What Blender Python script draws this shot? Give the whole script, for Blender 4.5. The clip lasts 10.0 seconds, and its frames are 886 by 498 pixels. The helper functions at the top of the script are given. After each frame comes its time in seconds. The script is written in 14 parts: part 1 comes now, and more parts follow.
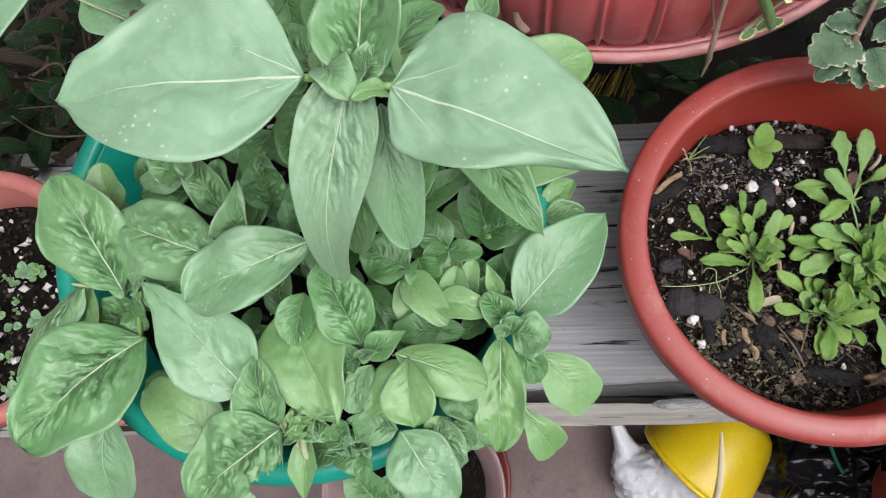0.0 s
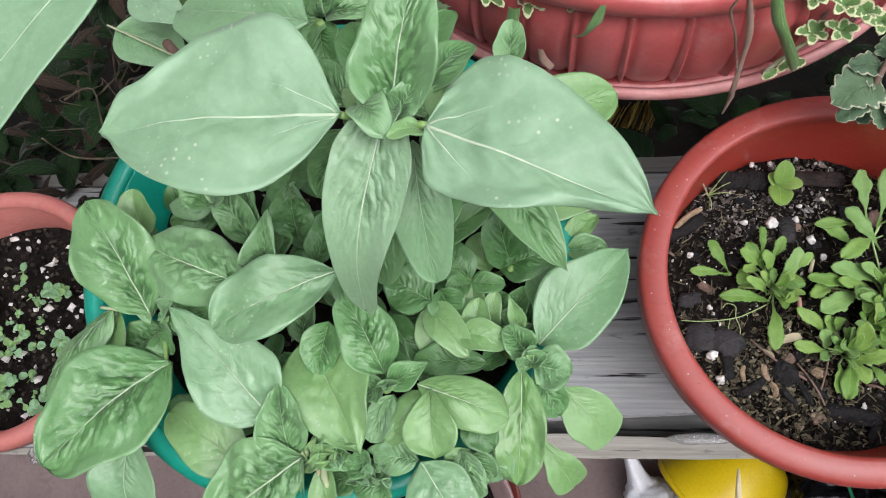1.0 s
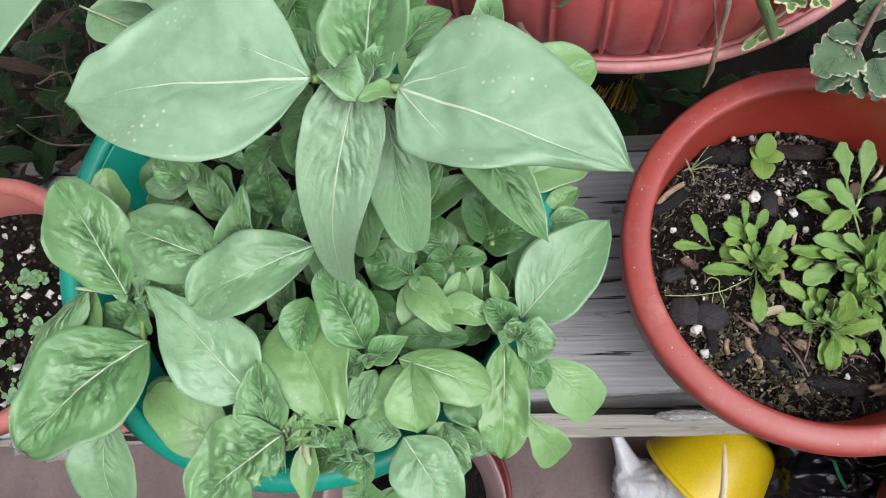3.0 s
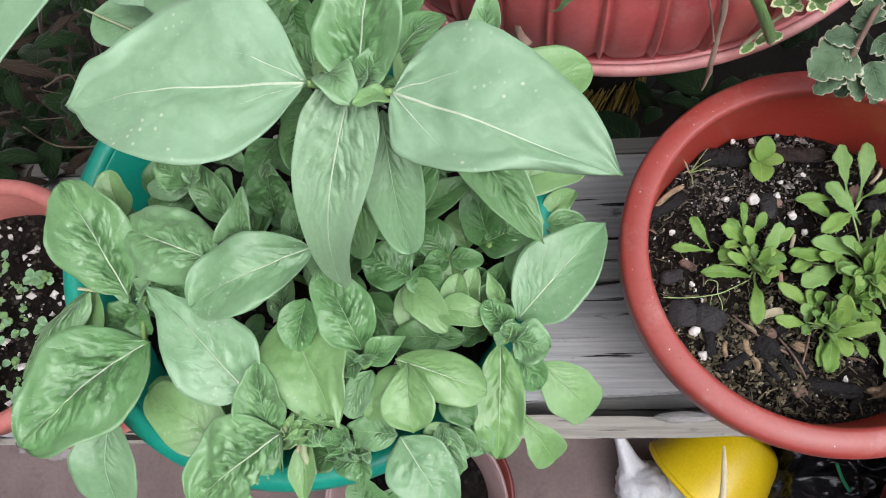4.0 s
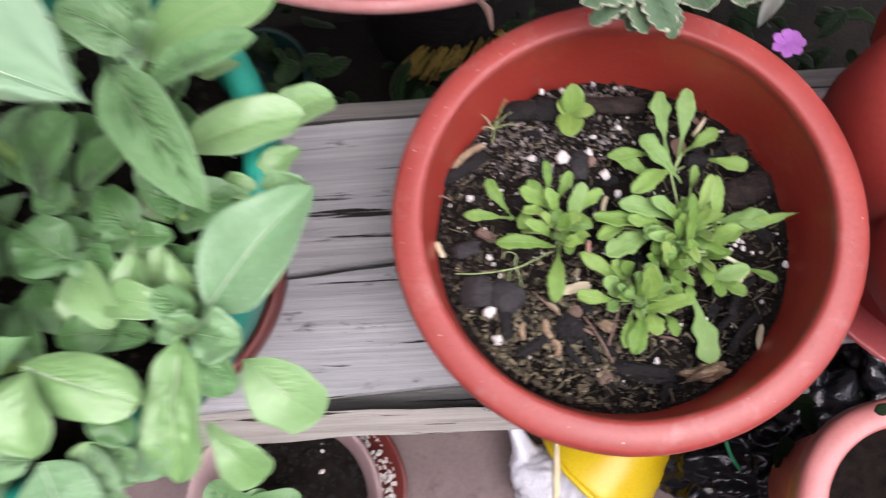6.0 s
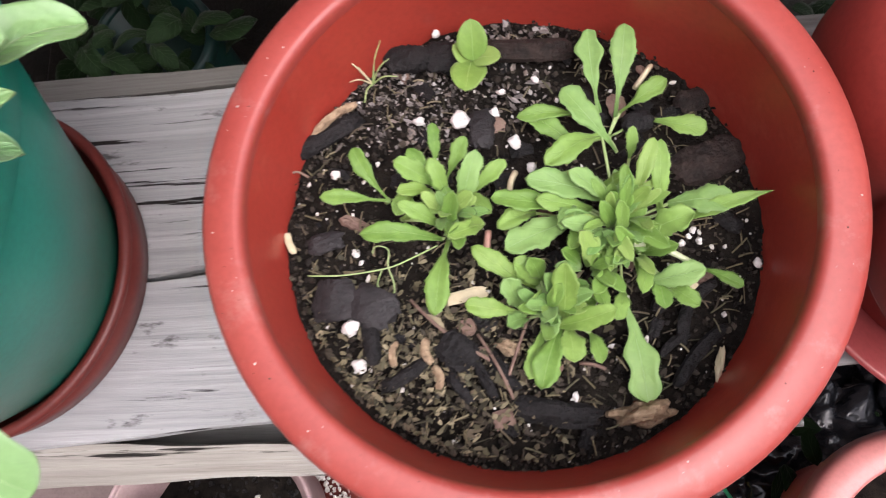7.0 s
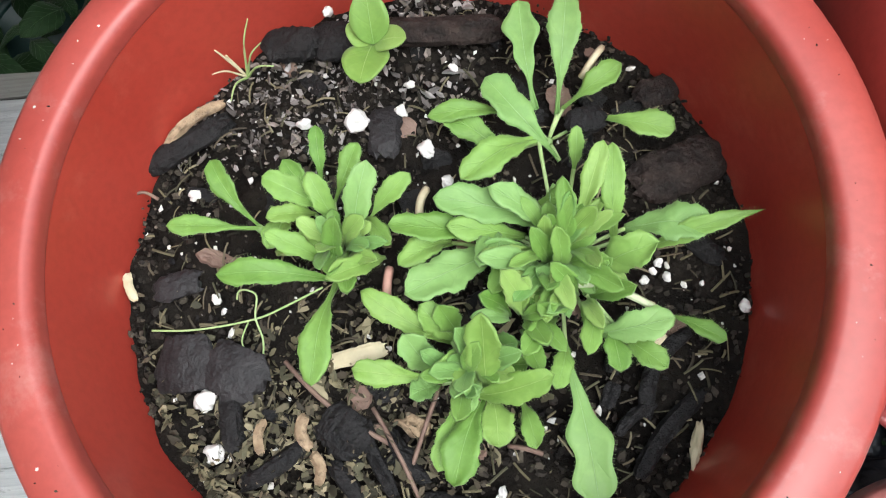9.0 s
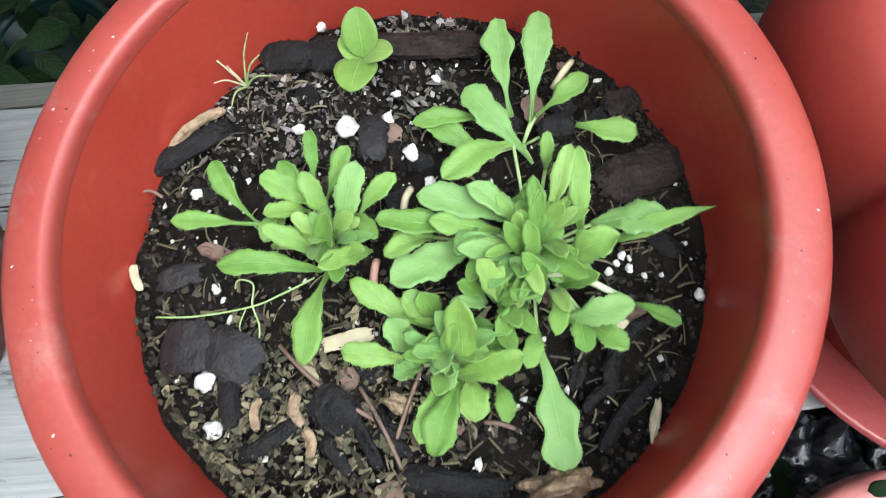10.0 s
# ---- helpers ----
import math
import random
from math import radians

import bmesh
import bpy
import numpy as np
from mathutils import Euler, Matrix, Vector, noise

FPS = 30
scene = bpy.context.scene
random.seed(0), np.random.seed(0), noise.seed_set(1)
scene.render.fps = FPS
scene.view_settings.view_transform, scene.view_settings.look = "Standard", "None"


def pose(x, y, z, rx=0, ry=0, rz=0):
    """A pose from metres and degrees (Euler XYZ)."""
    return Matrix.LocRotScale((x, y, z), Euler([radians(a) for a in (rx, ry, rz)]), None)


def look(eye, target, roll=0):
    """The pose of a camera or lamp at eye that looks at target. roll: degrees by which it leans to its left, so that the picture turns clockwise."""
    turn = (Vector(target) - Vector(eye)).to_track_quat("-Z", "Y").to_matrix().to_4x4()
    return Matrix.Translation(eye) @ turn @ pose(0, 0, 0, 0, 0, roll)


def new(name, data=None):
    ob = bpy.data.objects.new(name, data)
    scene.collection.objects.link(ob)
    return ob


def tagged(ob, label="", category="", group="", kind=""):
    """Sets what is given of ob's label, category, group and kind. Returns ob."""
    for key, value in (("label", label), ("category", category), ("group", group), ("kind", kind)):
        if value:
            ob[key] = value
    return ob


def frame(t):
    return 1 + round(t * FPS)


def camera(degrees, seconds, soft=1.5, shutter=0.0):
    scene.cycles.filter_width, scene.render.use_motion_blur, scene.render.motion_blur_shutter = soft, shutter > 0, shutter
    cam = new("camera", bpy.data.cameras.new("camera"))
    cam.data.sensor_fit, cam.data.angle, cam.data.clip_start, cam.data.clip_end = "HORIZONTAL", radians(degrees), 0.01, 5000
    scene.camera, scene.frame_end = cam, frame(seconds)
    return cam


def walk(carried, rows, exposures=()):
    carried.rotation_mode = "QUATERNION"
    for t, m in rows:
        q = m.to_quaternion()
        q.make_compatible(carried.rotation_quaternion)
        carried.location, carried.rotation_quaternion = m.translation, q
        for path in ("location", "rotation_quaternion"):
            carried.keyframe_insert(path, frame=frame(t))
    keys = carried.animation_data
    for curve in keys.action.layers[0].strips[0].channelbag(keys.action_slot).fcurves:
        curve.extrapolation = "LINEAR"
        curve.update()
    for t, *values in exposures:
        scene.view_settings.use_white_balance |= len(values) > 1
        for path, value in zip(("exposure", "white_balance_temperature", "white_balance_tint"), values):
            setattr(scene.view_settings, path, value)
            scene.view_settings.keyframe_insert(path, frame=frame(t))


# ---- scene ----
cam = camera(64.9, 10.0, 1.1, 0.5)
# seconds, place in metres, turn in degrees
ROWS = [
    (0, 0.0628, 0.0938, 1.2545, 13.53, 6.75, -0.46),
    (0.5, 0.0611, 0.0983, 1.2519, 13.96, 7.31, 0.56),
    (1, 0.0563, 0.0973, 1.2613, 15.61, 7.32, 0.96),
    (1.5, 0.0566, 0.0895, 1.2601, 15.45, 6.71, -0.44),
    (2, 0.0582, 0.0856, 1.26, 14.97, 6.01, -1.16),
    (2.5, 0.0566, 0.0888, 1.2552, 14.95, 6.6, -0.43),
    (3.8, 0.068, 0.0864, 1.2536, 14.75, 6.79, -0.05),
    (4, 0.0663, 0.0874, 1.257, 15.01, 7.19, 0.08),
    (4.5, 0.0712, 0.087, 1.253, 14.76, 7.22, 0.06),
    (5, 0.0818, 0.0907, 1.2487, 14.3, 7.19, 0.07),
    (5.5, 0.1249, 0.1002, 1.223, 13.79, 7.46, -0.39),
    (6, 0.1959, 0.1002, 1.1658, 13.13, 5.21, -2.28),
    (6.2, 0.2117, 0.0918, 1.1245, 16.03, 4.28, -2.14),
    (7.3, 0.2852, 0.1338, 1.0189, 11.92, 7.22, -2.05),
    (7.5, 0.2936, 0.1384, 0.9994, 11.79, 6.62, -0.98),
    (8, 0.2997, 0.1568, 0.9741, 12.55, 6.47, -1.01),
    (8.5, 0.302, 0.1556, 0.958, 11.87, 6.08, -2.19),
    (9, 0.2988, 0.1522, 0.9606, 13.36, 6.38, -3.07),
    (9.5, 0.304, 0.1526, 0.9669, 13.68, 5.83, -2.83),
    (10, 0.303, 0.137, 0.9802, 14.93, 5.49, -3.06),
]
walk(cam, [(t, pose(x, y, z, rx, ry, rz)) for t, x, y, z, rx, ry, rz in ROWS], [(0.0, 0.52, 6350, 14), (5.0, 0.56, 6350, 15), (5.5, 0.7, 6400, 18), (6.0, 0.91, 6450, 25), (7.5, 1.08, 6650, 17), (8.0, 1.08, 6300, 12), (8.5, 1.10, 6250, 8), (9.5, 1.20, 6150, 5), (10.0, 1.27, 5950, 3)])
SKY, SUN = 0.175, 1.1

# ---------------------------------------------------------------- light
world = bpy.data.worlds.new("overcast_sky")
scene.world = world
world.use_nodes = True
wn = world.node_tree
sky = wn.nodes.new("ShaderNodeTexSky")
sky.sky_type, sky.sun_disc = "NISHITA", False
sky.sun_elevation, sky.sun_rotation = radians(65), radians(138)
sky.air_density, sky.dust_density = 1.0, 4.0
hs = wn.nodes.new("ShaderNodeHueSaturation")
hs.inputs["Saturation"].default_value = 0.32
wn.links.new(sky.outputs[0], hs.inputs["Color"])
wn.links.new(hs.outputs[0], wn.nodes["Background"].inputs[0])
wn.nodes["Background"].inputs[1].default_value = SKY
sun = new("sun", bpy.data.lights.new("sun", "SUN"))
sun.data.energy, sun.data.angle, sun.data.color = SUN, radians(60), (1.0, 0.99, 1.0)
sun.matrix_world = look((0.85, -0.75, 2.6), (0, 0.2, 0))


# ---------------------------------------------------------------- materials
def node_mat(name, rough=0.5, spec=0.5):
    m = bpy.data.materials.new(name)
    m.use_nodes = True
    b = m.node_tree.nodes["Principled BSDF"]
    b.inputs["Roughness"].default_value = rough
    b.inputs["Specular IOR Level"].default_value = spec
    return m, m.node_tree, b


def add(nt, kind, **inputs):
    n = nt.nodes.new(kind)
    for k, v in inputs.items():
        n.inputs[k.replace("_", " ")].default_value = v
    return n


def math_node(nt, op, a, b=None, c=None, clamp=False):
    n = nt.nodes.new("ShaderNodeMath")
    n.operation, n.use_clamp = op, clamp
    for i, v in enumerate((a, b, c)):
        if v is None:
            continue
        if isinstance(v, (int, float)):
            n.inputs[i].default_value = v
        else:
            nt.links.new(v, n.inputs[i])
    return n.outputs[0]


def mix(nt, fac, a, b, blend="MIX"):
    n = nt.nodes.new("ShaderNodeMix")
    n.data_type, n.blend_type = "RGBA", blend
    for s, v in ((n.inputs[0], fac), (n.inputs[6], a), (n.inputs[7], b)):
        if isinstance(v, (int, float)):
            s.default_value = v
        elif isinstance(v, tuple):
            s.default_value = (*v[:3], 1)
        else:
            nt.links.new(v, s)
    return n.outputs[2]


def ramp(nt, fac, *stops):
    n = nt.nodes.new("ShaderNodeValToRGB")
    while len(n.color_ramp.elements) < len(stops):
        n.color_ramp.elements.new(0.5)
    for e, (p, col) in zip(n.color_ramp.elements, stops):
        e.position, e.color = p, (*col, 1) if isinstance(col, tuple) else (col, col, col, 1)
    nt.links.new(fac, n.inputs[0])
    return n.outputs[0]


def noise_tex(nt, scale, detail=4, rough=0.55, coords="Object", stretch=None):
    tc = nt.nodes.new("ShaderNodeTexCoord")
    src = tc.outputs[coords]
    if stretch:
        mp = nt.nodes.new("ShaderNodeMapping")
        mp.inputs["Scale"].default_value = stretch
        nt.links.new(src, mp.inputs[0])
        src = mp.outputs[0]
    n = add(nt, "ShaderNodeTexNoise", Scale=scale, Detail=detail, Roughness=rough)
    nt.links.new(src, n.inputs["Vector"])
    return n.outputs[0]


def bump(nt, bsdf, height, strength=0.3, dist=0.002):
    n = add(nt, "ShaderNodeBump", Strength=strength, Distance=dist)
    nt.links.new(height, n.inputs["Height"])
    nt.links.new(n.outputs[0], bsdf.inputs["Normal"])


def leaf_mat(name, dark, light, vein, rough=0.42, spots=0.0, pucker=0.3, nerves=6.0, margin=None, vein_width=0.035, veins=0.32, relief=1.0, quilt=0.0, spec=0.8, groove=0.7, edge_at=0.545, fade=0.75, bloom=0.3, through_light=0.16, spread=1.25):
    """Leaf skin: uv x runs base to tip, uv y runs 0 to 1 across with the midrib at 0.5."""
    m, nt, b = node_mat(name, rough, spec)
    b.inputs["Sheen Weight"].default_value, b.inputs["Sheen Roughness"].default_value = 0.12, 0.4
    uv = nt.nodes.new("ShaderNodeUVMap")
    sep = nt.nodes.new("ShaderNodeSeparateXYZ")
    nt.links.new(uv.outputs[0], sep.inputs[0])
    u, v = sep.outputs[0], sep.outputs[1]
    inf = nt.nodes.new("ShaderNodeObjectInfo")
    side = math_node(nt, "ABSOLUTE", math_node(nt, "MULTIPLY_ADD", v, 2.0, -1.0))
    wob = noise_tex(nt, 60.0, 2)
    # midrib, thinning towards the tip
    wid = math_node(nt, "MULTIPLY_ADD", u, -vein_width * 0.75, vein_width)
    rib = math_node(nt, "SUBTRACT", 1.0, math_node(nt, "DIVIDE", side, wid), clamp=True)
    # side nerves that sweep forward, unevenly spaced
    sweep = math_node(nt, "MULTIPLY_ADD", math_node(nt, "POWER", side, 0.8), -0.34, u)
    sweep = math_node(nt, "MULTIPLY_ADD", wob, 0.20, sweep)
    sweep = math_node(nt, "MULTIPLY_ADD", noise_tex(nt, 150.0, 3), 0.09, sweep)
    sweep = math_node(nt, "MULTIPLY_ADD", inf.outputs["Random"], 0.6, sweep)
    saw = math_node(nt, "FRACT", math_node(nt, "MULTIPLY", sweep, nerves))
    tri = math_node(nt, "ABSOLUTE", math_node(nt, "MULTIPLY_ADD", saw, 2.0, -1.0))
    nerve = math_node(nt, "MULTIPLY", math_node(nt, "SUBTRACT", tri, 0.86), 7.0, clamp=True)
    big = noise_tex(nt, 22.0, 4)
    fine = noise_tex(nt, 260.0, 3)
    tone = math_node(nt, "MULTIPLY_ADD", inf.outputs["Random"], 0.75, math_node(nt, "MULTIPLY_ADD", big, 0.7, -0.25), clamp=True)
    col = mix(nt, tone, dark, light)
    # deep green blotches at random, strongest along the midrib and towards the base
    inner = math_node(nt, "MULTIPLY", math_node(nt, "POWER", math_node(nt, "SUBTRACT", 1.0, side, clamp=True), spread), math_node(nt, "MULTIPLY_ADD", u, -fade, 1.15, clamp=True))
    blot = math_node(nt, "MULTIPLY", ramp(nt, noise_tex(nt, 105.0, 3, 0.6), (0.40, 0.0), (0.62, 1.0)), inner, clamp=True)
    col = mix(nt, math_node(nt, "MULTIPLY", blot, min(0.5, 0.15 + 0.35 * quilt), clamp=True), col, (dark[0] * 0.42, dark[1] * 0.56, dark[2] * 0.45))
    # waxy bloom towards the margin
    wax = math_node(nt, "MULTIPLY", math_node(nt, "MULTIPLY", math_node(nt, "POWER", side, 1.3), ramp(nt, noise_tex(nt, 45.0, 3), (0.35, 0.2), (0.65, 1.0))), bloom)
    col = mix(nt, wax, col, tuple(0.55 * c + 0.45 * k for c, k in zip(light, (0.42, 0.58, 0.44))))
    # blisters between creases that run from the midrib outwards, strongest near midrib and base
    grid = nt.nodes.new("ShaderNodeCombineXYZ")
    nt.links.new(math_node(nt, "MULTIPLY", sweep, 14.0), grid.inputs[0])
    nt.links.new(math_node(nt, "MULTIPLY_ADD", noise_tex(nt, 130.0, 2), 0.7, math_node(nt, "MULTIPLY", v, 5.4)), grid.inputs[1])
    nt.links.new(math_node(nt, "MULTIPLY", inf.outputs["Random"], 37.0), grid.inputs[2])
    blister = add(nt, "ShaderNodeTexVoronoi", Scale=1.0)
    blister.feature = "SMOOTH_F1"
    blister.inputs["Smoothness"].default_value = 0.2
    nt.links.new(grid.outputs[0], blister.inputs["Vector"])
    uneven = ramp(nt, noise_tex(nt, 55.0, 2), (0.36, 0.25), (0.58, 1.0))
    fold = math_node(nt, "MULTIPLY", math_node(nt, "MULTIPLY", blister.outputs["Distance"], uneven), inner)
    # shade inside the creases, painted into the colour along the same folds
    crease_shade = math_node(nt, "MULTIPLY", ramp(nt, fold, (0.17, 0.0), (0.36, 1.0)), min(0.72, 0.04 + 0.68 * quilt))
    col = mix(nt, crease_shade, col, (dark[0] * 0.38, dark[1] * 0.50, dark[2] * 0.40))
    col = mix(nt, math_node(nt, "MULTIPLY", nerve, veins), col, vein)
    col = mix(nt, math_node(nt, "MULTIPLY", rib, 0.9, clamp=True), col, vein)
    col = mix(nt, math_node(nt, "MULTIPLY", ramp(nt, fine, (0.45, 0.0), (0.75, 1.0)), 0.15), col, tuple(min(1, c * 1.7) for c in light))
    if spots:
        sp = add(nt, "ShaderNodeTexVoronoi", Scale=260.0)
        nt.links.new(nt.nodes.new("ShaderNodeTexCoord").outputs["Object"], sp.inputs["Vector"])
        patch = ramp(nt, noise_tex(nt, 30.0, 2), (0.54, 0.0), (0.62, 1.0))
        dots = math_node(nt, "MULTIPLY", ramp(nt, sp.outputs["Distance"], (0.06, 1.0), (0.26, 0.0)), patch)
        col = mix(nt, math_node(nt, "MULTIPLY", dots, spots), col, (0.72, 0.76, 0.62))
    if margin:
        edge = math_node(nt, "MULTIPLY_ADD", noise_tex(nt, 260.0, 2), 0.5, math_node(nt, "MAXIMUM", side, math_node(nt, "MULTIPLY_ADD", u, 1.9, -0.92)))
        col = mix(nt, ramp(nt, math_node(nt, "MULTIPLY", edge, 0.5), (edge_at, 0.0), (edge_at + 0.04, 1.0)), col, margin)
    nt.links.new(col, b.inputs["Base Color"])
    h = math_node(nt, "MULTIPLY", nerve, -1.5 * veins)
    h = math_node(nt, "MULTIPLY_ADD", rib, -groove, h)
    h = math_node(nt, "MULTIPLY_ADD", fold, -4.6 * quilt - 0.25, h)
    vor = add(nt, "ShaderNodeTexVoronoi", Scale=270.0)
    vor.feature = "SMOOTH_F1"
    vor.inputs["Smoothness"].default_value = 0.7
    nt.links.new(nt.nodes.new("ShaderNodeTexCoord").outputs["Object"], vor.inputs["Vector"])
    h = math_node(nt, "SUBTRACT", h, math_node(nt, "MULTIPLY", vor.outputs["Distance"], math_node(nt, "MULTIPLY_ADD", inner, 0.5 * quilt, pucker * 1.2)))
    h = math_node(nt, "MULTIPLY_ADD", noise_tex(nt, 90.0, 3), pucker * 2.0, h)
    bump(nt, b, h, 0.6, 0.0016 * relief)
    rr = math_node(nt, "MULTIPLY_ADD", fine, 0.25, rough - 0.07)
    nt.links.new(rr, b.inputs["Roughness"])
    # light that passes the blade
    tr = nt.nodes.new("ShaderNodeBsdfTranslucent")
    nt.links.new(mix(nt, 0.5, col, (0.55, 0.80, 0.16), "MULTIPLY"), tr.inputs[0])
    ms = nt.nodes.new("ShaderNodeMixShader")
    ms.inputs[0].default_value = through_light
    nt.links.new(b.outputs[0], ms.inputs[1])
    nt.links.new(tr.outputs[0], ms.inputs[2])
    nt.links.new(ms.outputs[0], nt.nodes["Material Output"].inputs[0])
    return m


def plain_mat(name, a, b2, scale=40.0, rough=0.5, bumps=0.2, dist=0.001, spec=0.5, fine=300.0, dirt=None, coat=0.0):
    m, nt, b = node_mat(name, rough, spec)
    b.inputs["Coat Weight"].default_value, b.inputs["Coat Roughness"].default_value = coat, 0.3
    big, small = noise_tex(nt, scale, 5), noise_tex(nt, fine, 3)
    col = mix(nt, ramp(nt, big, (0.32, 0.0), (0.68, 1.0)), a, b2)
    col = mix(nt, math_node(nt, "MULTIPLY", ramp(nt, small, (0.4, 0.0), (0.7, 1.0)), 0.25), col, tuple(c * 0.6 for c in a))
    if dirt:
        d = ramp(nt, noise_tex(nt, scale * 2.3, 6, 0.7), (0.55, 0.0), (0.72, 1.0))
        col = mix(nt, math_node(nt, "MULTIPLY", d, dirt[1]), col, dirt[0])
    nt.links.new(col, b.inputs["Base Color"])
    nt.links.new(math_node(nt, "MULTIPLY_ADD", big, 0.3, rough - 0.15), b.inputs["Roughness"])
    bump(nt, b, math_node(nt, "MULTIPLY_ADD", small, 0.5, big), bumps, dist)
    return m


def random_mat(name, cols, rough=0.8, bumps=0.6):
    """Loose bits: each island takes a tone of its own."""
    m, nt, b = node_mat(name, rough, 0.15)
    g = nt.nodes.new("ShaderNodeNewGeometry")
    n = len(cols)
    c = ramp(nt, g.outputs["Random Per Island"], *[(i / max(1, n - 1), c) for i, c in enumerate(cols)])
    c = mix(nt, math_node(nt, "MULTIPLY", noise_tex(nt, 200.0, 4), 0.5), c, tuple(v * 0.45 for v in cols[0]))
    nt.links.new(c, b.inputs["Base Color"])
    bump(nt, b, noise_tex(nt, 400.0, 4), bumps, 0.001)
    return m


def wood_mat(name, light, dark):
    m, nt, b = node_mat(name, 0.85, 0.25)
    grain = noise_tex(nt, 1.0, 6, 0.7, stretch=(6, 260, 260))
    wide = noise_tex(nt, 1.0, 4, 0.6, stretch=(3, 26, 26))
    cracks = noise_tex(nt, 1.0, 5, 0.6, stretch=(4.5, 120, 120))
    ck = ramp(nt, cracks, (0.375, 1.0), (0.400, 0.0))
    inf = nt.nodes.new("ShaderNodeObjectInfo")
    col = mix(nt, ramp(nt, grain, (0.3, 0.0), (0.7, 1.0)), dark, light)
    col = mix(nt, ramp(nt, wide, (0.35, 0.55), (0.6, 0.0)), col, dark)
    col = mix(nt, math_node(nt, "MULTIPLY", inf.outputs["Random"], 0.25), col, (0.30, 0.27, 0.22))
    stain = ramp(nt, noise_tex(nt, 1.0, 5, 0.7, stretch=(22, 60, 60)), (0.60, 0.0), (0.70, 0.85))
    col = mix(nt, stain, col, (0.07, 0.07, 0.065))
    col = mix(nt, ck, col, (0.025, 0.022, 0.02))
    nt.links.new(col, b.inputs["Base Color"])
    h = math_node(nt, "MULTIPLY_ADD", ck, -2.5, grain)
    bump(nt, b, h, 0.7, 0.0016)
    return m


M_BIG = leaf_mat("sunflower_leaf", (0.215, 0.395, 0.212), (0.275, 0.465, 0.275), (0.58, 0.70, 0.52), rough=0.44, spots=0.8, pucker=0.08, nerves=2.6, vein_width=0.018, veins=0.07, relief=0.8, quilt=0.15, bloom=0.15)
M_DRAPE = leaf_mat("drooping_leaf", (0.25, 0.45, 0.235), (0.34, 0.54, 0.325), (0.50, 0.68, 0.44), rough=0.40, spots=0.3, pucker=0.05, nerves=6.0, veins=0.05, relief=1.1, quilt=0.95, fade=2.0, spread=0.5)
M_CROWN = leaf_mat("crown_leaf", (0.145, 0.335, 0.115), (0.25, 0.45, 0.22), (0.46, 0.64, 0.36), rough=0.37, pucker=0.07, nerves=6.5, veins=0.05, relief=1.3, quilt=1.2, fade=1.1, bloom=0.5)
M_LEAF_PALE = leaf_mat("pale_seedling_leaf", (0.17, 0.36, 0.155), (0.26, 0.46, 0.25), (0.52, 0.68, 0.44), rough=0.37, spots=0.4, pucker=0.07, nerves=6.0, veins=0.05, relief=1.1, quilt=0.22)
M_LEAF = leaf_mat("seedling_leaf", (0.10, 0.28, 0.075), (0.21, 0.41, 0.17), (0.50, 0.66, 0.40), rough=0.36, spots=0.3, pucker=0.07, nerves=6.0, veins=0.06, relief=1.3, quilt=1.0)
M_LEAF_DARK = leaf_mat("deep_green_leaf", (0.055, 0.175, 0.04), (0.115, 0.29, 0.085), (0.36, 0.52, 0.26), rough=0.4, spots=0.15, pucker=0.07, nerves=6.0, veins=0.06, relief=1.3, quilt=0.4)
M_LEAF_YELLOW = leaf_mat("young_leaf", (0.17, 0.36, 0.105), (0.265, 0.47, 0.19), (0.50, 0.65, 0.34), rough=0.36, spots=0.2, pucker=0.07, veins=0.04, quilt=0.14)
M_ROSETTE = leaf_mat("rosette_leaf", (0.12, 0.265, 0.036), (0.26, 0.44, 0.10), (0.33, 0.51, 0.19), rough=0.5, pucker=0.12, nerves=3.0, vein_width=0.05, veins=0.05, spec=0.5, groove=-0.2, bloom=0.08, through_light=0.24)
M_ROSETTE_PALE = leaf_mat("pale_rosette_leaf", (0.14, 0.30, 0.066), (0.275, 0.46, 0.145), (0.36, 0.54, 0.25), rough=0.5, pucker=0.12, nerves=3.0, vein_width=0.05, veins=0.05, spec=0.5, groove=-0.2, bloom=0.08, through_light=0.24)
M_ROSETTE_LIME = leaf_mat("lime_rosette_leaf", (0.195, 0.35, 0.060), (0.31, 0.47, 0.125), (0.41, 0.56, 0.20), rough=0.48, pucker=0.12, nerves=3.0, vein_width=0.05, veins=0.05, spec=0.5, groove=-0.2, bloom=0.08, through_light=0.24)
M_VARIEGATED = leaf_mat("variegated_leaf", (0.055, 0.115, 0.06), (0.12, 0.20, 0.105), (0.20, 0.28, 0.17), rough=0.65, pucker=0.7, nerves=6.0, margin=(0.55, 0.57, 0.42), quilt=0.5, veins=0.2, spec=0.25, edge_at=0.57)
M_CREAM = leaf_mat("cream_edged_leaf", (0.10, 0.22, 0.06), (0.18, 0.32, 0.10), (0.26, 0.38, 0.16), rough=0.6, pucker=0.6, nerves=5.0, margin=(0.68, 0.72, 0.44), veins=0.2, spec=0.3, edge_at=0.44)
# weed green taken almost to black: deep shade is put into the colour
M_SHADED_WEED = leaf_mat("shaded_weed_leaf", (0.004, 0.012, 0.004), (0.012, 0.034, 0.009), (0.04, 0.07, 0.03), rough=0.65, pucker=0.3, spec=0.12, bloom=0.0)
M_GREY_LEAF = leaf_mat("grey_leaf", (0.35, 0.45, 0.40), (0.50, 0.58, 0.52), (0.6, 0.66, 0.6), rough=0.6, pucker=0.1)
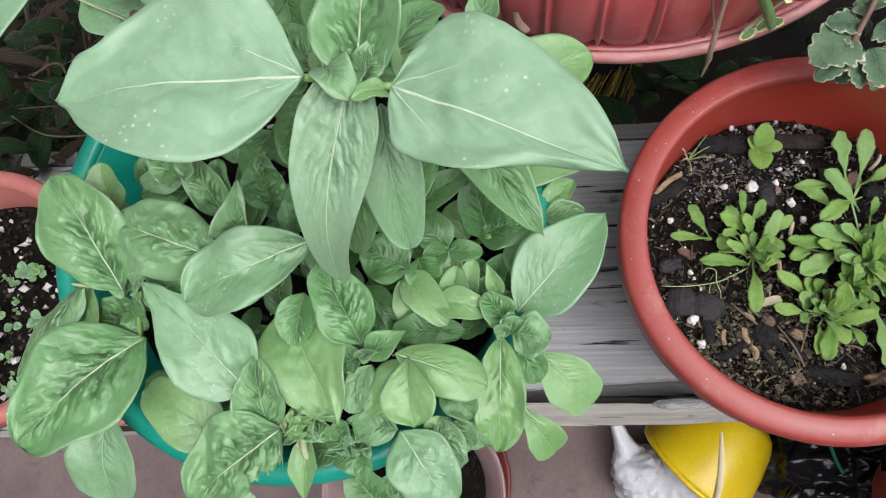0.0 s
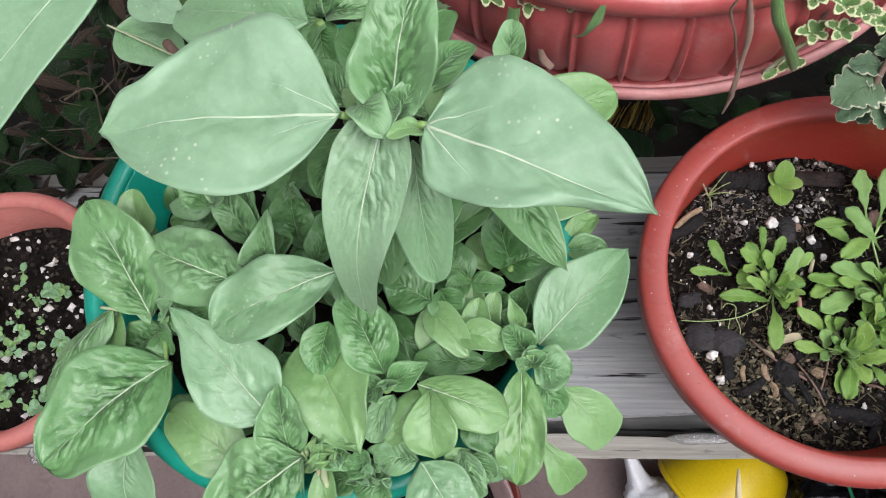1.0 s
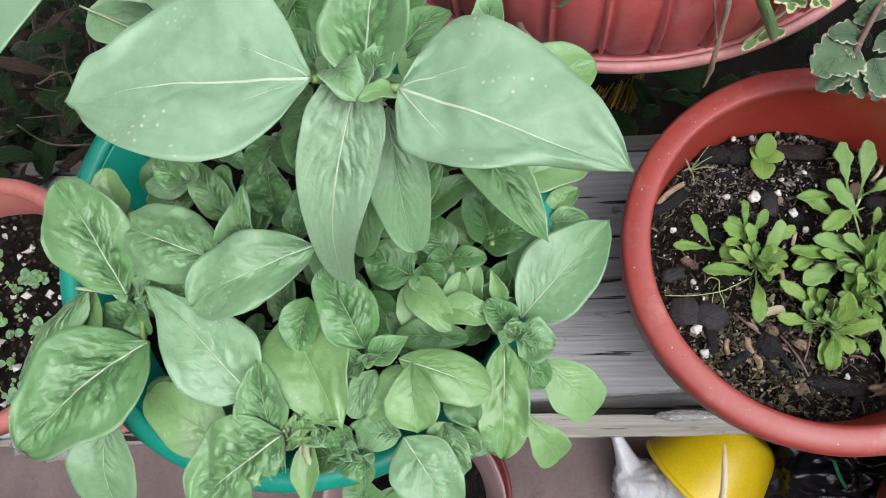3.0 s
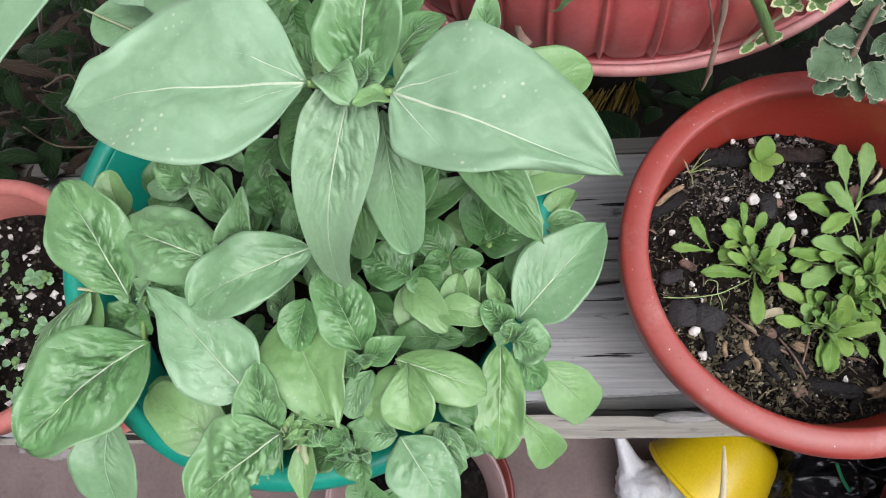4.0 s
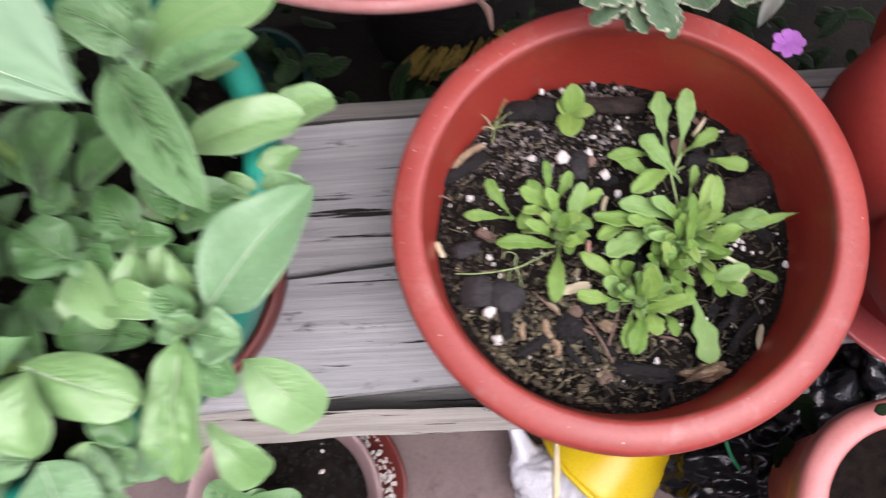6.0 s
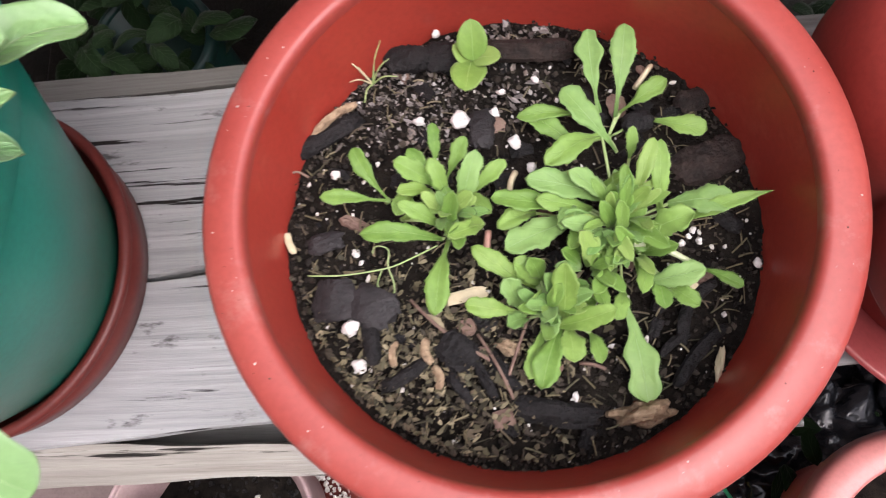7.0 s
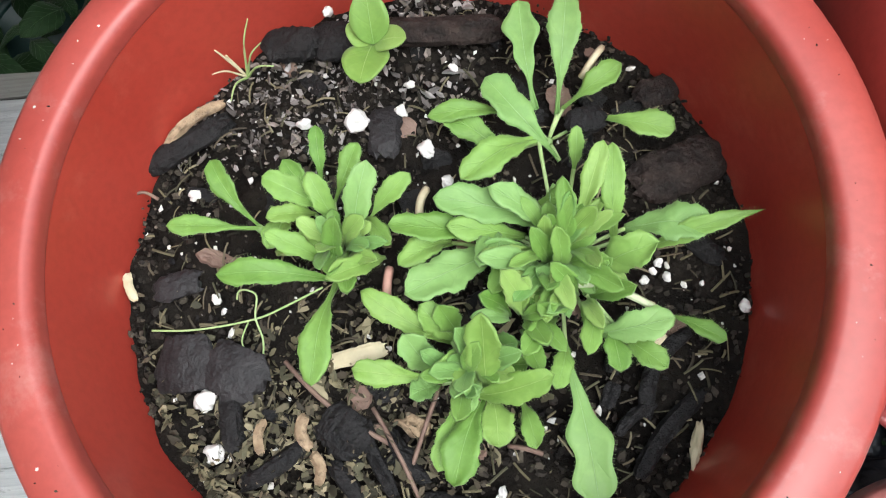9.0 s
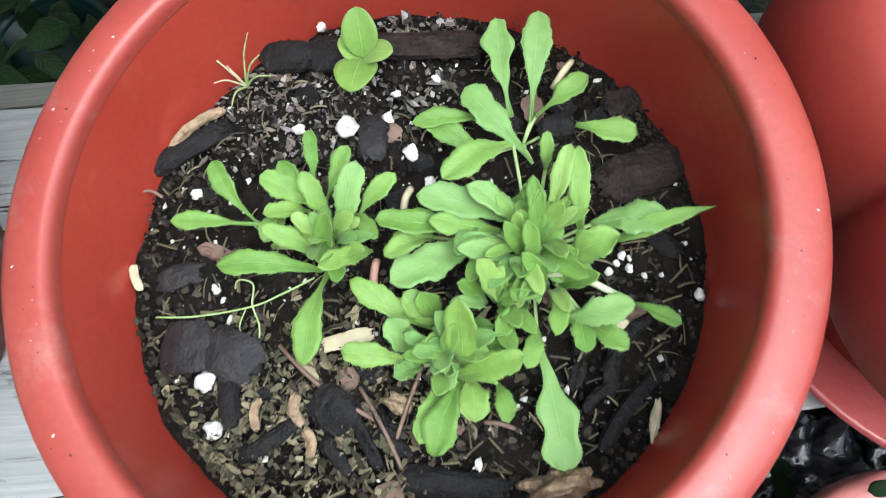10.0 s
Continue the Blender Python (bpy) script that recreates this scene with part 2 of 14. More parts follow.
M_TINY = leaf_mat("sprout_leaf", (0.12, 0.28, 0.07), (0.25, 0.43, 0.15), (0.4, 0.6, 0.3), rough=0.5, pucker=0.1, veins=0.05)
M_STEM = plain_mat("green_stem", (0.16, 0.30, 0.08), (0.28, 0.42, 0.15), 60, 0.5)
M_STEM_PALE = plain_mat("pale_stem", (0.42, 0.50, 0.28), (0.55, 0.60, 0.40), 60, 0.55)
M_PETIOLE = plain_mat("pale_petiole", (0.28, 0.44, 0.14), (0.40, 0.52, 0.24), 60, 0.55)
M_VEIN = plain_mat("pale_midrib", (0.50, 0.62, 0.44), (0.60, 0.70, 0.54), 60, 0.5)
M_RED = plain_mat("red_plastic", (0.375, 0.040, 0.026), (0.44, 0.056, 0.037), 14, 0.45, 0.12, 0.0004, dirt=((0.52, 0.12, 0.08), 0.5), coat=0.25)
M_RED_LIP = plain_mat("sun_faded_red_plastic", (0.32, 0.045, 0.035), (0.375, 0.065, 0.051), 16, 0.48, 0.12, 0.0004, dirt=((0.46, 0.22, 0.195), 0.5), coat=0.3)
M_RED_MATT = plain_mat("matt_red_plastic", (0.27, 0.034, 0.025), (0.32, 0.046, 0.034), 14, 0.62, 0.12, 0.0004, spec=0.3)
M_RED_OLD = plain_mat("faded_red_plastic", (0.46, 0.085, 0.084), (0.56, 0.13, 0.128), 18, 0.42, 0.15, 0.0005, dirt=((0.50, 0.28, 0.26), 0.4), coat=0.5)
M_RED_WORN = plain_mat("chalky_red_plastic", (0.52, 0.21, 0.20), (0.60, 0.30, 0.29), 30, 0.5, 0.2, 0.0006, dirt=((0.62, 0.48, 0.46), 0.5))
M_PINK = plain_mat("faded_pink_plastic", (0.45, 0.145, 0.125), (0.53, 0.205, 0.175), 20, 0.5, 0.15, 0.0005, dirt=((0.42, 0.26, 0.22), 0.5))
M_PINK_LIP = plain_mat("sun_bleached_red_plastic", (0.52, 0.17, 0.155), (0.60, 0.225, 0.205), 18, 0.45, 0.15, 0.0005, dirt=((0.50, 0.26, 0.23), 0.4), coat=0.4)
M_DUSTY = plain_mat("dusty_mauve_plastic", (0.36, 0.25, 0.245), (0.46, 0.34, 0.33), 20, 0.6, 0.15, 0.0005, dirt=((0.40, 0.33, 0.31), 0.5))
M_BROWN = plain_mat("brown_red_plastic", (0.14, 0.024, 0.019), (0.19, 0.038, 0.030), 20, 0.4, 0.15, 0.0005)
M_TEAL = plain_mat("teal_plastic", (0.005, 0.28, 0.195), (0.010, 0.34, 0.243), 14, 0.36, 0.1, 0.0004)
M_TEAL_DARK = plain_mat("dark_teal_plastic", (0.004, 0.03, 0.026), (0.006, 0.045, 0.036), 14, 0.4, 0.1, 0.0004)
M_SOIL = plain_mat("potting_soil", (0.005, 0.0045, 0.004), (0.018, 0.015, 0.012), 90, 0.95, 1.0, 0.003, 0.08, 500)
M_PERLITE = random_mat("perlite", [(0.62, 0.60, 0.56), (0.80, 0.79, 0.76), (0.70, 0.68, 0.62)], 0.9)
M_DEBRIS = random_mat("grey_debris", [(0.05, 0.043, 0.04), (0.26, 0.235, 0.22), (0.03, 0.026, 0.024), (0.55, 0.52, 0.50), (0.14, 0.12, 0.105), (0.36, 0.31, 0.27), (0.04, 0.036, 0.033)], 0.9)
M_CRUMBS = random_mat("soil_crumbs", [(0.006, 0.005, 0.005), (0.035, 0.028, 0.022), (0.010, 0.009, 0.008), (0.10, 0.085, 0.065), (0.014, 0.013, 0.014)], 0.9)
M_LITTER = random_mat("leaf_litter", [(0.02, 0.018, 0.014), (0.10, 0.092, 0.058), (0.24, 0.21, 0.125), (0.055, 0.052, 0.036), (0.38, 0.33, 0.21), (0.14, 0.135, 0.085), (0.03, 0.028, 0.024), (0.20, 0.165, 0.11), (0.07, 0.06, 0.045)], 0.9)
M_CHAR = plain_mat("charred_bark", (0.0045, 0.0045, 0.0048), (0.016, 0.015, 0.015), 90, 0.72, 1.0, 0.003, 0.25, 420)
M_BARK = plain_mat("bark_chip", (0.20, 0.135, 0.08), (0.40, 0.30, 0.19), 160, 0.85, 1.0, 0.003, dirt=((0.05, 0.035, 0.025), 0.8))
M_STRAW = plain_mat("straw", (0.50, 0.44, 0.28), (0.62, 0.56, 0.38), 80, 0.7)
M_TWIG = plain_mat("brown_twig", (0.14, 0.085, 0.065), (0.22, 0.15, 0.115), 90, 0.8, 0.6)
M_FLAKE = plain_mat("dark_bark_flake", (0.008, 0.0075, 0.008), (0.024, 0.022, 0.023), 120, 0.6, 0.8, 0.002, 0.35, 500)
M_BARKSTICK = plain_mat("dark_bark", (0.008, 0.006, 0.0055), (0.038, 0.026, 0.021), 110, 0.75, 1.0, 0.004, 0.3, 420, dirt=((0.10, 0.075, 0.055), 0.2))
M_PINKSTICK = plain_mat("pink_stalk", (0.45, 0.22, 0.18), (0.55, 0.33, 0.26), 80, 0.6)
M_WOOD = wood_mat("weathered_wood", (0.595, 0.62, 0.635), (0.29, 0.31, 0.32))
M_WOOD_DARK = wood_mat("dark_weathered_wood", (0.24, 0.245, 0.235), (0.10, 0.102, 0.096))
M_WOOD_LICHEN = wood_mat("lichened_wood", (0.50, 0.49, 0.45), (0.24, 0.23, 0.205))
M_CONCRETE = plain_mat("ground_paving", (0.17, 0.13, 0.125), (0.23, 0.18, 0.17), 9, 0.85, 0.5, 0.003, 0.3, 160, dirt=((0.10, 0.08, 0.075), 0.6))
M_WHITE_BAG = plain_mat("white_plastic_film", (0.66, 0.69, 0.74), (0.76, 0.78, 0.82), 20, 0.35, 0.12, 0.002)
M_BLACK_BAG = plain_mat("black_plastic_film", (0.005, 0.006, 0.008), (0.010, 0.011, 0.014), 20, 0.22, 0.12, 0.004)
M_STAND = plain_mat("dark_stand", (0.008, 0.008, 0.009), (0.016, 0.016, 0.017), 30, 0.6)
M_FILM, _nt, _b = node_mat("dusty_clear_film", 0.2, 0.6)
_b.inputs["Base Color"].default_value, _b.inputs["Alpha"].default_value = (0.55, 0.56, 0.56, 1), 0.32
bump(_nt, _b, noise_tex(_nt, 160.0, 4), 0.8, 0.003)
M_YELLOW = plain_mat("yellow_plastic", (0.72, 0.52, 0.005), (0.80, 0.60, 0.012), 12, 0.38, 0.1, 0.0005)
M_ROPE = plain_mat("cream_cord", (0.60, 0.52, 0.30), (0.68, 0.60, 0.40), 150, 0.8, 0.6)
M_STRING = plain_mat("green_string", (0.02, 0.35, 0.15), (0.03, 0.42, 0.2), 150, 0.6)
M_BRISTLE = plain_mat("yellow_bristle", (0.20, 0.15, 0.03), (0.30, 0.22, 0.05), 90, 0.6)
# dry brown lowered in colour to stand for the shade behind the pots
M_DRY = leaf_mat("dry_leaf", (0.010, 0.007, 0.005), (0.050, 0.036, 0.025), (0.12, 0.09, 0.06), rough=0.8, pucker=0.6, spec=0.1, bloom=0.0, through_light=0.05)
M_WITHERED = leaf_mat("withered_blade", (0.30, 0.19, 0.15), (0.46, 0.33, 0.26), (0.40, 0.28, 0.22), rough=0.8, pucker=0.5, spec=0.2, bloom=0.0)
# leaf green lowered so the colour itself carries the shade behind the teal pot
M_SHADE_LEAF = leaf_mat("shade_tinted_leaf", (0.012, 0.036, 0.010), (0.036, 0.085, 0.026), (0.08, 0.16, 0.06), rough=0.6, pucker=0.3, spec=0.2, bloom=0.0)
M_VINE = plain_mat("dry_vine", (0.035, 0.028, 0.018), (0.15, 0.12, 0.075), 60, 0.85, 0.6)
M_PETAL = leaf_mat("purple_petal", (0.30, 0.07, 0.38), (0.42, 0.14, 0.50), (0.5, 0.25, 0.56), rough=0.6, pucker=0.2)
# near-black tone for the bed; on the shelf board it stands for shade
M_NEAR_BLACK = plain_mat("near_black_earth_and_board", (0.006, 0.006, 0.005), (0.016, 0.014, 0.011), 20, 0.95, 1.0, 0.006, 0.2, 200)


# ---------------------------------------------------------------- building blocks
def part(name, bm, material, parent=None, label=""):
    me = bpy.data.meshes.new(name)
    bm.normal_update()
    bm.to_mesh(me)
    bm.free()
    ob = new(name, me)
    if material:
        me.materials.append(material)
    if parent:
        ob.parent = parent
    if label:
        ob["label"] = label
    return ob


def smooth(ob):
    for p in ob.data.polygons:
        p.use_smooth = True
    return ob


def thing(name, label, category, at=(0, 0, 0), group="", kind=""):
    e = new(name)
    e.location = at
    e.empty_display_size = 0.02
    return tagged(e, label, category, group, kind)


def lathe(profile, centre, seg=96, wave=None):
    """A closed profile of (radius, height) turned round a vertical axis. wave(angle, k) scales the radius at profile point k."""
    bm = bmesh.new()
    rings = []
    for k, (r, z) in enumerate(profile):
        ring = []
        for i in range(seg):
            a = 2 * math.pi * i / seg
            rr = r * (wave(a, k) if wave else 1)
            ring.append(bm.verts.new((centre[0] + rr * math.cos(a), centre[1] + rr * math.sin(a), centre[2] + z)))
        rings.append(ring)
    n = len(rings)
    for k in range(n):
        a, b = rings[k], rings[(k + 1) % n]
        for i in range(seg):
            bm.faces.new((a[i], a[(i + 1) % seg], b[(i + 1) % seg], b[i]))
    bmesh.ops.recalc_face_normals(bm, faces=bm.faces)
    return bm


def tube(points, radii, seg=8):
    """A round tapered stalk along a line of points."""
    bm = bmesh.new()
    pts = [Vector(p) for p in points]
    rings = []
    for i, p in enumerate(pts):
        d = (pts[min(i + 1, len(pts) - 1)] - pts[max(i - 1, 0)]).normalized()
        s = d.cross(Vector((0.3, 0.2, 1)) if abs(d.z) < 0.9 else Vector((1, 0, 0))).normalized()
        t = d.cross(s)
        r = radii[i] if isinstance(radii, (list, tuple)) else radii
        rings.append([bm.verts.new(p + r * (math.cos(a) * s + math.sin(a) * t)) for a in (2 * math.pi * j / seg for j in range(seg))])
    for a, b in zip(rings, rings[1:]):
        for j in range(seg):
            bm.faces.new((a[j], a[(j + 1) % seg], b[(j + 1) % seg], b[j]))
    bm.faces.new(rings[0][::-1])
    bm.faces.new(rings[-1])
    bmesh.ops.recalc_face_normals(bm, faces=bm.faces)
    return bm


def bend(a, b, rise=0.0, n=8, side=0.0):
    a, b = Vector(a), Vector(b)
    s = (b - a).cross(Vector((0, 0, 1)))
    return [a.lerp(b, i / n) + Vector((0, 0, rise)) * math.sin(math.pi * i / n) + s * side * math.sin(math.pi * i / n) for i in range(n + 1)]


def table(*ys):
    """A smooth half-width curve through evenly spaced values."""
    n = len(ys) - 1

    def f(u):
        x = min(max(u, 0.0), 1.0) * n
        k = min(int(x), n - 1)
        t = x - k
        p = [ys[max(0, min(n, k + d))] for d in (-1, 0, 1, 2)]
        return max(0.0, 0.5 * (2 * p[1] + (p[2] - p[0]) * t + (2 * p[0] - 5 * p[1] + 4 * p[2] - p[3]) * t * t + (3 * p[1] - p[0] - 3 * p[2] + p[3]) * t ** 3))
    return f


def rounded(f, start):
    """The same curve with a round tip beyond start."""
    return lambda u: f(u) * (1.0 if u < start else math.sqrt(max(0.0, 1 - ((u - start) / (1 - start)) ** 2)))


PROFILES = {
    # half width along the blade, base to tip
    "drape": table(0.72, 0.97, 1.0, 0.99, 0.91, 0.79, 0.66, 0.56, 0.48, 0.37, 0.10),
    "left_far": table(0.06, 0.60, 0.91, 1.0, 0.99, 0.94, 0.82, 0.62, 0.41, 0.33, 0.0),
    "left_near": table(0.08, 0.38, 0.62, 0.76, 0.82, 0.80, 0.72, 0.61, 0.46, 0.26, 0.0),
    "right_far": table(0.50, 0.90, 1.0, 1.0, 0.96, 0.90, 0.81, 0.69, 0.54, 0.31, 0.0),
    "right_near": table(0.16, 0.57, 0.63, 0.64, 0.62, 0.53, 0.38, 0.25, 0.16, 0.09, 0.0),
    "crown": table(0.34, 0.76, 0.95, 1.0, 0.97, 0.90, 0.80, 0.67, 0.49, 0.26, 0.0),
    "taper": table(0.06, 0.66, 0.92, 1.0, 0.96, 0.86, 0.70, 0.50, 0.34, 0.24, 0.05),
    "ovate": rounded(table(0.05, 0.55, 0.83, 0.96, 1.0, 0.98, 0.92, 0.83, 0.71, 0.57, 0.44), 0.87),
    "acute": table(0.04, 0.54, 0.83, 0.96, 1.0, 0.98, 0.90, 0.77, 0.59, 0.37, 0.0),
    "oval": rounded(table(0.05, 0.42, 0.68, 0.85, 0.96, 1.0, 0.99, 0.95, 0.88, 0.78, 0.66), 0.80),
    "lance": table(0.04, 0.42, 0.72, 0.90, 1.0, 0.98, 0.86, 0.68, 0.46, 0.22, 0.0),
    "spoon": rounded(table(0.16, 0.15, 0.17, 0.26, 0.46, 0.72, 0.92, 1.0, 1.0, 0.97, 0.92), 0.80),
    "blunt": rounded(table(0.22, 0.30, 0.42, 0.58, 0.76, 0.91, 1.0, 1.0, 0.97, 0.92, 0.86), 0.78),
    "heart": table(0.03, 0.30, 0.52, 0.70, 0.85, 0.96, 1.0, 0.98, 0.88, 0.62, 0.0),
    "round": lambda u: math.sin(math.pi * u) ** 0.5,
    "scallop": lambda u: table(0.10, 0.62, 0.90, 1.0, 0.98, 0.93, 0.86, 0.77, 0.66, 0.48, 0.12)(u) * (0.76 + 0.30 * abs(math.cos(u * 14)) ** 0.7),
    "strap": lambda u: min(1.0, 6 * (1 - u)) ** 0.5 * min(1.0, 0.55 + u),
}
blade_count = [0]


def blade_mesh(base, tip, width, shape="ovate", arch=0.1, fold=0.15, roll=0.0, ripple=0.0, curl=0.0, nu=22, nv=10, thick=0.0003, wavy=0.0, nerves=6.0, tooth=0.0, skew=0.0, hairs=0, loose=1.0, bites=()):
    """A thin leaf blade from base to tip with a midrib that arches, sides that fold up or down and a puckered skin."""
    blade_count[0] += 1
    seed = blade_count[0] * 3.71
    base, tip = Vector(base), Vector(tip)
    axis = tip - base
    length = axis.length
    if length > 0.028 and nu == 22:
        nu, nv = (96, 44) if bites else (48, 22)
    d = axis.normalized()
    s = d.cross(Vector((0, 0, 1)))
    s = s.normalized() if s.length > 1e-4 else Vector((1, 0, 0))
    s = Matrix.Rotation(radians(roll), 3, d) @ s
    n = s.cross(d).normalized()
    far, near = (PROFILES[k] for k in (shape if isinstance(shape, tuple) else (shape, shape)))
    blunt_base = shape in ("spoon", "strap", "blunt", "crown", "drape")
    top, low = [], []
    bm = bmesh.new()
    for i in range(nu + 1):
        u = i / nu
        halves = [0.5 * width * max(0.012, f(u)) if 0 < i < nu else 0.5 * width * (max(0.02, f(u)) if blunt_base and i == 0 else 0.012) for f in (near, far)]
        mid = base + axis * u + s * (0.03 * loose * length * math.sin(math.pi * u) * math.sin(seed * 7)) + n * (arch * length * math.sin(math.pi * u) - curl * length * u * u)
        rt, rl = [], []
        for j in range(nv + 1):
            v = 2 * j / nv - 1
            w = halves[v > 0]
            ww = w * (1 + wavy * math.sin(u * 19 + seed + (1.3 if v > 0 else 0)) + tooth * ((u * 9 + seed) % 1.0 - 0.5)) * (1 + (skew if v > 0 else -skew)) * (1 + 0.13 * loose * noise.noise(Vector((u * 3.5, 4 if v > 0 else -4, seed))))
            h = fold * w * abs(v) ** 1.6 * (1 + 0.8 * loose * noise.noise(Vector((u * 2, 9 if v > 0 else -9, seed))))
            ph = ((u - 0.30 * abs(v) ** 0.9) * nerves + 0.9 * noise.noise(Vector((u * 6, v * 5, seed)))) % 1.0
            pillow = 1 - (2 * ph - 1) ** 2
            cell = 0.5 + 0.9 * noise.noise(Vector((u * 13, v * 9, seed + 5)))
            quilt = pillow * cell * min(1.0, abs(v) * 5) * (1 - 0.7 * abs(v)) * (1.15 - 0.9 * u)
            swell = noise.noise(Vector((u * 2.6, v * 1.5, seed)))
            h += ripple * width * (0.55 * quilt + 0.70 * swell + 0.25 * noise.noise(Vector((u * 9, v * 6, seed))) + 0.55 * v * v * math.sin(u * 9.5 + seed + 2.2 * v))
            p = mid + s * (v * ww) + n * h
            rt.append(bm.verts.new(p + n * thick))
            rl.append(bm.verts.new(p - n * thick))
        top.append(rt)
        low.append(rl)
    layer = bm.loops.layers.uv.new("UVMap")

    def face(vs, uv):
        fc = bm.faces.new(vs)
        fc.smooth = True
        for lp, c in zip(fc.loops, uv):
            lp[layer].uv = c
    # what insects have eaten away
    gone = {(i, j) for i in range(nu) for j in range(nv) for u, v, ru, rv in bites
            if ((i + 0.5) / nu - u) ** 2 / ru ** 2 + ((2 * j + 1) / nv - 1 - v) ** 2 / rv ** 2 < 1 + 0.8 * noise.noise(Vector((i * 21.6 / nu, j * 13.2 / nv, seed))) + 0.25 * noise.noise(Vector((i * 70 / nu, j * 45 / nv, seed)))}
    for i in range(nu):
        for j in range(nv):
            if (i, j) in gone:
                continue
            q = [(i / nu, j / nv), (i / nu, (j + 1) / nv), ((i + 1) / nu, (j + 1) / nv), ((i + 1) / nu, j / nv)]
            face((top[i][j], top[i][j + 1], top[i + 1][j + 1], top[i + 1][j]), q)
            face((low[i][j], low[i + 1][j], low[i + 1][j + 1], low[i][j + 1]), [q[0], q[3], q[2], q[1]])
        for j in (0, nv):
            if (i, min(j, nv - 1)) in gone:
                continue
            vs = (top[i][j], low[i][j], low[i + 1][j], top[i + 1][j])
            face(vs if j == nv else vs[::-1], [(i / nu, j / nv)] * 4)
    for i in (0, nu):
        for j in range(nv):
            if (min(i, nu - 1), j) in gone:
                continue
            vs = (top[i][j], low[i][j], low[i][j + 1], top[i][j + 1])
            face(vs if i == 0 else vs[::-1], [(i / nu, j / nv)] * 4)
    # fine bristly hairs along the margin
    for k in range(hairs):
        x = (0.15 + 0.83 * k / hairs) * nu
        i = min(int(x), nu - 1)
        for j, g in ((0, -1), (nv, 1)):
            p = top[i][j].co.lerp(top[i + 1][j].co, x - i)
            out = s * g * 0.0011 + d * (0.0004 + 0.0006 * noise.noise(p * 900)) + n * 0.0007 * noise.noise(p * 700)
            face([bm.verts.new(q) for q in (p - d * 0.00005, p + d * 0.00005, p + out)], [(0.5, 0.5)] * 3)
    return bm


def leaf(plant, base, tip, width, mat, shape="ovate", rib=False, label="", name="leaf", basal=False, **kw):
    ob = part(name, blade_mesh(base, tip, width, shape, **kw), mat, plant, label)
    if rib:
        nu, nv = (96, 44) if kw.get("bites") else (48, 22)
        f, reach = PROFILES[shape[0] if isinstance(shape, tuple) else shape], (Vector(tip) - Vector(base)).length / (0.5 * width)

        def on(u, v):
            """A place on the upper skin."""
            x, y = u * nu, (v + 1) / 2 * nv
            i, j = min(int(x), nu - 1), min(int(y), nv - 1)
            c = [ob.data.vertices[2 * ((i + a) * (nv + 1) + j + b)].co for a in (0, 1) for b in (0, 1)]
            return c[0].lerp(c[1], y - j).lerp(c[2].lerp(c[3], y - j), x - i)
        r = 0.00075 if basal else 0.00045
        smooth(part("midrib", tube([on(0.01 + 0.8 * i / 16, 0.0) for i in range(17)], [r * (1 - 0.056 * i) for i in range(17)], 6), M_VEIN, ob, "pale raised midrib"))
        if basal:
            for g, slope, end in ((-1, 0.46, 0.24), (1, 0.52, 0.26)):
                pts = []
                for i in range(15):
                    u = 0.015 + end * i / 14
                    lat = reach * (slope * u - 0.35 * slope * u * u)
                    pts.append(on(u, g * min(0.8, lat / max(0.2, f(u)))))
                smooth(part("side_vein", tube(pts, [0.00042 * (1 - 0.066 * i) for i in range(15)], 5), M_VEIN, ob, "pale raised side vein"))
    return ob


def ribbon(plant, points, widths, mat, label):
    """A narrow hanging blade through a few points, folded along its middle."""
    bm = bmesh.new()
    layer = bm.loops.layers.uv.new("UVMap")
    rows = []
    n = 6 * (len(points) - 1)
    for i in range(n + 1):
        x = i / 6
        k = min(int(x), len(points) - 2)
        q = [Vector(points[max(0, min(len(points) - 1, k + d))]) for d in (-1, 0, 1, 2)]
        t = x - k
        p = 0.5 * (2 * q[1] + (q[2] - q[0]) * t + (2 * q[0] - 5 * q[1] + 4 * q[2] - q[3]) * t * t + (3 * q[1] - q[0] - 3 * q[2] + q[3]) * t ** 3)
        w = widths[k] * (1 - t) + widths[k + 1] * t
        side = Matrix.Rotation(0.9 * noise.noise(Vector((x * 0.8, widths[0] * 900, 1))), 3, "Z") @ Vector((1, 0, 0))
        out = Vector((0, -1, 0))
        mid = p + out * 0.35 * w
        rows.append([bm.verts.new(v) for v in (p - side * w, mid, p + side * w, p + side * w - out * 0.0005, mid - out * 0.0007, p - side * w - out * 0.0005)])
    for i in range(n):
        for j in range(6):
            fc = bm.faces.new((rows[i][j], rows[i + 1][j], rows[i + 1][(j + 1) % 6], rows[i][(j + 1) % 6]))
            for lp, c in zip(fc.loops, ((i, 0), (i + 1, 0), (i + 1, 1), (i, 1))):
                lp[layer].uv = (c[0] / n, (j % 3 + c[1]) / 3)
    bmesh.ops.recalc_face_normals(bm, faces=bm.faces)
    return smooth(part("blade", bm, mat, plant, label))


def stalk(plant, a, b, r=0.0015, mat=None, rise=0.0, name="stem", side=0.0):
    return smooth(part(name, tube(bend(a, b, rise, 8, side), [r * (1 - 0.03 * i) for i in range(9)], 7), mat or M_STEM, plant))


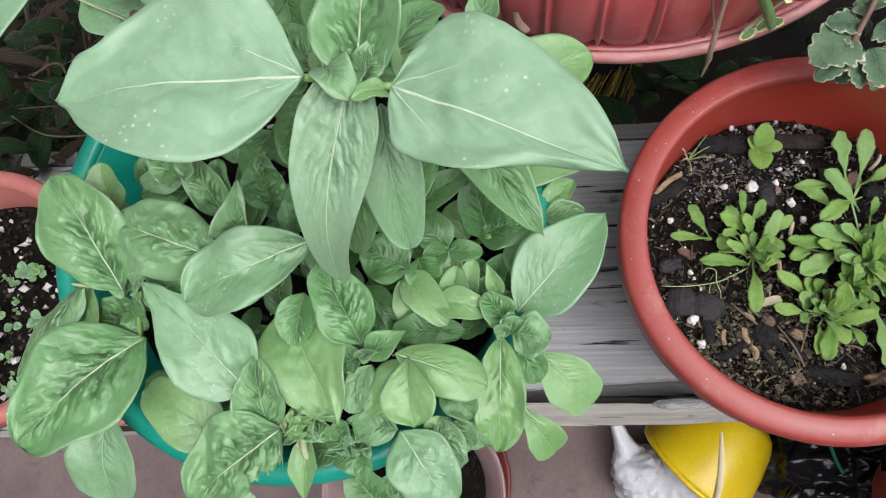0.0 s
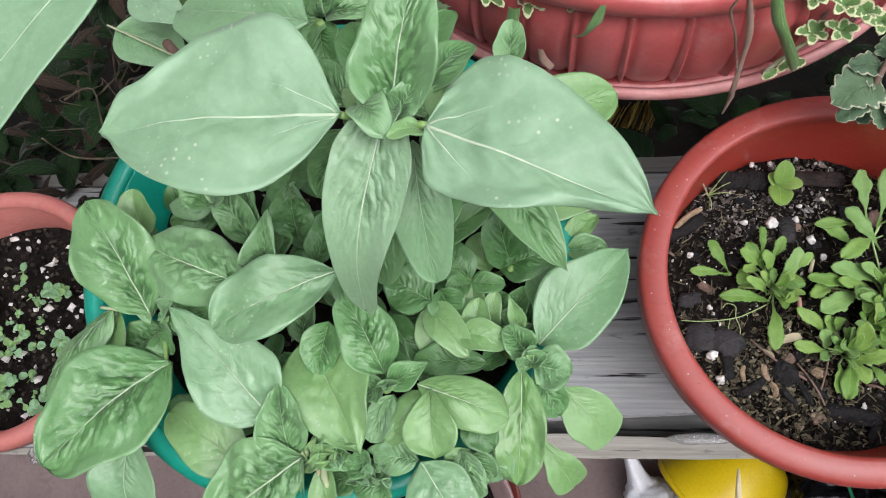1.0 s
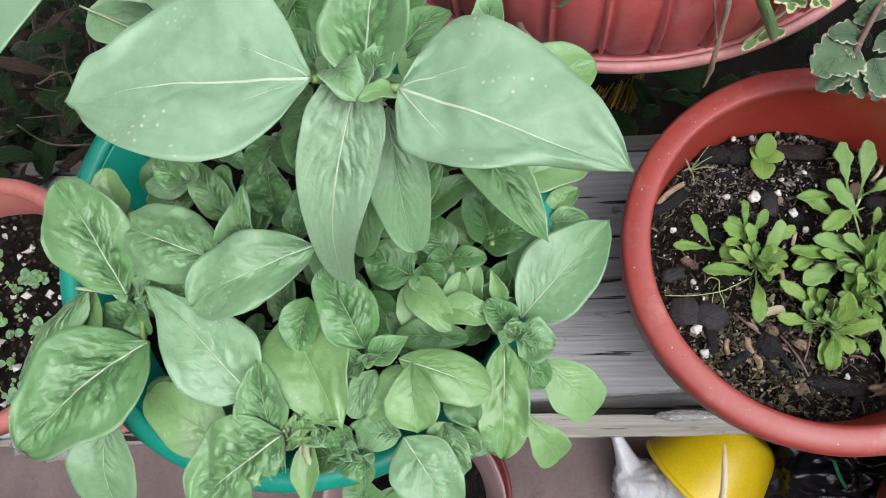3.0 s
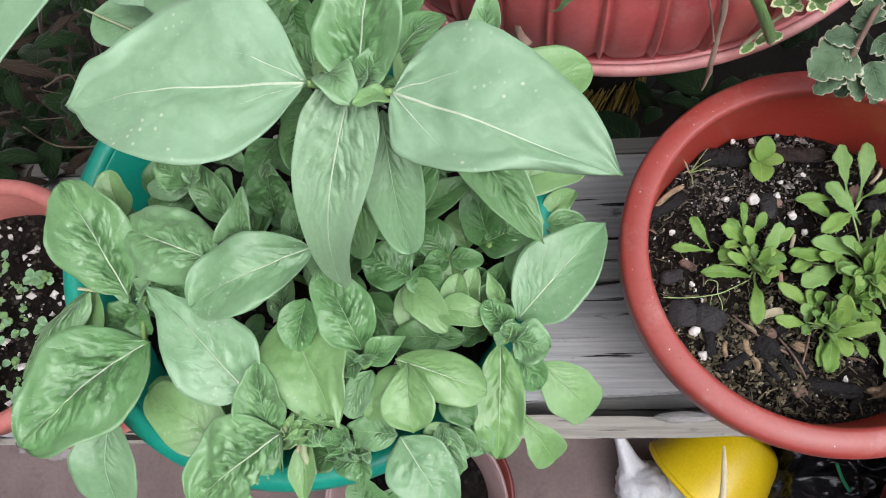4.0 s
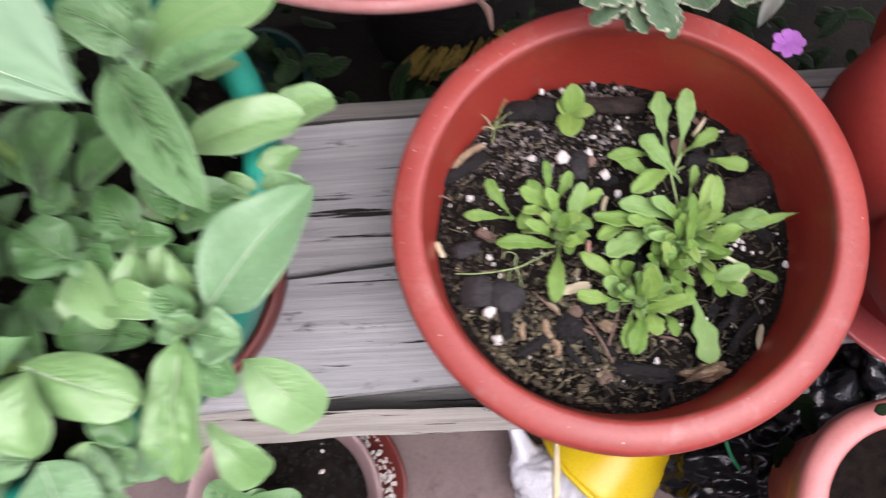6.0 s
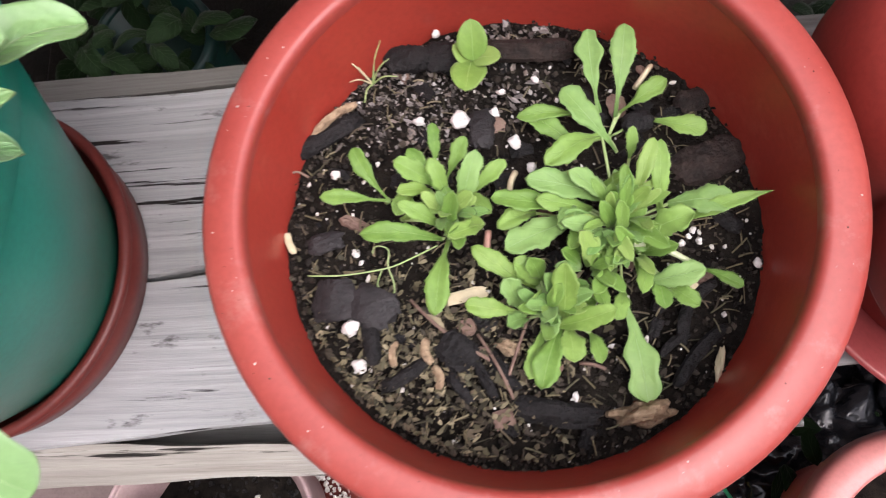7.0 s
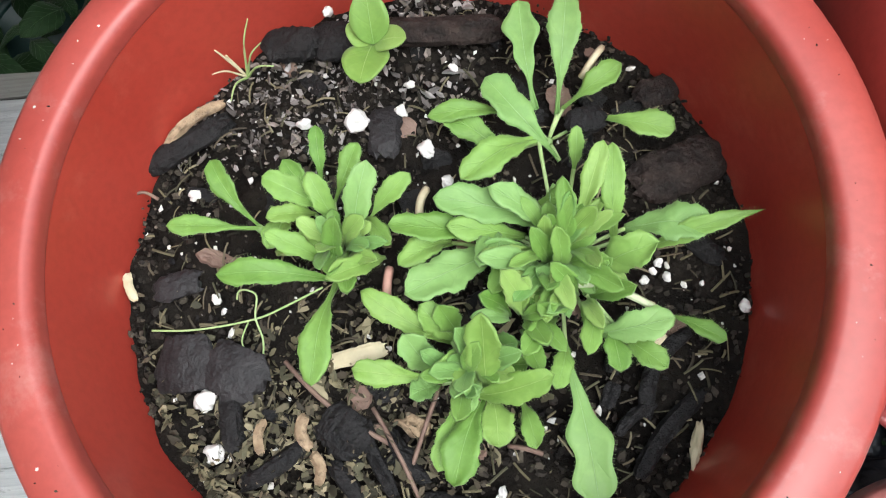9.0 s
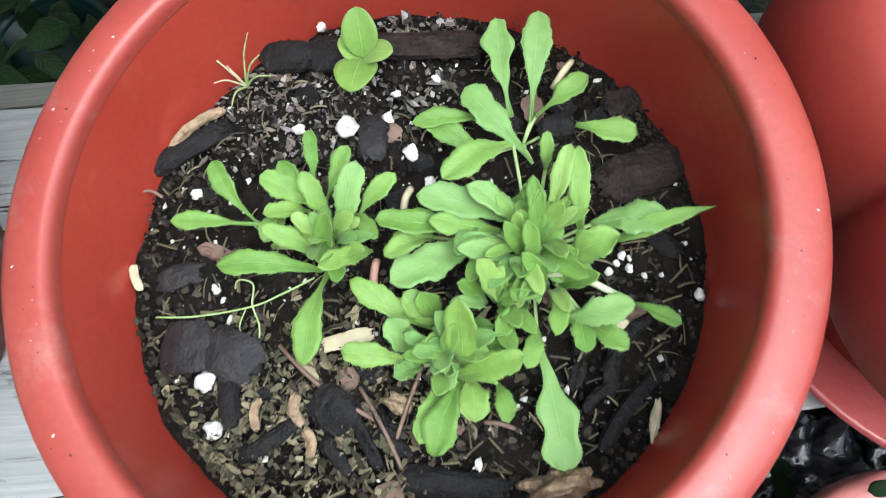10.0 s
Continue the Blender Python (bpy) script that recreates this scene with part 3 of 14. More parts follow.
def lump(bm, centre, size, rot=None, jag=0.35, sub=1):
    """One irregular pebble or chip added to bm."""
    start = len(bm.verts)
    r = bmesh.ops.create_icosphere(bm, subdivisions=sub, radius=1.0)
    m = (rot or Euler((random.uniform(0, 3), random.uniform(0, 3), random.uniform(0, 3))).to_matrix())
    for v in r["verts"]:
        q = v.co * (1 + random.uniform(-jag, jag))
        v.co = Vector(centre) + m @ Vector((q.x * size[0], q.y * size[1], q.z * size[2]))




def scatter_bits(count, place, size, flat=1.0, jag=0.4, sides=6, tilt=0.5):
    """Many loose bits as plain geometry, built from arrays."""
    verts, faces = [], []
    for _ in range(count):
        c = Vector(place())
        s = size()
        m = Euler((random.gauss(0, tilt), random.gauss(0, tilt), random.uniform(0, 6.28))).to_matrix()
        k = len(verts)
        lng = random.uniform(0.6, 1.7 + (tilt > 0.5))
        for zz, rr in ((1, 0.6), (-1, 0.75)):
            for i in range(sides):
                a = 2 * math.pi * i / sides
                q = Vector((math.cos(a) * s * rr * lng * random.uniform(1 - jag, 1 + jag), math.sin(a) * s * rr * random.uniform(1 - jag, 1 + jag), zz * s * 0.5 * flat))
                verts.append(c + m @ q)
        faces.append(tuple(range(k, k + sides)))
        faces.append(tuple(range(k + 2 * sides - 1, k + sides - 1, -1)))
        for i in range(sides):
            j = (i + 1) % sides
            faces.append((k + i, k + sides + i, k + sides + j, k + j))
    me = bpy.data.meshes.new("bits")
    me.from_pydata([tuple(v) for v in verts], [], faces)
    return me


def stuff(name, me, mat, label, category):
    me.materials.append(mat)
    return tagged(new(name, me), label, category, kind="stuff")


def disc_place(cx, cy, r, z, power=0.5):
    def f():
        a, q = random.uniform(0, 2 * math.pi), r * random.random() ** power
        x, y = cx + q * math.cos(a), cy + q * math.sin(a)
        return x, y, z(x, y)
    return f


def soil_disc(name, cx, cy, r, z, label, rough=0.0035, n=60):
    """Uneven soil filling a round pot."""
    bm = bmesh.new()
    rows = []
    for i in range(n + 1):
        row = []
        for j in range(n + 1):
            a, b = 2 * i / n - 1, 2 * j / n - 1
            q = math.hypot(a, b)
            k = max(abs(a), abs(b)) / q if q > 1e-6 else 1
            x, y = cx + a * k * r, cy + b * k * r
            h = noise.fractal(Vector((x * 60, y * 60, cx)), 1.0, 2.0, 4) * rough + noise.noise(Vector((x * 14, y * 14, 3))) * rough
            row.append(bm.verts.new((x, y, z(x, y) + h)))
        rows.append(row)
    for i in range(n):
        for j in range(n):
            bm.faces.new((rows[i][j], rows[i + 1][j], rows[i + 1][j + 1], rows[i][j + 1]))
    return smooth(tagged(part(name, bm, M_SOIL), label, "soil", kind="stuff"))


def plank(name, x0, x1, near, far, top, thick, parent, label="", mat=None):
    """A board whose long edges run from near[0]/far[0] at x0 to near[1]/far[1] at x1, worn along its edges."""
    bm = bmesh.new()
    nx, ny = 60, 6
    up, dn = [], []
    for i in range(nx + 1):
        t = i / nx
        x = x0 + (x1 - x0) * t
        a, b = near[0] + (near[1] - near[0]) * t, far[0] + (far[1] - far[0]) * t
        a += 0.0022 * noise.noise(Vector((x * 18, top * 9, 1.7)))
        b += 0.0022 * noise.noise(Vector((x * 18, top * 9, 7.7)))
        ru, rd = [], []
        for j in range(ny + 1):
            k = j / ny
            drop = 0.0035 if j in (0, ny) else 0.0
            y = a + (b - a) * (0.012 if j == 1 else 0.988 if j == ny - 1 else k)
            ru.append(bm.verts.new((x, y, top - drop + 0.0012 * noise.noise(Vector((x * 9, y * 40, 2))))))
            rd.append(bm.verts.new((x, y, top - thick)))
        up.append(ru)
        dn.append(rd)
    for i in range(nx):
        for j in range(ny):
            bm.faces.new((up[i][j], up[i + 1][j], up[i + 1][j + 1], up[i][j + 1]))
            bm.faces.new((dn[i][j], dn[i][j + 1], dn[i + 1][j + 1], dn[i + 1][j]))
        bm.faces.new((up[i][0], dn[i][0], dn[i + 1][0], up[i + 1][0]))
        bm.faces.new((up[i][ny], up[i + 1][ny], dn[i + 1][ny], dn[i][ny]))
    for i in (0, nx):
        for j in range(ny):
            bm.faces.new((up[i][j], up[i][j + 1], dn[i][j + 1], dn[i][j]))
    bmesh.ops.recalc_face_normals(bm, faces=bm.faces)
    return part(name, bm, mat or M_WOOD, parent, label)


# ---------------------------------------------------------------- the setting
BENCH = 0.600
bm = bmesh.new()
G = 40
gv = [[bm.verts.new((-6 + 12 * i / G, -6 + 12 * j / G, 0.004 * noise.noise(Vector((i * 0.6, j * 0.6, 0))))) for j in range(G + 1)] for i in range(G + 1)]
for i in range(G):
    for j in range(G):
        bm.faces.new((gv[i][j], gv[i + 1][j], gv[i + 1][j + 1], gv[i][j + 1]))
ground = smooth(tagged(part("ground", bm, M_CONCRETE), "brownish grey worn concrete ground", "ground", kind="structure"))

# dark bed behind the bench
bm = bmesh.new()
bv = [[bm.verts.new((-1.6 + 3.2 * i / 50, 0.43 + 1.6 * j / 30, 0.10 + 0.10 * (j > 0) + 0.05 * noise.noise(Vector((i * 0.5, j * 0.5, 5))))) for j in range(31)] for i in range(51)]
for i in range(50):
    for j in range(30):
        bm.faces.new((bv[i][j], bv[i + 1][j], bv[i + 1][j + 1], bv[i][j + 1]))
smooth(tagged(part("garden_bed", bm, M_NEAR_BLACK), "dark garden bed behind the bench", "soil", kind="structure"))

bench = thing("wooden_bench", "long bench of weathered grey wooden boards", "bench", (0.2, 0.24, 0))
bench_parts = [
    ("plank", -0.75, 0.95, (0.167, 0.286), (0.362, 0.352), BENCH, 0.024, "cracked grey plank"),
    ("plank", -0.75, 0.95, (0.066, 0.172), (0.1645, 0.2835), BENCH - 0.001, 0.024, "cracked grey plank"),
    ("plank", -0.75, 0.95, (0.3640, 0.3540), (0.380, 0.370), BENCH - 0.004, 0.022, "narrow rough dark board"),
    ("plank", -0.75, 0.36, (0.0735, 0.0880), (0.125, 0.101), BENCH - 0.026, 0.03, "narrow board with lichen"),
    # last board is added below the gap so that the gap reads as dark
    ("plank", -0.75, 0.45, (0.104, 0.104), (0.200, 0.200), BENCH - 0.060, 0.02, "narrow dark board added under the gap"),
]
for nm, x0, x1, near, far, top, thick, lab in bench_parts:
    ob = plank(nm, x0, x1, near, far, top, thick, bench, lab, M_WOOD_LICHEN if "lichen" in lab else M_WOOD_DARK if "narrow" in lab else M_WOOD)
    ob.matrix_parent_inverse = Matrix.Translation((-0.2, -0.24, 0))
for x in (-0.68, 0.9):
    for y in (0.14, 0.36):
        bm = bmesh.new()
        bmesh.ops.create_cube(bm, size=1, matrix=pose(x, y, 0.287) @ Matrix.Diagonal((0.07, 0.04, 0.574, 1)))
        bmesh.ops.bevel(bm, geom=bm.edges[:], offset=0.003, segments=1, affect="EDGES")
        ob = part("leg", bm, M_WOOD, bench)
        ob.matrix_parent_inverse = Matrix.Translation((-0.2, -0.24, 0))


# ---------------------------------------------------------------- pots
def pot(name, label, at, lip, body, mats, group=""):
    """A plastic flowerpot: a lathe-turned body and a rolled lip, heights above its own foot."""
    p = thing(name, label, "flowerpot", at, group)
    smooth(part("body", lathe(body, (0, 0, 0)), mats[0], p))
    smooth(part("lip", lathe(lip, (0, 0, 0)), mats[1], p, "rolled lip"))
    return p


def saucer(name, label, at, r, h, mat, rim=0.004):
    p = thing(name, label, "saucer", at)
    smooth(part("dish", lathe([(0.001, 0.0), (r * 0.86, 0.0), (r, h), (r - rim, h + 0.001), (r * 0.86 - rim, 0.004), (0.001, 0.004)], (0, 0, 0)), mat, p))
    return p


# red bowl pot with the rosette seedlings
RX, RY, RIM = 0.270, 0.210, 0.770
pot("flowerpot", "bright red plastic flowerpot with a broad sloping lip on the bench", (RX, RY + 0.0015, BENCH),
    [(0.1205, 0.1588), (0.1190, 0.1589), (0.11868, 0.1590), (0.11866, 0.1593), (0.11870, 0.1626), (0.1190, 0.1644), (0.1203, 0.1664), (0.1222, 0.1670), (0.1285, 0.1664), (0.1348, 0.1648), (0.1370, 0.1634), (0.1382, 0.1612), (0.1386, 0.1580), (0.1372, 0.1380), (0.1357, 0.1360), (0.1332, 0.1365), (0.1305, 0.1420), (0.1265, 0.1530)],
    [(0.001, 0.0), (0.098, 0.0), (0.103, 0.004), (0.1290, 0.146), (0.1270, 0.158), (0.1206, 0.1612), (0.1190, 0.1604), (0.1188, 0.1600), (0.11872, 0.1590), (0.1186, 0.157), (0.1175, 0.142), (0.1161, 0.122), (0.1148, 0.104), (0.100, 0.012), (0.001, 0.010)],
    (M_RED, M_RED_LIP))

# teal pot with the sunflower plants, in a brown saucer
TX, TY = -0.082, 0.220
teal_dish = thing("saucer", "deep brown-red plastic saucer under the teal flowerpot", "saucer", (-0.090, 0.223, BENCH))
smooth(part("dish", lathe([(0.001, 0.0), (0.103, 0.0), (0.108, 0.003), (0.1135, 0.034), (0.1090, 0.034), (0.104, 0.006), (0.001, 0.005)], (0, 0, 0)), M_BROWN, teal_dish))
smooth(part("rim", lathe([(0.1085, 0.0335), (0.1140, 0.0335), (0.1155, 0.036), (0.1145, 0.0395), (0.1112, 0.0405), (0.1080, 0.0390), (0.1073, 0.036)], (0, 0, 0)), M_BROWN, teal_dish, "thick rolled rim"))
pot("flowerpot", "large teal green plastic flowerpot full of young plants", (TX, TY, BENCH + 0.006),
    [(0.150, 0.229), (0.1515, 0.234), (0.158, 0.2345), (0.1635, 0.232), (0.1655, 0.226), (0.1645, 0.206), (0.1600, 0.202), (0.1535, 0.212)],
    [(0.001, 0.0), (0.084, 0.0), (0.089, 0.004), (0.1560, 0.206), (0.1545, 0.226), (0.1510, 0.230), (0.1490, 0.228), (0.1400, 0.170), (0.085, 0.012), (0.001, 0.010)],
    (M_TEAL, M_TEAL))

# faded pot at the far left with tiny sprouts, on its saucer
LX, LY = -0.368, 0.187
saucer("saucer", "faded pink plastic saucer under the sprout pot", (LX, LY, BENCH), 0.112, 0.024, M_PINK)
pot("flowerpot", "faded pinkish red plastic flowerpot with tiny sprouts", (LX, LY, BENCH + 0.005),
    [(0.091, 0.158), (0.092, 0.163), (0.098, 0.1655), (0.104, 0.163), (0.1055, 0.158), (0.1045, 0.146), (0.100, 0.143), (0.096, 0.150)],
    [(0.001, 0.0), (0.076, 0.0), (0.080, 0.004), (0.0985, 0.146), (0.097, 0.158), (0.0925, 0.160), (0.0905, 0.158), (0.086, 0.120), (0.075, 0.012), (0.001, 0.010)],
    (M_PINK, M_PINK))

# ribbed planter behind, standing on a block in the bed
PX, PY, PZ = 0.152, 0.576, 0.786


def ribs(a, k):
    """Swollen panels between narrow raised ribs on the wall only."""
    if not 2 <= k <= 9:
        return 1.0
    d = abs((a * 6.52535 - -0.151 + 0.5) % 1.0 - 0.5)
    return 1.0 + 0.030 * math.exp(-((d / 0.050) ** 4)) + 0.022 * (1 - math.exp(-(max(0.0, d - 0.05) / 0.10) ** 1.3)) * min(1.0, (9.5 - k) / 2)


planter = thing("planter", "round faded red plastic planter with ribbed panelled wall", "planter", (PX, PY, PZ))
smooth(part("wall", lathe([(0.001, 0.012), (0.2160, 0.012), (0.2220, 0.0135), (0.2285, 0.022), (0.2315, 0.036), (0.2320, 0.054), (0.2305, 0.071), (0.2270, 0.083), (0.2250, 0.087), (0.2245, 0.091), (0.2200, 0.092), (0.2180, 0.088), (0.001, 0.088)], (0, 0, 0), 984, ribs), M_RED_OLD, planter))
smooth(part("lip", lathe([(0.2200, 0.0915), (0.2320, 0.096), (0.2360, 0.102), (0.2360, 0.112), (0.232, 0.116), (0.224, 0.114), (0.2185, 0.098)], (0, 0, 0), 160), M_RED_OLD, planter, "rolled lip"))
planter_dish = thing("saucer", "flat faded red saucer with a worn pale edge under the planter", "saucer", (PX, PY, PZ))
smooth(part("dish", lathe([(0.001, 0.0), (0.230, 0.0), (0.233, 0.002), (0.233, 0.0118), (0.226, 0.0105), (0.001, 0.0105)], (0, 0, 0), 160), M_RED_OLD, planter_dish))
smooth(part("edge", lathe([(0.2328, 0.001), (0.236, 0.002), (0.2395, 0.006), (0.239, 0.011), (0.2360, 0.0135), (0.2328, 0.0122)], (0, 0, 0), 160), M_RED_WORN, planter_dish, "worn pale pink edge"))
soil_disc("potting_soil", PX, PY, 0.2185, lambda x, y: PZ + 0.102, "dark soil in the ribbed planter", n=40)
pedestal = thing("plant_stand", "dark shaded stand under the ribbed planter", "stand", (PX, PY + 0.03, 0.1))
# charred black colour supplies the shade below the planter on this column
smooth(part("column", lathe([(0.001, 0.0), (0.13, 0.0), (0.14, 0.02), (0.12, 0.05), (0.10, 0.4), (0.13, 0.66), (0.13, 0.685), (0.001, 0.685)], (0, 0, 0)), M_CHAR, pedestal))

# scalloped red pot beside the red one
QX, QY = 0.560, 0.235
saucer("saucer", "red plastic saucer with a pale edge under the scalloped flowerpot", (QX, QY, BENCH), 0.140, 0.018, M_RED_OLD)


def lobes(a, k):
    """Seven petals with sharp notches between them."""
    return 1.0 + (0.0, 0.17, 0.17, 0.165, 0.15, 0.12, 0.07, 0.03, 0.0)[k] * abs(math.cos(3.5 * (a - 2.915))) ** 0.55


scallop = thing("flowerpot", "matt red plastic flowerpot with a rim of broad petal lobes", "flowerpot", (QX, QY, BENCH + 0.006))
smooth(part("body", lathe([(0.001, 0.0), (0.108, 0.0), (0.112, 0.004), (0.119, 0.06), (0.124, 0.122), (0.121, 0.122), (0.115, 0.06), (0.104, 0.012), (0.001, 0.010)], (0, 0, 0), 120), M_RED_MATT, scallop))
smooth(part("lobed_rim", lathe([(0.1245, 0.112), (0.1330, 0.108), (0.1350, 0.114), (0.1350, 0.135), (0.1335, 0.160), (0.1300, 0.175), (0.1245, 0.181), (0.1200, 0.176), (0.1190, 0.130)], (0, 0, 0), 280, lobes), M_RED_MATT, scallop, "overhanging rim of petal lobes"))
soil_disc("potting_soil", QX, QY, 0.118, lambda x, y: BENCH + 0.15, "dark potting soil in the scalloped pot", n=24)

# pots standing on the ground in front of the bench
NX, NY = 0.582, -0.016
pot("flowerpot", "faded red plastic flowerpot with a broad pinkish lip before the bench", (NX, NY, 0.22),
    [(0.0880, 0.206), (0.0890, 0.2115), (0.0920, 0.2130), (0.1090, 0.2105), (0.1135, 0.2080), (0.1148, 0.2020), (0.1135, 0.1840), (0.1110, 0.1820), (0.1050, 0.1860), (0.0950, 0.2000)],
    [(0.001, 0.0), (0.068, 0.0), (0.072, 0.004), (0.1050, 0.187), (0.0960, 0.202), (0.0895, 0.2065), (0.0875, 0.2055), (0.0850, 0.150), (0.066, 0.012), (0.001, 0.010)],
    (M_RED_OLD, M_PINK_LIP))
soil_disc("potting_soil", NX, NY, 0.0855, lambda x, y: 0.376, "dry grey potting soil", n=24)
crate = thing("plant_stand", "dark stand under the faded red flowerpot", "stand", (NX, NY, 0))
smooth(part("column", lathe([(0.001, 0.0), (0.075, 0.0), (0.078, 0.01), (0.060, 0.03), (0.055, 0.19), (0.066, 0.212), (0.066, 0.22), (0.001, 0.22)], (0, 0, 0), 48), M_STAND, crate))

KX, KY = -0.102, -0.010
saucer("saucer", "brown-red plastic saucer on the ground under the mauve pot", (KX, KY, 0.004), 0.134, 0.030, M_BROWN, 0.006)
pot("flowerpot", "dusty mauve flowerpot with black soil on the ground", (KX, KY, 0.009),
    [(0.1255, 0.222), (0.1262, 0.2275), (0.1285, 0.2292), (0.1305, 0.2275), (0.1310, 0.218), (0.1290, 0.212), (0.1262, 0.214)],
    [(0.001, 0.0), (0.074, 0.0), (0.078, 0.003), (0.1275, 0.214), (0.1270, 0.222), (0.1255, 0.2235), (0.1235, 0.221), (0.1000, 0.165), (0.072, 0.012), (0.001, 0.01)],
    (M_DUSTY, M_DUSTY))
soil_disc("potting_soil", KX, KY, 0.1030, lambda x, y: 0.172, "black potting soil in the mauve pot", n=40)

# small dark teal pot behind the teal one
pot("flowerpot", "small dark teal flowerpot half hidden behind", (-0.05, 0.46, 0.20),
    [(0.050, 0.30), (0.053, 0.305), (0.058, 0.303), (0.059, 0.290), (0.054, 0.287)],
    [(0.001, 0.0), (0.045, 0.0), (0.055, 0.29), (0.053, 0.30), (0.050, 0.30), (0.042, 0.01), (0.001, 0.01)],
    (M_TEAL_DARK, M_TEAL_DARK))


# ---------------------------------------------------------------- soil and what lies on it
def red_soil(x, y):
    return 0.7085 - 0.05 * (x - RX) - 0.07 * (y - RY)


soil_disc("potting_soil", RX, RY, 0.1155, red_soil, "black potting soil with perlite and bark", 0.004, 90)
teal_soil = lambda x, y: 0.785
soil_disc("potting_soil", TX, TY, 0.1405, teal_soil, "dark potting soil under the young plants", 0.004, 50)
left_soil = lambda x, y: 0.728
soil_disc("potting_soil", LX, LY, 0.0868, left_soil, "black potting soil strewn with perlite", 0.003, 40)

random.seed(5)
stuff("soil_crumbs", scatter_bits(3200, disc_place(RX, RY, 0.112, lambda x, y: red_soil(x, y) + random.uniform(-0.001, 0.0022)), lambda: random.uniform(0.0006, 0.0024), 0.7), M_CRUMBS, "dark crumbs of soil and bark in the red pot", "soil")
stuff("perlite", scatter_bits(290, disc_place(RX, RY, 0.112, lambda x, y: red_soil(x, y) + random.uniform(0.0005, 0.003)), lambda: random.choice((0.0004, 0.0005, 0.0007, 0.001, 0.0015)), 0.9, 0.6, 4), M_PERLITE, "white perlite grains in the red pot", "perlite")
stuff("perlite", scatter_bits(380, lambda: (lambda a, q: (RX - 0.03 + q * math.cos(a) * 1.6, RY + 0.075 + q * math.sin(a) * 0.8, red_soil(RX, RY + 0.07) + 0.002))(random.uniform(0, 6.28), 0.032 * random.random() ** 0.6), lambda: random.choice((0.0004, 0.0008, 0.0014, 0.0024)), 0.35, 0.6, 5, 0.8), M_DEBRIS, "grey and white grains heaped by the rim", "perlite")


stuff("soil_crumbs", scatter_bits(700, disc_place(RX, RY, 0.112, lambda x, y: red_soil(x, y) + random.uniform(0.0005, 0.003)), lambda: random.choice((0.0004, 0.0006, 0.0010)), 0.5, 0.6, 5), random_mat("pale_crumbs", [(0.03, 0.027, 0.024), (0.10, 0.085, 0.07), (0.02, 0.018, 0.017), (0.18, 0.15, 0.12), (0.025, 0.022, 0.02)], 0.9), "grey and brown crumbs strewn on the soil", "soil")


def rim_place():
    """Along the back of the pot, close to its wall."""
    a, q = random.gauss(1.66, 0.24), random.uniform(0.098, 0.113)
    x, y = RX + q * math.cos(a), RY + q * math.sin(a)
    return x, y, red_soil(x, y) + random.uniform(0.0015, 0.005)


stuff("perlite", scatter_bits(200, rim_place, lambda: random.choice((0.0005, 0.0009, 0.0014, 0.0024)), 0.4, 0.6, 5, 0.8), M_DEBRIS, "grey and white grains along the back of the pot", "perlite")


def edge_place():
    a, q = random.uniform(0, 6.28), random.uniform(0.108, 0.1150)
    x, y = RX + q * math.cos(a), RY + q * math.sin(a)
    return x, y, red_soil(x, y) + random.uniform(-0.001, 0.0035) + 0.003 * abs(noise.noise(Vector((a * 5, 2, 0))))


stuff("soil_crumbs", scatter_bits(1100, edge_place, lambda: random.choice((0.0005, 0.0008, 0.0013)), 0.7, 0.5), M_CRUMBS, "ragged crumbs of soil against the wall of the red pot", "soil")


def shreds(count, place, label):
    """Thin curled fibres and bark shreds lying about."""
    vs, fs = [], []
    for _ in range(count):
        p, a, ln, w = Vector(place()), random.uniform(0, 6.28), random.uniform(0.003, 0.010), random.uniform(0.0002, 0.0005)
        d, sd, k = Vector((math.cos(a), math.sin(a), random.uniform(-0.1, 0.2))), Vector((-math.sin(a), math.cos(a), 0)), len(vs)
        cv = random.uniform(-0.05, 0.05)
        for i in range(5):
            c = p + d * ln * (i / 4 - 0.5) + sd * cv * ln * (i / 4 - 0.5) ** 2 * 4 + Vector((0, 0, 0.0012 * math.sin(i * 0.8)))
            vs += [c - sd * w, c + Vector((0, 0, w)), c + sd * w]
        for i in range(4):
            m = k + 3 * i
            fs += [(m, m + 1, m + 4, m + 3), (m + 1, m + 2, m + 5, m + 4), (m + 2, m, m + 3, m + 5)]
    me = bpy.data.meshes.new("shreds")
    me.from_pydata([tuple(v) for v in vs], [], fs)
    return stuff("bark_shreds", me, M_LITTER, label, "bark shreds")


shreds(620, disc_place(RX, RY, 0.110, lambda x, y: red_soil(x, y) + random.uniform(0.001, 0.004)), "thin bark shreds and fibres on the soil")


def heap_place():
    x, y = RX + random.gauss(-0.052, 0.024), RY + random.gauss(0.068, 0.016)
    q = math.hypot(x - RX, y - RY)
    if q > 0.112:
        x, y = RX + (x - RX) * 0.112 / q, RY + (y - RY) * 0.112 / q
    return x, y, red_soil(x, y) + random.uniform(0.001, 0.005)


stuff("soil_crumbs", scatter_bits(520, heap_place, lambda: random.choice((0.0004, 0.0007, 0.0010, 0.0015)), 0.4, 0.6, 5, 0.8), bpy.data.materials["grey_debris"], "grey and white grit heaped by the rim", "grit")


def litter_place():
    x, y = RX + random.gauss(-0.045, 0.033), RY + random.gauss(-0.062, 0.026)
    q = math.hypot(x - RX, y - RY)
    if q > 0.109:
        x, y = RX + (x - RX) * 0.109 / q, RY + (y - RY) * 0.109 / q
    return x, y, red_soil(x, y) + random.uniform(0.0015, 0.0055)


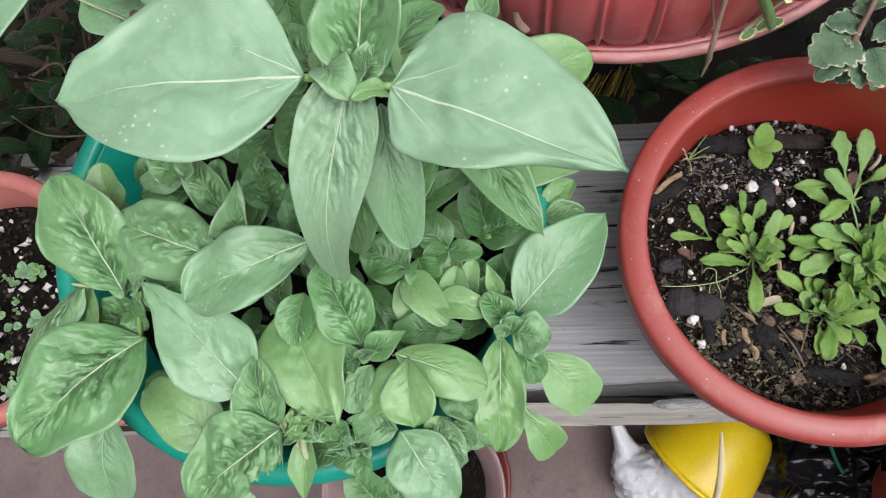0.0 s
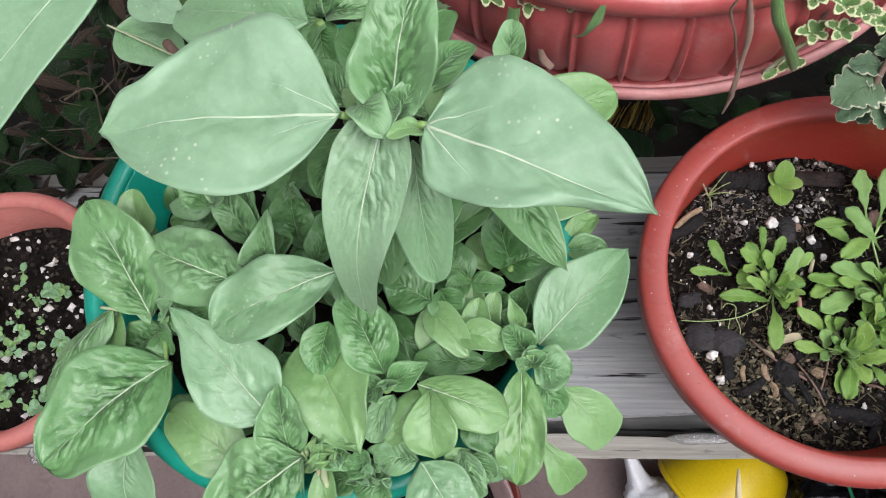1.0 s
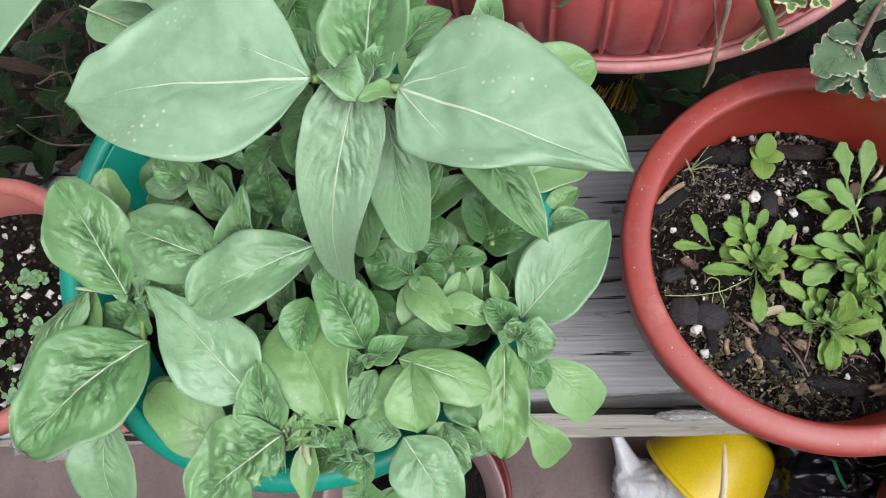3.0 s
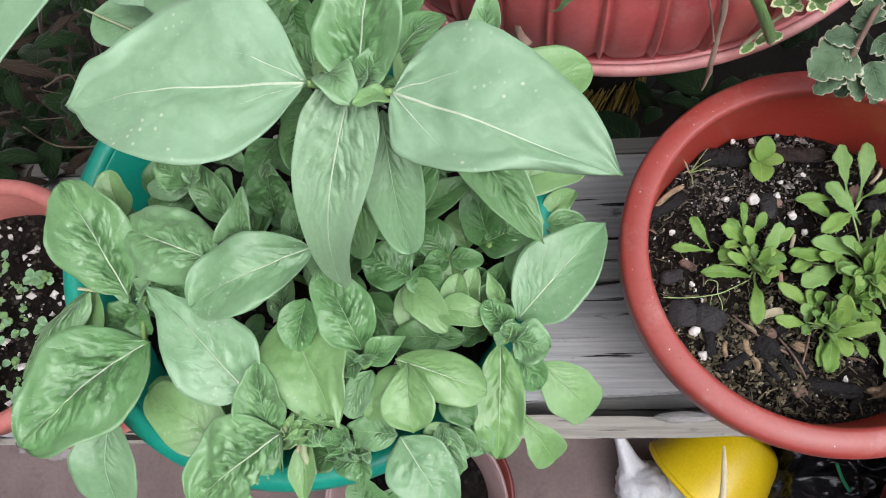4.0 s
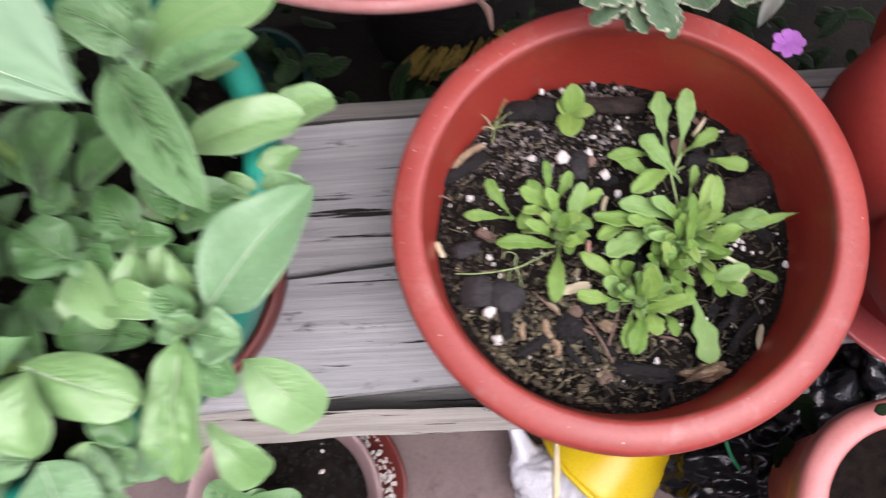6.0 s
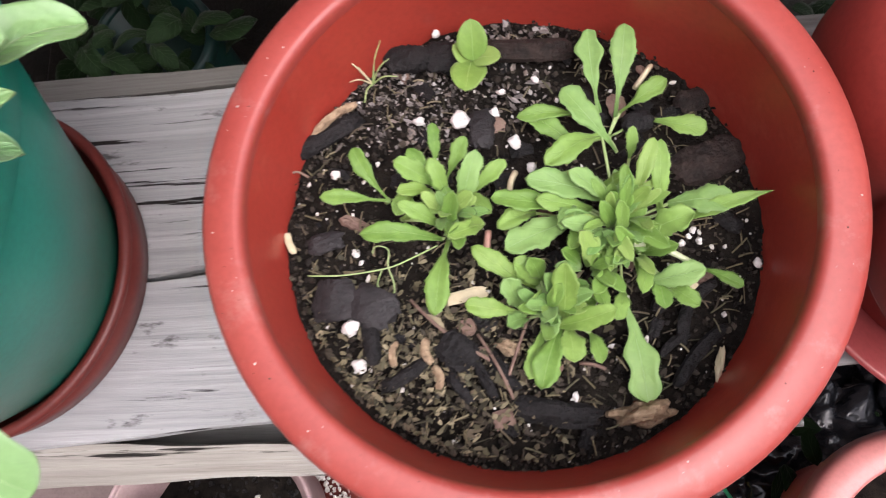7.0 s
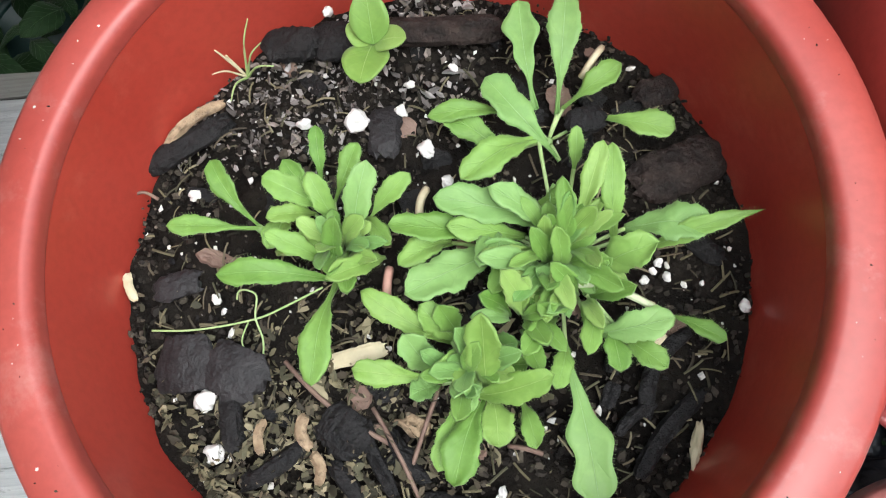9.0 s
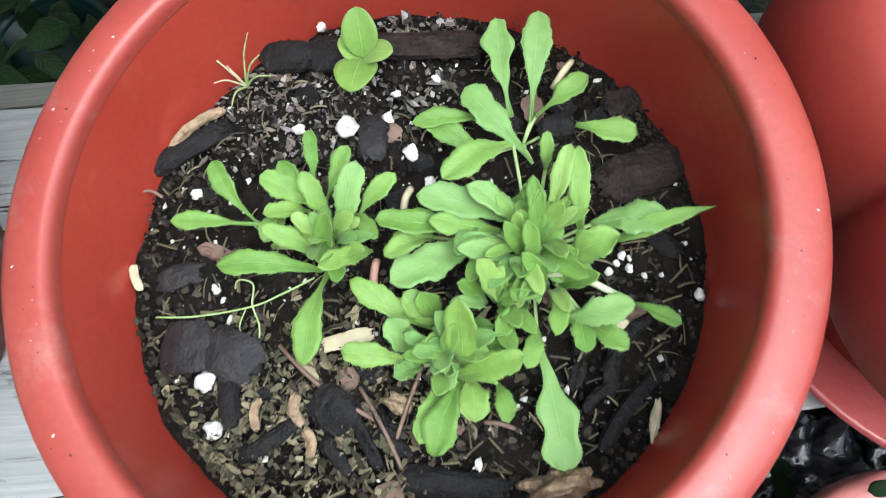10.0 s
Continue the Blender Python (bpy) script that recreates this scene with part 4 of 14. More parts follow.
stuff("leaf_litter", scatter_bits(2300, litter_place, lambda: random.choice((0.0004, 0.0007, 0.0010, 0.0014, 0.0020)), 0.12, 0.5, 7, 0.8), M_LITTER, "dry olive and tan leaf bits on the soil", "leaf litter")
stuff("soil_crumbs", scatter_bits(900, disc_place(TX, TY, 0.135, lambda x, y: 0.786), lambda: random.uniform(0.001, 0.003), 0.7), M_CRUMBS, "dark crumbs of soil in the teal pot", "soil")
stuff("perlite", scatter_bits(70, disc_place(TX, TY, 0.135, lambda x, y: 0.789), lambda: random.choice((0.001, 0.0016, 0.0028)), 0.9, 0.6, 4), M_PERLITE, "white perlite grains in the teal pot", "perlite")
stuff("perlite", scatter_bits(140, disc_place(LX, LY, 0.084, lambda x, y: 0.731), lambda: random.choice((0.001, 0.002, 0.0035)), 0.9, 0.6, 4), M_PERLITE, "coarse white perlite in the sprout pot", "perlite")
stuff("soil_crumbs", scatter_bits(700, disc_place(LX, LY, 0.084, lambda x, y: 0.729), lambda: random.uniform(0.001, 0.003), 0.7), M_CRUMBS, "dark crumbs of soil in the sprout pot", "soil")
stuff("soil_crumbs", scatter_bits(300, disc_place(KX, KY, 0.098, lambda x, y: 0.173), lambda: random.uniform(0.002, 0.005), 0.7), M_CHAR, "dark crumbs of soil in the mauve pot", "soil")
def dish_place():
    a, q = random.uniform(0, 6.28), random.uniform(0.080, 0.117)
    return KX + q * math.cos(a), KY + q * math.sin(a), 0.012 + random.uniform(0.0, 0.004)


stuff("pebbles", scatter_bits(420, dish_place, lambda: random.uniform(0.003, 0.0062), 0.7, 0.4, 6), M_PERLITE, "chalky white pebbles in the saucer of the mauve pot", "pebbles")
stuff("perlite", scatter_bits(22, disc_place(KX, KY, 0.098, lambda x, y: 0.176), lambda: random.choice((0.0015, 0.003, 0.005)), 0.9, 0.6, 4), M_PERLITE, "perlite grains in the mauve pot", "perlite")


def chip(name, at, size, turn, mat, label, category="bark chip", tilt=(0, 0), jag=0.3):
    bm = bmesh.new()
    if size[1] > 0.0012:
        bmesh.ops.create_icosphere(bm, subdivisions=4 if size[1] > 0.0045 else 3, radius=1.0)
        for v in bm.verts:
            p = v.co.copy()
            k = 1 + 0.55 * noise.noise(p * 1.3 + Vector((turn, 0, 0))) + 0.25 * noise.noise(p * 2.9 + Vector((0, turn, 0))) + 0.10 * noise.noise(p * 9)
            v.co = Vector((p.x * size[0], p.y * size[1], p.z * size[2])) * k
            v.co.y += 0.10 * size[1] * (abs(noise.noise(Vector((p.x * 2, p.y * 9, turn)))) - 0.3)
        for f in bm.faces:
            f.smooth = True
    else:
        lump(bm, (0, 0, 0), size, Matrix.Identity(3), jag, 1)
    ob = tagged(part(name, bm, mat), label, category)
    ob.matrix_basis = pose(*at, tilt[0], tilt[1], turn)
    return ob


def shard(name, at, size, turn, mat, label, category="bark chip", tilt=(0, 0)):
    """A thin broken flake with a ragged outline, bowed a little along its length."""
    bm = bmesh.new()
    n, k, bow, p = 22, random.uniform(0, 50), random.uniform(-0.25, 0.45), random.uniform(2.2, 4.5)

    def ring(f, z):
        vs = []
        for i in range(n):
            a = 2 * math.pi * i / n
            c, d = math.cos(a), math.sin(a)
            r = f * (abs(c) ** p + abs(d) ** p) ** (-1 / p) * (1 + 0.28 * noise.noise(Vector((c * 2.2, d * 2.2, k))) + 0.12 * noise.noise(Vector((c * 7, d * 7, k))))
            x, y = c * r * size[0], d * r * size[1]
            h = bow * size[1] * (d * r) ** 2 + 0.35 * size[2] * noise.noise(Vector((x * 700, y * 250, k)))
            vs.append(bm.verts.new((x, y, z + h)))
        return vs
    t = size[2] / 2
    rings = [ring(0.35, t), ring(0.7, t), ring(0.95, t * 0.9), ring(1.0, 0.0), ring(0.95, -t)]
    for lo, up in zip(rings, rings[1:]):
        for i in range(n):
            j = (i + 1) % n
            bm.faces.new((lo[i], up[i], up[j], lo[j]))
    bm.faces.new(rings[0])
    bm.faces.new(rings[-1][::-1])
    bmesh.ops.recalc_face_normals(bm, faces=bm.faces)
    ob = tagged(part(name, bm, mat), label, category)
    ob.matrix_basis = pose(*at, tilt[0], tilt[1], turn)
    return ob


def bark(a, b, width, thick, mat, label, side=0.0, rise=0.001, category="bark chip", name="bark_chip"):
    """A long piece of bark or charred wood with ridges along it and torn ends."""
    a, b = Vector(a), Vector(b)
    n, m = 18, 14
    pts = bend(a, b, rise, n, side)
    seed = a.x * 931 + a.y * 517
    bm, rings = bmesh.new(), []
    for i, p in enumerate(pts):
        d = (pts[min(i + 1, n)] - pts[max(i - 1, 0)]).normalized()
        s = d.cross(Vector((0, 0, 1))).normalized()
        up = s.cross(d)
        end = 1.0 - 0.35 * (abs(2 * i / n - 1) ** 8)
        ring = []
        for j in range(m):
            t = 2 * math.pi * j / m
            ridge = 1 + 0.22 * noise.noise(Vector((i * 0.12, math.cos(t) * 3, math.sin(t) * 3 + seed))) + 0.16 * noise.noise(Vector((i * 0.5, math.cos(t) * 6, math.sin(t) * 6 + seed)))
            torn = d * 0.35 * width * noise.noise(Vector((math.cos(t) * 2.5, math.sin(t) * 2.5, seed + i))) if i in (0, n) else Vector()
            ring.append(bm.verts.new(p + torn + s * (math.cos(t) * 0.5 * width * end * ridge) + up * (math.sin(t) * 0.5 * thick * end * ridge)))
        rings.append(ring)
    for lo, hi in zip(rings, rings[1:]):
        for j in range(m):
            bm.faces.new((lo[j], lo[(j + 1) % m], hi[(j + 1) % m], hi[j]))
    bm.faces.new(rings[0][::-1])
    bm.faces.new(rings[-1])
    bmesh.ops.recalc_face_normals(bm, faces=bm.faces)
    return tagged(part(name, bm, mat), label, category)


# ---------------------------------------------------------------- plants

sunflower = thing("sunflower_plant", "tall young sunflower plant with four broad pale green leaves", "plant")
stalk(sunflower, (-0.0300, 0.2150, 0.7830), (-0.0031, 0.2246, 1.0050), 0.0042, rise=0.0, side=0.03)
leaf(sunflower, (-0.0169, 0.2199, 1.0200), (-0.1215, 0.2185, 1.0150), 0.0830, M_BIG, shape=('left_far', 'left_near'), loose=0.25, rib=True, basal=True, arch=0.05, fold=0.1, roll=-2, ripple=0.06, label='broad pale green leaf')
leaf(sunflower, (0.0160, 0.2151, 1.0180), (0.1002, 0.1757, 1.0200), 0.0690, M_BIG, shape=('right_near', 'right_far'), loose=0.25, rib=True, basal=True, arch=0.05, fold=0.08, roll=4, ripple=0.06, label='broad pale green leaf')
leaf(sunflower, (-0.0024, 0.2207, 1.0120), (-0.0233, 0.1567, 0.9340), 0.0350, M_DRAPE, shape='drape', loose=0.3, rib=True, arch=0.16, fold=0.18, ripple=0.028, bites=((1.0, 0.3, 0.05, 0.6),), label='drooping pale green leaf')
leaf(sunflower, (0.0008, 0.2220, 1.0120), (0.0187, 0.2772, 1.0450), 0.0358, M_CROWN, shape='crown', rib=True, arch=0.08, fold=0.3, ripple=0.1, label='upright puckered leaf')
stalk(sunflower, (-0.0169, 0.2199, 1.0200), (-0.0062, 0.2272, 1.0000), 0.0016, mat=M_STEM, name="leaf_stalk")
stalk(sunflower, (0.0160, 0.2151, 1.0180), (-0.0019, 0.2265, 1.0000), 0.0016, mat=M_STEM, name="leaf_stalk")
leaf(sunflower, (-0.0125, 0.2265, 1.0120), (0.0008, 0.2085, 1.0230), 0.0160, M_CROWN, shape='oval', arch=0.25, fold=0.2, roll=-12, ripple=0.14)
leaf(sunflower, (0.0150, 0.2140, 1.0120), (0.0018, 0.2088, 1.0220), 0.0100, M_LEAF_YELLOW, shape='oval', arch=0.25, fold=0.25, roll=14, ripple=0.10)
leaf(sunflower, (0.0020, 0.2260, 1.0100), (0.0040, 0.2150, 1.0200), 0.0080, M_CROWN, shape='ovate', arch=0.15, fold=0.7, ripple=0.1)
leaf(sunflower, (0.0040, 0.2230, 1.0110), (0.0150, 0.2330, 1.0240), 0.0130, M_CROWN, shape='ovate', arch=0.12, fold=0.5, roll=12, ripple=0.12)
leaf(sunflower, (-0.0020, 0.2230, 1.0110), (-0.0110, 0.2360, 1.0180), 0.0120, M_LEAF, shape='ovate', arch=0.12, fold=0.4, roll=-10, ripple=0.1)
leaf(sunflower, (0.0042, 0.2152, 0.9850), (-0.0190, 0.1731, 0.9300), 0.0330, M_LEAF, shape='ovate', arch=0.1, fold=0.1, ripple=0.04)
leaf(sunflower, (-0.0245, 0.2308, 0.9850), (-0.0416, 0.2060, 0.9650), 0.0217, M_LEAF, shape='ovate', arch=0.1, fold=0.1, ripple=0.04)
leaf(sunflower, (-0.0464, 0.2863, 0.9850), (-0.1299, 0.3187, 0.9550), 0.0458, M_LEAF_PALE, shape='ovate', arch=0.06, fold=0.1, ripple=0.04)
leaf(sunflower, (0.0084, 0.2454, 0.9850), (0.0301, 0.2763, 0.9750), 0.0200, M_LEAF, shape='ovate', arch=0.1, ripple=0.05)
leaf(sunflower, (0.0026, 0.2567, 0.9750), (0.0193, 0.3014, 0.9650), 0.0193, M_LEAF_DARK, shape='ovate', arch=0.1, ripple=0.05)
leaf(sunflower, (-0.0216, 0.2580, 0.9750), (-0.0304, 0.2984, 0.9650), 0.0193, M_LEAF_DARK, shape='ovate', arch=0.1, ripple=0.05)
leaf(sunflower, (-0.0264, 0.2466, 0.9750), (-0.0535, 0.2745, 0.9650), 0.0217, M_LEAF, shape='ovate', arch=0.1, ripple=0.05)

back_plant = thing("sunflower_plant", "small young sunflower plant at the back of the teal pot", "plant", group="young plants")
stalk(back_plant, (-0.0567, 0.3167, 0.9400), (-0.0623, 0.2954, 0.7850), 0.0028)
leaf(back_plant, (-0.0280, 0.3180, 0.9350), (-0.0118, 0.3455, 0.9250), 0.0219, M_LEAF, shape='ovate', arch=0.18, fold=0.32, ripple=0.09)
leaf(back_plant, (-0.0183, 0.3104, 0.9350), (0.0097, 0.3398, 0.9150), 0.0223, M_LEAF_DARK, shape='ovate', arch=0.18, fold=0.32, ripple=0.09)
leaf(back_plant, (-0.0870, 0.3293, 0.9350), (-0.1144, 0.3611, 0.9250), 0.0247, M_LEAF_DARK, shape='ovate', arch=0.18, fold=0.32, ripple=0.09)
leaf(back_plant, (-0.0792, 0.3144, 0.9350), (-0.1055, 0.3412, 0.9250), 0.0192, M_LEAF, shape='ovate', arch=0.18, fold=0.32, ripple=0.09)
leaf(back_plant, (-0.0304, 0.3008, 0.9350), (-0.0220, 0.3374, 0.9050), 0.0226, M_LEAF_DARK, shape='ovate', arch=0.18, fold=0.32, ripple=0.09)
leaf(back_plant, (-0.0586, 0.3219, 0.9350), (-0.0701, 0.3014, 0.9350), 0.0216, M_LEAF, shape='ovate', arch=0.18, fold=0.32, ripple=0.09)
leaf(back_plant, (-0.0575, 0.3201, 0.9350), (-0.0534, 0.2930, 0.9300), 0.0218, M_LEAF_DARK, shape='ovate', arch=0.18, fold=0.32, ripple=0.09)
leaf(back_plant, (-0.0555, 0.3235, 0.9350), (-0.0270, 0.3217, 0.9400), 0.0166, M_LEAF, shape='ovate', arch=0.18, fold=0.32, ripple=0.09)
leaf(back_plant, (-0.0588, 0.3255, 0.9350), (-0.0441, 0.3387, 0.9500), 0.0185, M_LEAF, shape='ovate', arch=0.18, fold=0.32, ripple=0.09)
leaf(back_plant, (-0.0603, 0.3238, 0.9350), (-0.0803, 0.3327, 0.9450), 0.0133, M_LEAF, shape='ovate', arch=0.18, fold=0.32, ripple=0.09)
leaf(back_plant, (-0.0500, 0.3125, 0.9350), (-0.0361, 0.3036, 0.9250), 0.0192, M_LEAF, shape='ovate', arch=0.18, fold=0.32, ripple=0.09)
leaf(back_plant, (-0.0553, 0.2954, 0.9350), (-0.0409, 0.2787, 0.9200), 0.0193, M_LEAF, shape='ovate', arch=0.18, fold=0.32, ripple=0.09)
leaf(back_plant, (-0.0571, 0.3236, 0.9350), (-0.0559, 0.3273, 0.9500), 0.0106, M_CROWN, shape='ovate', arch=0.18, fold=0.32, ripple=0.09)

corner_plant = thing("sunflower_plant", "young sunflower plant leaning out over the pot edge", "plant", group="young plants")
stalk(corner_plant, (0.0302, 0.2742, 0.8800), (0.0055, 0.2622, 0.7850), 0.0028)
leaf(corner_plant, (0.0269, 0.2580, 0.8950), (0.0748, 0.1867, 0.8930), 0.0301, M_LEAF, shape='acute', arch=0.075, fold=0.192, ripple=0.06)
leaf(corner_plant, (0.0457, 0.2482, 0.8950), (0.0978, 0.2610, 0.9050), 0.0171, M_LEAF, shape='ovate', arch=0.075, fold=0.24, ripple=0.045)
leaf(corner_plant, (0.0571, 0.2628, 0.8700), (0.0773, 0.2683, 0.8700), 0.0084, M_LEAF_YELLOW, shape='ovate', arch=0.09, fold=0.24, ripple=0.045)
leaf(corner_plant, (0.0413, 0.2349, 0.8500), (0.1041, 0.2481, 0.8500), 0.0277, M_LEAF_YELLOW, shape='oval', arch=0.12, fold=0.288, ripple=0.045)
leaf(corner_plant, (0.0783, 0.2455, 0.8350), (0.1106, 0.2714, 0.8200), 0.0236, M_LEAF_YELLOW, shape='oval', arch=0.12, fold=0.4, ripple=0.075)
leaf(corner_plant, (0.0762, 0.2162, 0.8350), (0.0970, 0.2368, 0.8350), 0.0158, M_LEAF_YELLOW, shape='ovate', arch=0.12, fold=0.48, ripple=0.12)
leaf(corner_plant, (0.0764, 0.2130, 0.8380), (0.1029, 0.2133, 0.8350), 0.0167, M_LEAF, shape='ovate', arch=0.12, fold=0.48, ripple=0.12)
leaf(corner_plant, (0.0765, 0.2116, 0.8380), (0.0583, 0.2204, 0.8400), 0.0132, M_LEAF_YELLOW, shape='ovate', arch=0.12, fold=0.48, ripple=0.12)
leaf(corner_plant, (0.0753, 0.2104, 0.8380), (0.0404, 0.1977, 0.8420), 0.0198, M_LEAF_DARK, shape='ovate', arch=0.12, fold=0.32, ripple=0.075)
leaf(corner_plant, (0.0431, 0.2422, 0.8380), (0.0340, 0.2628, 0.8450), 0.0141, M_LEAF_DARK, shape='ovate', arch=0.12, fold=0.48, ripple=0.075)
leaf(corner_plant, (0.0373, 0.2688, 0.8900), (0.0050, 0.2836, 0.9050), 0.0249, M_LEAF, shape='ovate', arch=0.09, fold=0.24, ripple=0.075)
leaf(corner_plant, (0.0372, 0.2702, 0.8900), (0.0321, 0.3079, 0.9000), 0.0224, M_LEAF, shape='ovate', arch=0.09, fold=0.24, ripple=0.075)
leaf(corner_plant, (0.0402, 0.2649, 0.8950), (0.0529, 0.2713, 0.9050), 0.0097, M_CROWN, shape='ovate', arch=0.15, fold=0.7, ripple=0.12)
leaf(corner_plant, (0.0394, 0.2644, 0.8950), (0.0330, 0.2567, 0.9000), 0.0102, M_CROWN, shape='ovate', arch=0.15, fold=0.7, ripple=0.12)
leaf(corner_plant, (0.0385, 0.2667, 0.8920), (0.0451, 0.2502, 0.9000), 0.0103, M_CROWN, shape='ovate', arch=0.15, fold=0.64, ripple=0.12)
leaf(corner_plant, (-0.0230, 0.2565, 0.8700), (-0.0141, 0.2091, 0.8800), 0.0313, M_LEAF, shape='ovate', arch=0.09, fold=0.24, ripple=0.075)
leaf(corner_plant, (0.0431, 0.3103, 0.8900), (0.0473, 0.3381, 0.9000), 0.0197, M_LEAF, shape='ovate', arch=0.09, fold=0.4, ripple=0.03)

left_plant = thing("sunflower_plant", "bushy young sunflower plant with wrinkled green leaves", "plant", group="young plants")
stalk(left_plant, (-0.1559, 0.1607, 0.8850), (-0.1396, 0.1738, 0.7850), 0.0030)
leaf(left_plant, (-0.1613, 0.1649, 0.8900), (-0.1956, 0.2263, 0.9150), 0.0420, M_LEAF, shape='ovate', arch=0.15, fold=0.288, ripple=0.15, rib=True, roll=8)
leaf(left_plant, (-0.1453, 0.1380, 0.8900), (-0.2013, 0.0807, 0.9050), 0.0624, M_LEAF, shape='ovate', arch=0.105, fold=0.16, ripple=0.09, rib=True)
leaf(left_plant, (-0.1875, 0.1680, 0.8880), (-0.2345, 0.1198, 0.8700), 0.0259, M_LEAF, shape='ovate', arch=0.09, fold=-0.48, ripple=0.075, roll=14)
leaf(left_plant, (-0.1877, 0.1713, 0.8800), (-0.2046, 0.1168, 0.8680), 0.0230, M_LEAF_YELLOW, shape='ovate', arch=0.06, fold=0.16, ripple=0.06)
leaf(left_plant, (-0.1610, 0.1582, 0.8720), (-0.1922, 0.1464, 0.8680), 0.0265, M_LEAF_DARK, shape='ovate', arch=0.075, fold=0.16, ripple=0.18)
leaf(left_plant, (-0.1465, 0.1660, 0.8950), (-0.1159, 0.1551, 0.8880), 0.0213, M_LEAF, shape='ovate', arch=0.12, fold=0.48, ripple=0.09)
leaf(left_plant, (-0.1858, 0.0989, 0.8550), (-0.1894, 0.0457, 0.8300), 0.0422, M_LEAF_PALE, shape='oval', arch=0.12, fold=0.16, ripple=0.045)
leaf(left_plant, (-0.1814, 0.2161, 0.8750), (-0.1851, 0.2427, 0.8900), 0.0250, M_LEAF_YELLOW, shape='ovate', arch=0.12, fold=0.32, ripple=0.06)
leaf(left_plant, (-0.1588, 0.1559, 0.8850), (-0.1484, 0.1426, 0.8850), 0.0155, M_LEAF_DARK, shape='ovate', arch=0.12, fold=0.32, ripple=0.15)
leaf(left_plant, (-0.1741, 0.1866, 0.8850), (-0.1620, 0.1604, 0.8880), 0.0124, M_CROWN, shape='ovate', arch=0.15, fold=0.7, ripple=0.15)
leaf(left_plant, (-0.1535, 0.1646, 0.8900), (-0.1431, 0.1719, 0.9000), 0.0121, M_CROWN, shape='ovate', arch=0.15, fold=0.7, ripple=0.15)
leaf(left_plant, (-0.2219, 0.1140, 0.8680), (-0.2333, 0.1014, 0.8620), 0.0163, M_BIG, shape='ovate', arch=0.15)
stalk(left_plant, (-0.1947, 0.1700, 0.8880), (-0.1627, 0.1658, 0.8860), 0.0011, mat=M_STEM_PALE, name="leaf_stalk")
stalk(left_plant, (-0.1472, 0.1353, 0.8920), (-0.1556, 0.1560, 0.8840), 0.0014, name="leaf_stalk")

mid_plant = thing("sunflower_plant", "young sunflower plant with curled puckered leaves", "plant", group="young plants")
stalk(mid_plant, (-0.0849, 0.1826, 0.8850), (-0.0843, 0.1908, 0.7850), 0.0030)
leaf(mid_plant, (-0.1002, 0.1784, 0.9050), (-0.1623, 0.2026, 0.9050), 0.0441, M_CROWN, shape='oval', arch=0.18, fold=-0.56, ripple=0.195, rib=True)
leaf(mid_plant, (-0.0483, 0.1855, 0.9050), (-0.1136, 0.1537, 0.9100), 0.0414, M_LEAF_PALE, shape='oval', arch=0.12, fold=0.192, ripple=0.12, rib=True)
leaf(mid_plant, (-0.0924, 0.1850, 0.8900), (-0.0835, 0.2148, 0.9250), 0.0228, M_CROWN, shape='lance', arch=0.075, fold=0.56, ripple=0.2)
leaf(mid_plant, (-0.0832, 0.2145, 0.8750), (-0.0834, 0.2402, 0.8950), 0.0267, M_LEAF_DARK, shape='ovate', arch=0.12, fold=0.48, ripple=0.2)
leaf(mid_plant, (-0.0677, 0.1959, 0.8800), (-0.0598, 0.2247, 0.8900), 0.0174, M_LEAF_DARK, shape='ovate', arch=0.12, fold=0.48, ripple=0.18)
leaf(mid_plant, (-0.0552, 0.1601, 0.8930), (-0.0608, 0.1306, 0.8900), 0.0226, M_LEAF, shape='ovate', arch=0.075, fold=0.32, ripple=0.09)
leaf(mid_plant, (-0.0720, 0.1535, 0.8800), (-0.0342, 0.0905, 0.8930), 0.0482, M_LEAF_YELLOW, shape='acute', arch=0.09, fold=0.192, ripple=0.075, rib=False)
leaf(mid_plant, (-0.0724, 0.0884, 0.8850), (-0.0790, 0.1262, 0.9000), 0.0274, M_LEAF, shape='acute', arch=0.075, fold=0.32, ripple=0.15)
leaf(mid_plant, (-0.0644, 0.0888, 0.8920), (-0.1139, 0.0537, 0.8850), 0.0529, M_LEAF, shape='ovate', arch=0.09, fold=0.08, ripple=0.12, rib=True, bites=((0.28, -0.95, 0.14, 0.45), (0.42, -1.0, 0.06, 0.5)))
leaf(mid_plant, (-0.1043, 0.0823, 0.8700), (-0.1546, 0.1123, 0.8680), 0.0356, M_LEAF_YELLOW, shape='ovate', arch=0.09, fold=0.16, ripple=0.06)
leaf(mid_plant, (-0.0841, 0.1075, 0.8880), (-0.1425, 0.1664, 0.9050), 0.0475, M_LEAF_PALE, shape='taper', arch=0.09, fold=0.192, ripple=0.09, rib=True)
leaf(mid_plant, (-0.1154, 0.2139, 0.8650), (-0.1362, 0.2466, 0.8800), 0.0224, M_LEAF, shape='ovate', arch=0.15, fold=0.32, ripple=0.12)
leaf(mid_plant, (-0.1187, 0.2168, 0.8620), (-0.1187, 0.2474, 0.8750), 0.0194, M_LEAF, shape='ovate', arch=0.15, fold=0.32, ripple=0.12)
leaf(mid_plant, (-0.1376, 0.2338, 0.8750), (-0.1699, 0.2382, 0.8700), 0.0180, M_LEAF_PALE, shape='ovate', arch=0.15, fold=-0.32, ripple=0.12)
leaf(mid_plant, (-0.1362, 0.2319, 0.8850), (-0.1499, 0.2451, 0.8950), 0.0184, M_LEAF, shape='ovate', arch=0.15, fold=0.48, ripple=0.2)
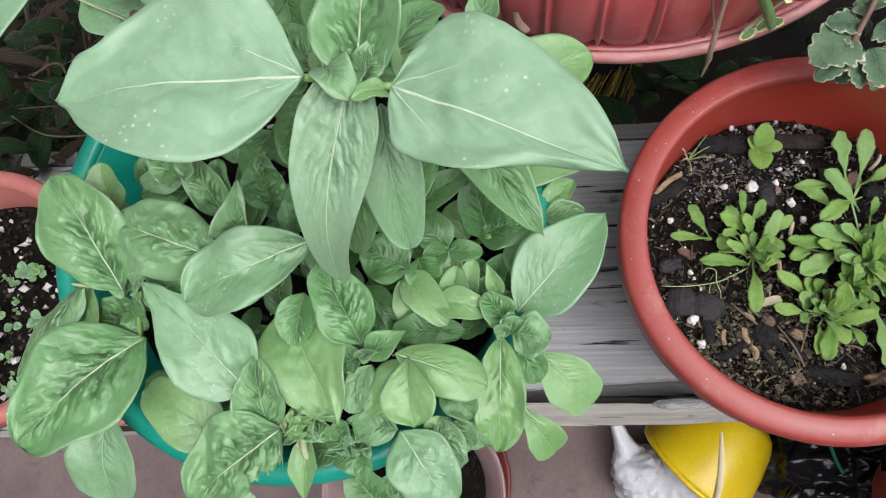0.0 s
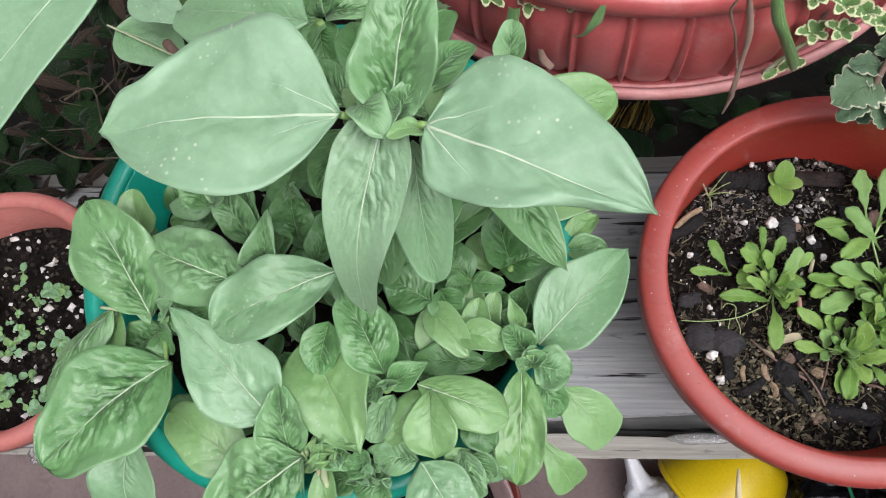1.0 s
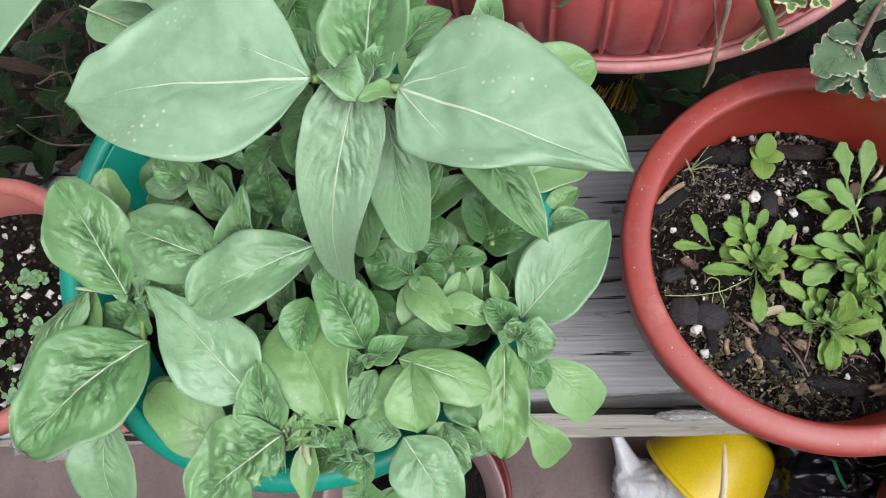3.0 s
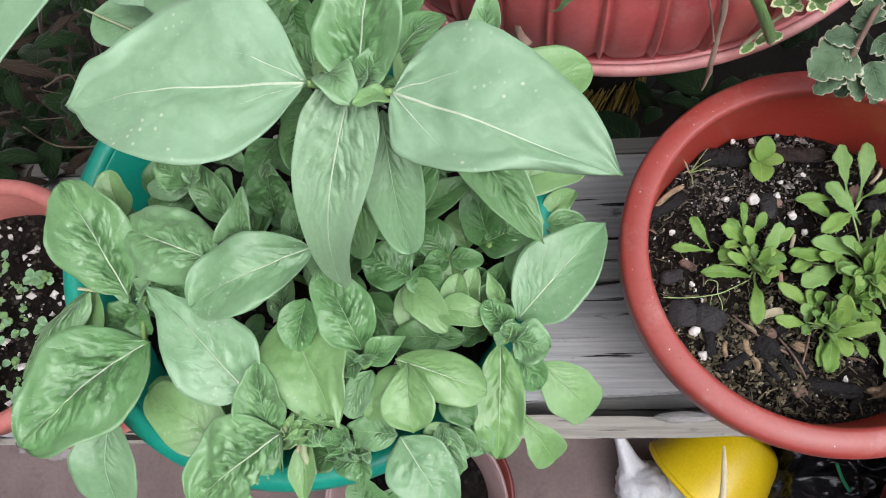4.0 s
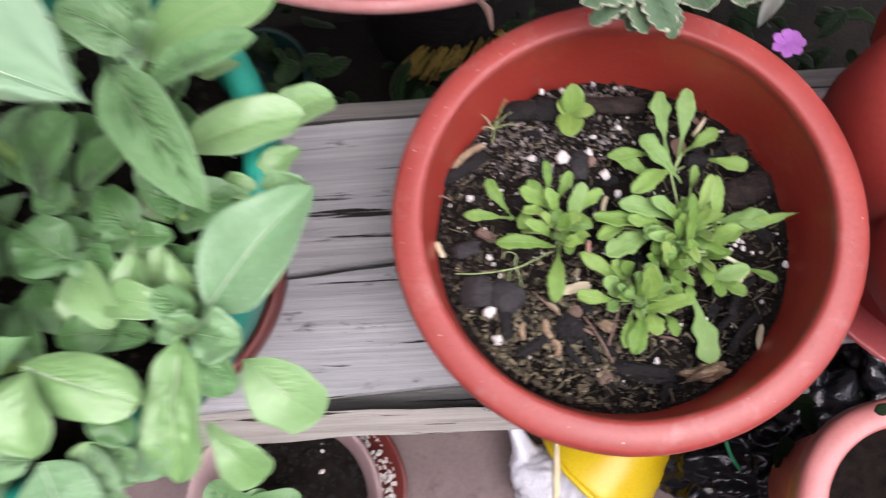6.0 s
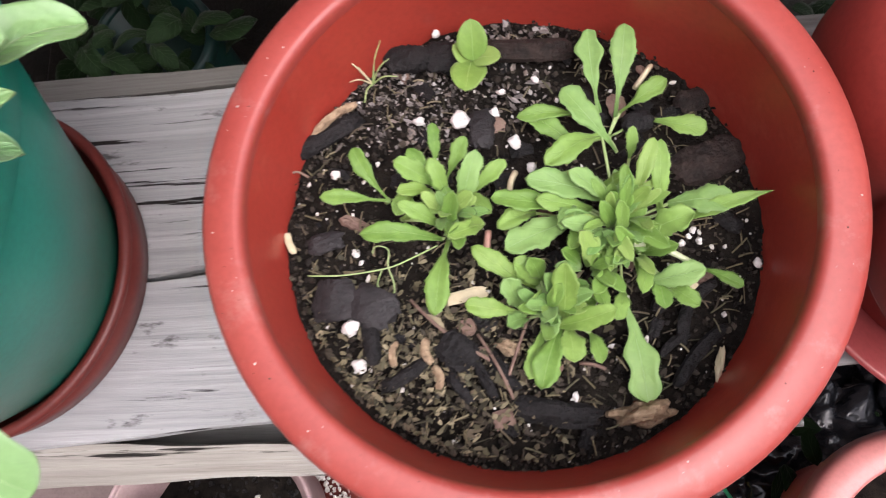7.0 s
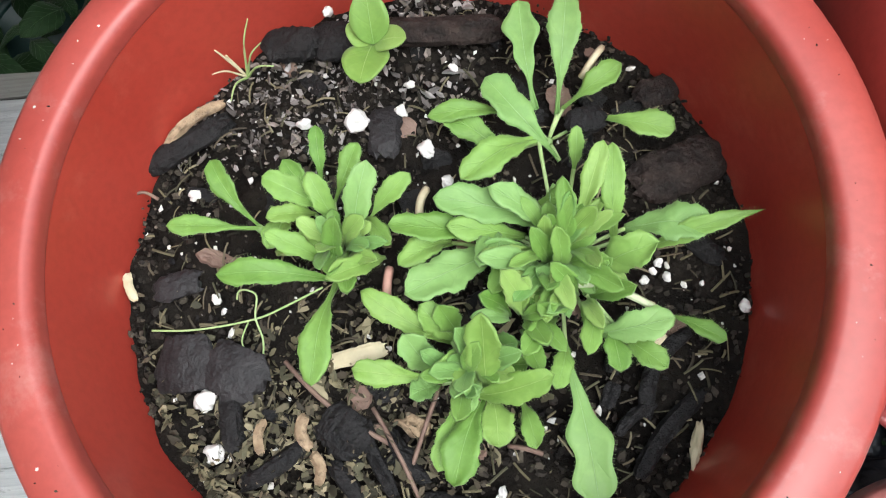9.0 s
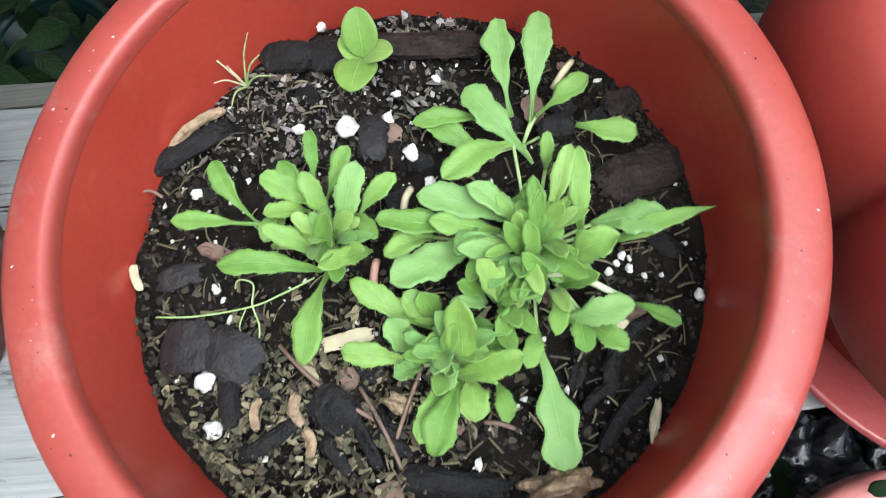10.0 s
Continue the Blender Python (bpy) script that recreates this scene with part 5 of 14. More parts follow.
leaf(mid_plant, (-0.1303, 0.2316, 0.8900), (-0.1196, 0.2440, 0.9000), 0.0181, M_LEAF, shape='ovate', arch=0.15, fold=0.48, ripple=0.2)
leaf(mid_plant, (-0.1409, 0.2317, 0.8600), (-0.1718, 0.2299, 0.8650), 0.0197, M_LEAF_DARK, shape='ovate', arch=0.15, fold=-0.32, ripple=0.12)
leaf(mid_plant, (-0.1216, 0.2309, 0.8700), (-0.1103, 0.2151, 0.8600), 0.0196, M_LEAF_DARK, shape='ovate', arch=0.15, fold=0.32, ripple=0.12)
stalk(mid_plant, (-0.0639, 0.0905, 0.8920), (-0.1072, 0.0784, 0.8000), 0.0020, mat=M_STEM_PALE, name="leaf_stalk")

front_plant = thing("sunflower_plant", "young sunflower plant at the front with small leaves", "plant", group="young plants")
stalk(front_plant, (-0.0223, 0.1240, 0.8900), (-0.0354, 0.1451, 0.7850), 0.0028)
leaf(front_plant, (-0.0227, 0.1318, 0.8930), (-0.0448, 0.1734, 0.9050), 0.0311, M_LEAF, shape='ovate', arch=0.12, fold=0.192, ripple=0.12, rib=False)
leaf(front_plant, (-0.0219, 0.1247, 0.8920), (0.0006, 0.1380, 0.8950), 0.0158, M_LEAF, shape='lance', arch=0.09, fold=0.48, ripple=0.09)
leaf(front_plant, (-0.0193, 0.1216, 0.8850), (-0.0317, 0.0964, 0.8800), 0.0162, M_CROWN, shape='ovate', arch=0.09, fold=0.48, ripple=0.12)
leaf(front_plant, (-0.0237, 0.1272, 0.8880), (-0.0356, 0.1218, 0.8850), 0.0161, M_LEAF, shape='ovate', arch=0.12, fold=0.48, ripple=0.12)
leaf(front_plant, (-0.0187, 0.1213, 0.8850), (-0.0244, 0.0964, 0.8750), 0.0126, M_LEAF_DARK, shape='ovate', arch=0.12, fold=0.48, ripple=0.075)
leaf(front_plant, (-0.0018, 0.1237, 0.8860), (-0.0177, 0.1018, 0.8880), 0.0173, M_LEAF_YELLOW, shape='ovate', arch=0.15, fold=-0.48, ripple=0.075)
leaf(front_plant, (-0.0103, 0.1079, 0.8800), (-0.0222, 0.0962, 0.8820), 0.0144, M_LEAF_YELLOW, shape='ovate', arch=0.15, fold=0.48, ripple=0.075)
leaf(front_plant, (-0.0061, 0.1270, 0.8880), (0.0424, 0.1095, 0.8800), 0.0280, M_LEAF_YELLOW, shape='oval', loose=0.4, arch=0.14, fold=-0.3, ripple=0.06, roll=-8, rib=True)
leaf(front_plant, (0.0016, 0.1245, 0.8920), (0.0043, 0.0886, 0.8880), 0.0282, M_LEAF_YELLOW, shape='heart', loose=0.4, arch=0.14, fold=0.42, rib=False, ripple=0.075)
leaf(front_plant, (-0.0061, 0.0879, 0.8760), (-0.0318, 0.0900, 0.8750), 0.0197, M_CROWN, shape='oval', arch=0.15, fold=-0.48, ripple=0.15)
leaf(front_plant, (-0.0062, 0.0871, 0.8700), (0.0204, 0.0467, 0.8620), 0.0365, M_LEAF_PALE, shape='ovate', arch=0.105, fold=0.16, ripple=0.09, rib=True)
leaf(front_plant, (-0.0282, 0.0760, 0.8650), (-0.0281, 0.0592, 0.8620), 0.0118, M_LEAF, shape='lance', arch=0.12, fold=0.32, ripple=0.15)
leaf(front_plant, (-0.0247, 0.0783, 0.8620), (-0.0461, 0.0741, 0.8600), 0.0238, M_LEAF, shape='ovate', arch=0.12, fold=0.32, ripple=0.12)
leaf(front_plant, (-0.0588, 0.0866, 0.8680), (-0.0603, 0.0490, 0.8620), 0.0157, M_LEAF_YELLOW, shape='lance', arch=0.09, fold=0.64, ripple=0.06)
leaf(front_plant, (-0.0442, 0.0785, 0.8550), (-0.0637, 0.0725, 0.8500), 0.0202, M_LEAF_DARK, shape='ovate', arch=0.09, fold=0.32, ripple=0.09)
leaf(front_plant, (-0.0586, 0.0940, 0.8850), (-0.0411, 0.0848, 0.8800), 0.0144, M_LEAF, shape='ovate', arch=0.15, fold=0.64, ripple=0.2)
leaf(front_plant, (-0.0538, 0.0909, 0.8850), (-0.0691, 0.0824, 0.8800), 0.0125, M_LEAF_YELLOW, shape='ovate', arch=0.15, fold=0.64, ripple=0.2)
leaf(front_plant, (-0.0545, 0.0924, 0.8880), (-0.0582, 0.1011, 0.8920), 0.0122, M_LEAF, shape='ovate', arch=0.15, fold=0.7, ripple=0.2)
leaf(front_plant, (-0.0529, 0.0909, 0.8880), (-0.0474, 0.0980, 0.8920), 0.0110, M_LEAF, shape='ovate', arch=0.15, fold=0.7, ripple=0.2)
leaf(front_plant, (-0.0523, 0.0894, 0.8900), (-0.0609, 0.0925, 0.8920), 0.0104, M_LEAF_YELLOW, shape='ovate', arch=0.15, fold=0.7, ripple=0.2)
leaf(front_plant, (-0.0361, 0.0847, 0.8750), (-0.0382, 0.0936, 0.8800), 0.0127, M_LEAF, shape='ovate', arch=0.15, fold=0.64, ripple=0.2)
leaf(front_plant, (-0.0337, 0.0817, 0.8720), (-0.0464, 0.0864, 0.8720), 0.0141, M_LEAF, shape='ovate', arch=0.15, fold=0.64, ripple=0.18)
leaf(front_plant, (-0.0413, 0.1000, 0.8680), (-0.0378, 0.1122, 0.8700), 0.0162, M_LEAF_DARK, shape='ovate', arch=0.15, fold=0.48, ripple=0.09)
leaf(front_plant, (-0.0279, 0.0875, 0.8700), (-0.0222, 0.0963, 0.8750), 0.0160, M_LEAF_DARK, shape='ovate', arch=0.15, fold=0.48, ripple=0.09)
stalk(front_plant, (-0.0537, 0.0880, 0.8850), (-0.0551, 0.0673, 0.8620), 0.0022, mat=M_STEM_PALE, name="leaf_stalk", side=0.2)

right_plant = thing("sunflower_plant", "young sunflower plant hanging over the teal rim", "plant", group="young plants")
stalk(right_plant, (0.0534, 0.1425, 0.8580), (0.0236, 0.1596, 0.7850), 0.0028)
leaf(right_plant, (0.0587, 0.1524, 0.8530), (0.1118, 0.2078, 0.8600), 0.0441, M_LEAF_PALE, shape='acute', arch=0.105, fold=0.224, ripple=0.03, rib=True)
leaf(right_plant, (0.0694, 0.1299, 0.8350), (0.1012, 0.1004, 0.8120), 0.0318, M_LEAF_YELLOW, shape='oval', arch=0.15, fold=0.24, ripple=0.03)
leaf(right_plant, (0.0491, 0.1391, 0.8600), (0.0457, 0.0748, 0.8460), 0.0290, M_LEAF_YELLOW, shape='oval', loose=0.4, arch=0.12, fold=0.192, ripple=0.15, rib=True)
leaf(right_plant, (0.0578, 0.1000, 0.8450), (0.0775, 0.0731, 0.8250), 0.0225, M_LEAF_YELLOW, shape='blunt', arch=0.15, fold=0.24, ripple=0.045)
leaf(right_plant, (0.0550, 0.1406, 0.8600), (0.0767, 0.1356, 0.8550), 0.0253, M_CROWN, shape='ovate', arch=0.12, fold=0.32, ripple=0.2)
leaf(right_plant, (0.0563, 0.1359, 0.8580), (0.0714, 0.1137, 0.8500), 0.0208, M_LEAF, shape='ovate', arch=0.12, fold=0.32, ripple=0.12)
leaf(right_plant, (0.0529, 0.1452, 0.8580), (0.0397, 0.1616, 0.8650), 0.0191, M_LEAF, shape='ovate', arch=0.12, fold=0.48, ripple=0.09)
leaf(right_plant, (0.0482, 0.1594, 0.8480), (0.0422, 0.1803, 0.8620), 0.0107, M_LEAF_YELLOW, shape='lance', arch=0.09, fold=0.48, ripple=0.045)
leaf(right_plant, (0.0535, 0.1411, 0.8680), (0.0571, 0.1499, 0.8720), 0.0097, M_CROWN, shape='ovate', arch=0.15, fold=0.7, ripple=0.15)
leaf(right_plant, (0.0535, 0.1405, 0.8680), (0.0632, 0.1449, 0.8720), 0.0110, M_CROWN, shape='ovate', arch=0.15, fold=0.7, ripple=0.15)
leaf(right_plant, (0.0518, 0.1380, 0.8680), (0.0464, 0.1424, 0.8720), 0.0097, M_CROWN, shape='ovate', arch=0.15, fold=0.7, ripple=0.15)
leaf(right_plant, (0.0293, 0.0950, 0.8550), (0.0378, 0.0781, 0.8460), 0.0197, M_LEAF_PALE, shape='ovate', arch=0.15, fold=0.48, ripple=0.12)
leaf(right_plant, (0.0193, 0.1108, 0.8680), (0.0339, 0.0937, 0.8680), 0.0201, M_LEAF_DARK, shape='ovate', arch=0.15, fold=0.32, ripple=0.09)
leaf(right_plant, (0.0158, 0.0938, 0.8680), (0.0262, 0.0677, 0.8580), 0.0177, M_CROWN, shape='ovate', arch=0.15, fold=0.48, ripple=0.2)
leaf(right_plant, (0.0202, 0.0941, 0.8650), (0.0100, 0.0807, 0.8600), 0.0164, M_LEAF_YELLOW, shape='ovate', arch=0.15, fold=0.48, ripple=0.2)
leaf(right_plant, (0.0215, 0.0926, 0.8620), (0.0316, 0.0771, 0.8550), 0.0166, M_LEAF, shape='ovate', arch=0.15, fold=0.48, ripple=0.2)

inner_plant = thing("sunflower_plant", "small young sunflower plants crowded inside the pot", "plant", group="young plants")
stalk(inner_plant, (0.0175, 0.1917, 0.8500), (-0.0044, 0.1979, 0.7850), 0.0024)
leaf(inner_plant, (0.0184, 0.1921, 0.8480), (0.0017, 0.2161, 0.8520), 0.0238, M_LEAF_DARK, shape='ovate', arch=0.12, fold=0.24, ripple=0.045)
leaf(inner_plant, (0.0440, 0.2013, 0.8400), (0.0351, 0.2370, 0.8700), 0.0288, M_LEAF_DARK, shape='ovate', arch=0.12, fold=0.24, ripple=0.075)
leaf(inner_plant, (-0.0110, 0.2033, 0.8800), (0.0178, 0.2306, 0.9050), 0.0292, M_LEAF, shape='ovate', arch=0.12, fold=0.192, ripple=0.06)
leaf(inner_plant, (0.0005, 0.2112, 0.8680), (0.0337, 0.2298, 0.8800), 0.0192, M_LEAF_DARK, shape='ovate', arch=0.09, fold=0.32, ripple=0.045)
leaf(inner_plant, (0.0358, 0.2004, 0.8450), (0.0683, 0.2107, 0.8500), 0.0294, M_LEAF_DARK, shape='ovate', arch=0.12, fold=0.24, ripple=0.09)
leaf(inner_plant, (0.0186, 0.1913, 0.8500), (0.0400, 0.1890, 0.8520), 0.0142, M_LEAF_DARK, shape='ovate', arch=0.12, fold=0.32, ripple=0.09)
leaf(inner_plant, (0.0185, 0.1906, 0.8500), (0.0038, 0.1837, 0.8520), 0.0149, M_LEAF_DARK, shape='ovate', arch=0.12, fold=0.48, ripple=0.15)
leaf(inner_plant, (-0.0062, 0.1764, 0.8550), (0.0195, 0.1448, 0.8620), 0.0219, M_LEAF_YELLOW, shape='ovate', arch=0.12, fold=0.32, ripple=0.06)
leaf(inner_plant, (0.0125, 0.1583, 0.8620), (0.0424, 0.1525, 0.8600), 0.0192, M_LEAF_YELLOW, shape='ovate', arch=0.15, fold=0.32, ripple=0.045)
leaf(inner_plant, (0.0225, 0.1532, 0.8500), (0.0250, 0.1795, 0.8600), 0.0194, M_LEAF_YELLOW, shape='ovate', arch=0.09, fold=0.48, ripple=0.045)
leaf(inner_plant, (-0.0027, 0.1768, 0.8620), (-0.0299, 0.1923, 0.8660), 0.0302, M_LEAF_DARK, shape='ovate', arch=0.12, fold=0.24, ripple=0.12)
leaf(inner_plant, (0.0012, 0.1852, 0.8580), (0.0108, 0.1664, 0.8550), 0.0234, M_LEAF_DARK, shape='ovate', arch=0.12, fold=0.32, ripple=0.09)
leaf(inner_plant, (-0.0052, 0.1764, 0.8550), (0.0023, 0.1410, 0.8450), 0.0224, M_LEAF_YELLOW, shape='ovate', arch=0.09, fold=0.24, ripple=0.045)
leaf(inner_plant, (-0.0314, 0.1708, 0.8500), (-0.0114, 0.1460, 0.8450), 0.0212, M_LEAF_DARK, shape='ovate', arch=0.12, fold=0.24, ripple=0.045)
leaf(inner_plant, (0.0767, 0.1694, 0.8350), (0.0537, 0.1948, 0.8450), 0.0257, M_LEAF_DARK, shape='ovate', arch=0.09, fold=0.24, ripple=0.045)
leaf(inner_plant, (0.0705, 0.1858, 0.8420), (0.0641, 0.1602, 0.8400), 0.0173, M_LEAF_DARK, shape='ovate', arch=0.09, fold=0.24, ripple=0.045)
leaf(inner_plant, (0.0287, 0.2005, 0.8350), (0.0226, 0.2256, 0.8400), 0.0210, M_LEAF_YELLOW, shape='oval', arch=0.09, fold=0.24, ripple=0.045)
leaf(inner_plant, (-0.0108, 0.2034, 0.8580), (-0.0244, 0.2179, 0.8600), 0.0199, M_LEAF_DARK, shape='ovate', arch=0.09, fold=0.24, ripple=0.09)
leaf(inner_plant, (-0.0571, 0.2029, 0.8680), (-0.0447, 0.1694, 0.8600), 0.0262, M_LEAF_DARK, shape='ovate', arch=0.09, fold=0.24, ripple=0.09)
leaf(inner_plant, (-0.0140, 0.1509, 0.8400), (0.0279, 0.1419, 0.8450), 0.0207, M_LEAF_DARK, shape='ovate', arch=0.09, fold=0.24, ripple=0.09)
leaf(inner_plant, (-0.0846, 0.1304, 0.8600), (-0.0886, 0.1458, 0.8700), 0.0229, M_LEAF_DARK, shape='ovate', arch=0.09, fold=0.24, ripple=0.09)
leaf(inner_plant, (0.0279, 0.1146, 0.8550), (0.0090, 0.1243, 0.8600), 0.0200, M_LEAF_DARK, shape='ovate', arch=0.09, fold=0.24, ripple=0.09)
leaf(inner_plant, (-0.0308, 0.1552, 0.8600), (-0.0172, 0.1283, 0.8600), 0.0199, M_LEAF_DARK, shape='ovate', arch=0.09, fold=0.24, ripple=0.09)
leaf(inner_plant, (-0.0873, 0.2664, 0.8700), (-0.0963, 0.2332, 0.8800), 0.0255, M_LEAF_DARK, shape='ovate', arch=0.09, fold=0.24, ripple=0.12)
leaf(inner_plant, (-0.0238, 0.3065, 0.8372), (-0.0446, 0.3092, 0.8459), 0.0148, M_LEAF_DARK, shape='ovate', arch=0.15, fold=0.25, roll=-5, ripple=0.08, nu=14, nv=8)
leaf(inner_plant, (-0.0744, 0.2002, 0.8476), (-0.0924, 0.2090, 0.8557), 0.0146, M_LEAF_DARK, shape='ovate', arch=0.15, fold=0.23, roll=6, ripple=0.08, nu=14, nv=8)
leaf(inner_plant, (-0.0957, 0.1993, 0.8265), (-0.1153, 0.1996, 0.8377), 0.0116, M_LEAF_DARK, shape='ovate', arch=0.15, fold=0.32, roll=-15, ripple=0.08, nu=14, nv=8)
leaf(inner_plant, (0.0093, 0.3021, 0.8309), (-0.0123, 0.2948, 0.8346), 0.0125, M_LEAF_DARK, shape='ovate', arch=0.15, fold=0.24, roll=-5, ripple=0.08, nu=14, nv=8)
leaf(inner_plant, (-0.0273, 0.2407, 0.8386), (-0.0184, 0.2149, 0.8498), 0.0197, M_LEAF_DARK, shape='ovate', arch=0.15, fold=0.14, roll=10, ripple=0.08, nu=14, nv=8)
leaf(inner_plant, (-0.1524, 0.1863, 0.8269), (-0.1369, 0.2065, 0.8276), 0.0188, M_LEAF, shape='ovate', arch=0.15, fold=0.20, roll=11, ripple=0.08, nu=14, nv=8)
leaf(inner_plant, (-0.0938, 0.2287, 0.8183), (-0.1003, 0.1975, 0.8222), 0.0199, M_LEAF_DARK, shape='ovate', arch=0.15, fold=0.27, roll=0, ripple=0.08, nu=14, nv=8)
leaf(inner_plant, (-0.1728, 0.1801, 0.8213), (-0.1617, 0.2001, 0.8322), 0.0134, M_LEAF, shape='ovate', arch=0.15, fold=0.17, roll=-10, ripple=0.08, nu=14, nv=8)
leaf(inner_plant, (0.0278, 0.2613, 0.8422), (0.0083, 0.2808, 0.8490), 0.0200, M_LEAF_DARK, shape='ovate', arch=0.15, fold=0.22, roll=-10, ripple=0.08, nu=14, nv=8)
leaf(inner_plant, (0.0174, 0.1911, 0.8459), (-0.0058, 0.1925, 0.8459), 0.0167, M_LEAF_DARK, shape='ovate', arch=0.15, fold=0.27, roll=8, ripple=0.08, nu=14, nv=8)
leaf(inner_plant, (-0.0399, 0.1090, 0.8319), (-0.0302, 0.0930, 0.8320), 0.0107, M_LEAF_DARK, shape='ovate', arch=0.15, fold=0.17, roll=5, ripple=0.08, nu=14, nv=8)
leaf(inner_plant, (-0.0105, 0.2464, 0.8465), (0.0177, 0.2434, 0.8501), 0.0160, M_LEAF, shape='ovate', arch=0.15, fold=0.11, roll=-7, ripple=0.08, nu=14, nv=8)
leaf(inner_plant, (-0.0157, 0.1691, 0.8204), (-0.0352, 0.1903, 0.8241), 0.0209, M_LEAF_DARK, shape='ovate', arch=0.15, fold=0.19, roll=14, ripple=0.08, nu=14, nv=8)
leaf(inner_plant, (-0.1186, 0.1899, 0.8402), (-0.1332, 0.2032, 0.8477), 0.0112, M_LEAF, shape='ovate', arch=0.15, fold=0.29, roll=17, ripple=0.08, nu=14, nv=8)
leaf(inner_plant, (-0.1710, 0.2655, 0.8413), (-0.1634, 0.2470, 0.8396), 0.0119, M_LEAF_DARK, shape='ovate', arch=0.15, fold=0.11, roll=8, ripple=0.08, nu=14, nv=8)
leaf(inner_plant, (-0.0704, 0.1815, 0.8192), (-0.0747, 0.2034, 0.8302), 0.0133, M_LEAF_DARK, shape='ovate', arch=0.15, fold=0.29, roll=-9, ripple=0.08, nu=14, nv=8)
leaf(inner_plant, (-0.0462, 0.2870, 0.8398), (-0.0640, 0.2812, 0.8472), 0.0134, M_LEAF_DARK, shape='ovate', arch=0.15, fold=0.34, roll=-20, ripple=0.08, nu=14, nv=8)
leaf(inner_plant, (-0.1685, 0.2923, 0.8289), (-0.1958, 0.2801, 0.8287), 0.0222, M_LEAF, shape='ovate', arch=0.15, fold=0.32, roll=-5, ripple=0.08, nu=14, nv=8)
leaf(inner_plant, (-0.1325, 0.2608, 0.8465), (-0.1394, 0.2849, 0.8513), 0.0185, M_LEAF_DARK, shape='ovate', arch=0.15, fold=0.26, roll=-17, ripple=0.08, nu=14, nv=8)
leaf(inner_plant, (-0.1876, 0.2095, 0.8488), (-0.1978, 0.2354, 0.8533), 0.0178, M_LEAF_DARK, shape='ovate', arch=0.15, fold=0.28, roll=0, ripple=0.08, nu=14, nv=8)
leaf(inner_plant, (-0.0026, 0.2037, 0.8261), (0.0169, 0.2028, 0.8234), 0.0101, M_LEAF_DARK, shape='ovate', arch=0.15, fold=0.25, roll=-19, ripple=0.08, nu=14, nv=8)
leaf(inner_plant, (-0.1241, 0.1178, 0.8315), (-0.1542, 0.1154, 0.8286), 0.0153, M_LEAF, shape='ovate', arch=0.15, fold=0.11, roll=-3, ripple=0.08, nu=14, nv=8)
leaf(inner_plant, (-0.1111, 0.1041, 0.8403), (-0.1316, 0.1100, 0.8425), 0.0132, M_LEAF_DARK, shape='ovate', arch=0.15, fold=0.11, roll=-9, ripple=0.08, nu=14, nv=8)
leaf(inner_plant, (-0.1862, 0.2207, 0.8462), (-0.1814, 0.1944, 0.8543), 0.0179, M_LEAF, shape='ovate', arch=0.15, fold=0.17, roll=11, ripple=0.08, nu=14, nv=8)
leaf(inner_plant, (-0.1536, 0.2810, 0.8439), (-0.1226, 0.2737, 0.8400), 0.0184, M_LEAF, shape='ovate', arch=0.15, fold=0.36, roll=-11, ripple=0.08, nu=14, nv=8)
leaf(inner_plant, (-0.0329, 0.2439, 0.8333), (-0.0499, 0.2280, 0.8412), 0.0173, M_LEAF_DARK, shape='ovate', arch=0.15, fold=0.31, roll=-7, ripple=0.08, nu=14, nv=8)
leaf(inner_plant, (-0.1120, 0.1447, 0.8354), (-0.1048, 0.1625, 0.8318), 0.0120, M_LEAF_DARK, shape='ovate', arch=0.15, fold=0.37, roll=12, ripple=0.08, nu=14, nv=8)
leaf(inner_plant, (-0.0473, 0.3091, 0.8247), (-0.0698, 0.3306, 0.8282), 0.0190, M_LEAF, shape='ovate', arch=0.15, fold=0.30, roll=4, ripple=0.08, nu=14, nv=8)
leaf(inner_plant, (-0.1071, 0.1872, 0.8491), (-0.1021, 0.2095, 0.8552), 0.0164, M_LEAF, shape='ovate', arch=0.15, fold=0.11, roll=12, ripple=0.08, nu=14, nv=8)
leaf(inner_plant, (-0.1488, 0.1762, 0.8304), (-0.1791, 0.1862, 0.8415), 0.0171, M_LEAF, shape='ovate', arch=0.15, fold=0.16, roll=3, ripple=0.08, nu=14, nv=8)
leaf(inner_plant, (-0.0168, 0.1669, 0.8197), (-0.0092, 0.1384, 0.8242), 0.0151, M_LEAF_DARK, shape='ovate', arch=0.15, fold=0.23, roll=15, ripple=0.08, nu=14, nv=8)
leaf(inner_plant, (-0.0745, 0.3120, 0.8438), (-0.0956, 0.2996, 0.8525), 0.0163, M_LEAF_DARK, shape='ovate', arch=0.15, fold=0.12, roll=-8, ripple=0.08, nu=14, nv=8)
leaf(inner_plant, (-0.0259, 0.2887, 0.8334), (-0.0501, 0.2832, 0.8403), 0.0166, M_LEAF_DARK, shape='ovate', arch=0.15, fold=0.18, roll=2, ripple=0.08, nu=14, nv=8)
leaf(inner_plant, (-0.1021, 0.3145, 0.8153), (-0.0926, 0.2889, 0.8143), 0.0143, M_LEAF_DARK, shape='ovate', arch=0.15, fold=0.21, roll=2, ripple=0.08, nu=14, nv=8)
leaf(inner_plant, (-0.0550, 0.2239, 0.8323), (-0.0665, 0.1993, 0.8309), 0.0143, M_LEAF, shape='ovate', arch=0.15, fold=0.26, roll=6, ripple=0.08, nu=14, nv=8)
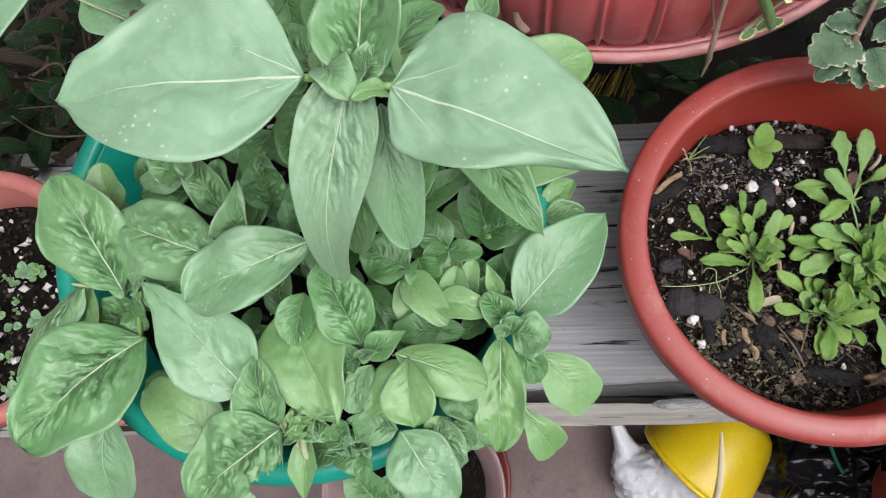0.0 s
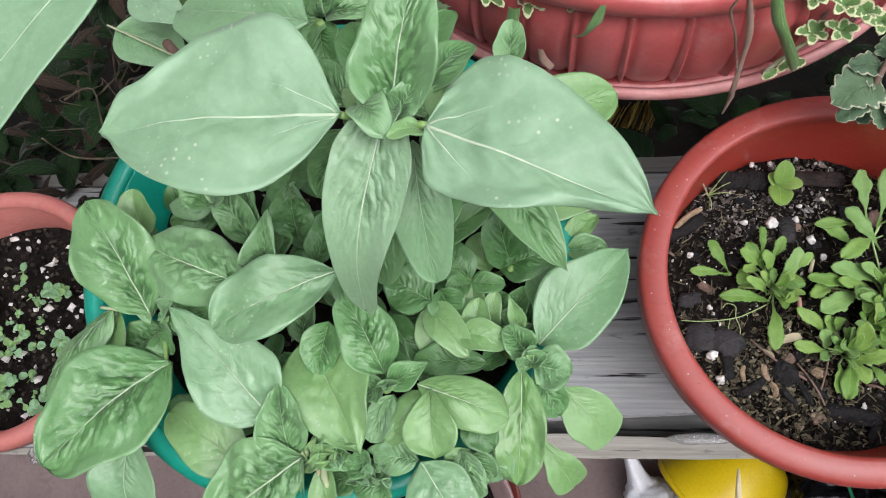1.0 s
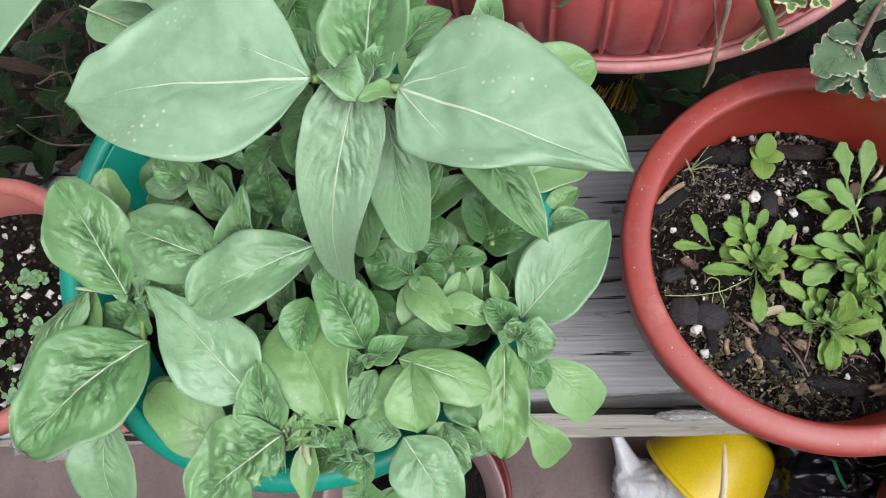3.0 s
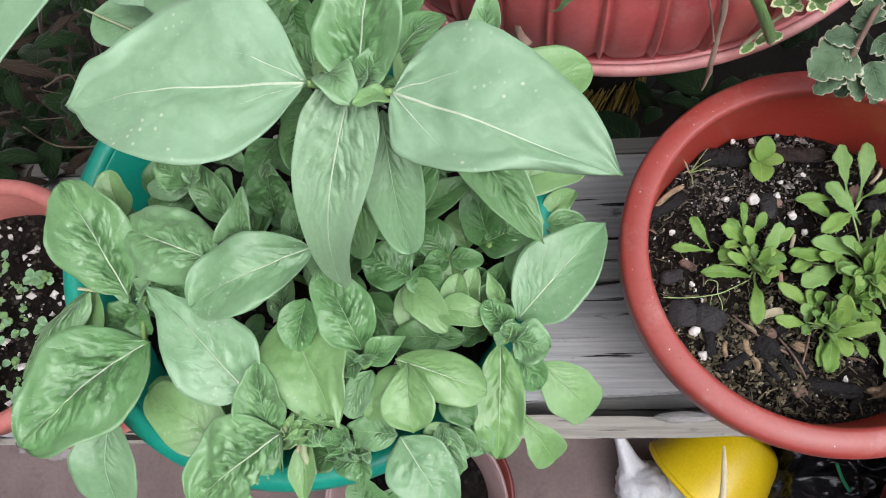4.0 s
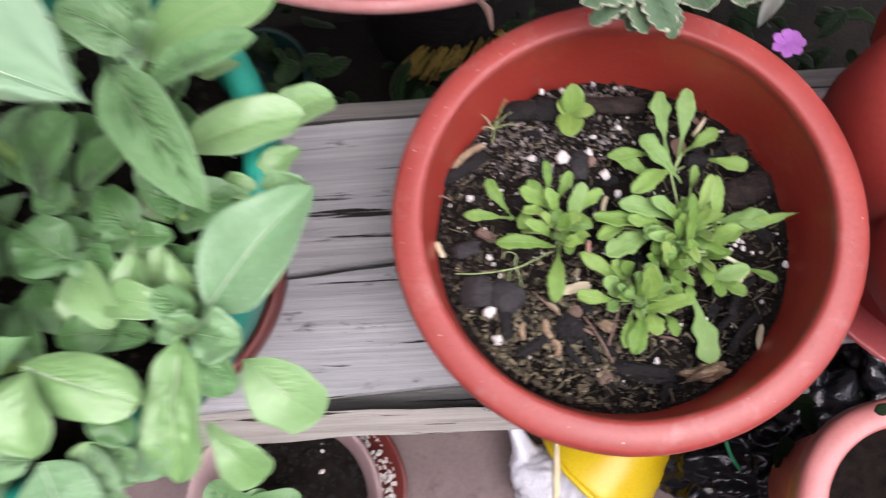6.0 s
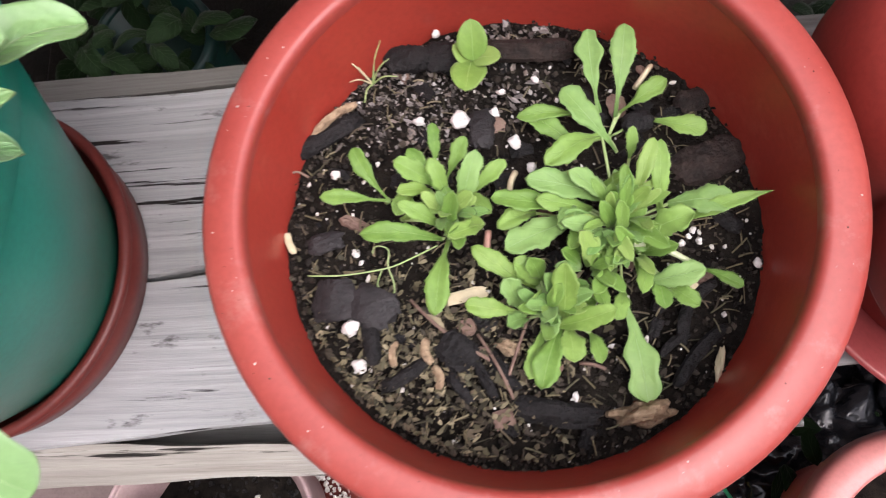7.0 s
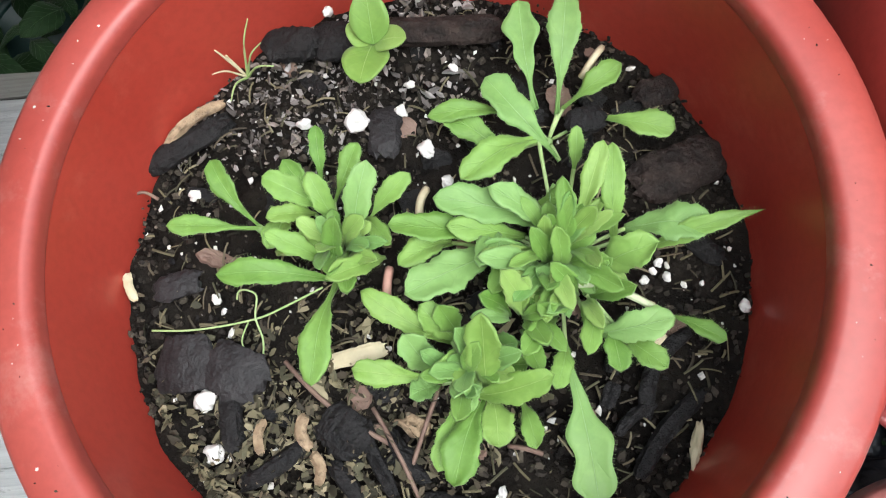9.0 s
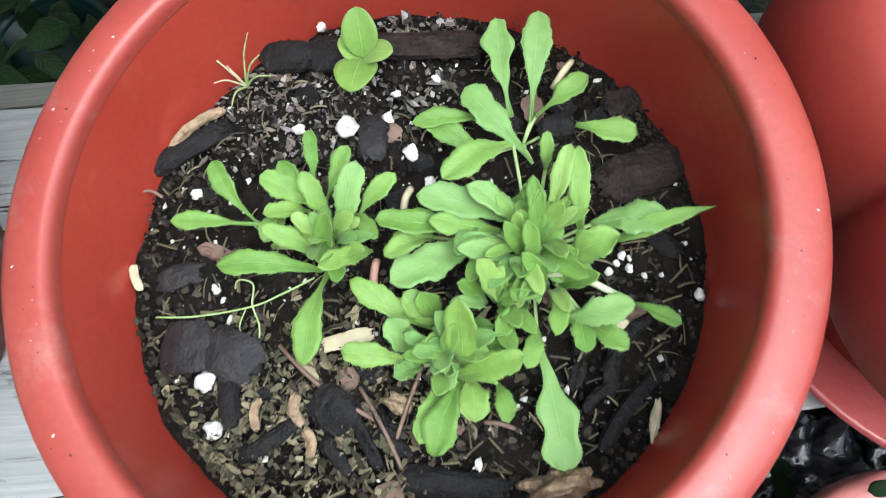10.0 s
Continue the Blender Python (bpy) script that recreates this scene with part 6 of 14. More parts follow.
leaf(inner_plant, (-0.0602, 0.2684, 0.8484), (-0.0802, 0.2789, 0.8479), 0.0141, M_LEAF, shape='ovate', arch=0.15, fold=0.28, roll=20, ripple=0.08, nu=14, nv=8)
leaf(inner_plant, (-0.1151, 0.1766, 0.8398), (-0.1353, 0.1774, 0.8495), 0.0142, M_LEAF, shape='ovate', arch=0.15, fold=0.30, roll=-7, ripple=0.08, nu=14, nv=8)
leaf(inner_plant, (-0.1215, 0.1216, 0.8366), (-0.1371, 0.1098, 0.8375), 0.0108, M_LEAF, shape='ovate', arch=0.15, fold=0.38, roll=3, ripple=0.08, nu=14, nv=8)
leaf(inner_plant, (-0.0023, 0.2204, 0.8365), (-0.0246, 0.2026, 0.8428), 0.0154, M_LEAF_DARK, shape='ovate', arch=0.15, fold=0.16, roll=12, ripple=0.08, nu=14, nv=8)
leaf(inner_plant, (-0.1842, 0.1771, 0.8409), (-0.1671, 0.1616, 0.8382), 0.0139, M_LEAF_DARK, shape='ovate', arch=0.15, fold=0.21, roll=3, ripple=0.08, nu=14, nv=8)
leaf(inner_plant, (-0.1926, 0.1588, 0.8469), (-0.1652, 0.1506, 0.8587), 0.0196, M_LEAF_DARK, shape='ovate', arch=0.15, fold=0.16, roll=14, ripple=0.08, nu=14, nv=8)
leaf(inner_plant, (-0.1979, 0.1977, 0.8330), (-0.1825, 0.2126, 0.8358), 0.0141, M_LEAF, shape='ovate', arch=0.15, fold=0.33, roll=-7, ripple=0.08, nu=14, nv=8)
leaf(inner_plant, (-0.0795, 0.2989, 0.8282), (-0.1012, 0.3004, 0.8328), 0.0133, M_LEAF_DARK, shape='ovate', arch=0.15, fold=0.34, roll=1, ripple=0.08, nu=14, nv=8)
leaf(inner_plant, (-0.1763, 0.1559, 0.8408), (-0.1802, 0.1242, 0.8428), 0.0191, M_LEAF_DARK, shape='ovate', arch=0.15, fold=0.33, roll=17, ripple=0.08, nu=14, nv=8)
leaf(inner_plant, (-0.1116, 0.3268, 0.8310), (-0.1417, 0.3295, 0.8359), 0.0209, M_LEAF_DARK, shape='ovate', arch=0.15, fold=0.11, roll=-12, ripple=0.08, nu=14, nv=8)
leaf(inner_plant, (-0.1650, 0.2152, 0.8286), (-0.1832, 0.1962, 0.8357), 0.0189, M_LEAF_DARK, shape='ovate', arch=0.15, fold=0.21, roll=-4, ripple=0.08, nu=14, nv=8)
leaf(inner_plant, (-0.0868, 0.1287, 0.8194), (-0.0661, 0.1125, 0.8207), 0.0188, M_LEAF, shape='ovate', arch=0.15, fold=0.17, roll=-12, ripple=0.08, nu=14, nv=8)
leaf(inner_plant, (-0.0071, 0.3077, 0.8243), (-0.0163, 0.2875, 0.8238), 0.0122, M_LEAF, shape='ovate', arch=0.15, fold=0.33, roll=11, ripple=0.08, nu=14, nv=8)
leaf(inner_plant, (-0.0567, 0.3189, 0.8267), (-0.0704, 0.3002, 0.8258), 0.0124, M_LEAF_DARK, shape='ovate', arch=0.15, fold=0.18, roll=6, ripple=0.08, nu=14, nv=8)
leaf(inner_plant, (0.0254, 0.2562, 0.8361), (-0.0065, 0.2541, 0.8358), 0.0216, M_LEAF, shape='ovate', arch=0.15, fold=0.25, roll=15, ripple=0.08, nu=14, nv=8)
leaf(inner_plant, (-0.1496, 0.2878, 0.8373), (-0.1648, 0.3049, 0.8453), 0.0151, M_LEAF_DARK, shape='ovate', arch=0.15, fold=0.32, roll=17, ripple=0.08, nu=14, nv=8)
leaf(inner_plant, (-0.0591, 0.3271, 0.8157), (-0.0743, 0.3081, 0.8152), 0.0158, M_LEAF_DARK, shape='ovate', arch=0.15, fold=0.20, roll=-11, ripple=0.08, nu=14, nv=8)
leaf(inner_plant, (-0.0197, 0.3135, 0.8264), (-0.0297, 0.3320, 0.8232), 0.0115, M_LEAF_DARK, shape='ovate', arch=0.15, fold=0.10, roll=-10, ripple=0.08, nu=14, nv=8)
leaf(inner_plant, (-0.0436, 0.1656, 0.8189), (-0.0627, 0.1615, 0.8214), 0.0135, M_LEAF_DARK, shape='ovate', arch=0.15, fold=0.31, roll=-7, ripple=0.08, nu=14, nv=8)
leaf(inner_plant, (-0.1142, 0.2061, 0.8235), (-0.1300, 0.1948, 0.8227), 0.0125, M_LEAF_DARK, shape='ovate', arch=0.15, fold=0.22, roll=0, ripple=0.08, nu=14, nv=8)
leaf(inner_plant, (-0.0414, 0.1154, 0.8460), (-0.0640, 0.1283, 0.8427), 0.0157, M_LEAF, shape='ovate', arch=0.15, fold=0.15, roll=20, ripple=0.08, nu=14, nv=8)
leaf(inner_plant, (0.0323, 0.2754, 0.8422), (0.0274, 0.2504, 0.8408), 0.0149, M_LEAF_DARK, shape='ovate', arch=0.15, fold=0.30, roll=4, ripple=0.08, nu=14, nv=8)
leaf(inner_plant, (-0.0181, 0.1801, 0.8190), (-0.0395, 0.1675, 0.8282), 0.0133, M_LEAF_DARK, shape='ovate', arch=0.15, fold=0.19, roll=4, ripple=0.08, nu=14, nv=8)
leaf(inner_plant, (0.0014, 0.2824, 0.8305), (0.0041, 0.3055, 0.8403), 0.0141, M_LEAF_DARK, shape='ovate', arch=0.15, fold=0.29, roll=10, ripple=0.08, nu=14, nv=8)
leaf(inner_plant, (-0.0539, 0.3328, 0.8404), (-0.0282, 0.3406, 0.8461), 0.0163, M_LEAF_DARK, shape='ovate', arch=0.15, fold=0.23, roll=-8, ripple=0.08, nu=14, nv=8)
leaf(inner_plant, (-0.0468, 0.2659, 0.8208), (-0.0291, 0.2618, 0.8292), 0.0130, M_LEAF_DARK, shape='ovate', arch=0.15, fold=0.17, roll=2, ripple=0.08, nu=14, nv=8)
leaf(inner_plant, (-0.1552, 0.2012, 0.8248), (-0.1798, 0.1847, 0.8319), 0.0184, M_LEAF, shape='ovate', arch=0.15, fold=0.21, roll=-11, ripple=0.08, nu=14, nv=8)
leaf(inner_plant, (-0.1040, 0.3228, 0.8394), (-0.1058, 0.3038, 0.8363), 0.0130, M_LEAF, shape='ovate', arch=0.15, fold=0.20, roll=4, ripple=0.08, nu=14, nv=8)
leaf(inner_plant, (-0.0293, 0.1127, 0.8403), (-0.0036, 0.1173, 0.8509), 0.0144, M_LEAF_DARK, shape='ovate', arch=0.15, fold=0.34, roll=-19, ripple=0.08, nu=14, nv=8)
leaf(inner_plant, (0.0129, 0.1427, 0.8492), (-0.0149, 0.1429, 0.8535), 0.0207, M_LEAF_DARK, shape='ovate', arch=0.15, fold=0.21, roll=-2, ripple=0.08, nu=14, nv=8)
leaf(inner_plant, (-0.0667, 0.1235, 0.8167), (-0.0733, 0.0957, 0.8153), 0.0151, M_LEAF, shape='ovate', arch=0.15, fold=0.11, roll=20, ripple=0.08, nu=14, nv=8)
leaf(inner_plant, (-0.1032, 0.2625, 0.8354), (-0.1206, 0.2378, 0.8361), 0.0209, M_LEAF_DARK, shape='ovate', arch=0.15, fold=0.18, roll=-20, ripple=0.08, nu=14, nv=8)
leaf(inner_plant, (-0.1131, 0.1034, 0.8493), (-0.1143, 0.1302, 0.8503), 0.0181, M_LEAF, shape='ovate', arch=0.15, fold=0.14, roll=2, ripple=0.08, nu=14, nv=8)
leaf(inner_plant, (-0.1372, 0.1324, 0.8222), (-0.1269, 0.1487, 0.8309), 0.0104, M_LEAF, shape='ovate', arch=0.15, fold=0.11, roll=2, ripple=0.08, nu=14, nv=8)
leaf(inner_plant, (-0.1099, 0.1299, 0.8165), (-0.0877, 0.1339, 0.8234), 0.0126, M_LEAF_DARK, shape='ovate', arch=0.15, fold=0.35, roll=19, ripple=0.08, nu=14, nv=8)
leaf(inner_plant, (-0.0986, 0.1174, 0.8220), (-0.0856, 0.1425, 0.8245), 0.0164, M_LEAF_DARK, shape='ovate', arch=0.15, fold=0.22, roll=-2, ripple=0.08, nu=14, nv=8)
leaf(inner_plant, (-0.0810, 0.1057, 0.8235), (-0.0906, 0.1258, 0.8265), 0.0160, M_LEAF_DARK, shape='ovate', arch=0.15, fold=0.29, roll=9, ripple=0.08, nu=14, nv=8)
leaf(inner_plant, (-0.1813, 0.2411, 0.8425), (-0.1710, 0.2656, 0.8542), 0.0192, M_LEAF_DARK, shape='ovate', arch=0.15, fold=0.13, roll=15, ripple=0.08, nu=14, nv=8)
leaf(inner_plant, (-0.1996, 0.2255, 0.8208), (-0.2184, 0.2196, 0.8297), 0.0134, M_LEAF_DARK, shape='ovate', arch=0.15, fold=0.40, roll=13, ripple=0.08, nu=14, nv=8)
leaf(inner_plant, (-0.0137, 0.2942, 0.8370), (0.0152, 0.3062, 0.8485), 0.0191, M_LEAF_DARK, shape='ovate', arch=0.15, fold=0.21, roll=18, ripple=0.08, nu=14, nv=8)
leaf(inner_plant, (-0.0039, 0.1288, 0.8321), (-0.0064, 0.1546, 0.8383), 0.0193, M_LEAF, shape='ovate', arch=0.15, fold=0.12, roll=-11, ripple=0.08, nu=14, nv=8)
leaf(inner_plant, (-0.0338, 0.2841, 0.8260), (-0.0354, 0.3070, 0.8306), 0.0121, M_LEAF_DARK, shape='ovate', arch=0.15, fold=0.37, roll=-8, ripple=0.08, nu=14, nv=8)
leaf(inner_plant, (-0.0118, 0.1588, 0.8315), (-0.0331, 0.1568, 0.8364), 0.0122, M_LEAF_DARK, shape='ovate', arch=0.15, fold=0.31, roll=0, ripple=0.08, nu=14, nv=8)
leaf(inner_plant, (-0.1179, 0.3048, 0.8319), (-0.1365, 0.3150, 0.8423), 0.0152, M_LEAF_DARK, shape='ovate', arch=0.15, fold=0.30, roll=14, ripple=0.08, nu=14, nv=8)
leaf(inner_plant, (-0.1979, 0.1938, 0.8183), (-0.2016, 0.1724, 0.8263), 0.0132, M_LEAF, shape='ovate', arch=0.15, fold=0.17, roll=-4, ripple=0.08, nu=14, nv=8)
leaf(inner_plant, (0.0071, 0.2667, 0.8433), (0.0323, 0.2508, 0.8483), 0.0154, M_LEAF_DARK, shape='ovate', arch=0.15, fold=0.31, roll=12, ripple=0.08, nu=14, nv=8)
leaf(inner_plant, (-0.0671, 0.1246, 0.8429), (-0.0847, 0.1042, 0.8501), 0.0202, M_LEAF, shape='ovate', arch=0.15, fold=0.18, roll=-9, ripple=0.08, nu=14, nv=8)
leaf(inner_plant, (-0.0924, 0.2216, 0.8252), (-0.1072, 0.2362, 0.8319), 0.0155, M_LEAF_DARK, shape='ovate', arch=0.15, fold=0.25, roll=17, ripple=0.08, nu=14, nv=8)
leaf(inner_plant, (-0.0849, 0.1539, 0.8385), (-0.0852, 0.1853, 0.8430), 0.0198, M_LEAF, shape='ovate', arch=0.15, fold=0.30, roll=-6, ripple=0.08, nu=14, nv=8)
leaf(inner_plant, (-0.0511, 0.1838, 0.8379), (-0.0342, 0.1725, 0.8432), 0.0118, M_LEAF_DARK, shape='ovate', arch=0.15, fold=0.11, roll=-17, ripple=0.08, nu=14, nv=8)
leaf(inner_plant, (-0.0269, 0.1424, 0.8451), (-0.0434, 0.1303, 0.8474), 0.0144, M_LEAF, shape='ovate', arch=0.15, fold=0.34, roll=-10, ripple=0.08, nu=14, nv=8)
leaf(inner_plant, (-0.0027, 0.3133, 0.8283), (-0.0170, 0.2989, 0.8371), 0.0121, M_LEAF_DARK, shape='ovate', arch=0.15, fold=0.30, roll=-7, ripple=0.08, nu=14, nv=8)
leaf(inner_plant, (-0.1499, 0.1233, 0.8185), (-0.1315, 0.1210, 0.8299), 0.0130, M_LEAF, shape='ovate', arch=0.15, fold=0.26, roll=10, ripple=0.08, nu=14, nv=8)
leaf(inner_plant, (-0.0946, 0.3291, 0.8470), (-0.0675, 0.3387, 0.8577), 0.0185, M_LEAF_DARK, shape='ovate', arch=0.15, fold=0.21, roll=11, ripple=0.08, nu=14, nv=8)
leaf(inner_plant, (0.0217, 0.2772, 0.8310), (0.0011, 0.2900, 0.8346), 0.0139, M_LEAF_DARK, shape='ovate', arch=0.15, fold=0.22, roll=-17, ripple=0.08, nu=14, nv=8)
leaf(inner_plant, (-0.0634, 0.1058, 0.8351), (-0.0622, 0.1275, 0.8403), 0.0139, M_LEAF_DARK, shape='ovate', arch=0.15, fold=0.33, roll=7, ripple=0.08, nu=14, nv=8)
leaf(inner_plant, (-0.1326, 0.2663, 0.8481), (-0.1156, 0.2546, 0.8499), 0.0144, M_LEAF, shape='ovate', arch=0.15, fold=0.31, roll=-19, ripple=0.08, nu=14, nv=8)
leaf(inner_plant, (-0.0407, 0.2057, 0.8246), (-0.0565, 0.1794, 0.8357), 0.0190, M_LEAF_DARK, shape='ovate', arch=0.15, fold=0.20, roll=-6, ripple=0.08, nu=14, nv=8)
leaf(inner_plant, (-0.1127, 0.2093, 0.8447), (-0.1001, 0.2349, 0.8420), 0.0169, M_LEAF, shape='ovate', arch=0.15, fold=0.26, roll=12, ripple=0.08, nu=14, nv=8)
leaf(inner_plant, (-0.1117, 0.2396, 0.8331), (-0.0962, 0.2283, 0.8390), 0.0142, M_LEAF_DARK, shape='ovate', arch=0.15, fold=0.16, roll=-6, ripple=0.08, nu=14, nv=8)
leaf(inner_plant, (-0.0623, 0.3297, 0.8157), (-0.0747, 0.3130, 0.8170), 0.0125, M_LEAF_DARK, shape='ovate', arch=0.15, fold=0.27, roll=5, ripple=0.08, nu=14, nv=8)
leaf(inner_plant, (-0.0856, 0.2533, 0.8354), (-0.0894, 0.2849, 0.8461), 0.0214, M_LEAF_DARK, shape='ovate', arch=0.15, fold=0.38, roll=4, ripple=0.08, nu=14, nv=8)
leaf(inner_plant, (-0.1061, 0.2298, 0.8494), (-0.1071, 0.2080, 0.8457), 0.0158, M_LEAF_DARK, shape='ovate', arch=0.15, fold=0.39, roll=15, ripple=0.08, nu=14, nv=8)
leaf(inner_plant, (-0.0021, 0.1909, 0.8481), (-0.0299, 0.1973, 0.8454), 0.0204, M_LEAF_DARK, shape='ovate', arch=0.15, fold=0.18, roll=0, ripple=0.08, nu=14, nv=8)
leaf(inner_plant, (-0.1157, 0.3168, 0.8196), (-0.1324, 0.3051, 0.8162), 0.0115, M_LEAF_DARK, shape='ovate', arch=0.15, fold=0.22, roll=13, ripple=0.08, nu=14, nv=8)
leaf(inner_plant, (-0.0748, 0.2351, 0.8179), (-0.0994, 0.2462, 0.8153), 0.0170, M_LEAF_DARK, shape='ovate', arch=0.15, fold=0.24, roll=-4, ripple=0.08, nu=14, nv=8)
leaf(inner_plant, (0.0358, 0.2690, 0.8409), (0.0222, 0.2905, 0.8422), 0.0127, M_LEAF, shape='ovate', arch=0.15, fold=0.31, roll=20, ripple=0.08, nu=14, nv=8)
leaf(inner_plant, (-0.1576, 0.1191, 0.8208), (-0.1818, 0.1144, 0.8209), 0.0180, M_LEAF_DARK, shape='ovate', arch=0.15, fold=0.15, roll=-18, ripple=0.08, nu=14, nv=8)
leaf(inner_plant, (0.0006, 0.3086, 0.8351), (-0.0261, 0.3124, 0.8444), 0.0148, M_LEAF, shape='ovate', arch=0.15, fold=0.36, roll=0, ripple=0.08, nu=14, nv=8)
leaf(inner_plant, (-0.0318, 0.2303, 0.8377), (-0.0374, 0.2571, 0.8382), 0.0162, M_LEAF, shape='ovate', arch=0.15, fold=0.16, roll=18, ripple=0.08, nu=14, nv=8)
stalk(inner_plant, (-0.0070, 0.1768, 0.8500), (-0.0235, 0.1863, 0.7850), 0.0020)
stalk(inner_plant, (-0.0157, 0.2114, 0.8500), (-0.0303, 0.2133, 0.7850), 0.0020)
stalk(inner_plant, (0.0437, 0.1993, 0.8500), (0.0160, 0.2039, 0.7850), 0.0020)
stalk(inner_plant, (0.0252, 0.1531, 0.8500), (0.0016, 0.1678, 0.7850), 0.0020)
stalk(inner_plant, (-0.0624, 0.2083, 0.8500), (-0.0667, 0.2108, 0.7850), 0.0020)

rosette_a = thing("seedling", "small two-leaved bright green seedling", "seedling", group="seedlings in the red pot")
leaf(rosette_a, (0.2064, 0.2259, 0.7165), (0.1907, 0.2500, 0.7275), 0.0080, M_ROSETTE, shape='spoon', arch=0.128, fold=0.32, roll=-8.9, nu=27, nv=6, ripple=0.13, loose=1.0, wavy=0.09, tooth=0.16, hairs=26)
leaf(rosette_a, (0.2064, 0.2251, 0.7165), (0.1746, 0.2261, 0.7275), 0.0076, M_ROSETTE, shape='spoon', arch=0.084, fold=0.31, roll=4.7, nu=27, nv=6, ripple=0.13, loose=1.0, wavy=0.09, tooth=0.16, hairs=26)
stalk(rosette_a, (0.2063, 0.2252, 0.7175), (0.2034, 0.2268, 0.7075), 0.0016, mat=M_STEM)

rosette_b = thing("seedling", "green rosette seedling with spoon-shaped leaves", "seedling", group="seedlings in the red pot")
leaf(rosette_b, (0.2301, 0.2370, 0.7150), (0.2303, 0.2607, 0.7260), 0.0059, M_ROSETTE, shape='spoon', arch=0.106, fold=0.3, roll=9.2, nu=27, nv=6, ripple=0.13, loose=1.0, wavy=0.09, tooth=0.16, hairs=26)
leaf(rosette_b, (0.2344, 0.2333, 0.7150), (0.2461, 0.2523, 0.7260), 0.0077, M_ROSETTE, shape='spoon', arch=0.094, fold=0.29, roll=4.1, nu=27, nv=6, ripple=0.13, loose=1.0, wavy=0.09, tooth=0.16, hairs=26)
leaf(rosette_b, (0.2317, 0.2280, 0.7150), (0.2179, 0.2482, 0.7260), 0.0077, M_ROSETTE, shape='blunt', arch=0.113, fold=0.2, roll=-9.5, nu=27, nv=6, ripple=0.13, loose=1.0, wavy=0.09, tooth=0.16, hairs=26)
leaf(rosette_b, (0.2307, 0.2314, 0.7150), (0.2115, 0.2410, 0.7300), 0.0097, M_ROSETTE, shape='blunt', arch=0.099, fold=0.29, roll=-5.0, nu=27, nv=6, ripple=0.13, loose=1.0, wavy=0.09, tooth=0.16, hairs=26)
leaf(rosette_b, (0.2360, 0.2243, 0.7150), (0.2290, 0.2402, 0.7320), 0.0079, M_ROSETTE, shape='blunt', arch=0.105, fold=0.23, roll=6.9, nu=27, nv=6, ripple=0.13, loose=1.0, wavy=0.09, tooth=0.16, hairs=26)
leaf(rosette_b, (0.2427, 0.2172, 0.7150), (0.2518, 0.2402, 0.7380), 0.0102, M_ROSETTE_PALE, shape='blunt', arch=0.127, fold=0.24, roll=10.0, nu=27, nv=6, ripple=0.13, loose=1.0, wavy=0.09, tooth=0.16, hairs=26)
leaf(rosette_b, (0.2463, 0.2234, 0.7150), (0.2649, 0.2387, 0.7260), 0.0080, M_ROSETTE, shape='spoon', arch=0.083, fold=0.3, roll=7.5, nu=27, nv=6, ripple=0.13, loose=1.0, wavy=0.09, tooth=0.16, hairs=26)
leaf(rosette_b, (0.2357, 0.2081, 0.7150), (0.2409, 0.2203, 0.7400), 0.0081, M_ROSETTE, shape='blunt', arch=0.088, fold=0.29, roll=1.2, nu=27, nv=6, ripple=0.13, loose=1.0, wavy=0.09, tooth=0.16, hairs=26)
leaf(rosette_b, (0.2325, 0.2094, 0.7150), (0.2131, 0.2191, 0.7320), 0.0079, M_ROSETTE, shape='blunt', arch=0.128, fold=0.21, roll=0.8, nu=27, nv=6, ripple=0.13, loose=1.0, wavy=0.09, tooth=0.16, hairs=26)
leaf(rosette_b, (0.2324, 0.2041, 0.7150), (0.1942, 0.2063, 0.7280), 0.0094, M_ROSETTE, shape='blunt', arch=0.124, fold=0.28, roll=-3.8, nu=27, nv=6, ripple=0.13, loose=1.0, wavy=0.09, tooth=0.16, hairs=26)
leaf(rosette_b, (0.2120, 0.2153, 0.7150), (0.2341, 0.2195, 0.7240), 0.0070, M_ROSETTE, shape='blunt', arch=0.084, fold=0.32, roll=-0.5, nu=27, nv=6, ripple=0.13, loose=1.0, wavy=0.09, tooth=0.16, hairs=26)
leaf(rosette_b, (0.2356, 0.2038, 0.7150), (0.2292, 0.1654, 0.7300), 0.0111, M_ROSETTE, shape='spoon', arch=0.13, fold=0.2, roll=6.2, nu=27, nv=6, ripple=0.13, loose=1.0, wavy=0.09, tooth=0.16, hairs=26)
leaf(rosette_b, (0.2527, 0.2108, 0.7150), (0.2369, 0.1999, 0.7380), 0.0075, M_ROSETTE_LIME, shape='blunt', arch=0.121, fold=0.32, roll=-9.6, nu=27, nv=6, ripple=0.13, loose=1.0, wavy=0.09, tooth=0.16, hairs=26)
leaf(rosette_b, (0.2457, 0.2268, 0.7150), (0.2570, 0.2134, 0.7240), 0.0063, M_ROSETTE, shape='blunt', arch=0.099, fold=0.19, roll=5.0, nu=27, nv=6, ripple=0.13, loose=1.0, wavy=0.09, tooth=0.16, hairs=26)
leaf(rosette_b, (0.2186, 0.2324, 0.7150), (0.2107, 0.2160, 0.7220), 0.0088, M_ROSETTE, shape='blunt', arch=0.098, fold=0.32, roll=-2.5, nu=27, nv=6, ripple=0.13, loose=1.0, wavy=0.09, tooth=0.16, hairs=26)
leaf(rosette_b, (0.2274, 0.2295, 0.7150), (0.2124, 0.2259, 0.7280), 0.0070, M_ROSETTE_LIME, shape='blunt', arch=0.119, fold=0.31, roll=-5.2, nu=27, nv=6, ripple=0.13, loose=1.0, wavy=0.09, tooth=0.16, hairs=26)
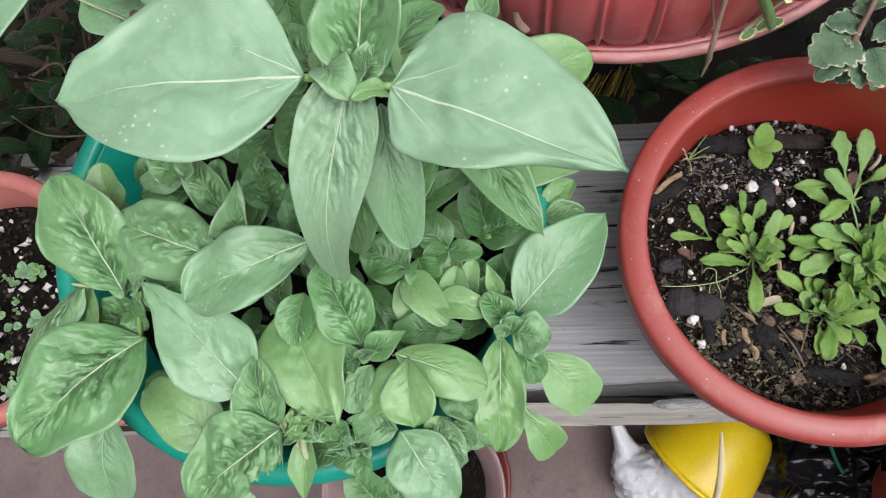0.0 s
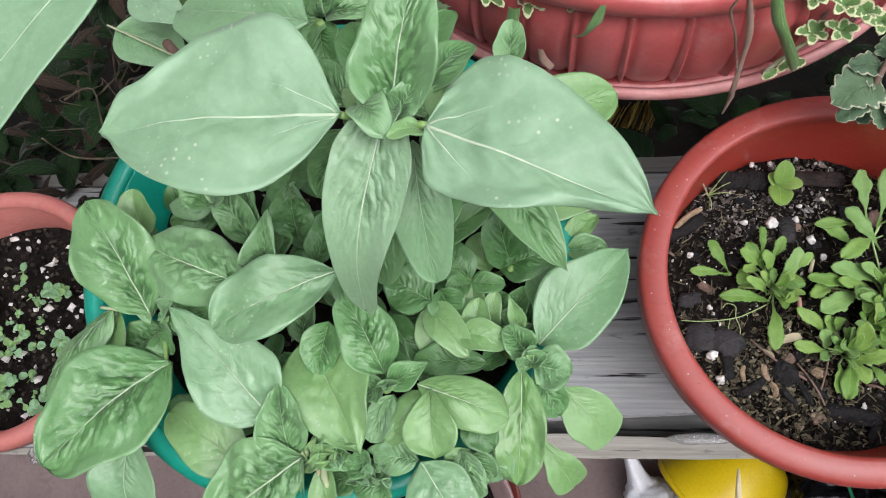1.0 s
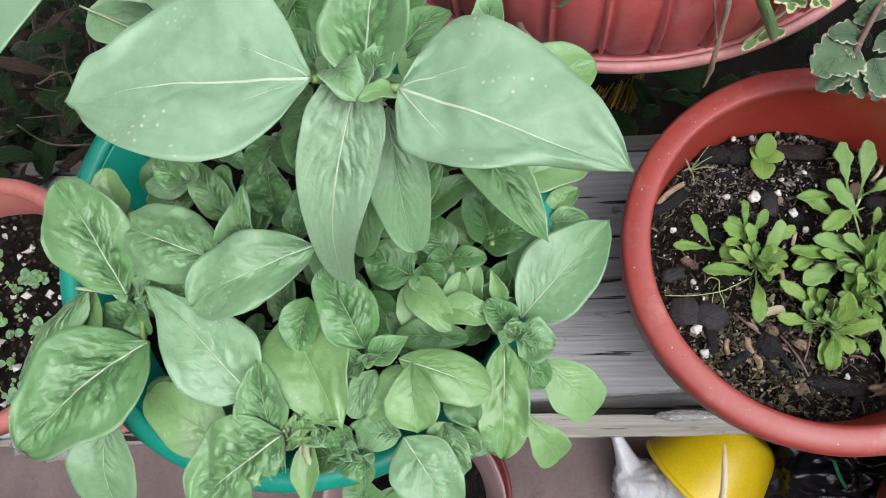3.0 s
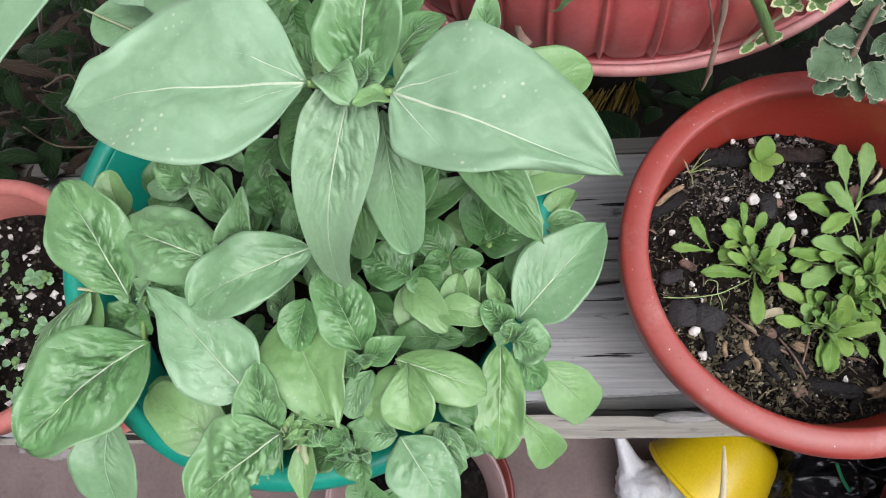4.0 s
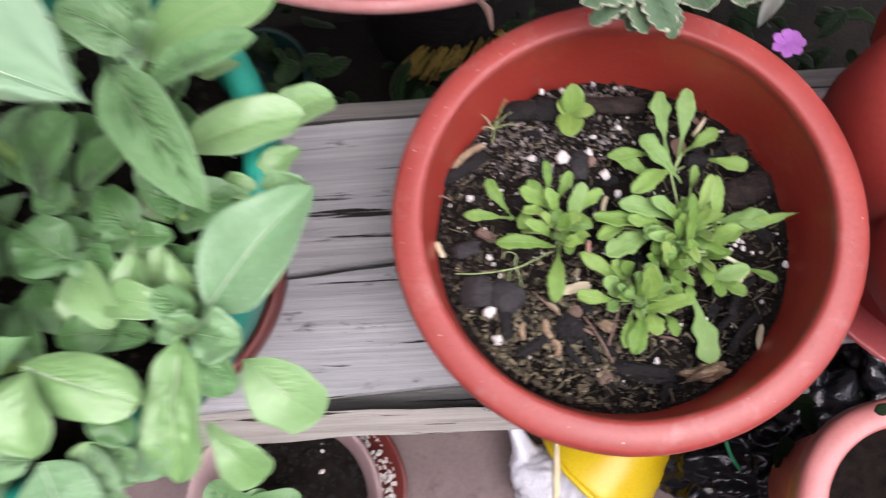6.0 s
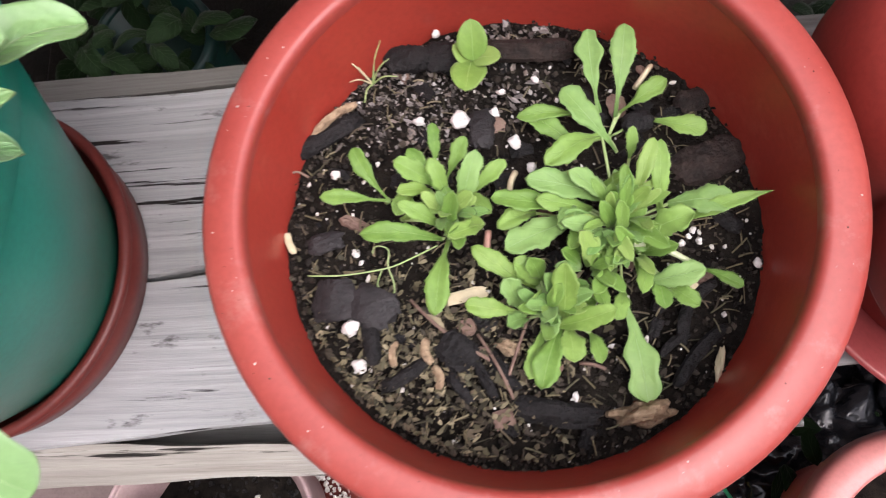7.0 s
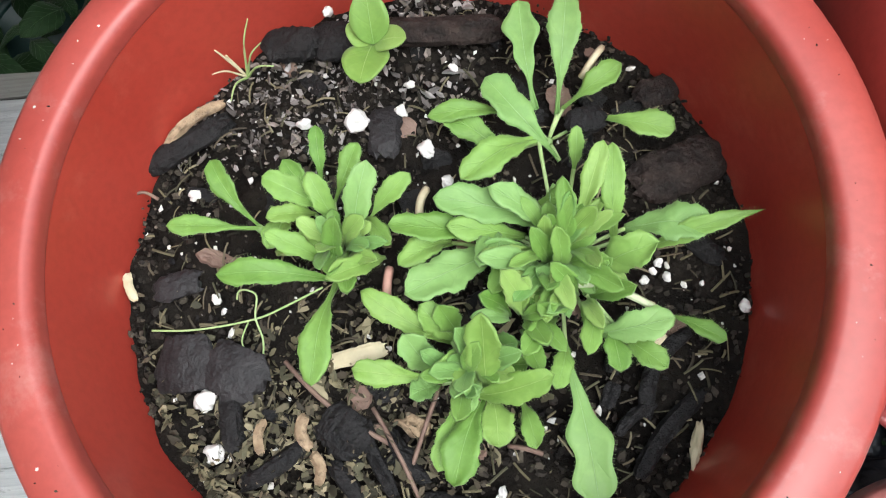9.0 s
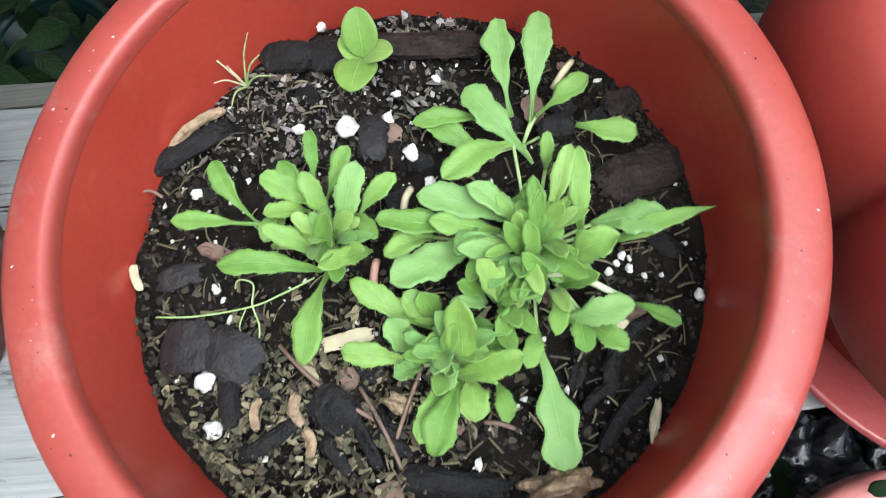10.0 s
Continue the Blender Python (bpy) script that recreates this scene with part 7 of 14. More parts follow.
leaf(rosette_b, (0.2401, 0.2153, 0.7150), (0.2414, 0.1963, 0.7260), 0.0070, M_ROSETTE, shape='spoon', arch=0.108, fold=0.32, roll=0.5, nu=27, nv=6, ripple=0.13, loose=1.0, wavy=0.09, tooth=0.16, hairs=26)
stalk(rosette_b, (0.2381, 0.2120, 0.7160), (0.2365, 0.2130, 0.7060), 0.0016, mat=M_STEM)
stalk(rosette_b, (0.2302, 0.2369, 0.7155), (0.2369, 0.2146, 0.7135), 0.0008, mat=M_PETIOLE, rise=0.0015, name="leaf_stalk")
stalk(rosette_b, (0.2345, 0.2331, 0.7155), (0.2373, 0.2143, 0.7135), 0.0008, mat=M_PETIOLE, rise=0.0015, name="leaf_stalk")
stalk(rosette_b, (0.2318, 0.2278, 0.7155), (0.2371, 0.2139, 0.7135), 0.0008, mat=M_PETIOLE, rise=0.0015, name="leaf_stalk")
stalk(rosette_b, (0.2308, 0.2312, 0.7155), (0.2369, 0.2141, 0.7135), 0.0008, mat=M_PETIOLE, rise=0.0015, name="leaf_stalk")
stalk(rosette_b, (0.2361, 0.2242, 0.7155), (0.2373, 0.2134, 0.7135), 0.0008, mat=M_PETIOLE, rise=0.0015, name="leaf_stalk")
stalk(rosette_b, (0.2428, 0.2171, 0.7155), (0.2380, 0.2130, 0.7135), 0.0008, mat=M_PETIOLE, rise=0.0015, name="leaf_stalk")
stalk(rosette_b, (0.2464, 0.2233, 0.7155), (0.2382, 0.2134, 0.7135), 0.0008, mat=M_PETIOLE, rise=0.0015, name="leaf_stalk")
stalk(rosette_b, (0.2358, 0.2080, 0.7155), (0.2373, 0.2122, 0.7135), 0.0008, mat=M_PETIOLE, rise=0.0015, name="leaf_stalk")
stalk(rosette_b, (0.2326, 0.2093, 0.7155), (0.2371, 0.2124, 0.7135), 0.0008, mat=M_PETIOLE, rise=0.0015, name="leaf_stalk")
stalk(rosette_b, (0.2325, 0.2040, 0.7155), (0.2371, 0.2120, 0.7135), 0.0008, mat=M_PETIOLE, rise=0.0015, name="leaf_stalk")
stalk(rosette_b, (0.2122, 0.2152, 0.7155), (0.2354, 0.2127, 0.7135), 0.0008, mat=M_PETIOLE, rise=0.0015, name="leaf_stalk")
stalk(rosette_b, (0.2357, 0.2037, 0.7155), (0.2373, 0.2119, 0.7135), 0.0008, mat=M_PETIOLE, rise=0.0015, name="leaf_stalk")
stalk(rosette_b, (0.2528, 0.2107, 0.7155), (0.2388, 0.2125, 0.7135), 0.0008, mat=M_PETIOLE, rise=0.0015, name="leaf_stalk")
stalk(rosette_b, (0.2458, 0.2266, 0.7155), (0.2382, 0.2138, 0.7135), 0.0008, mat=M_PETIOLE, rise=0.0015, name="leaf_stalk")
stalk(rosette_b, (0.2188, 0.2323, 0.7155), (0.2360, 0.2142, 0.7135), 0.0008, mat=M_PETIOLE, rise=0.0015, name="leaf_stalk")
stalk(rosette_b, (0.2275, 0.2293, 0.7155), (0.2367, 0.2139, 0.7135), 0.0008, mat=M_PETIOLE, rise=0.0015, name="leaf_stalk")
stalk(rosette_b, (0.2402, 0.2151, 0.7155), (0.2377, 0.2128, 0.7135), 0.0008, mat=M_PETIOLE, rise=0.0015, name="leaf_stalk")

rosette_c = thing("seedling", "large green rosette seedling with many toothed leaves", "seedling", group="seedlings in the red pot")
leaf(rosette_c, (0.3160, 0.2165, 0.7150), (0.2736, 0.2267, 0.7320), 0.0122, M_ROSETTE_PALE, shape='blunt', arch=0.084, fold=0.21, roll=-3.9, nu=27, nv=6, ripple=0.13, loose=1.0, wavy=0.09, tooth=0.16, hairs=26)
leaf(rosette_c, (0.3123, 0.2516, 0.7150), (0.2834, 0.2338, 0.7280), 0.0120, M_ROSETTE, shape='blunt', arch=0.125, fold=0.25, roll=4.4, nu=27, nv=6, ripple=0.13, loose=1.0, wavy=0.09, tooth=0.16, hairs=26)
leaf(rosette_c, (0.3159, 0.2155, 0.7150), (0.2933, 0.2277, 0.7360), 0.0091, M_ROSETTE_PALE, shape='blunt', arch=0.085, fold=0.26, roll=6.9, nu=27, nv=6, ripple=0.13, loose=1.0, wavy=0.09, tooth=0.16, hairs=26)
leaf(rosette_c, (0.2945, 0.2151, 0.7150), (0.2571, 0.2189, 0.7300), 0.0101, M_ROSETTE, shape='blunt', arch=0.106, fold=0.32, roll=7.6, nu=27, nv=6, ripple=0.13, loose=1.0, wavy=0.09, tooth=0.16, hairs=26)
leaf(rosette_c, (0.3047, 0.2143, 0.7150), (0.2778, 0.2162, 0.7320), 0.0092, M_ROSETTE, shape='blunt', arch=0.099, fold=0.18, roll=5.1, nu=27, nv=6, ripple=0.13, loose=1.0, wavy=0.09, tooth=0.16, hairs=26)
leaf(rosette_c, (0.2962, 0.2097, 0.7150), (0.2624, 0.1937, 0.7320), 0.0147, M_ROSETTE_PALE, shape='blunt', arch=0.086, fold=0.18, roll=4.6, nu=27, nv=6, ripple=0.13, loose=1.0, wavy=0.09, tooth=0.16, hairs=26)
leaf(rosette_c, (0.2780, 0.2143, 0.7150), (0.2597, 0.2050, 0.7260), 0.0093, M_ROSETTE, shape='blunt', arch=0.122, fold=0.31, roll=9.1, nu=27, nv=6, ripple=0.13, loose=1.0, wavy=0.09, tooth=0.16, hairs=26)
leaf(rosette_c, (0.3179, 0.2049, 0.7150), (0.3177, 0.2269, 0.7420), 0.0066, M_ROSETTE, shape='blunt', arch=0.09, fold=0.19, roll=-7.6, nu=27, nv=6, ripple=0.13, loose=1.0, wavy=0.09, tooth=0.16, hairs=26)
leaf(rosette_c, (0.3209, 0.2109, 0.7150), (0.3332, 0.2413, 0.7340), 0.0073, M_ROSETTE_LIME, shape='spoon', arch=0.129, fold=0.2, roll=-6.8, nu=27, nv=6, ripple=0.13, loose=1.0, wavy=0.09, tooth=0.16, hairs=26)
leaf(rosette_c, (0.3355, 0.2097, 0.7150), (0.3361, 0.2402, 0.7340), 0.0082, M_ROSETTE, shape='blunt', arch=0.081, fold=0.19, roll=-9.2, nu=27, nv=6, ripple=0.13, loose=1.0, wavy=0.09, tooth=0.16, hairs=26)
leaf(rosette_c, (0.3398, 0.2145, 0.7150), (0.3672, 0.2107, 0.7260), 0.0130, M_ROSETTE_PALE, shape='blunt', arch=0.098, fold=0.2, roll=-3.8, nu=27, nv=6, ripple=0.13, loose=1.0, wavy=0.09, tooth=0.16, hairs=26)
leaf(rosette_c, (0.3477, 0.2066, 0.7150), (0.3834, 0.2136, 0.7300), 0.0071, M_ROSETTE, shape='lance', arch=0.126, fold=0.21, roll=6.3, nu=27, nv=6, ripple=0.13, loose=1.0, wavy=0.09, tooth=0.16, hairs=26)
leaf(rosette_c, (0.3274, 0.2000, 0.7150), (0.3469, 0.2044, 0.7340), 0.0125, M_ROSETTE, shape='blunt', arch=0.117, fold=0.27, roll=1.5, nu=27, nv=6, ripple=0.13, loose=1.0, wavy=0.09, tooth=0.16, hairs=26)
leaf(rosette_c, (0.3506, 0.1831, 0.7150), (0.3667, 0.1722, 0.7240), 0.0059, M_ROSETTE, shape='spoon', arch=0.119, fold=0.27, roll=-5.4, nu=27, nv=6, ripple=0.13, loose=1.0, wavy=0.09, tooth=0.16, hairs=26)
leaf(rosette_c, (0.3251, 0.1778, 0.7150), (0.3504, 0.1802, 0.7280), 0.0108, M_ROSETTE_PALE, shape='blunt', arch=0.096, fold=0.22, roll=-2.0, nu=27, nv=6, ripple=0.13, loose=1.0, wavy=0.09, tooth=0.16, hairs=26)
leaf(rosette_c, (0.3311, 0.1797, 0.7150), (0.3320, 0.1641, 0.7240), 0.0084, M_ROSETTE, shape='blunt', arch=0.129, fold=0.24, roll=-8.6, nu=27, nv=6, ripple=0.13, loose=1.0, wavy=0.09, tooth=0.16, hairs=26)
leaf(rosette_c, (0.3355, 0.1759, 0.7150), (0.3469, 0.1646, 0.7240), 0.0084, M_ROSETTE, shape='blunt', arch=0.104, fold=0.3, roll=-1.1, nu=27, nv=6, ripple=0.13, loose=1.0, wavy=0.09, tooth=0.16, hairs=26)
leaf(rosette_c, (0.3254, 0.1901, 0.7150), (0.3203, 0.1695, 0.7380), 0.0070, M_ROSETTE, shape='blunt', arch=0.115, fold=0.19, roll=-8.8, nu=27, nv=6, ripple=0.13, loose=1.0, wavy=0.09, tooth=0.16, hairs=26)
leaf(rosette_c, (0.3172, 0.1967, 0.7150), (0.3071, 0.1825, 0.7360), 0.0091, M_ROSETTE, shape='blunt', arch=0.113, fold=0.19, roll=-4.0, nu=27, nv=6, ripple=0.13, loose=1.0, wavy=0.09, tooth=0.16, hairs=26)
leaf(rosette_c, (0.3152, 0.1759, 0.7150), (0.3101, 0.1598, 0.7260), 0.0068, M_ROSETTE, shape='blunt', arch=0.099, fold=0.21, roll=-9.3, nu=27, nv=6, ripple=0.13, loose=1.0, wavy=0.09, tooth=0.16, hairs=26)
leaf(rosette_c, (0.3043, 0.1855, 0.7150), (0.2953, 0.1969, 0.7440), 0.0090, M_ROSETTE_LIME, shape='blunt', arch=0.08, fold=0.32, roll=3.8, nu=27, nv=6, ripple=0.13, loose=1.0, wavy=0.09, tooth=0.16, hairs=26)
leaf(rosette_c, (0.3114, 0.1992, 0.7150), (0.2880, 0.2031, 0.7380), 0.0076, M_ROSETTE_PALE, shape='blunt', arch=0.128, fold=0.25, roll=9.1, nu=27, nv=6, ripple=0.13, loose=1.0, wavy=0.09, tooth=0.16, hairs=26)
leaf(rosette_c, (0.3131, 0.1849, 0.7150), (0.3002, 0.1708, 0.7340), 0.0076, M_ROSETTE, shape='blunt', arch=0.123, fold=0.27, roll=0.5, nu=27, nv=6, ripple=0.13, loose=1.0, wavy=0.09, tooth=0.16, hairs=26)
leaf(rosette_c, (0.3242, 0.2384, 0.7150), (0.3256, 0.2509, 0.7260), 0.0053, M_ROSETTE, shape='blunt', arch=0.105, fold=0.21, roll=-2.5, nu=27, nv=6, ripple=0.13, loose=1.0, wavy=0.09, tooth=0.16, hairs=26)
leaf(rosette_c, (0.3156, 0.2009, 0.7150), (0.3142, 0.2104, 0.7420), 0.0066, M_ROSETTE, shape='blunt', arch=0.116, fold=0.21, roll=7.0, nu=27, nv=6, ripple=0.13, loose=1.0, wavy=0.09, tooth=0.16, hairs=26)
leaf(rosette_c, (0.3093, 0.1973, 0.7150), (0.3131, 0.1857, 0.7360), 0.0061, M_ROSETTE, shape='blunt', arch=0.105, fold=0.27, roll=6.4, nu=27, nv=6, ripple=0.13, loose=1.0, wavy=0.09, tooth=0.16, hairs=26)
leaf(rosette_c, (0.2928, 0.2195, 0.7150), (0.2886, 0.2006, 0.7360), 0.0076, M_ROSETTE_PALE, shape='blunt', arch=0.112, fold=0.2, roll=-5.0, nu=27, nv=6, ripple=0.13, loose=1.0, wavy=0.09, tooth=0.16, hairs=26)
leaf(rosette_c, (0.3243, 0.2085, 0.7150), (0.3264, 0.1968, 0.7400), 0.0051, M_ROSETTE_LIME, shape='blunt', arch=0.08, fold=0.18, roll=9.0, nu=27, nv=6, ripple=0.13, loose=1.0, wavy=0.09, tooth=0.16, hairs=26)
leaf(rosette_c, (0.3042, 0.2080, 0.7150), (0.2916, 0.1913, 0.7340), 0.0091, M_ROSETTE, shape='blunt', arch=0.11, fold=0.33, roll=5.6, nu=27, nv=6, ripple=0.13, loose=1.0, wavy=0.09, tooth=0.16, hairs=26)
leaf(rosette_c, (0.3207, 0.2130, 0.7150), (0.3365, 0.2134, 0.7380), 0.0045, M_ROSETTE, shape='blunt', arch=0.096, fold=0.33, roll=8.5, nu=27, nv=6, ripple=0.13, loose=1.0, wavy=0.09, tooth=0.16, hairs=26)
leaf(rosette_c, (0.3074, 0.2226, 0.7150), (0.3209, 0.2265, 0.7320), 0.0055, M_ROSETTE, shape='blunt', arch=0.103, fold=0.19, roll=-3.6, nu=27, nv=6, ripple=0.13, loose=1.0, wavy=0.09, tooth=0.16, hairs=26)
leaf(rosette_c, (0.3023, 0.1857, 0.7150), (0.3084, 0.1733, 0.7360), 0.0076, M_ROSETTE, shape='blunt', arch=0.088, fold=0.23, roll=-8.3, nu=27, nv=6, ripple=0.13, loose=1.0, wavy=0.09, tooth=0.16, hairs=26)
stalk(rosette_c, (0.3159, 0.2048, 0.7160), (0.3173, 0.2056, 0.7060), 0.0016, mat=M_STEM)
stalk(rosette_c, (0.3160, 0.2164, 0.7155), (0.3161, 0.2062, 0.7135), 0.0008, mat=M_PETIOLE, rise=0.0015, name="leaf_stalk")
stalk(rosette_c, (0.3123, 0.2514, 0.7155), (0.3158, 0.2089, 0.7135), 0.0008, mat=M_PETIOLE, rise=0.0015, name="leaf_stalk")
stalk(rosette_c, (0.3159, 0.2153, 0.7155), (0.3161, 0.2062, 0.7135), 0.0008, mat=M_PETIOLE, rise=0.0015, name="leaf_stalk")
stalk(rosette_c, (0.2945, 0.2150, 0.7155), (0.3143, 0.2061, 0.7135), 0.0008, mat=M_PETIOLE, rise=0.0015, name="leaf_stalk")
stalk(rosette_c, (0.3047, 0.2142, 0.7155), (0.3151, 0.2060, 0.7135), 0.0008, mat=M_PETIOLE, rise=0.0015, name="leaf_stalk")
stalk(rosette_c, (0.2962, 0.2096, 0.7155), (0.3145, 0.2057, 0.7135), 0.0008, mat=M_PETIOLE, rise=0.0015, name="leaf_stalk")
stalk(rosette_c, (0.2780, 0.2142, 0.7155), (0.3131, 0.2060, 0.7135), 0.0008, mat=M_PETIOLE, rise=0.0015, name="leaf_stalk")
stalk(rosette_c, (0.3209, 0.2107, 0.7155), (0.3165, 0.2057, 0.7135), 0.0008, mat=M_PETIOLE, rise=0.0015, name="leaf_stalk")
stalk(rosette_c, (0.3354, 0.2096, 0.7155), (0.3177, 0.2056, 0.7135), 0.0008, mat=M_PETIOLE, rise=0.0015, name="leaf_stalk")
stalk(rosette_c, (0.3397, 0.2144, 0.7155), (0.3179, 0.2060, 0.7135), 0.0008, mat=M_PETIOLE, rise=0.0015, name="leaf_stalk")
stalk(rosette_c, (0.3476, 0.2065, 0.7155), (0.3187, 0.2055, 0.7135), 0.0008, mat=M_PETIOLE, rise=0.0015, name="leaf_stalk")
stalk(rosette_c, (0.3273, 0.1999, 0.7155), (0.3170, 0.2048, 0.7135), 0.0008, mat=M_PETIOLE, rise=0.0015, name="leaf_stalk")
stalk(rosette_c, (0.3505, 0.1831, 0.7155), (0.3189, 0.2035, 0.7135), 0.0008, mat=M_PETIOLE, rise=0.0015, name="leaf_stalk")
stalk(rosette_c, (0.3250, 0.1777, 0.7155), (0.3168, 0.2030, 0.7135), 0.0008, mat=M_PETIOLE, rise=0.0015, name="leaf_stalk")
stalk(rosette_c, (0.3310, 0.1797, 0.7155), (0.3173, 0.2032, 0.7135), 0.0008, mat=M_PETIOLE, rise=0.0015, name="leaf_stalk")
stalk(rosette_c, (0.3354, 0.1759, 0.7155), (0.3176, 0.2029, 0.7135), 0.0008, mat=M_PETIOLE, rise=0.0015, name="leaf_stalk")
stalk(rosette_c, (0.3253, 0.1900, 0.7155), (0.3167, 0.2040, 0.7135), 0.0008, mat=M_PETIOLE, rise=0.0015, name="leaf_stalk")
stalk(rosette_c, (0.3171, 0.1966, 0.7155), (0.3162, 0.2047, 0.7135), 0.0008, mat=M_PETIOLE, rise=0.0015, name="leaf_stalk")
stalk(rosette_c, (0.3152, 0.1758, 0.7155), (0.3160, 0.2028, 0.7135), 0.0008, mat=M_PETIOLE, rise=0.0015, name="leaf_stalk")
stalk(rosette_c, (0.3043, 0.1855, 0.7155), (0.3151, 0.2037, 0.7135), 0.0008, mat=M_PETIOLE, rise=0.0015, name="leaf_stalk")
stalk(rosette_c, (0.3114, 0.1991, 0.7155), (0.3156, 0.2050, 0.7135), 0.0008, mat=M_PETIOLE, rise=0.0015, name="leaf_stalk")
stalk(rosette_c, (0.3131, 0.1849, 0.7155), (0.3159, 0.2037, 0.7135), 0.0008, mat=M_PETIOLE, rise=0.0015, name="leaf_stalk")
stalk(rosette_c, (0.3241, 0.2382, 0.7155), (0.3167, 0.2080, 0.7135), 0.0008, mat=M_PETIOLE, rise=0.0015, name="leaf_stalk")
stalk(rosette_c, (0.3155, 0.2008, 0.7155), (0.3160, 0.2049, 0.7135), 0.0008, mat=M_PETIOLE, rise=0.0015, name="leaf_stalk")
stalk(rosette_c, (0.3093, 0.1972, 0.7155), (0.3156, 0.2047, 0.7135), 0.0008, mat=M_PETIOLE, rise=0.0015, name="leaf_stalk")
stalk(rosette_c, (0.2928, 0.2194, 0.7155), (0.3142, 0.2065, 0.7135), 0.0008, mat=M_PETIOLE, rise=0.0015, name="leaf_stalk")
stalk(rosette_c, (0.3242, 0.2084, 0.7155), (0.3167, 0.2057, 0.7135), 0.0008, mat=M_PETIOLE, rise=0.0015, name="leaf_stalk")
stalk(rosette_c, (0.3041, 0.2079, 0.7155), (0.3151, 0.2056, 0.7135), 0.0008, mat=M_PETIOLE, rise=0.0015, name="leaf_stalk")
stalk(rosette_c, (0.3207, 0.2128, 0.7155), (0.3165, 0.2059, 0.7135), 0.0008, mat=M_PETIOLE, rise=0.0015, name="leaf_stalk")
stalk(rosette_c, (0.3074, 0.2224, 0.7155), (0.3154, 0.2066, 0.7135), 0.0008, mat=M_PETIOLE, rise=0.0015, name="leaf_stalk")
stalk(rosette_c, (0.3023, 0.1856, 0.7155), (0.3149, 0.2038, 0.7135), 0.0008, mat=M_PETIOLE, rise=0.0015, name="leaf_stalk")
leaf(rosette_c, (0.3151, 0.1740, 0.7140), (0.3209, 0.1233, 0.7220), 0.0141, M_ROSETTE_PALE, shape='spoon', arch=0.05, fold=0.2, nu=36, nv=6, wavy=0.20, ripple=0.12, hairs=30)
stalk(rosette_c, (0.3263, 0.1957, 0.7220), (0.3500, 0.1814, 0.7220), 0.0016, mat=M_STEM_PALE, rise=0.003, name="leaf_stalk")

rosette_d = thing("seedling", "small yellow-green rosette seedling on the soil", "seedling", group="seedlings in the red pot")
leaf(rosette_d, (0.2759, 0.1784, 0.7150), (0.2469, 0.1960, 0.7300), 0.0094, M_ROSETTE_LIME, shape='blunt', arch=0.098, fold=0.25, roll=-1.7, nu=27, nv=6, ripple=0.13, loose=1.0, wavy=0.09, tooth=0.16, hairs=26)
leaf(rosette_d, (0.2694, 0.1690, 0.7150), (0.2618, 0.1799, 0.7340), 0.0103, M_ROSETTE_PALE, shape='blunt', arch=0.102, fold=0.24, roll=3.2, nu=27, nv=6, ripple=0.13, loose=1.0, wavy=0.09, tooth=0.16, hairs=26)
leaf(rosette_d, (0.2709, 0.1663, 0.7150), (0.2427, 0.1700, 0.7280), 0.0094, M_ROSETTE_LIME, shape='spoon', arch=0.093, fold=0.28, roll=-9.8, nu=27, nv=6, ripple=0.13, loose=1.0, wavy=0.09, tooth=0.16, hairs=26)
leaf(rosette_d, (0.2871, 0.1611, 0.7150), (0.2883, 0.1834, 0.7440), 0.0114, M_ROSETTE_LIME, shape='blunt', arch=0.095, fold=0.23, roll=-7.2, nu=27, nv=6, ripple=0.13, loose=1.0, wavy=0.09, tooth=0.16, hairs=26)
leaf(rosette_d, (0.2827, 0.1595, 0.7150), (0.3098, 0.1638, 0.7340), 0.0100, M_ROSETTE_LIME, shape='blunt', arch=0.117, fold=0.23, roll=5.8, nu=27, nv=6, ripple=0.13, loose=1.0, wavy=0.09, tooth=0.16, hairs=26)
leaf(rosette_d, (0.2856, 0.1584, 0.7150), (0.2752, 0.1307, 0.7260), 0.0119, M_ROSETTE, shape='blunt', arch=0.128, fold=0.22, roll=7.9, nu=27, nv=6, ripple=0.13, loose=1.0, wavy=0.09, tooth=0.16, hairs=26)
leaf(rosette_d, (0.2767, 0.1569, 0.7150), (0.2696, 0.1357, 0.7240), 0.0084, M_ROSETTE, shape='blunt', arch=0.12, fold=0.28, roll=-9.5, nu=27, nv=6, ripple=0.13, loose=1.0, wavy=0.09, tooth=0.16, hairs=26)
leaf(rosette_d, (0.2990, 0.1557, 0.7150), (0.3024, 0.1412, 0.7240), 0.0067, M_ROSETTE, shape='blunt', arch=0.103, fold=0.27, roll=-4.1, nu=27, nv=6, ripple=0.13, loose=1.0, wavy=0.09, tooth=0.16, hairs=26)
leaf(rosette_d, (0.2886, 0.1591, 0.7150), (0.2900, 0.1422, 0.7240), 0.0109, M_ROSETTE_LIME, shape='blunt', arch=0.091, fold=0.23, roll=-4.8, nu=27, nv=6, ripple=0.13, loose=1.0, wavy=0.09, tooth=0.16, hairs=26)
leaf(rosette_d, (0.2770, 0.1794, 0.7150), (0.2667, 0.1902, 0.7280), 0.0094, M_ROSETTE, shape='blunt', arch=0.119, fold=0.23, roll=-1.5, nu=27, nv=6, ripple=0.13, loose=1.0, wavy=0.09, tooth=0.16, hairs=26)
leaf(rosette_d, (0.2795, 0.1713, 0.7150), (0.2726, 0.1685, 0.7340), 0.0076, M_ROSETTE, shape='blunt', arch=0.112, fold=0.32, roll=-4.1, nu=27, nv=6, ripple=0.13, loose=1.0, wavy=0.09, tooth=0.16, hairs=26)
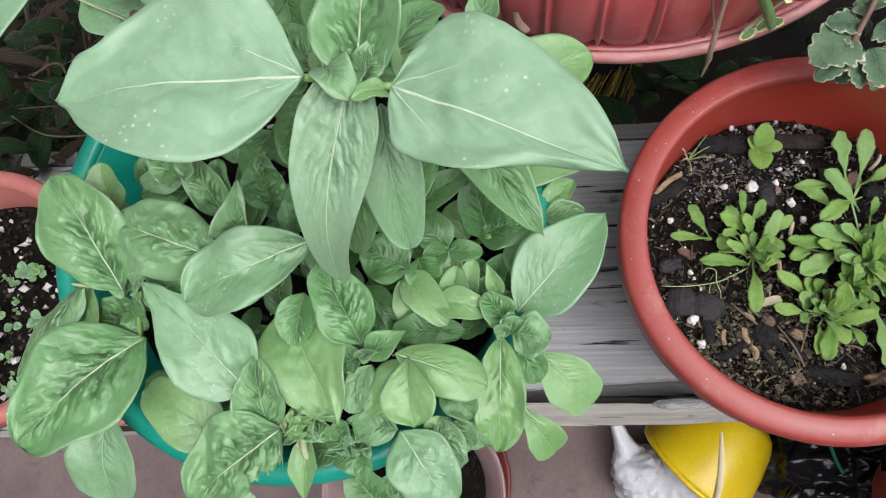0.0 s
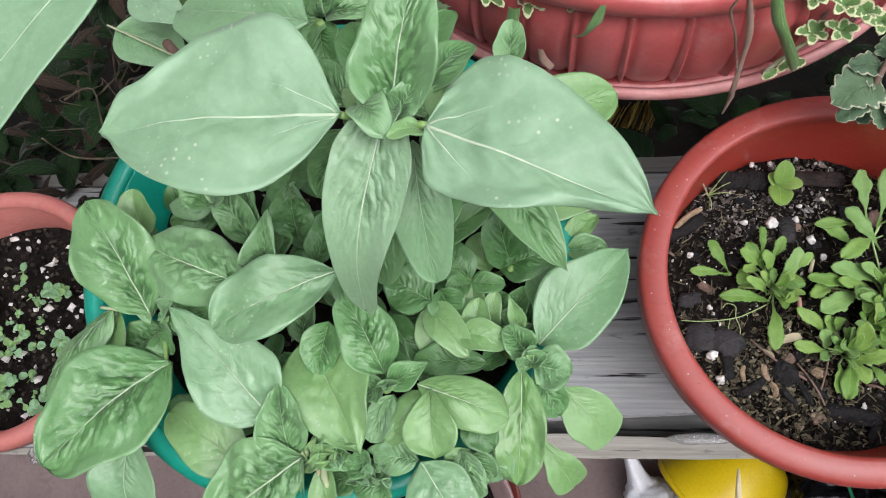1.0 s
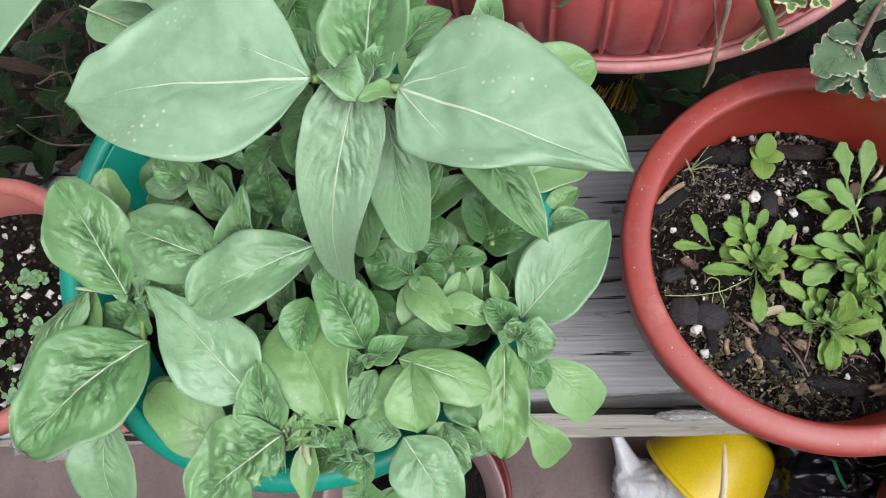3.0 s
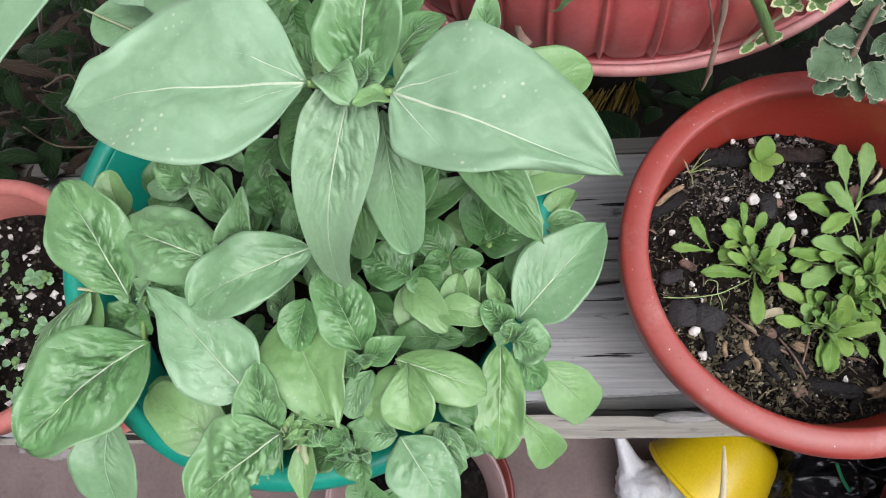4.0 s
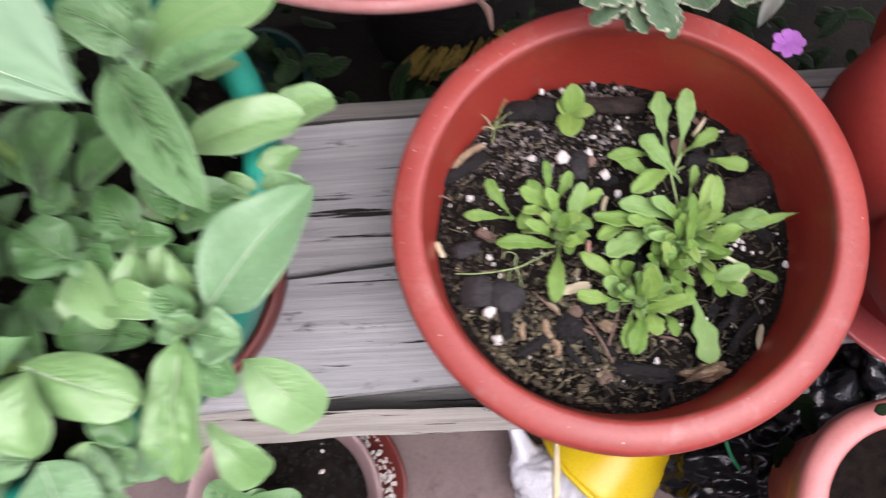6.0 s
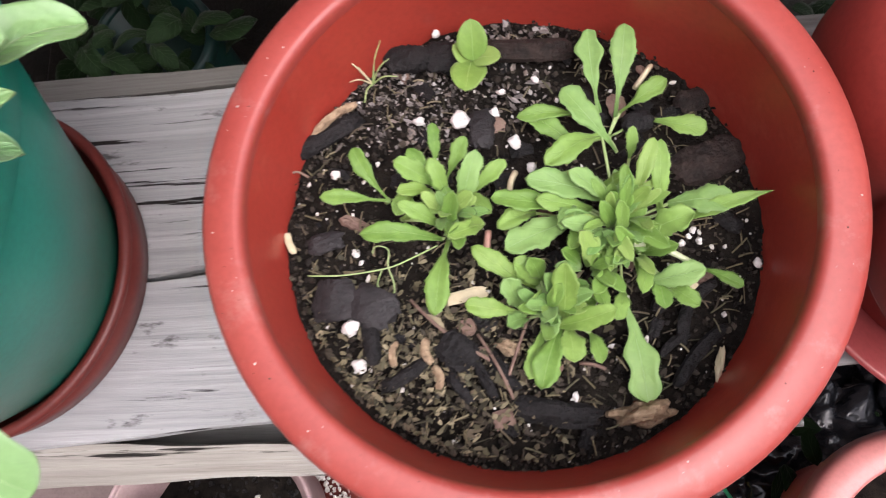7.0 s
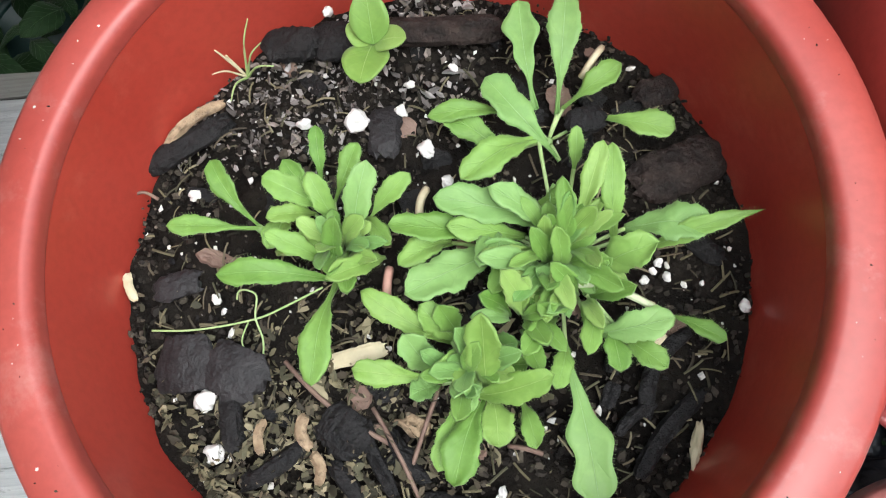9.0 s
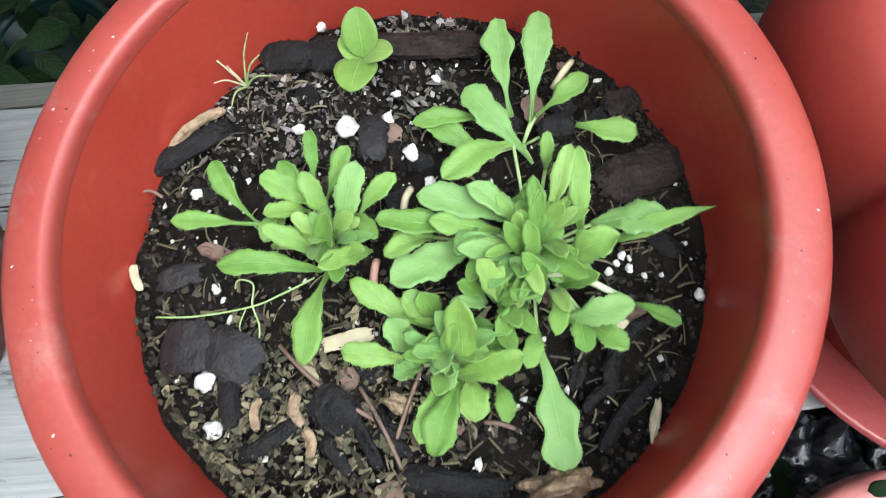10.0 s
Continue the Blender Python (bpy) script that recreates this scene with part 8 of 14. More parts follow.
leaf(rosette_d, (0.2711, 0.1640, 0.7150), (0.2614, 0.1601, 0.7240), 0.0081, M_ROSETTE_PALE, shape='blunt', arch=0.082, fold=0.33, roll=6.7, nu=27, nv=6, ripple=0.13, loose=1.0, wavy=0.09, tooth=0.16, hairs=26)
leaf(rosette_d, (0.2877, 0.1747, 0.7150), (0.2992, 0.1754, 0.7300), 0.0080, M_ROSETTE_PALE, shape='blunt', arch=0.12, fold=0.26, roll=-5.3, nu=27, nv=6, ripple=0.13, loose=1.0, wavy=0.09, tooth=0.16, hairs=26)
leaf(rosette_d, (0.2781, 0.1813, 0.7150), (0.2735, 0.1891, 0.7320), 0.0086, M_ROSETTE, shape='blunt', arch=0.088, fold=0.23, roll=-0.8, nu=27, nv=6, ripple=0.13, loose=1.0, wavy=0.09, tooth=0.16, hairs=26)
leaf(rosette_d, (0.2809, 0.1615, 0.7150), (0.2847, 0.1589, 0.7320), 0.0052, M_ROSETTE_PALE, shape='blunt', arch=0.083, fold=0.28, roll=4.6, nu=27, nv=6, ripple=0.13, loose=1.0, wavy=0.09, tooth=0.16, hairs=26)
leaf(rosette_d, (0.2837, 0.1604, 0.7150), (0.2813, 0.1627, 0.7320), 0.0052, M_ROSETTE_PALE, shape='blunt', arch=0.081, fold=0.31, roll=-0.2, nu=27, nv=6, ripple=0.13, loose=1.0, wavy=0.09, tooth=0.16, hairs=26)
stalk(rosette_d, (0.2827, 0.1648, 0.7160), (0.2828, 0.1641, 0.7060), 0.0016, mat=M_STEM)
stalk(rosette_d, (0.2760, 0.1784, 0.7155), (0.2820, 0.1660, 0.7135), 0.0008, mat=M_PETIOLE, rise=0.0015, name="leaf_stalk")
stalk(rosette_d, (0.2695, 0.1689, 0.7155), (0.2816, 0.1652, 0.7135), 0.0008, mat=M_PETIOLE, rise=0.0015, name="leaf_stalk")
stalk(rosette_d, (0.2709, 0.1663, 0.7155), (0.2816, 0.1650, 0.7135), 0.0008, mat=M_PETIOLE, rise=0.0015, name="leaf_stalk")
stalk(rosette_d, (0.2872, 0.1611, 0.7155), (0.2829, 0.1647, 0.7135), 0.0008, mat=M_PETIOLE, rise=0.0015, name="leaf_stalk")
stalk(rosette_d, (0.2827, 0.1595, 0.7155), (0.2825, 0.1646, 0.7135), 0.0008, mat=M_PETIOLE, rise=0.0015, name="leaf_stalk")
stalk(rosette_d, (0.2856, 0.1583, 0.7155), (0.2827, 0.1644, 0.7135), 0.0008, mat=M_PETIOLE, rise=0.0015, name="leaf_stalk")
stalk(rosette_d, (0.2767, 0.1569, 0.7155), (0.2821, 0.1644, 0.7135), 0.0008, mat=M_PETIOLE, rise=0.0015, name="leaf_stalk")
stalk(rosette_d, (0.2990, 0.1557, 0.7155), (0.2839, 0.1643, 0.7135), 0.0008, mat=M_PETIOLE, rise=0.0015, name="leaf_stalk")
stalk(rosette_d, (0.2886, 0.1591, 0.7155), (0.2831, 0.1645, 0.7135), 0.0008, mat=M_PETIOLE, rise=0.0015, name="leaf_stalk")
stalk(rosette_d, (0.2770, 0.1793, 0.7155), (0.2820, 0.1661, 0.7135), 0.0008, mat=M_PETIOLE, rise=0.0015, name="leaf_stalk")
stalk(rosette_d, (0.2795, 0.1713, 0.7155), (0.2824, 0.1655, 0.7135), 0.0008, mat=M_PETIOLE, rise=0.0015, name="leaf_stalk")
stalk(rosette_d, (0.2712, 0.1640, 0.7155), (0.2816, 0.1648, 0.7135), 0.0008, mat=M_PETIOLE, rise=0.0015, name="leaf_stalk")
stalk(rosette_d, (0.2877, 0.1747, 0.7155), (0.2830, 0.1657, 0.7135), 0.0008, mat=M_PETIOLE, rise=0.0015, name="leaf_stalk")
stalk(rosette_d, (0.2781, 0.1812, 0.7155), (0.2823, 0.1663, 0.7135), 0.0008, mat=M_PETIOLE, rise=0.0015, name="leaf_stalk")
stalk(rosette_d, (0.2809, 0.1615, 0.7155), (0.2824, 0.1648, 0.7135), 0.0008, mat=M_PETIOLE, rise=0.0015, name="leaf_stalk")
stalk(rosette_d, (0.2838, 0.1604, 0.7155), (0.2827, 0.1645, 0.7135), 0.0008, mat=M_PETIOLE, rise=0.0015, name="leaf_stalk")

rosette_e = thing("seedling", "green seedling with long wavy-edged leaves", "seedling", group="seedlings in the red pot")
leaf(rosette_e, (0.3199, 0.2444, 0.7090), (0.2944, 0.2750, 0.7220), 0.0129, M_ROSETTE_PALE, shape='spoon', arch=0.12, fold=0.3, roll=-0.3, nu=27, nv=6, ripple=0.13, loose=1.0, wavy=0.09, tooth=0.16, hairs=26)
leaf(rosette_e, (0.3205, 0.2628, 0.7090), (0.3273, 0.3058, 0.7240), 0.0114, M_ROSETTE_PALE, shape='spoon', arch=0.093, fold=0.18, roll=3.3, nu=27, nv=6, ripple=0.13, loose=1.0, wavy=0.09, tooth=0.16, hairs=26)
leaf(rosette_e, (0.3228, 0.2649, 0.7090), (0.3447, 0.2753, 0.7220), 0.0093, M_ROSETTE, shape='spoon', arch=0.104, fold=0.29, roll=-2.5, nu=27, nv=6, ripple=0.13, loose=1.0, wavy=0.09, tooth=0.16, hairs=26)
leaf(rosette_e, (0.3367, 0.2604, 0.7090), (0.3616, 0.2494, 0.7180), 0.0104, M_ROSETTE, shape='spoon', arch=0.119, fold=0.22, roll=6.0, nu=27, nv=6, ripple=0.13, loose=1.0, wavy=0.09, tooth=0.16, hairs=26)
leaf(rosette_e, (0.3087, 0.2633, 0.7090), (0.2716, 0.2636, 0.7180), 0.0079, M_ROSETTE, shape='spoon', arch=0.116, fold=0.24, roll=0.8, nu=27, nv=6, ripple=0.13, loose=1.0, wavy=0.09, tooth=0.16, hairs=26)
leaf(rosette_e, (0.2999, 0.2486, 0.7090), (0.2756, 0.2666, 0.7160), 0.0101, M_ROSETTE, shape='blunt', arch=0.114, fold=0.21, roll=1.1, nu=27, nv=6, ripple=0.13, loose=1.0, wavy=0.09, tooth=0.16, hairs=26)
stalk(rosette_e, (0.3163, 0.2523, 0.7100), (0.3178, 0.2548, 0.7000), 0.0016, mat=M_STEM)
stalk(rosette_e, (0.3198, 0.2442, 0.7095), (0.3168, 0.2526, 0.7075), 0.0008, mat=M_PETIOLE, rise=0.0015, name="leaf_stalk")
stalk(rosette_e, (0.3205, 0.2626, 0.7095), (0.3168, 0.2542, 0.7075), 0.0008, mat=M_PETIOLE, rise=0.0015, name="leaf_stalk")
stalk(rosette_e, (0.3228, 0.2647, 0.7095), (0.3170, 0.2542, 0.7075), 0.0008, mat=M_PETIOLE, rise=0.0015, name="leaf_stalk")
stalk(rosette_e, (0.3366, 0.2602, 0.7095), (0.3180, 0.2539, 0.7075), 0.0008, mat=M_PETIOLE, rise=0.0015, name="leaf_stalk")
stalk(rosette_e, (0.3086, 0.2631, 0.7095), (0.3159, 0.2541, 0.7075), 0.0008, mat=M_PETIOLE, rise=0.0015, name="leaf_stalk")
stalk(rosette_e, (0.2999, 0.2484, 0.7095), (0.3152, 0.2530, 0.7075), 0.0008, mat=M_PETIOLE, rise=0.0015, name="leaf_stalk")
leaf(rosette_e, (0.3126, 0.2646, 0.7120), (0.3095, 0.3068, 0.7200), 0.0117, M_ROSETTE_PALE, shape='spoon', arch=0.05, fold=0.25, nu=30, nv=6, wavy=0.24, ripple=0.1)

rosette_f = thing("seedling", "tiny seedling with round bright leaves", "seedling", group="seedlings in the red pot")
for base, tip, w, mat in (((0.2505, 0.2985, 0.7130), (0.2470, 0.2775, 0.7230), 0.0185, M_ROSETTE_LIME), ((0.2520, 0.2985, 0.7140), (0.2655, 0.2945, 0.7230), 0.0115, M_ROSETTE_LIME), ((0.2500, 0.2990, 0.7130), (0.2420, 0.3050, 0.7200), 0.0110, M_ROSETTE_LIME), ((0.2515, 0.2980, 0.7150), (0.2520, 0.3120, 0.7310), 0.0155, M_ROSETTE)):
    leaf(rosette_f, base, tip, w, mat, shape='round', arch=0.08, fold=0.15, nu=24, nv=8, ripple=0.02, loose=0.3)
stalk(rosette_f, (0.2512, 0.2985, 0.7140), (0.2520, 0.3010, 0.6990), 0.0016, mat=M_STEM)
leaf(rosette_c, (0.3153, 0.2026, 0.7160), (0.3148, 0.1893, 0.7347), 0.0045, M_ROSETTE, shape='spoon', arch=0.09, fold=0.21, roll=6, nu=20, nv=6, ripple=0.05, wavy=0.07, tooth=0.16, hairs=18)
leaf(rosette_c, (0.3126, 0.2063, 0.7160), (0.2977, 0.1993, 0.7369), 0.0045, M_ROSETTE, shape='spoon', arch=0.12, fold=0.36, roll=5, nu=20, nv=6, ripple=0.05, wavy=0.07, tooth=0.16, hairs=18)
leaf(rosette_c, (0.3170, 0.2080, 0.7160), (0.3280, 0.2116, 0.7267), 0.0075, M_ROSETTE, shape='blunt', arch=0.11, fold=0.31, roll=17, nu=20, nv=6, ripple=0.05, wavy=0.07, tooth=0.16, hairs=18)
leaf(rosette_c, (0.3166, 0.2062, 0.7160), (0.3267, 0.1962, 0.7383), 0.0058, M_ROSETTE, shape='spoon', arch=0.11, fold=0.36, roll=-23, nu=20, nv=6, ripple=0.05, wavy=0.07, tooth=0.16, hairs=18)
leaf(rosette_c, (0.3137, 0.2068, 0.7160), (0.2865, 0.2037, 0.7324), 0.0067, M_ROSETTE_LIME, shape='blunt', arch=0.11, fold=0.46, roll=2, nu=20, nv=6, ripple=0.05, wavy=0.07, tooth=0.16, hairs=18)
leaf(rosette_c, (0.3172, 0.2041, 0.7160), (0.3227, 0.1923, 0.7344), 0.0064, M_ROSETTE_PALE, shape='blunt', arch=0.1, fold=0.26, roll=-16, nu=20, nv=6, ripple=0.05, wavy=0.07, tooth=0.16, hairs=18)
leaf(rosette_c, (0.3138, 0.2056, 0.7160), (0.2985, 0.1879, 0.7365), 0.0070, M_ROSETTE_PALE, shape='spoon', arch=0.08, fold=0.47, roll=-7, nu=20, nv=6, ripple=0.05, wavy=0.07, tooth=0.16, hairs=18)
leaf(rosette_c, (0.3140, 0.2056, 0.7160), (0.3019, 0.1903, 0.7288), 0.0069, M_ROSETTE_LIME, shape='spoon', arch=0.12, fold=0.23, roll=17, nu=20, nv=6, ripple=0.05, wavy=0.07, tooth=0.16, hairs=18)
leaf(rosette_c, (0.3158, 0.2077, 0.7160), (0.3333, 0.2238, 0.7249), 0.0048, M_ROSETTE_LIME, shape='blunt', arch=0.13, fold=0.37, roll=-11, nu=20, nv=6, ripple=0.05, wavy=0.07, tooth=0.16, hairs=18)
leaf(rosette_c, (0.3167, 0.2045, 0.7160), (0.3262, 0.1908, 0.7234), 0.0046, M_ROSETTE_PALE, shape='spoon', arch=0.05, fold=0.4, roll=23, nu=20, nv=6, ripple=0.05, wavy=0.07, tooth=0.16, hairs=18)
leaf(rosette_c, (0.3131, 0.2073, 0.7160), (0.2891, 0.2085, 0.7311), 0.0065, M_ROSETTE_PALE, shape='spoon', arch=0.07, fold=0.47, roll=-4, nu=20, nv=6, ripple=0.05, wavy=0.07, tooth=0.16, hairs=18)
leaf(rosette_c, (0.3127, 0.2053, 0.7160), (0.2944, 0.1915, 0.7283), 0.0073, M_ROSETTE, shape='blunt', arch=0.07, fold=0.46, roll=-23, nu=20, nv=6, ripple=0.05, wavy=0.07, tooth=0.16, hairs=18)
leaf(rosette_c, (0.3183, 0.2094, 0.7160), (0.3333, 0.2156, 0.7367), 0.0048, M_ROSETTE_LIME, shape='blunt', arch=0.09, fold=0.23, roll=13, nu=20, nv=6, ripple=0.05, wavy=0.07, tooth=0.16, hairs=18)
leaf(rosette_c, (0.3153, 0.2032, 0.7160), (0.3163, 0.1822, 0.7289), 0.0047, M_ROSETTE_PALE, shape='blunt', arch=0.11, fold=0.42, roll=7, nu=20, nv=6, ripple=0.05, wavy=0.07, tooth=0.16, hairs=18)
leaf(rosette_c, (0.3148, 0.2105, 0.7160), (0.3126, 0.2227, 0.7291), 0.0055, M_ROSETTE, shape='spoon', arch=0.07, fold=0.33, roll=-19, nu=20, nv=6, ripple=0.05, wavy=0.07, tooth=0.16, hairs=18)
leaf(rosette_c, (0.3152, 0.2061, 0.7160), (0.3171, 0.1834, 0.7383), 0.0062, M_ROSETTE_LIME, shape='spoon', arch=0.15, fold=0.42, roll=13, nu=20, nv=6, ripple=0.05, wavy=0.07, tooth=0.16, hairs=18)
leaf(rosette_c, (0.3117, 0.2072, 0.7160), (0.2972, 0.2062, 0.7261), 0.0059, M_ROSETTE_PALE, shape='spoon', arch=0.05, fold=0.38, roll=-20, nu=20, nv=6, ripple=0.05, wavy=0.07, tooth=0.16, hairs=18)
leaf(rosette_c, (0.3153, 0.2113, 0.7160), (0.3154, 0.2302, 0.7260), 0.0054, M_ROSETTE_PALE, shape='blunt', arch=0.15, fold=0.31, roll=22, nu=20, nv=6, ripple=0.05, wavy=0.07, tooth=0.16, hairs=18)
leaf(rosette_c, (0.3169, 0.2091, 0.7160), (0.3280, 0.2165, 0.7392), 0.0067, M_ROSETTE_LIME, shape='spoon', arch=0.07, fold=0.31, roll=12, nu=20, nv=6, ripple=0.05, wavy=0.07, tooth=0.16, hairs=18)
leaf(rosette_c, (0.3162, 0.2085, 0.7160), (0.3254, 0.2154, 0.7330), 0.0068, M_ROSETTE_PALE, shape='blunt', arch=0.13, fold=0.38, roll=-2, nu=20, nv=6, ripple=0.05, wavy=0.07, tooth=0.16, hairs=18)
leaf(rosette_c, (0.3144, 0.2084, 0.7160), (0.3037, 0.2249, 0.7311), 0.0045, M_ROSETTE, shape='spoon', arch=0.1, fold=0.46, roll=1, nu=20, nv=6, ripple=0.05, wavy=0.07, tooth=0.16, hairs=18)
leaf(rosette_c, (0.3160, 0.2100, 0.7160), (0.3200, 0.2228, 0.7398), 0.0050, M_ROSETTE_PALE, shape='blunt', arch=0.08, fold=0.47, roll=1, nu=20, nv=6, ripple=0.05, wavy=0.07, tooth=0.16, hairs=18)
leaf(rosette_c, (0.3149, 0.2053, 0.7160), (0.3132, 0.1883, 0.7311), 0.0057, M_ROSETTE, shape='spoon', arch=0.09, fold=0.43, roll=25, nu=20, nv=6, ripple=0.05, wavy=0.07, tooth=0.16, hairs=18)
leaf(rosette_c, (0.3158, 0.2060, 0.7160), (0.3254, 0.1933, 0.7322), 0.0057, M_ROSETTE, shape='spoon', arch=0.05, fold=0.26, roll=-9, nu=20, nv=6, ripple=0.05, wavy=0.07, tooth=0.16, hairs=18)
leaf(rosette_c, (0.3171, 0.2055, 0.7160), (0.3337, 0.1889, 0.7383), 0.0071, M_ROSETTE, shape='spoon', arch=0.11, fold=0.46, roll=16, nu=20, nv=6, ripple=0.05, wavy=0.07, tooth=0.16, hairs=18)
leaf(rosette_c, (0.3183, 0.2052, 0.7160), (0.3375, 0.1942, 0.7235), 0.0048, M_ROSETTE_LIME, shape='spoon', arch=0.13, fold=0.42, roll=13, nu=20, nv=6, ripple=0.05, wavy=0.07, tooth=0.16, hairs=18)
leaf(rosette_c, (0.3156, 0.2085, 0.7160), (0.3212, 0.2217, 0.7394), 0.0044, M_ROSETTE, shape='blunt', arch=0.09, fold=0.25, roll=-1, nu=20, nv=6, ripple=0.05, wavy=0.07, tooth=0.16, hairs=18)
leaf(rosette_c, (0.3168, 0.2039, 0.7160), (0.3217, 0.1923, 0.7316), 0.0045, M_ROSETTE, shape='blunt', arch=0.12, fold=0.23, roll=-22, nu=20, nv=6, ripple=0.05, wavy=0.07, tooth=0.16, hairs=18)
leaf(rosette_c, (0.3183, 0.2054, 0.7160), (0.3297, 0.1986, 0.7251), 0.0064, M_ROSETTE_LIME, shape='spoon', arch=0.12, fold=0.34, roll=11, nu=20, nv=6, ripple=0.05, wavy=0.07, tooth=0.16, hairs=18)
leaf(rosette_c, (0.3150, 0.2080, 0.7160), (0.3119, 0.2164, 0.7355), 0.0051, M_ROSETTE, shape='blunt', arch=0.07, fold=0.24, roll=3, nu=20, nv=6, ripple=0.05, wavy=0.07, tooth=0.16, hairs=18)
leaf(rosette_b, (0.2411, 0.2134, 0.7160), (0.2537, 0.2057, 0.7330), 0.0057, M_ROSETTE_LIME, shape='blunt', arch=0.12, fold=0.5, roll=6, nu=20, nv=6, ripple=0.05, wavy=0.07, tooth=0.16, hairs=18)
leaf(rosette_b, (0.2397, 0.2178, 0.7160), (0.2502, 0.2217, 0.7254), 0.0052, M_ROSETTE_LIME, shape='spoon', arch=0.13, fold=0.28, roll=15, nu=20, nv=6, ripple=0.05, wavy=0.07, tooth=0.16, hairs=18)
leaf(rosette_b, (0.2399, 0.2155, 0.7160), (0.2564, 0.2137, 0.7272), 0.0049, M_ROSETTE_PALE, shape='blunt', arch=0.13, fold=0.45, roll=16, nu=20, nv=6, ripple=0.05, wavy=0.07, tooth=0.16, hairs=18)
leaf(rosette_b, (0.2352, 0.2152, 0.7160), (0.2342, 0.2092, 0.7376), 0.0058, M_ROSETTE_LIME, shape='blunt', arch=0.09, fold=0.21, roll=-16, nu=20, nv=6, ripple=0.05, wavy=0.07, tooth=0.16, hairs=18)
leaf(rosette_b, (0.2376, 0.2161, 0.7160), (0.2484, 0.2229, 0.7301), 0.0073, M_ROSETTE_LIME, shape='spoon', arch=0.09, fold=0.35, roll=13, nu=20, nv=6, ripple=0.05, wavy=0.07, tooth=0.16, hairs=18)
leaf(rosette_b, (0.2367, 0.2174, 0.7160), (0.2356, 0.2283, 0.7239), 0.0054, M_ROSETTE, shape='blunt', arch=0.13, fold=0.39, roll=5, nu=20, nv=6, ripple=0.05, wavy=0.07, tooth=0.16, hairs=18)
leaf(rosette_b, (0.2356, 0.2137, 0.7160), (0.2346, 0.2033, 0.7365), 0.0054, M_ROSETTE_PALE, shape='spoon', arch=0.12, fold=0.48, roll=17, nu=20, nv=6, ripple=0.05, wavy=0.07, tooth=0.16, hairs=18)
leaf(rosette_b, (0.2387, 0.2164, 0.7160), (0.2468, 0.2170, 0.7262), 0.0056, M_ROSETTE_LIME, shape='blunt', arch=0.11, fold=0.29, roll=16, nu=20, nv=6, ripple=0.05, wavy=0.07, tooth=0.16, hairs=18)
leaf(rosette_b, (0.2371, 0.2144, 0.7160), (0.2385, 0.2019, 0.7272), 0.0065, M_ROSETTE_LIME, shape='blunt', arch=0.08, fold=0.46, roll=3, nu=20, nv=6, ripple=0.05, wavy=0.07, tooth=0.16, hairs=18)
leaf(rosette_b, (0.2365, 0.2164, 0.7160), (0.2317, 0.2241, 0.7299), 0.0047, M_ROSETTE_PALE, shape='spoon', arch=0.09, fold=0.38, roll=4, nu=20, nv=6, ripple=0.05, wavy=0.07, tooth=0.16, hairs=18)
leaf(rosette_b, (0.2352, 0.2130, 0.7160), (0.2343, 0.2052, 0.7314), 0.0061, M_ROSETTE, shape='spoon', arch=0.06, fold=0.44, roll=23, nu=20, nv=6, ripple=0.05, wavy=0.07, tooth=0.16, hairs=18)
leaf(rosette_b, (0.2367, 0.2140, 0.7160), (0.2386, 0.2006, 0.7391), 0.0068, M_ROSETTE, shape='spoon', arch=0.05, fold=0.42, roll=-12, nu=20, nv=6, ripple=0.05, wavy=0.07, tooth=0.16, hairs=18)
leaf(rosette_d, (0.2833, 0.1683, 0.7160), (0.2801, 0.1619, 0.7223), 0.0048, M_ROSETTE_LIME, shape='blunt', arch=0.05, fold=0.44, roll=-4, nu=20, nv=6, ripple=0.05, wavy=0.07, tooth=0.16, hairs=18)
leaf(rosette_d, (0.2833, 0.1681, 0.7160), (0.2803, 0.1597, 0.7372), 0.0070, M_ROSETTE_PALE, shape='spoon', arch=0.1, fold=0.26, roll=23, nu=20, nv=6, ripple=0.05, wavy=0.07, tooth=0.16, hairs=18)
leaf(rosette_d, (0.2831, 0.1732, 0.7160), (0.2820, 0.1822, 0.7297), 0.0047, M_ROSETTE, shape='blunt', arch=0.14, fold=0.33, roll=-22, nu=20, nv=6, ripple=0.05, wavy=0.07, tooth=0.16, hairs=18)
leaf(rosette_d, (0.2836, 0.1659, 0.7160), (0.2834, 0.1596, 0.7225), 0.0046, M_ROSETTE_LIME, shape='blunt', arch=0.12, fold=0.27, roll=0, nu=20, nv=6, ripple=0.05, wavy=0.07, tooth=0.16, hairs=18)
leaf(rosette_d, (0.2847, 0.1705, 0.7160), (0.2905, 0.1767, 0.7270), 0.0044, M_ROSETTE, shape='spoon', arch=0.07, fold=0.44, roll=16, nu=20, nv=6, ripple=0.05, wavy=0.07, tooth=0.16, hairs=18)
leaf(rosette_d, (0.2879, 0.1690, 0.7160), (0.3020, 0.1683, 0.7248), 0.0070, M_ROSETTE, shape='spoon', arch=0.09, fold=0.47, roll=10, nu=20, nv=6, ripple=0.05, wavy=0.07, tooth=0.16, hairs=18)
leaf(rosette_d, (0.2824, 0.1728, 0.7160), (0.2795, 0.1801, 0.7395), 0.0062, M_ROSETTE_PALE, shape='spoon', arch=0.1, fold=0.27, roll=25, nu=20, nv=6, ripple=0.05, wavy=0.07, tooth=0.16, hairs=18)
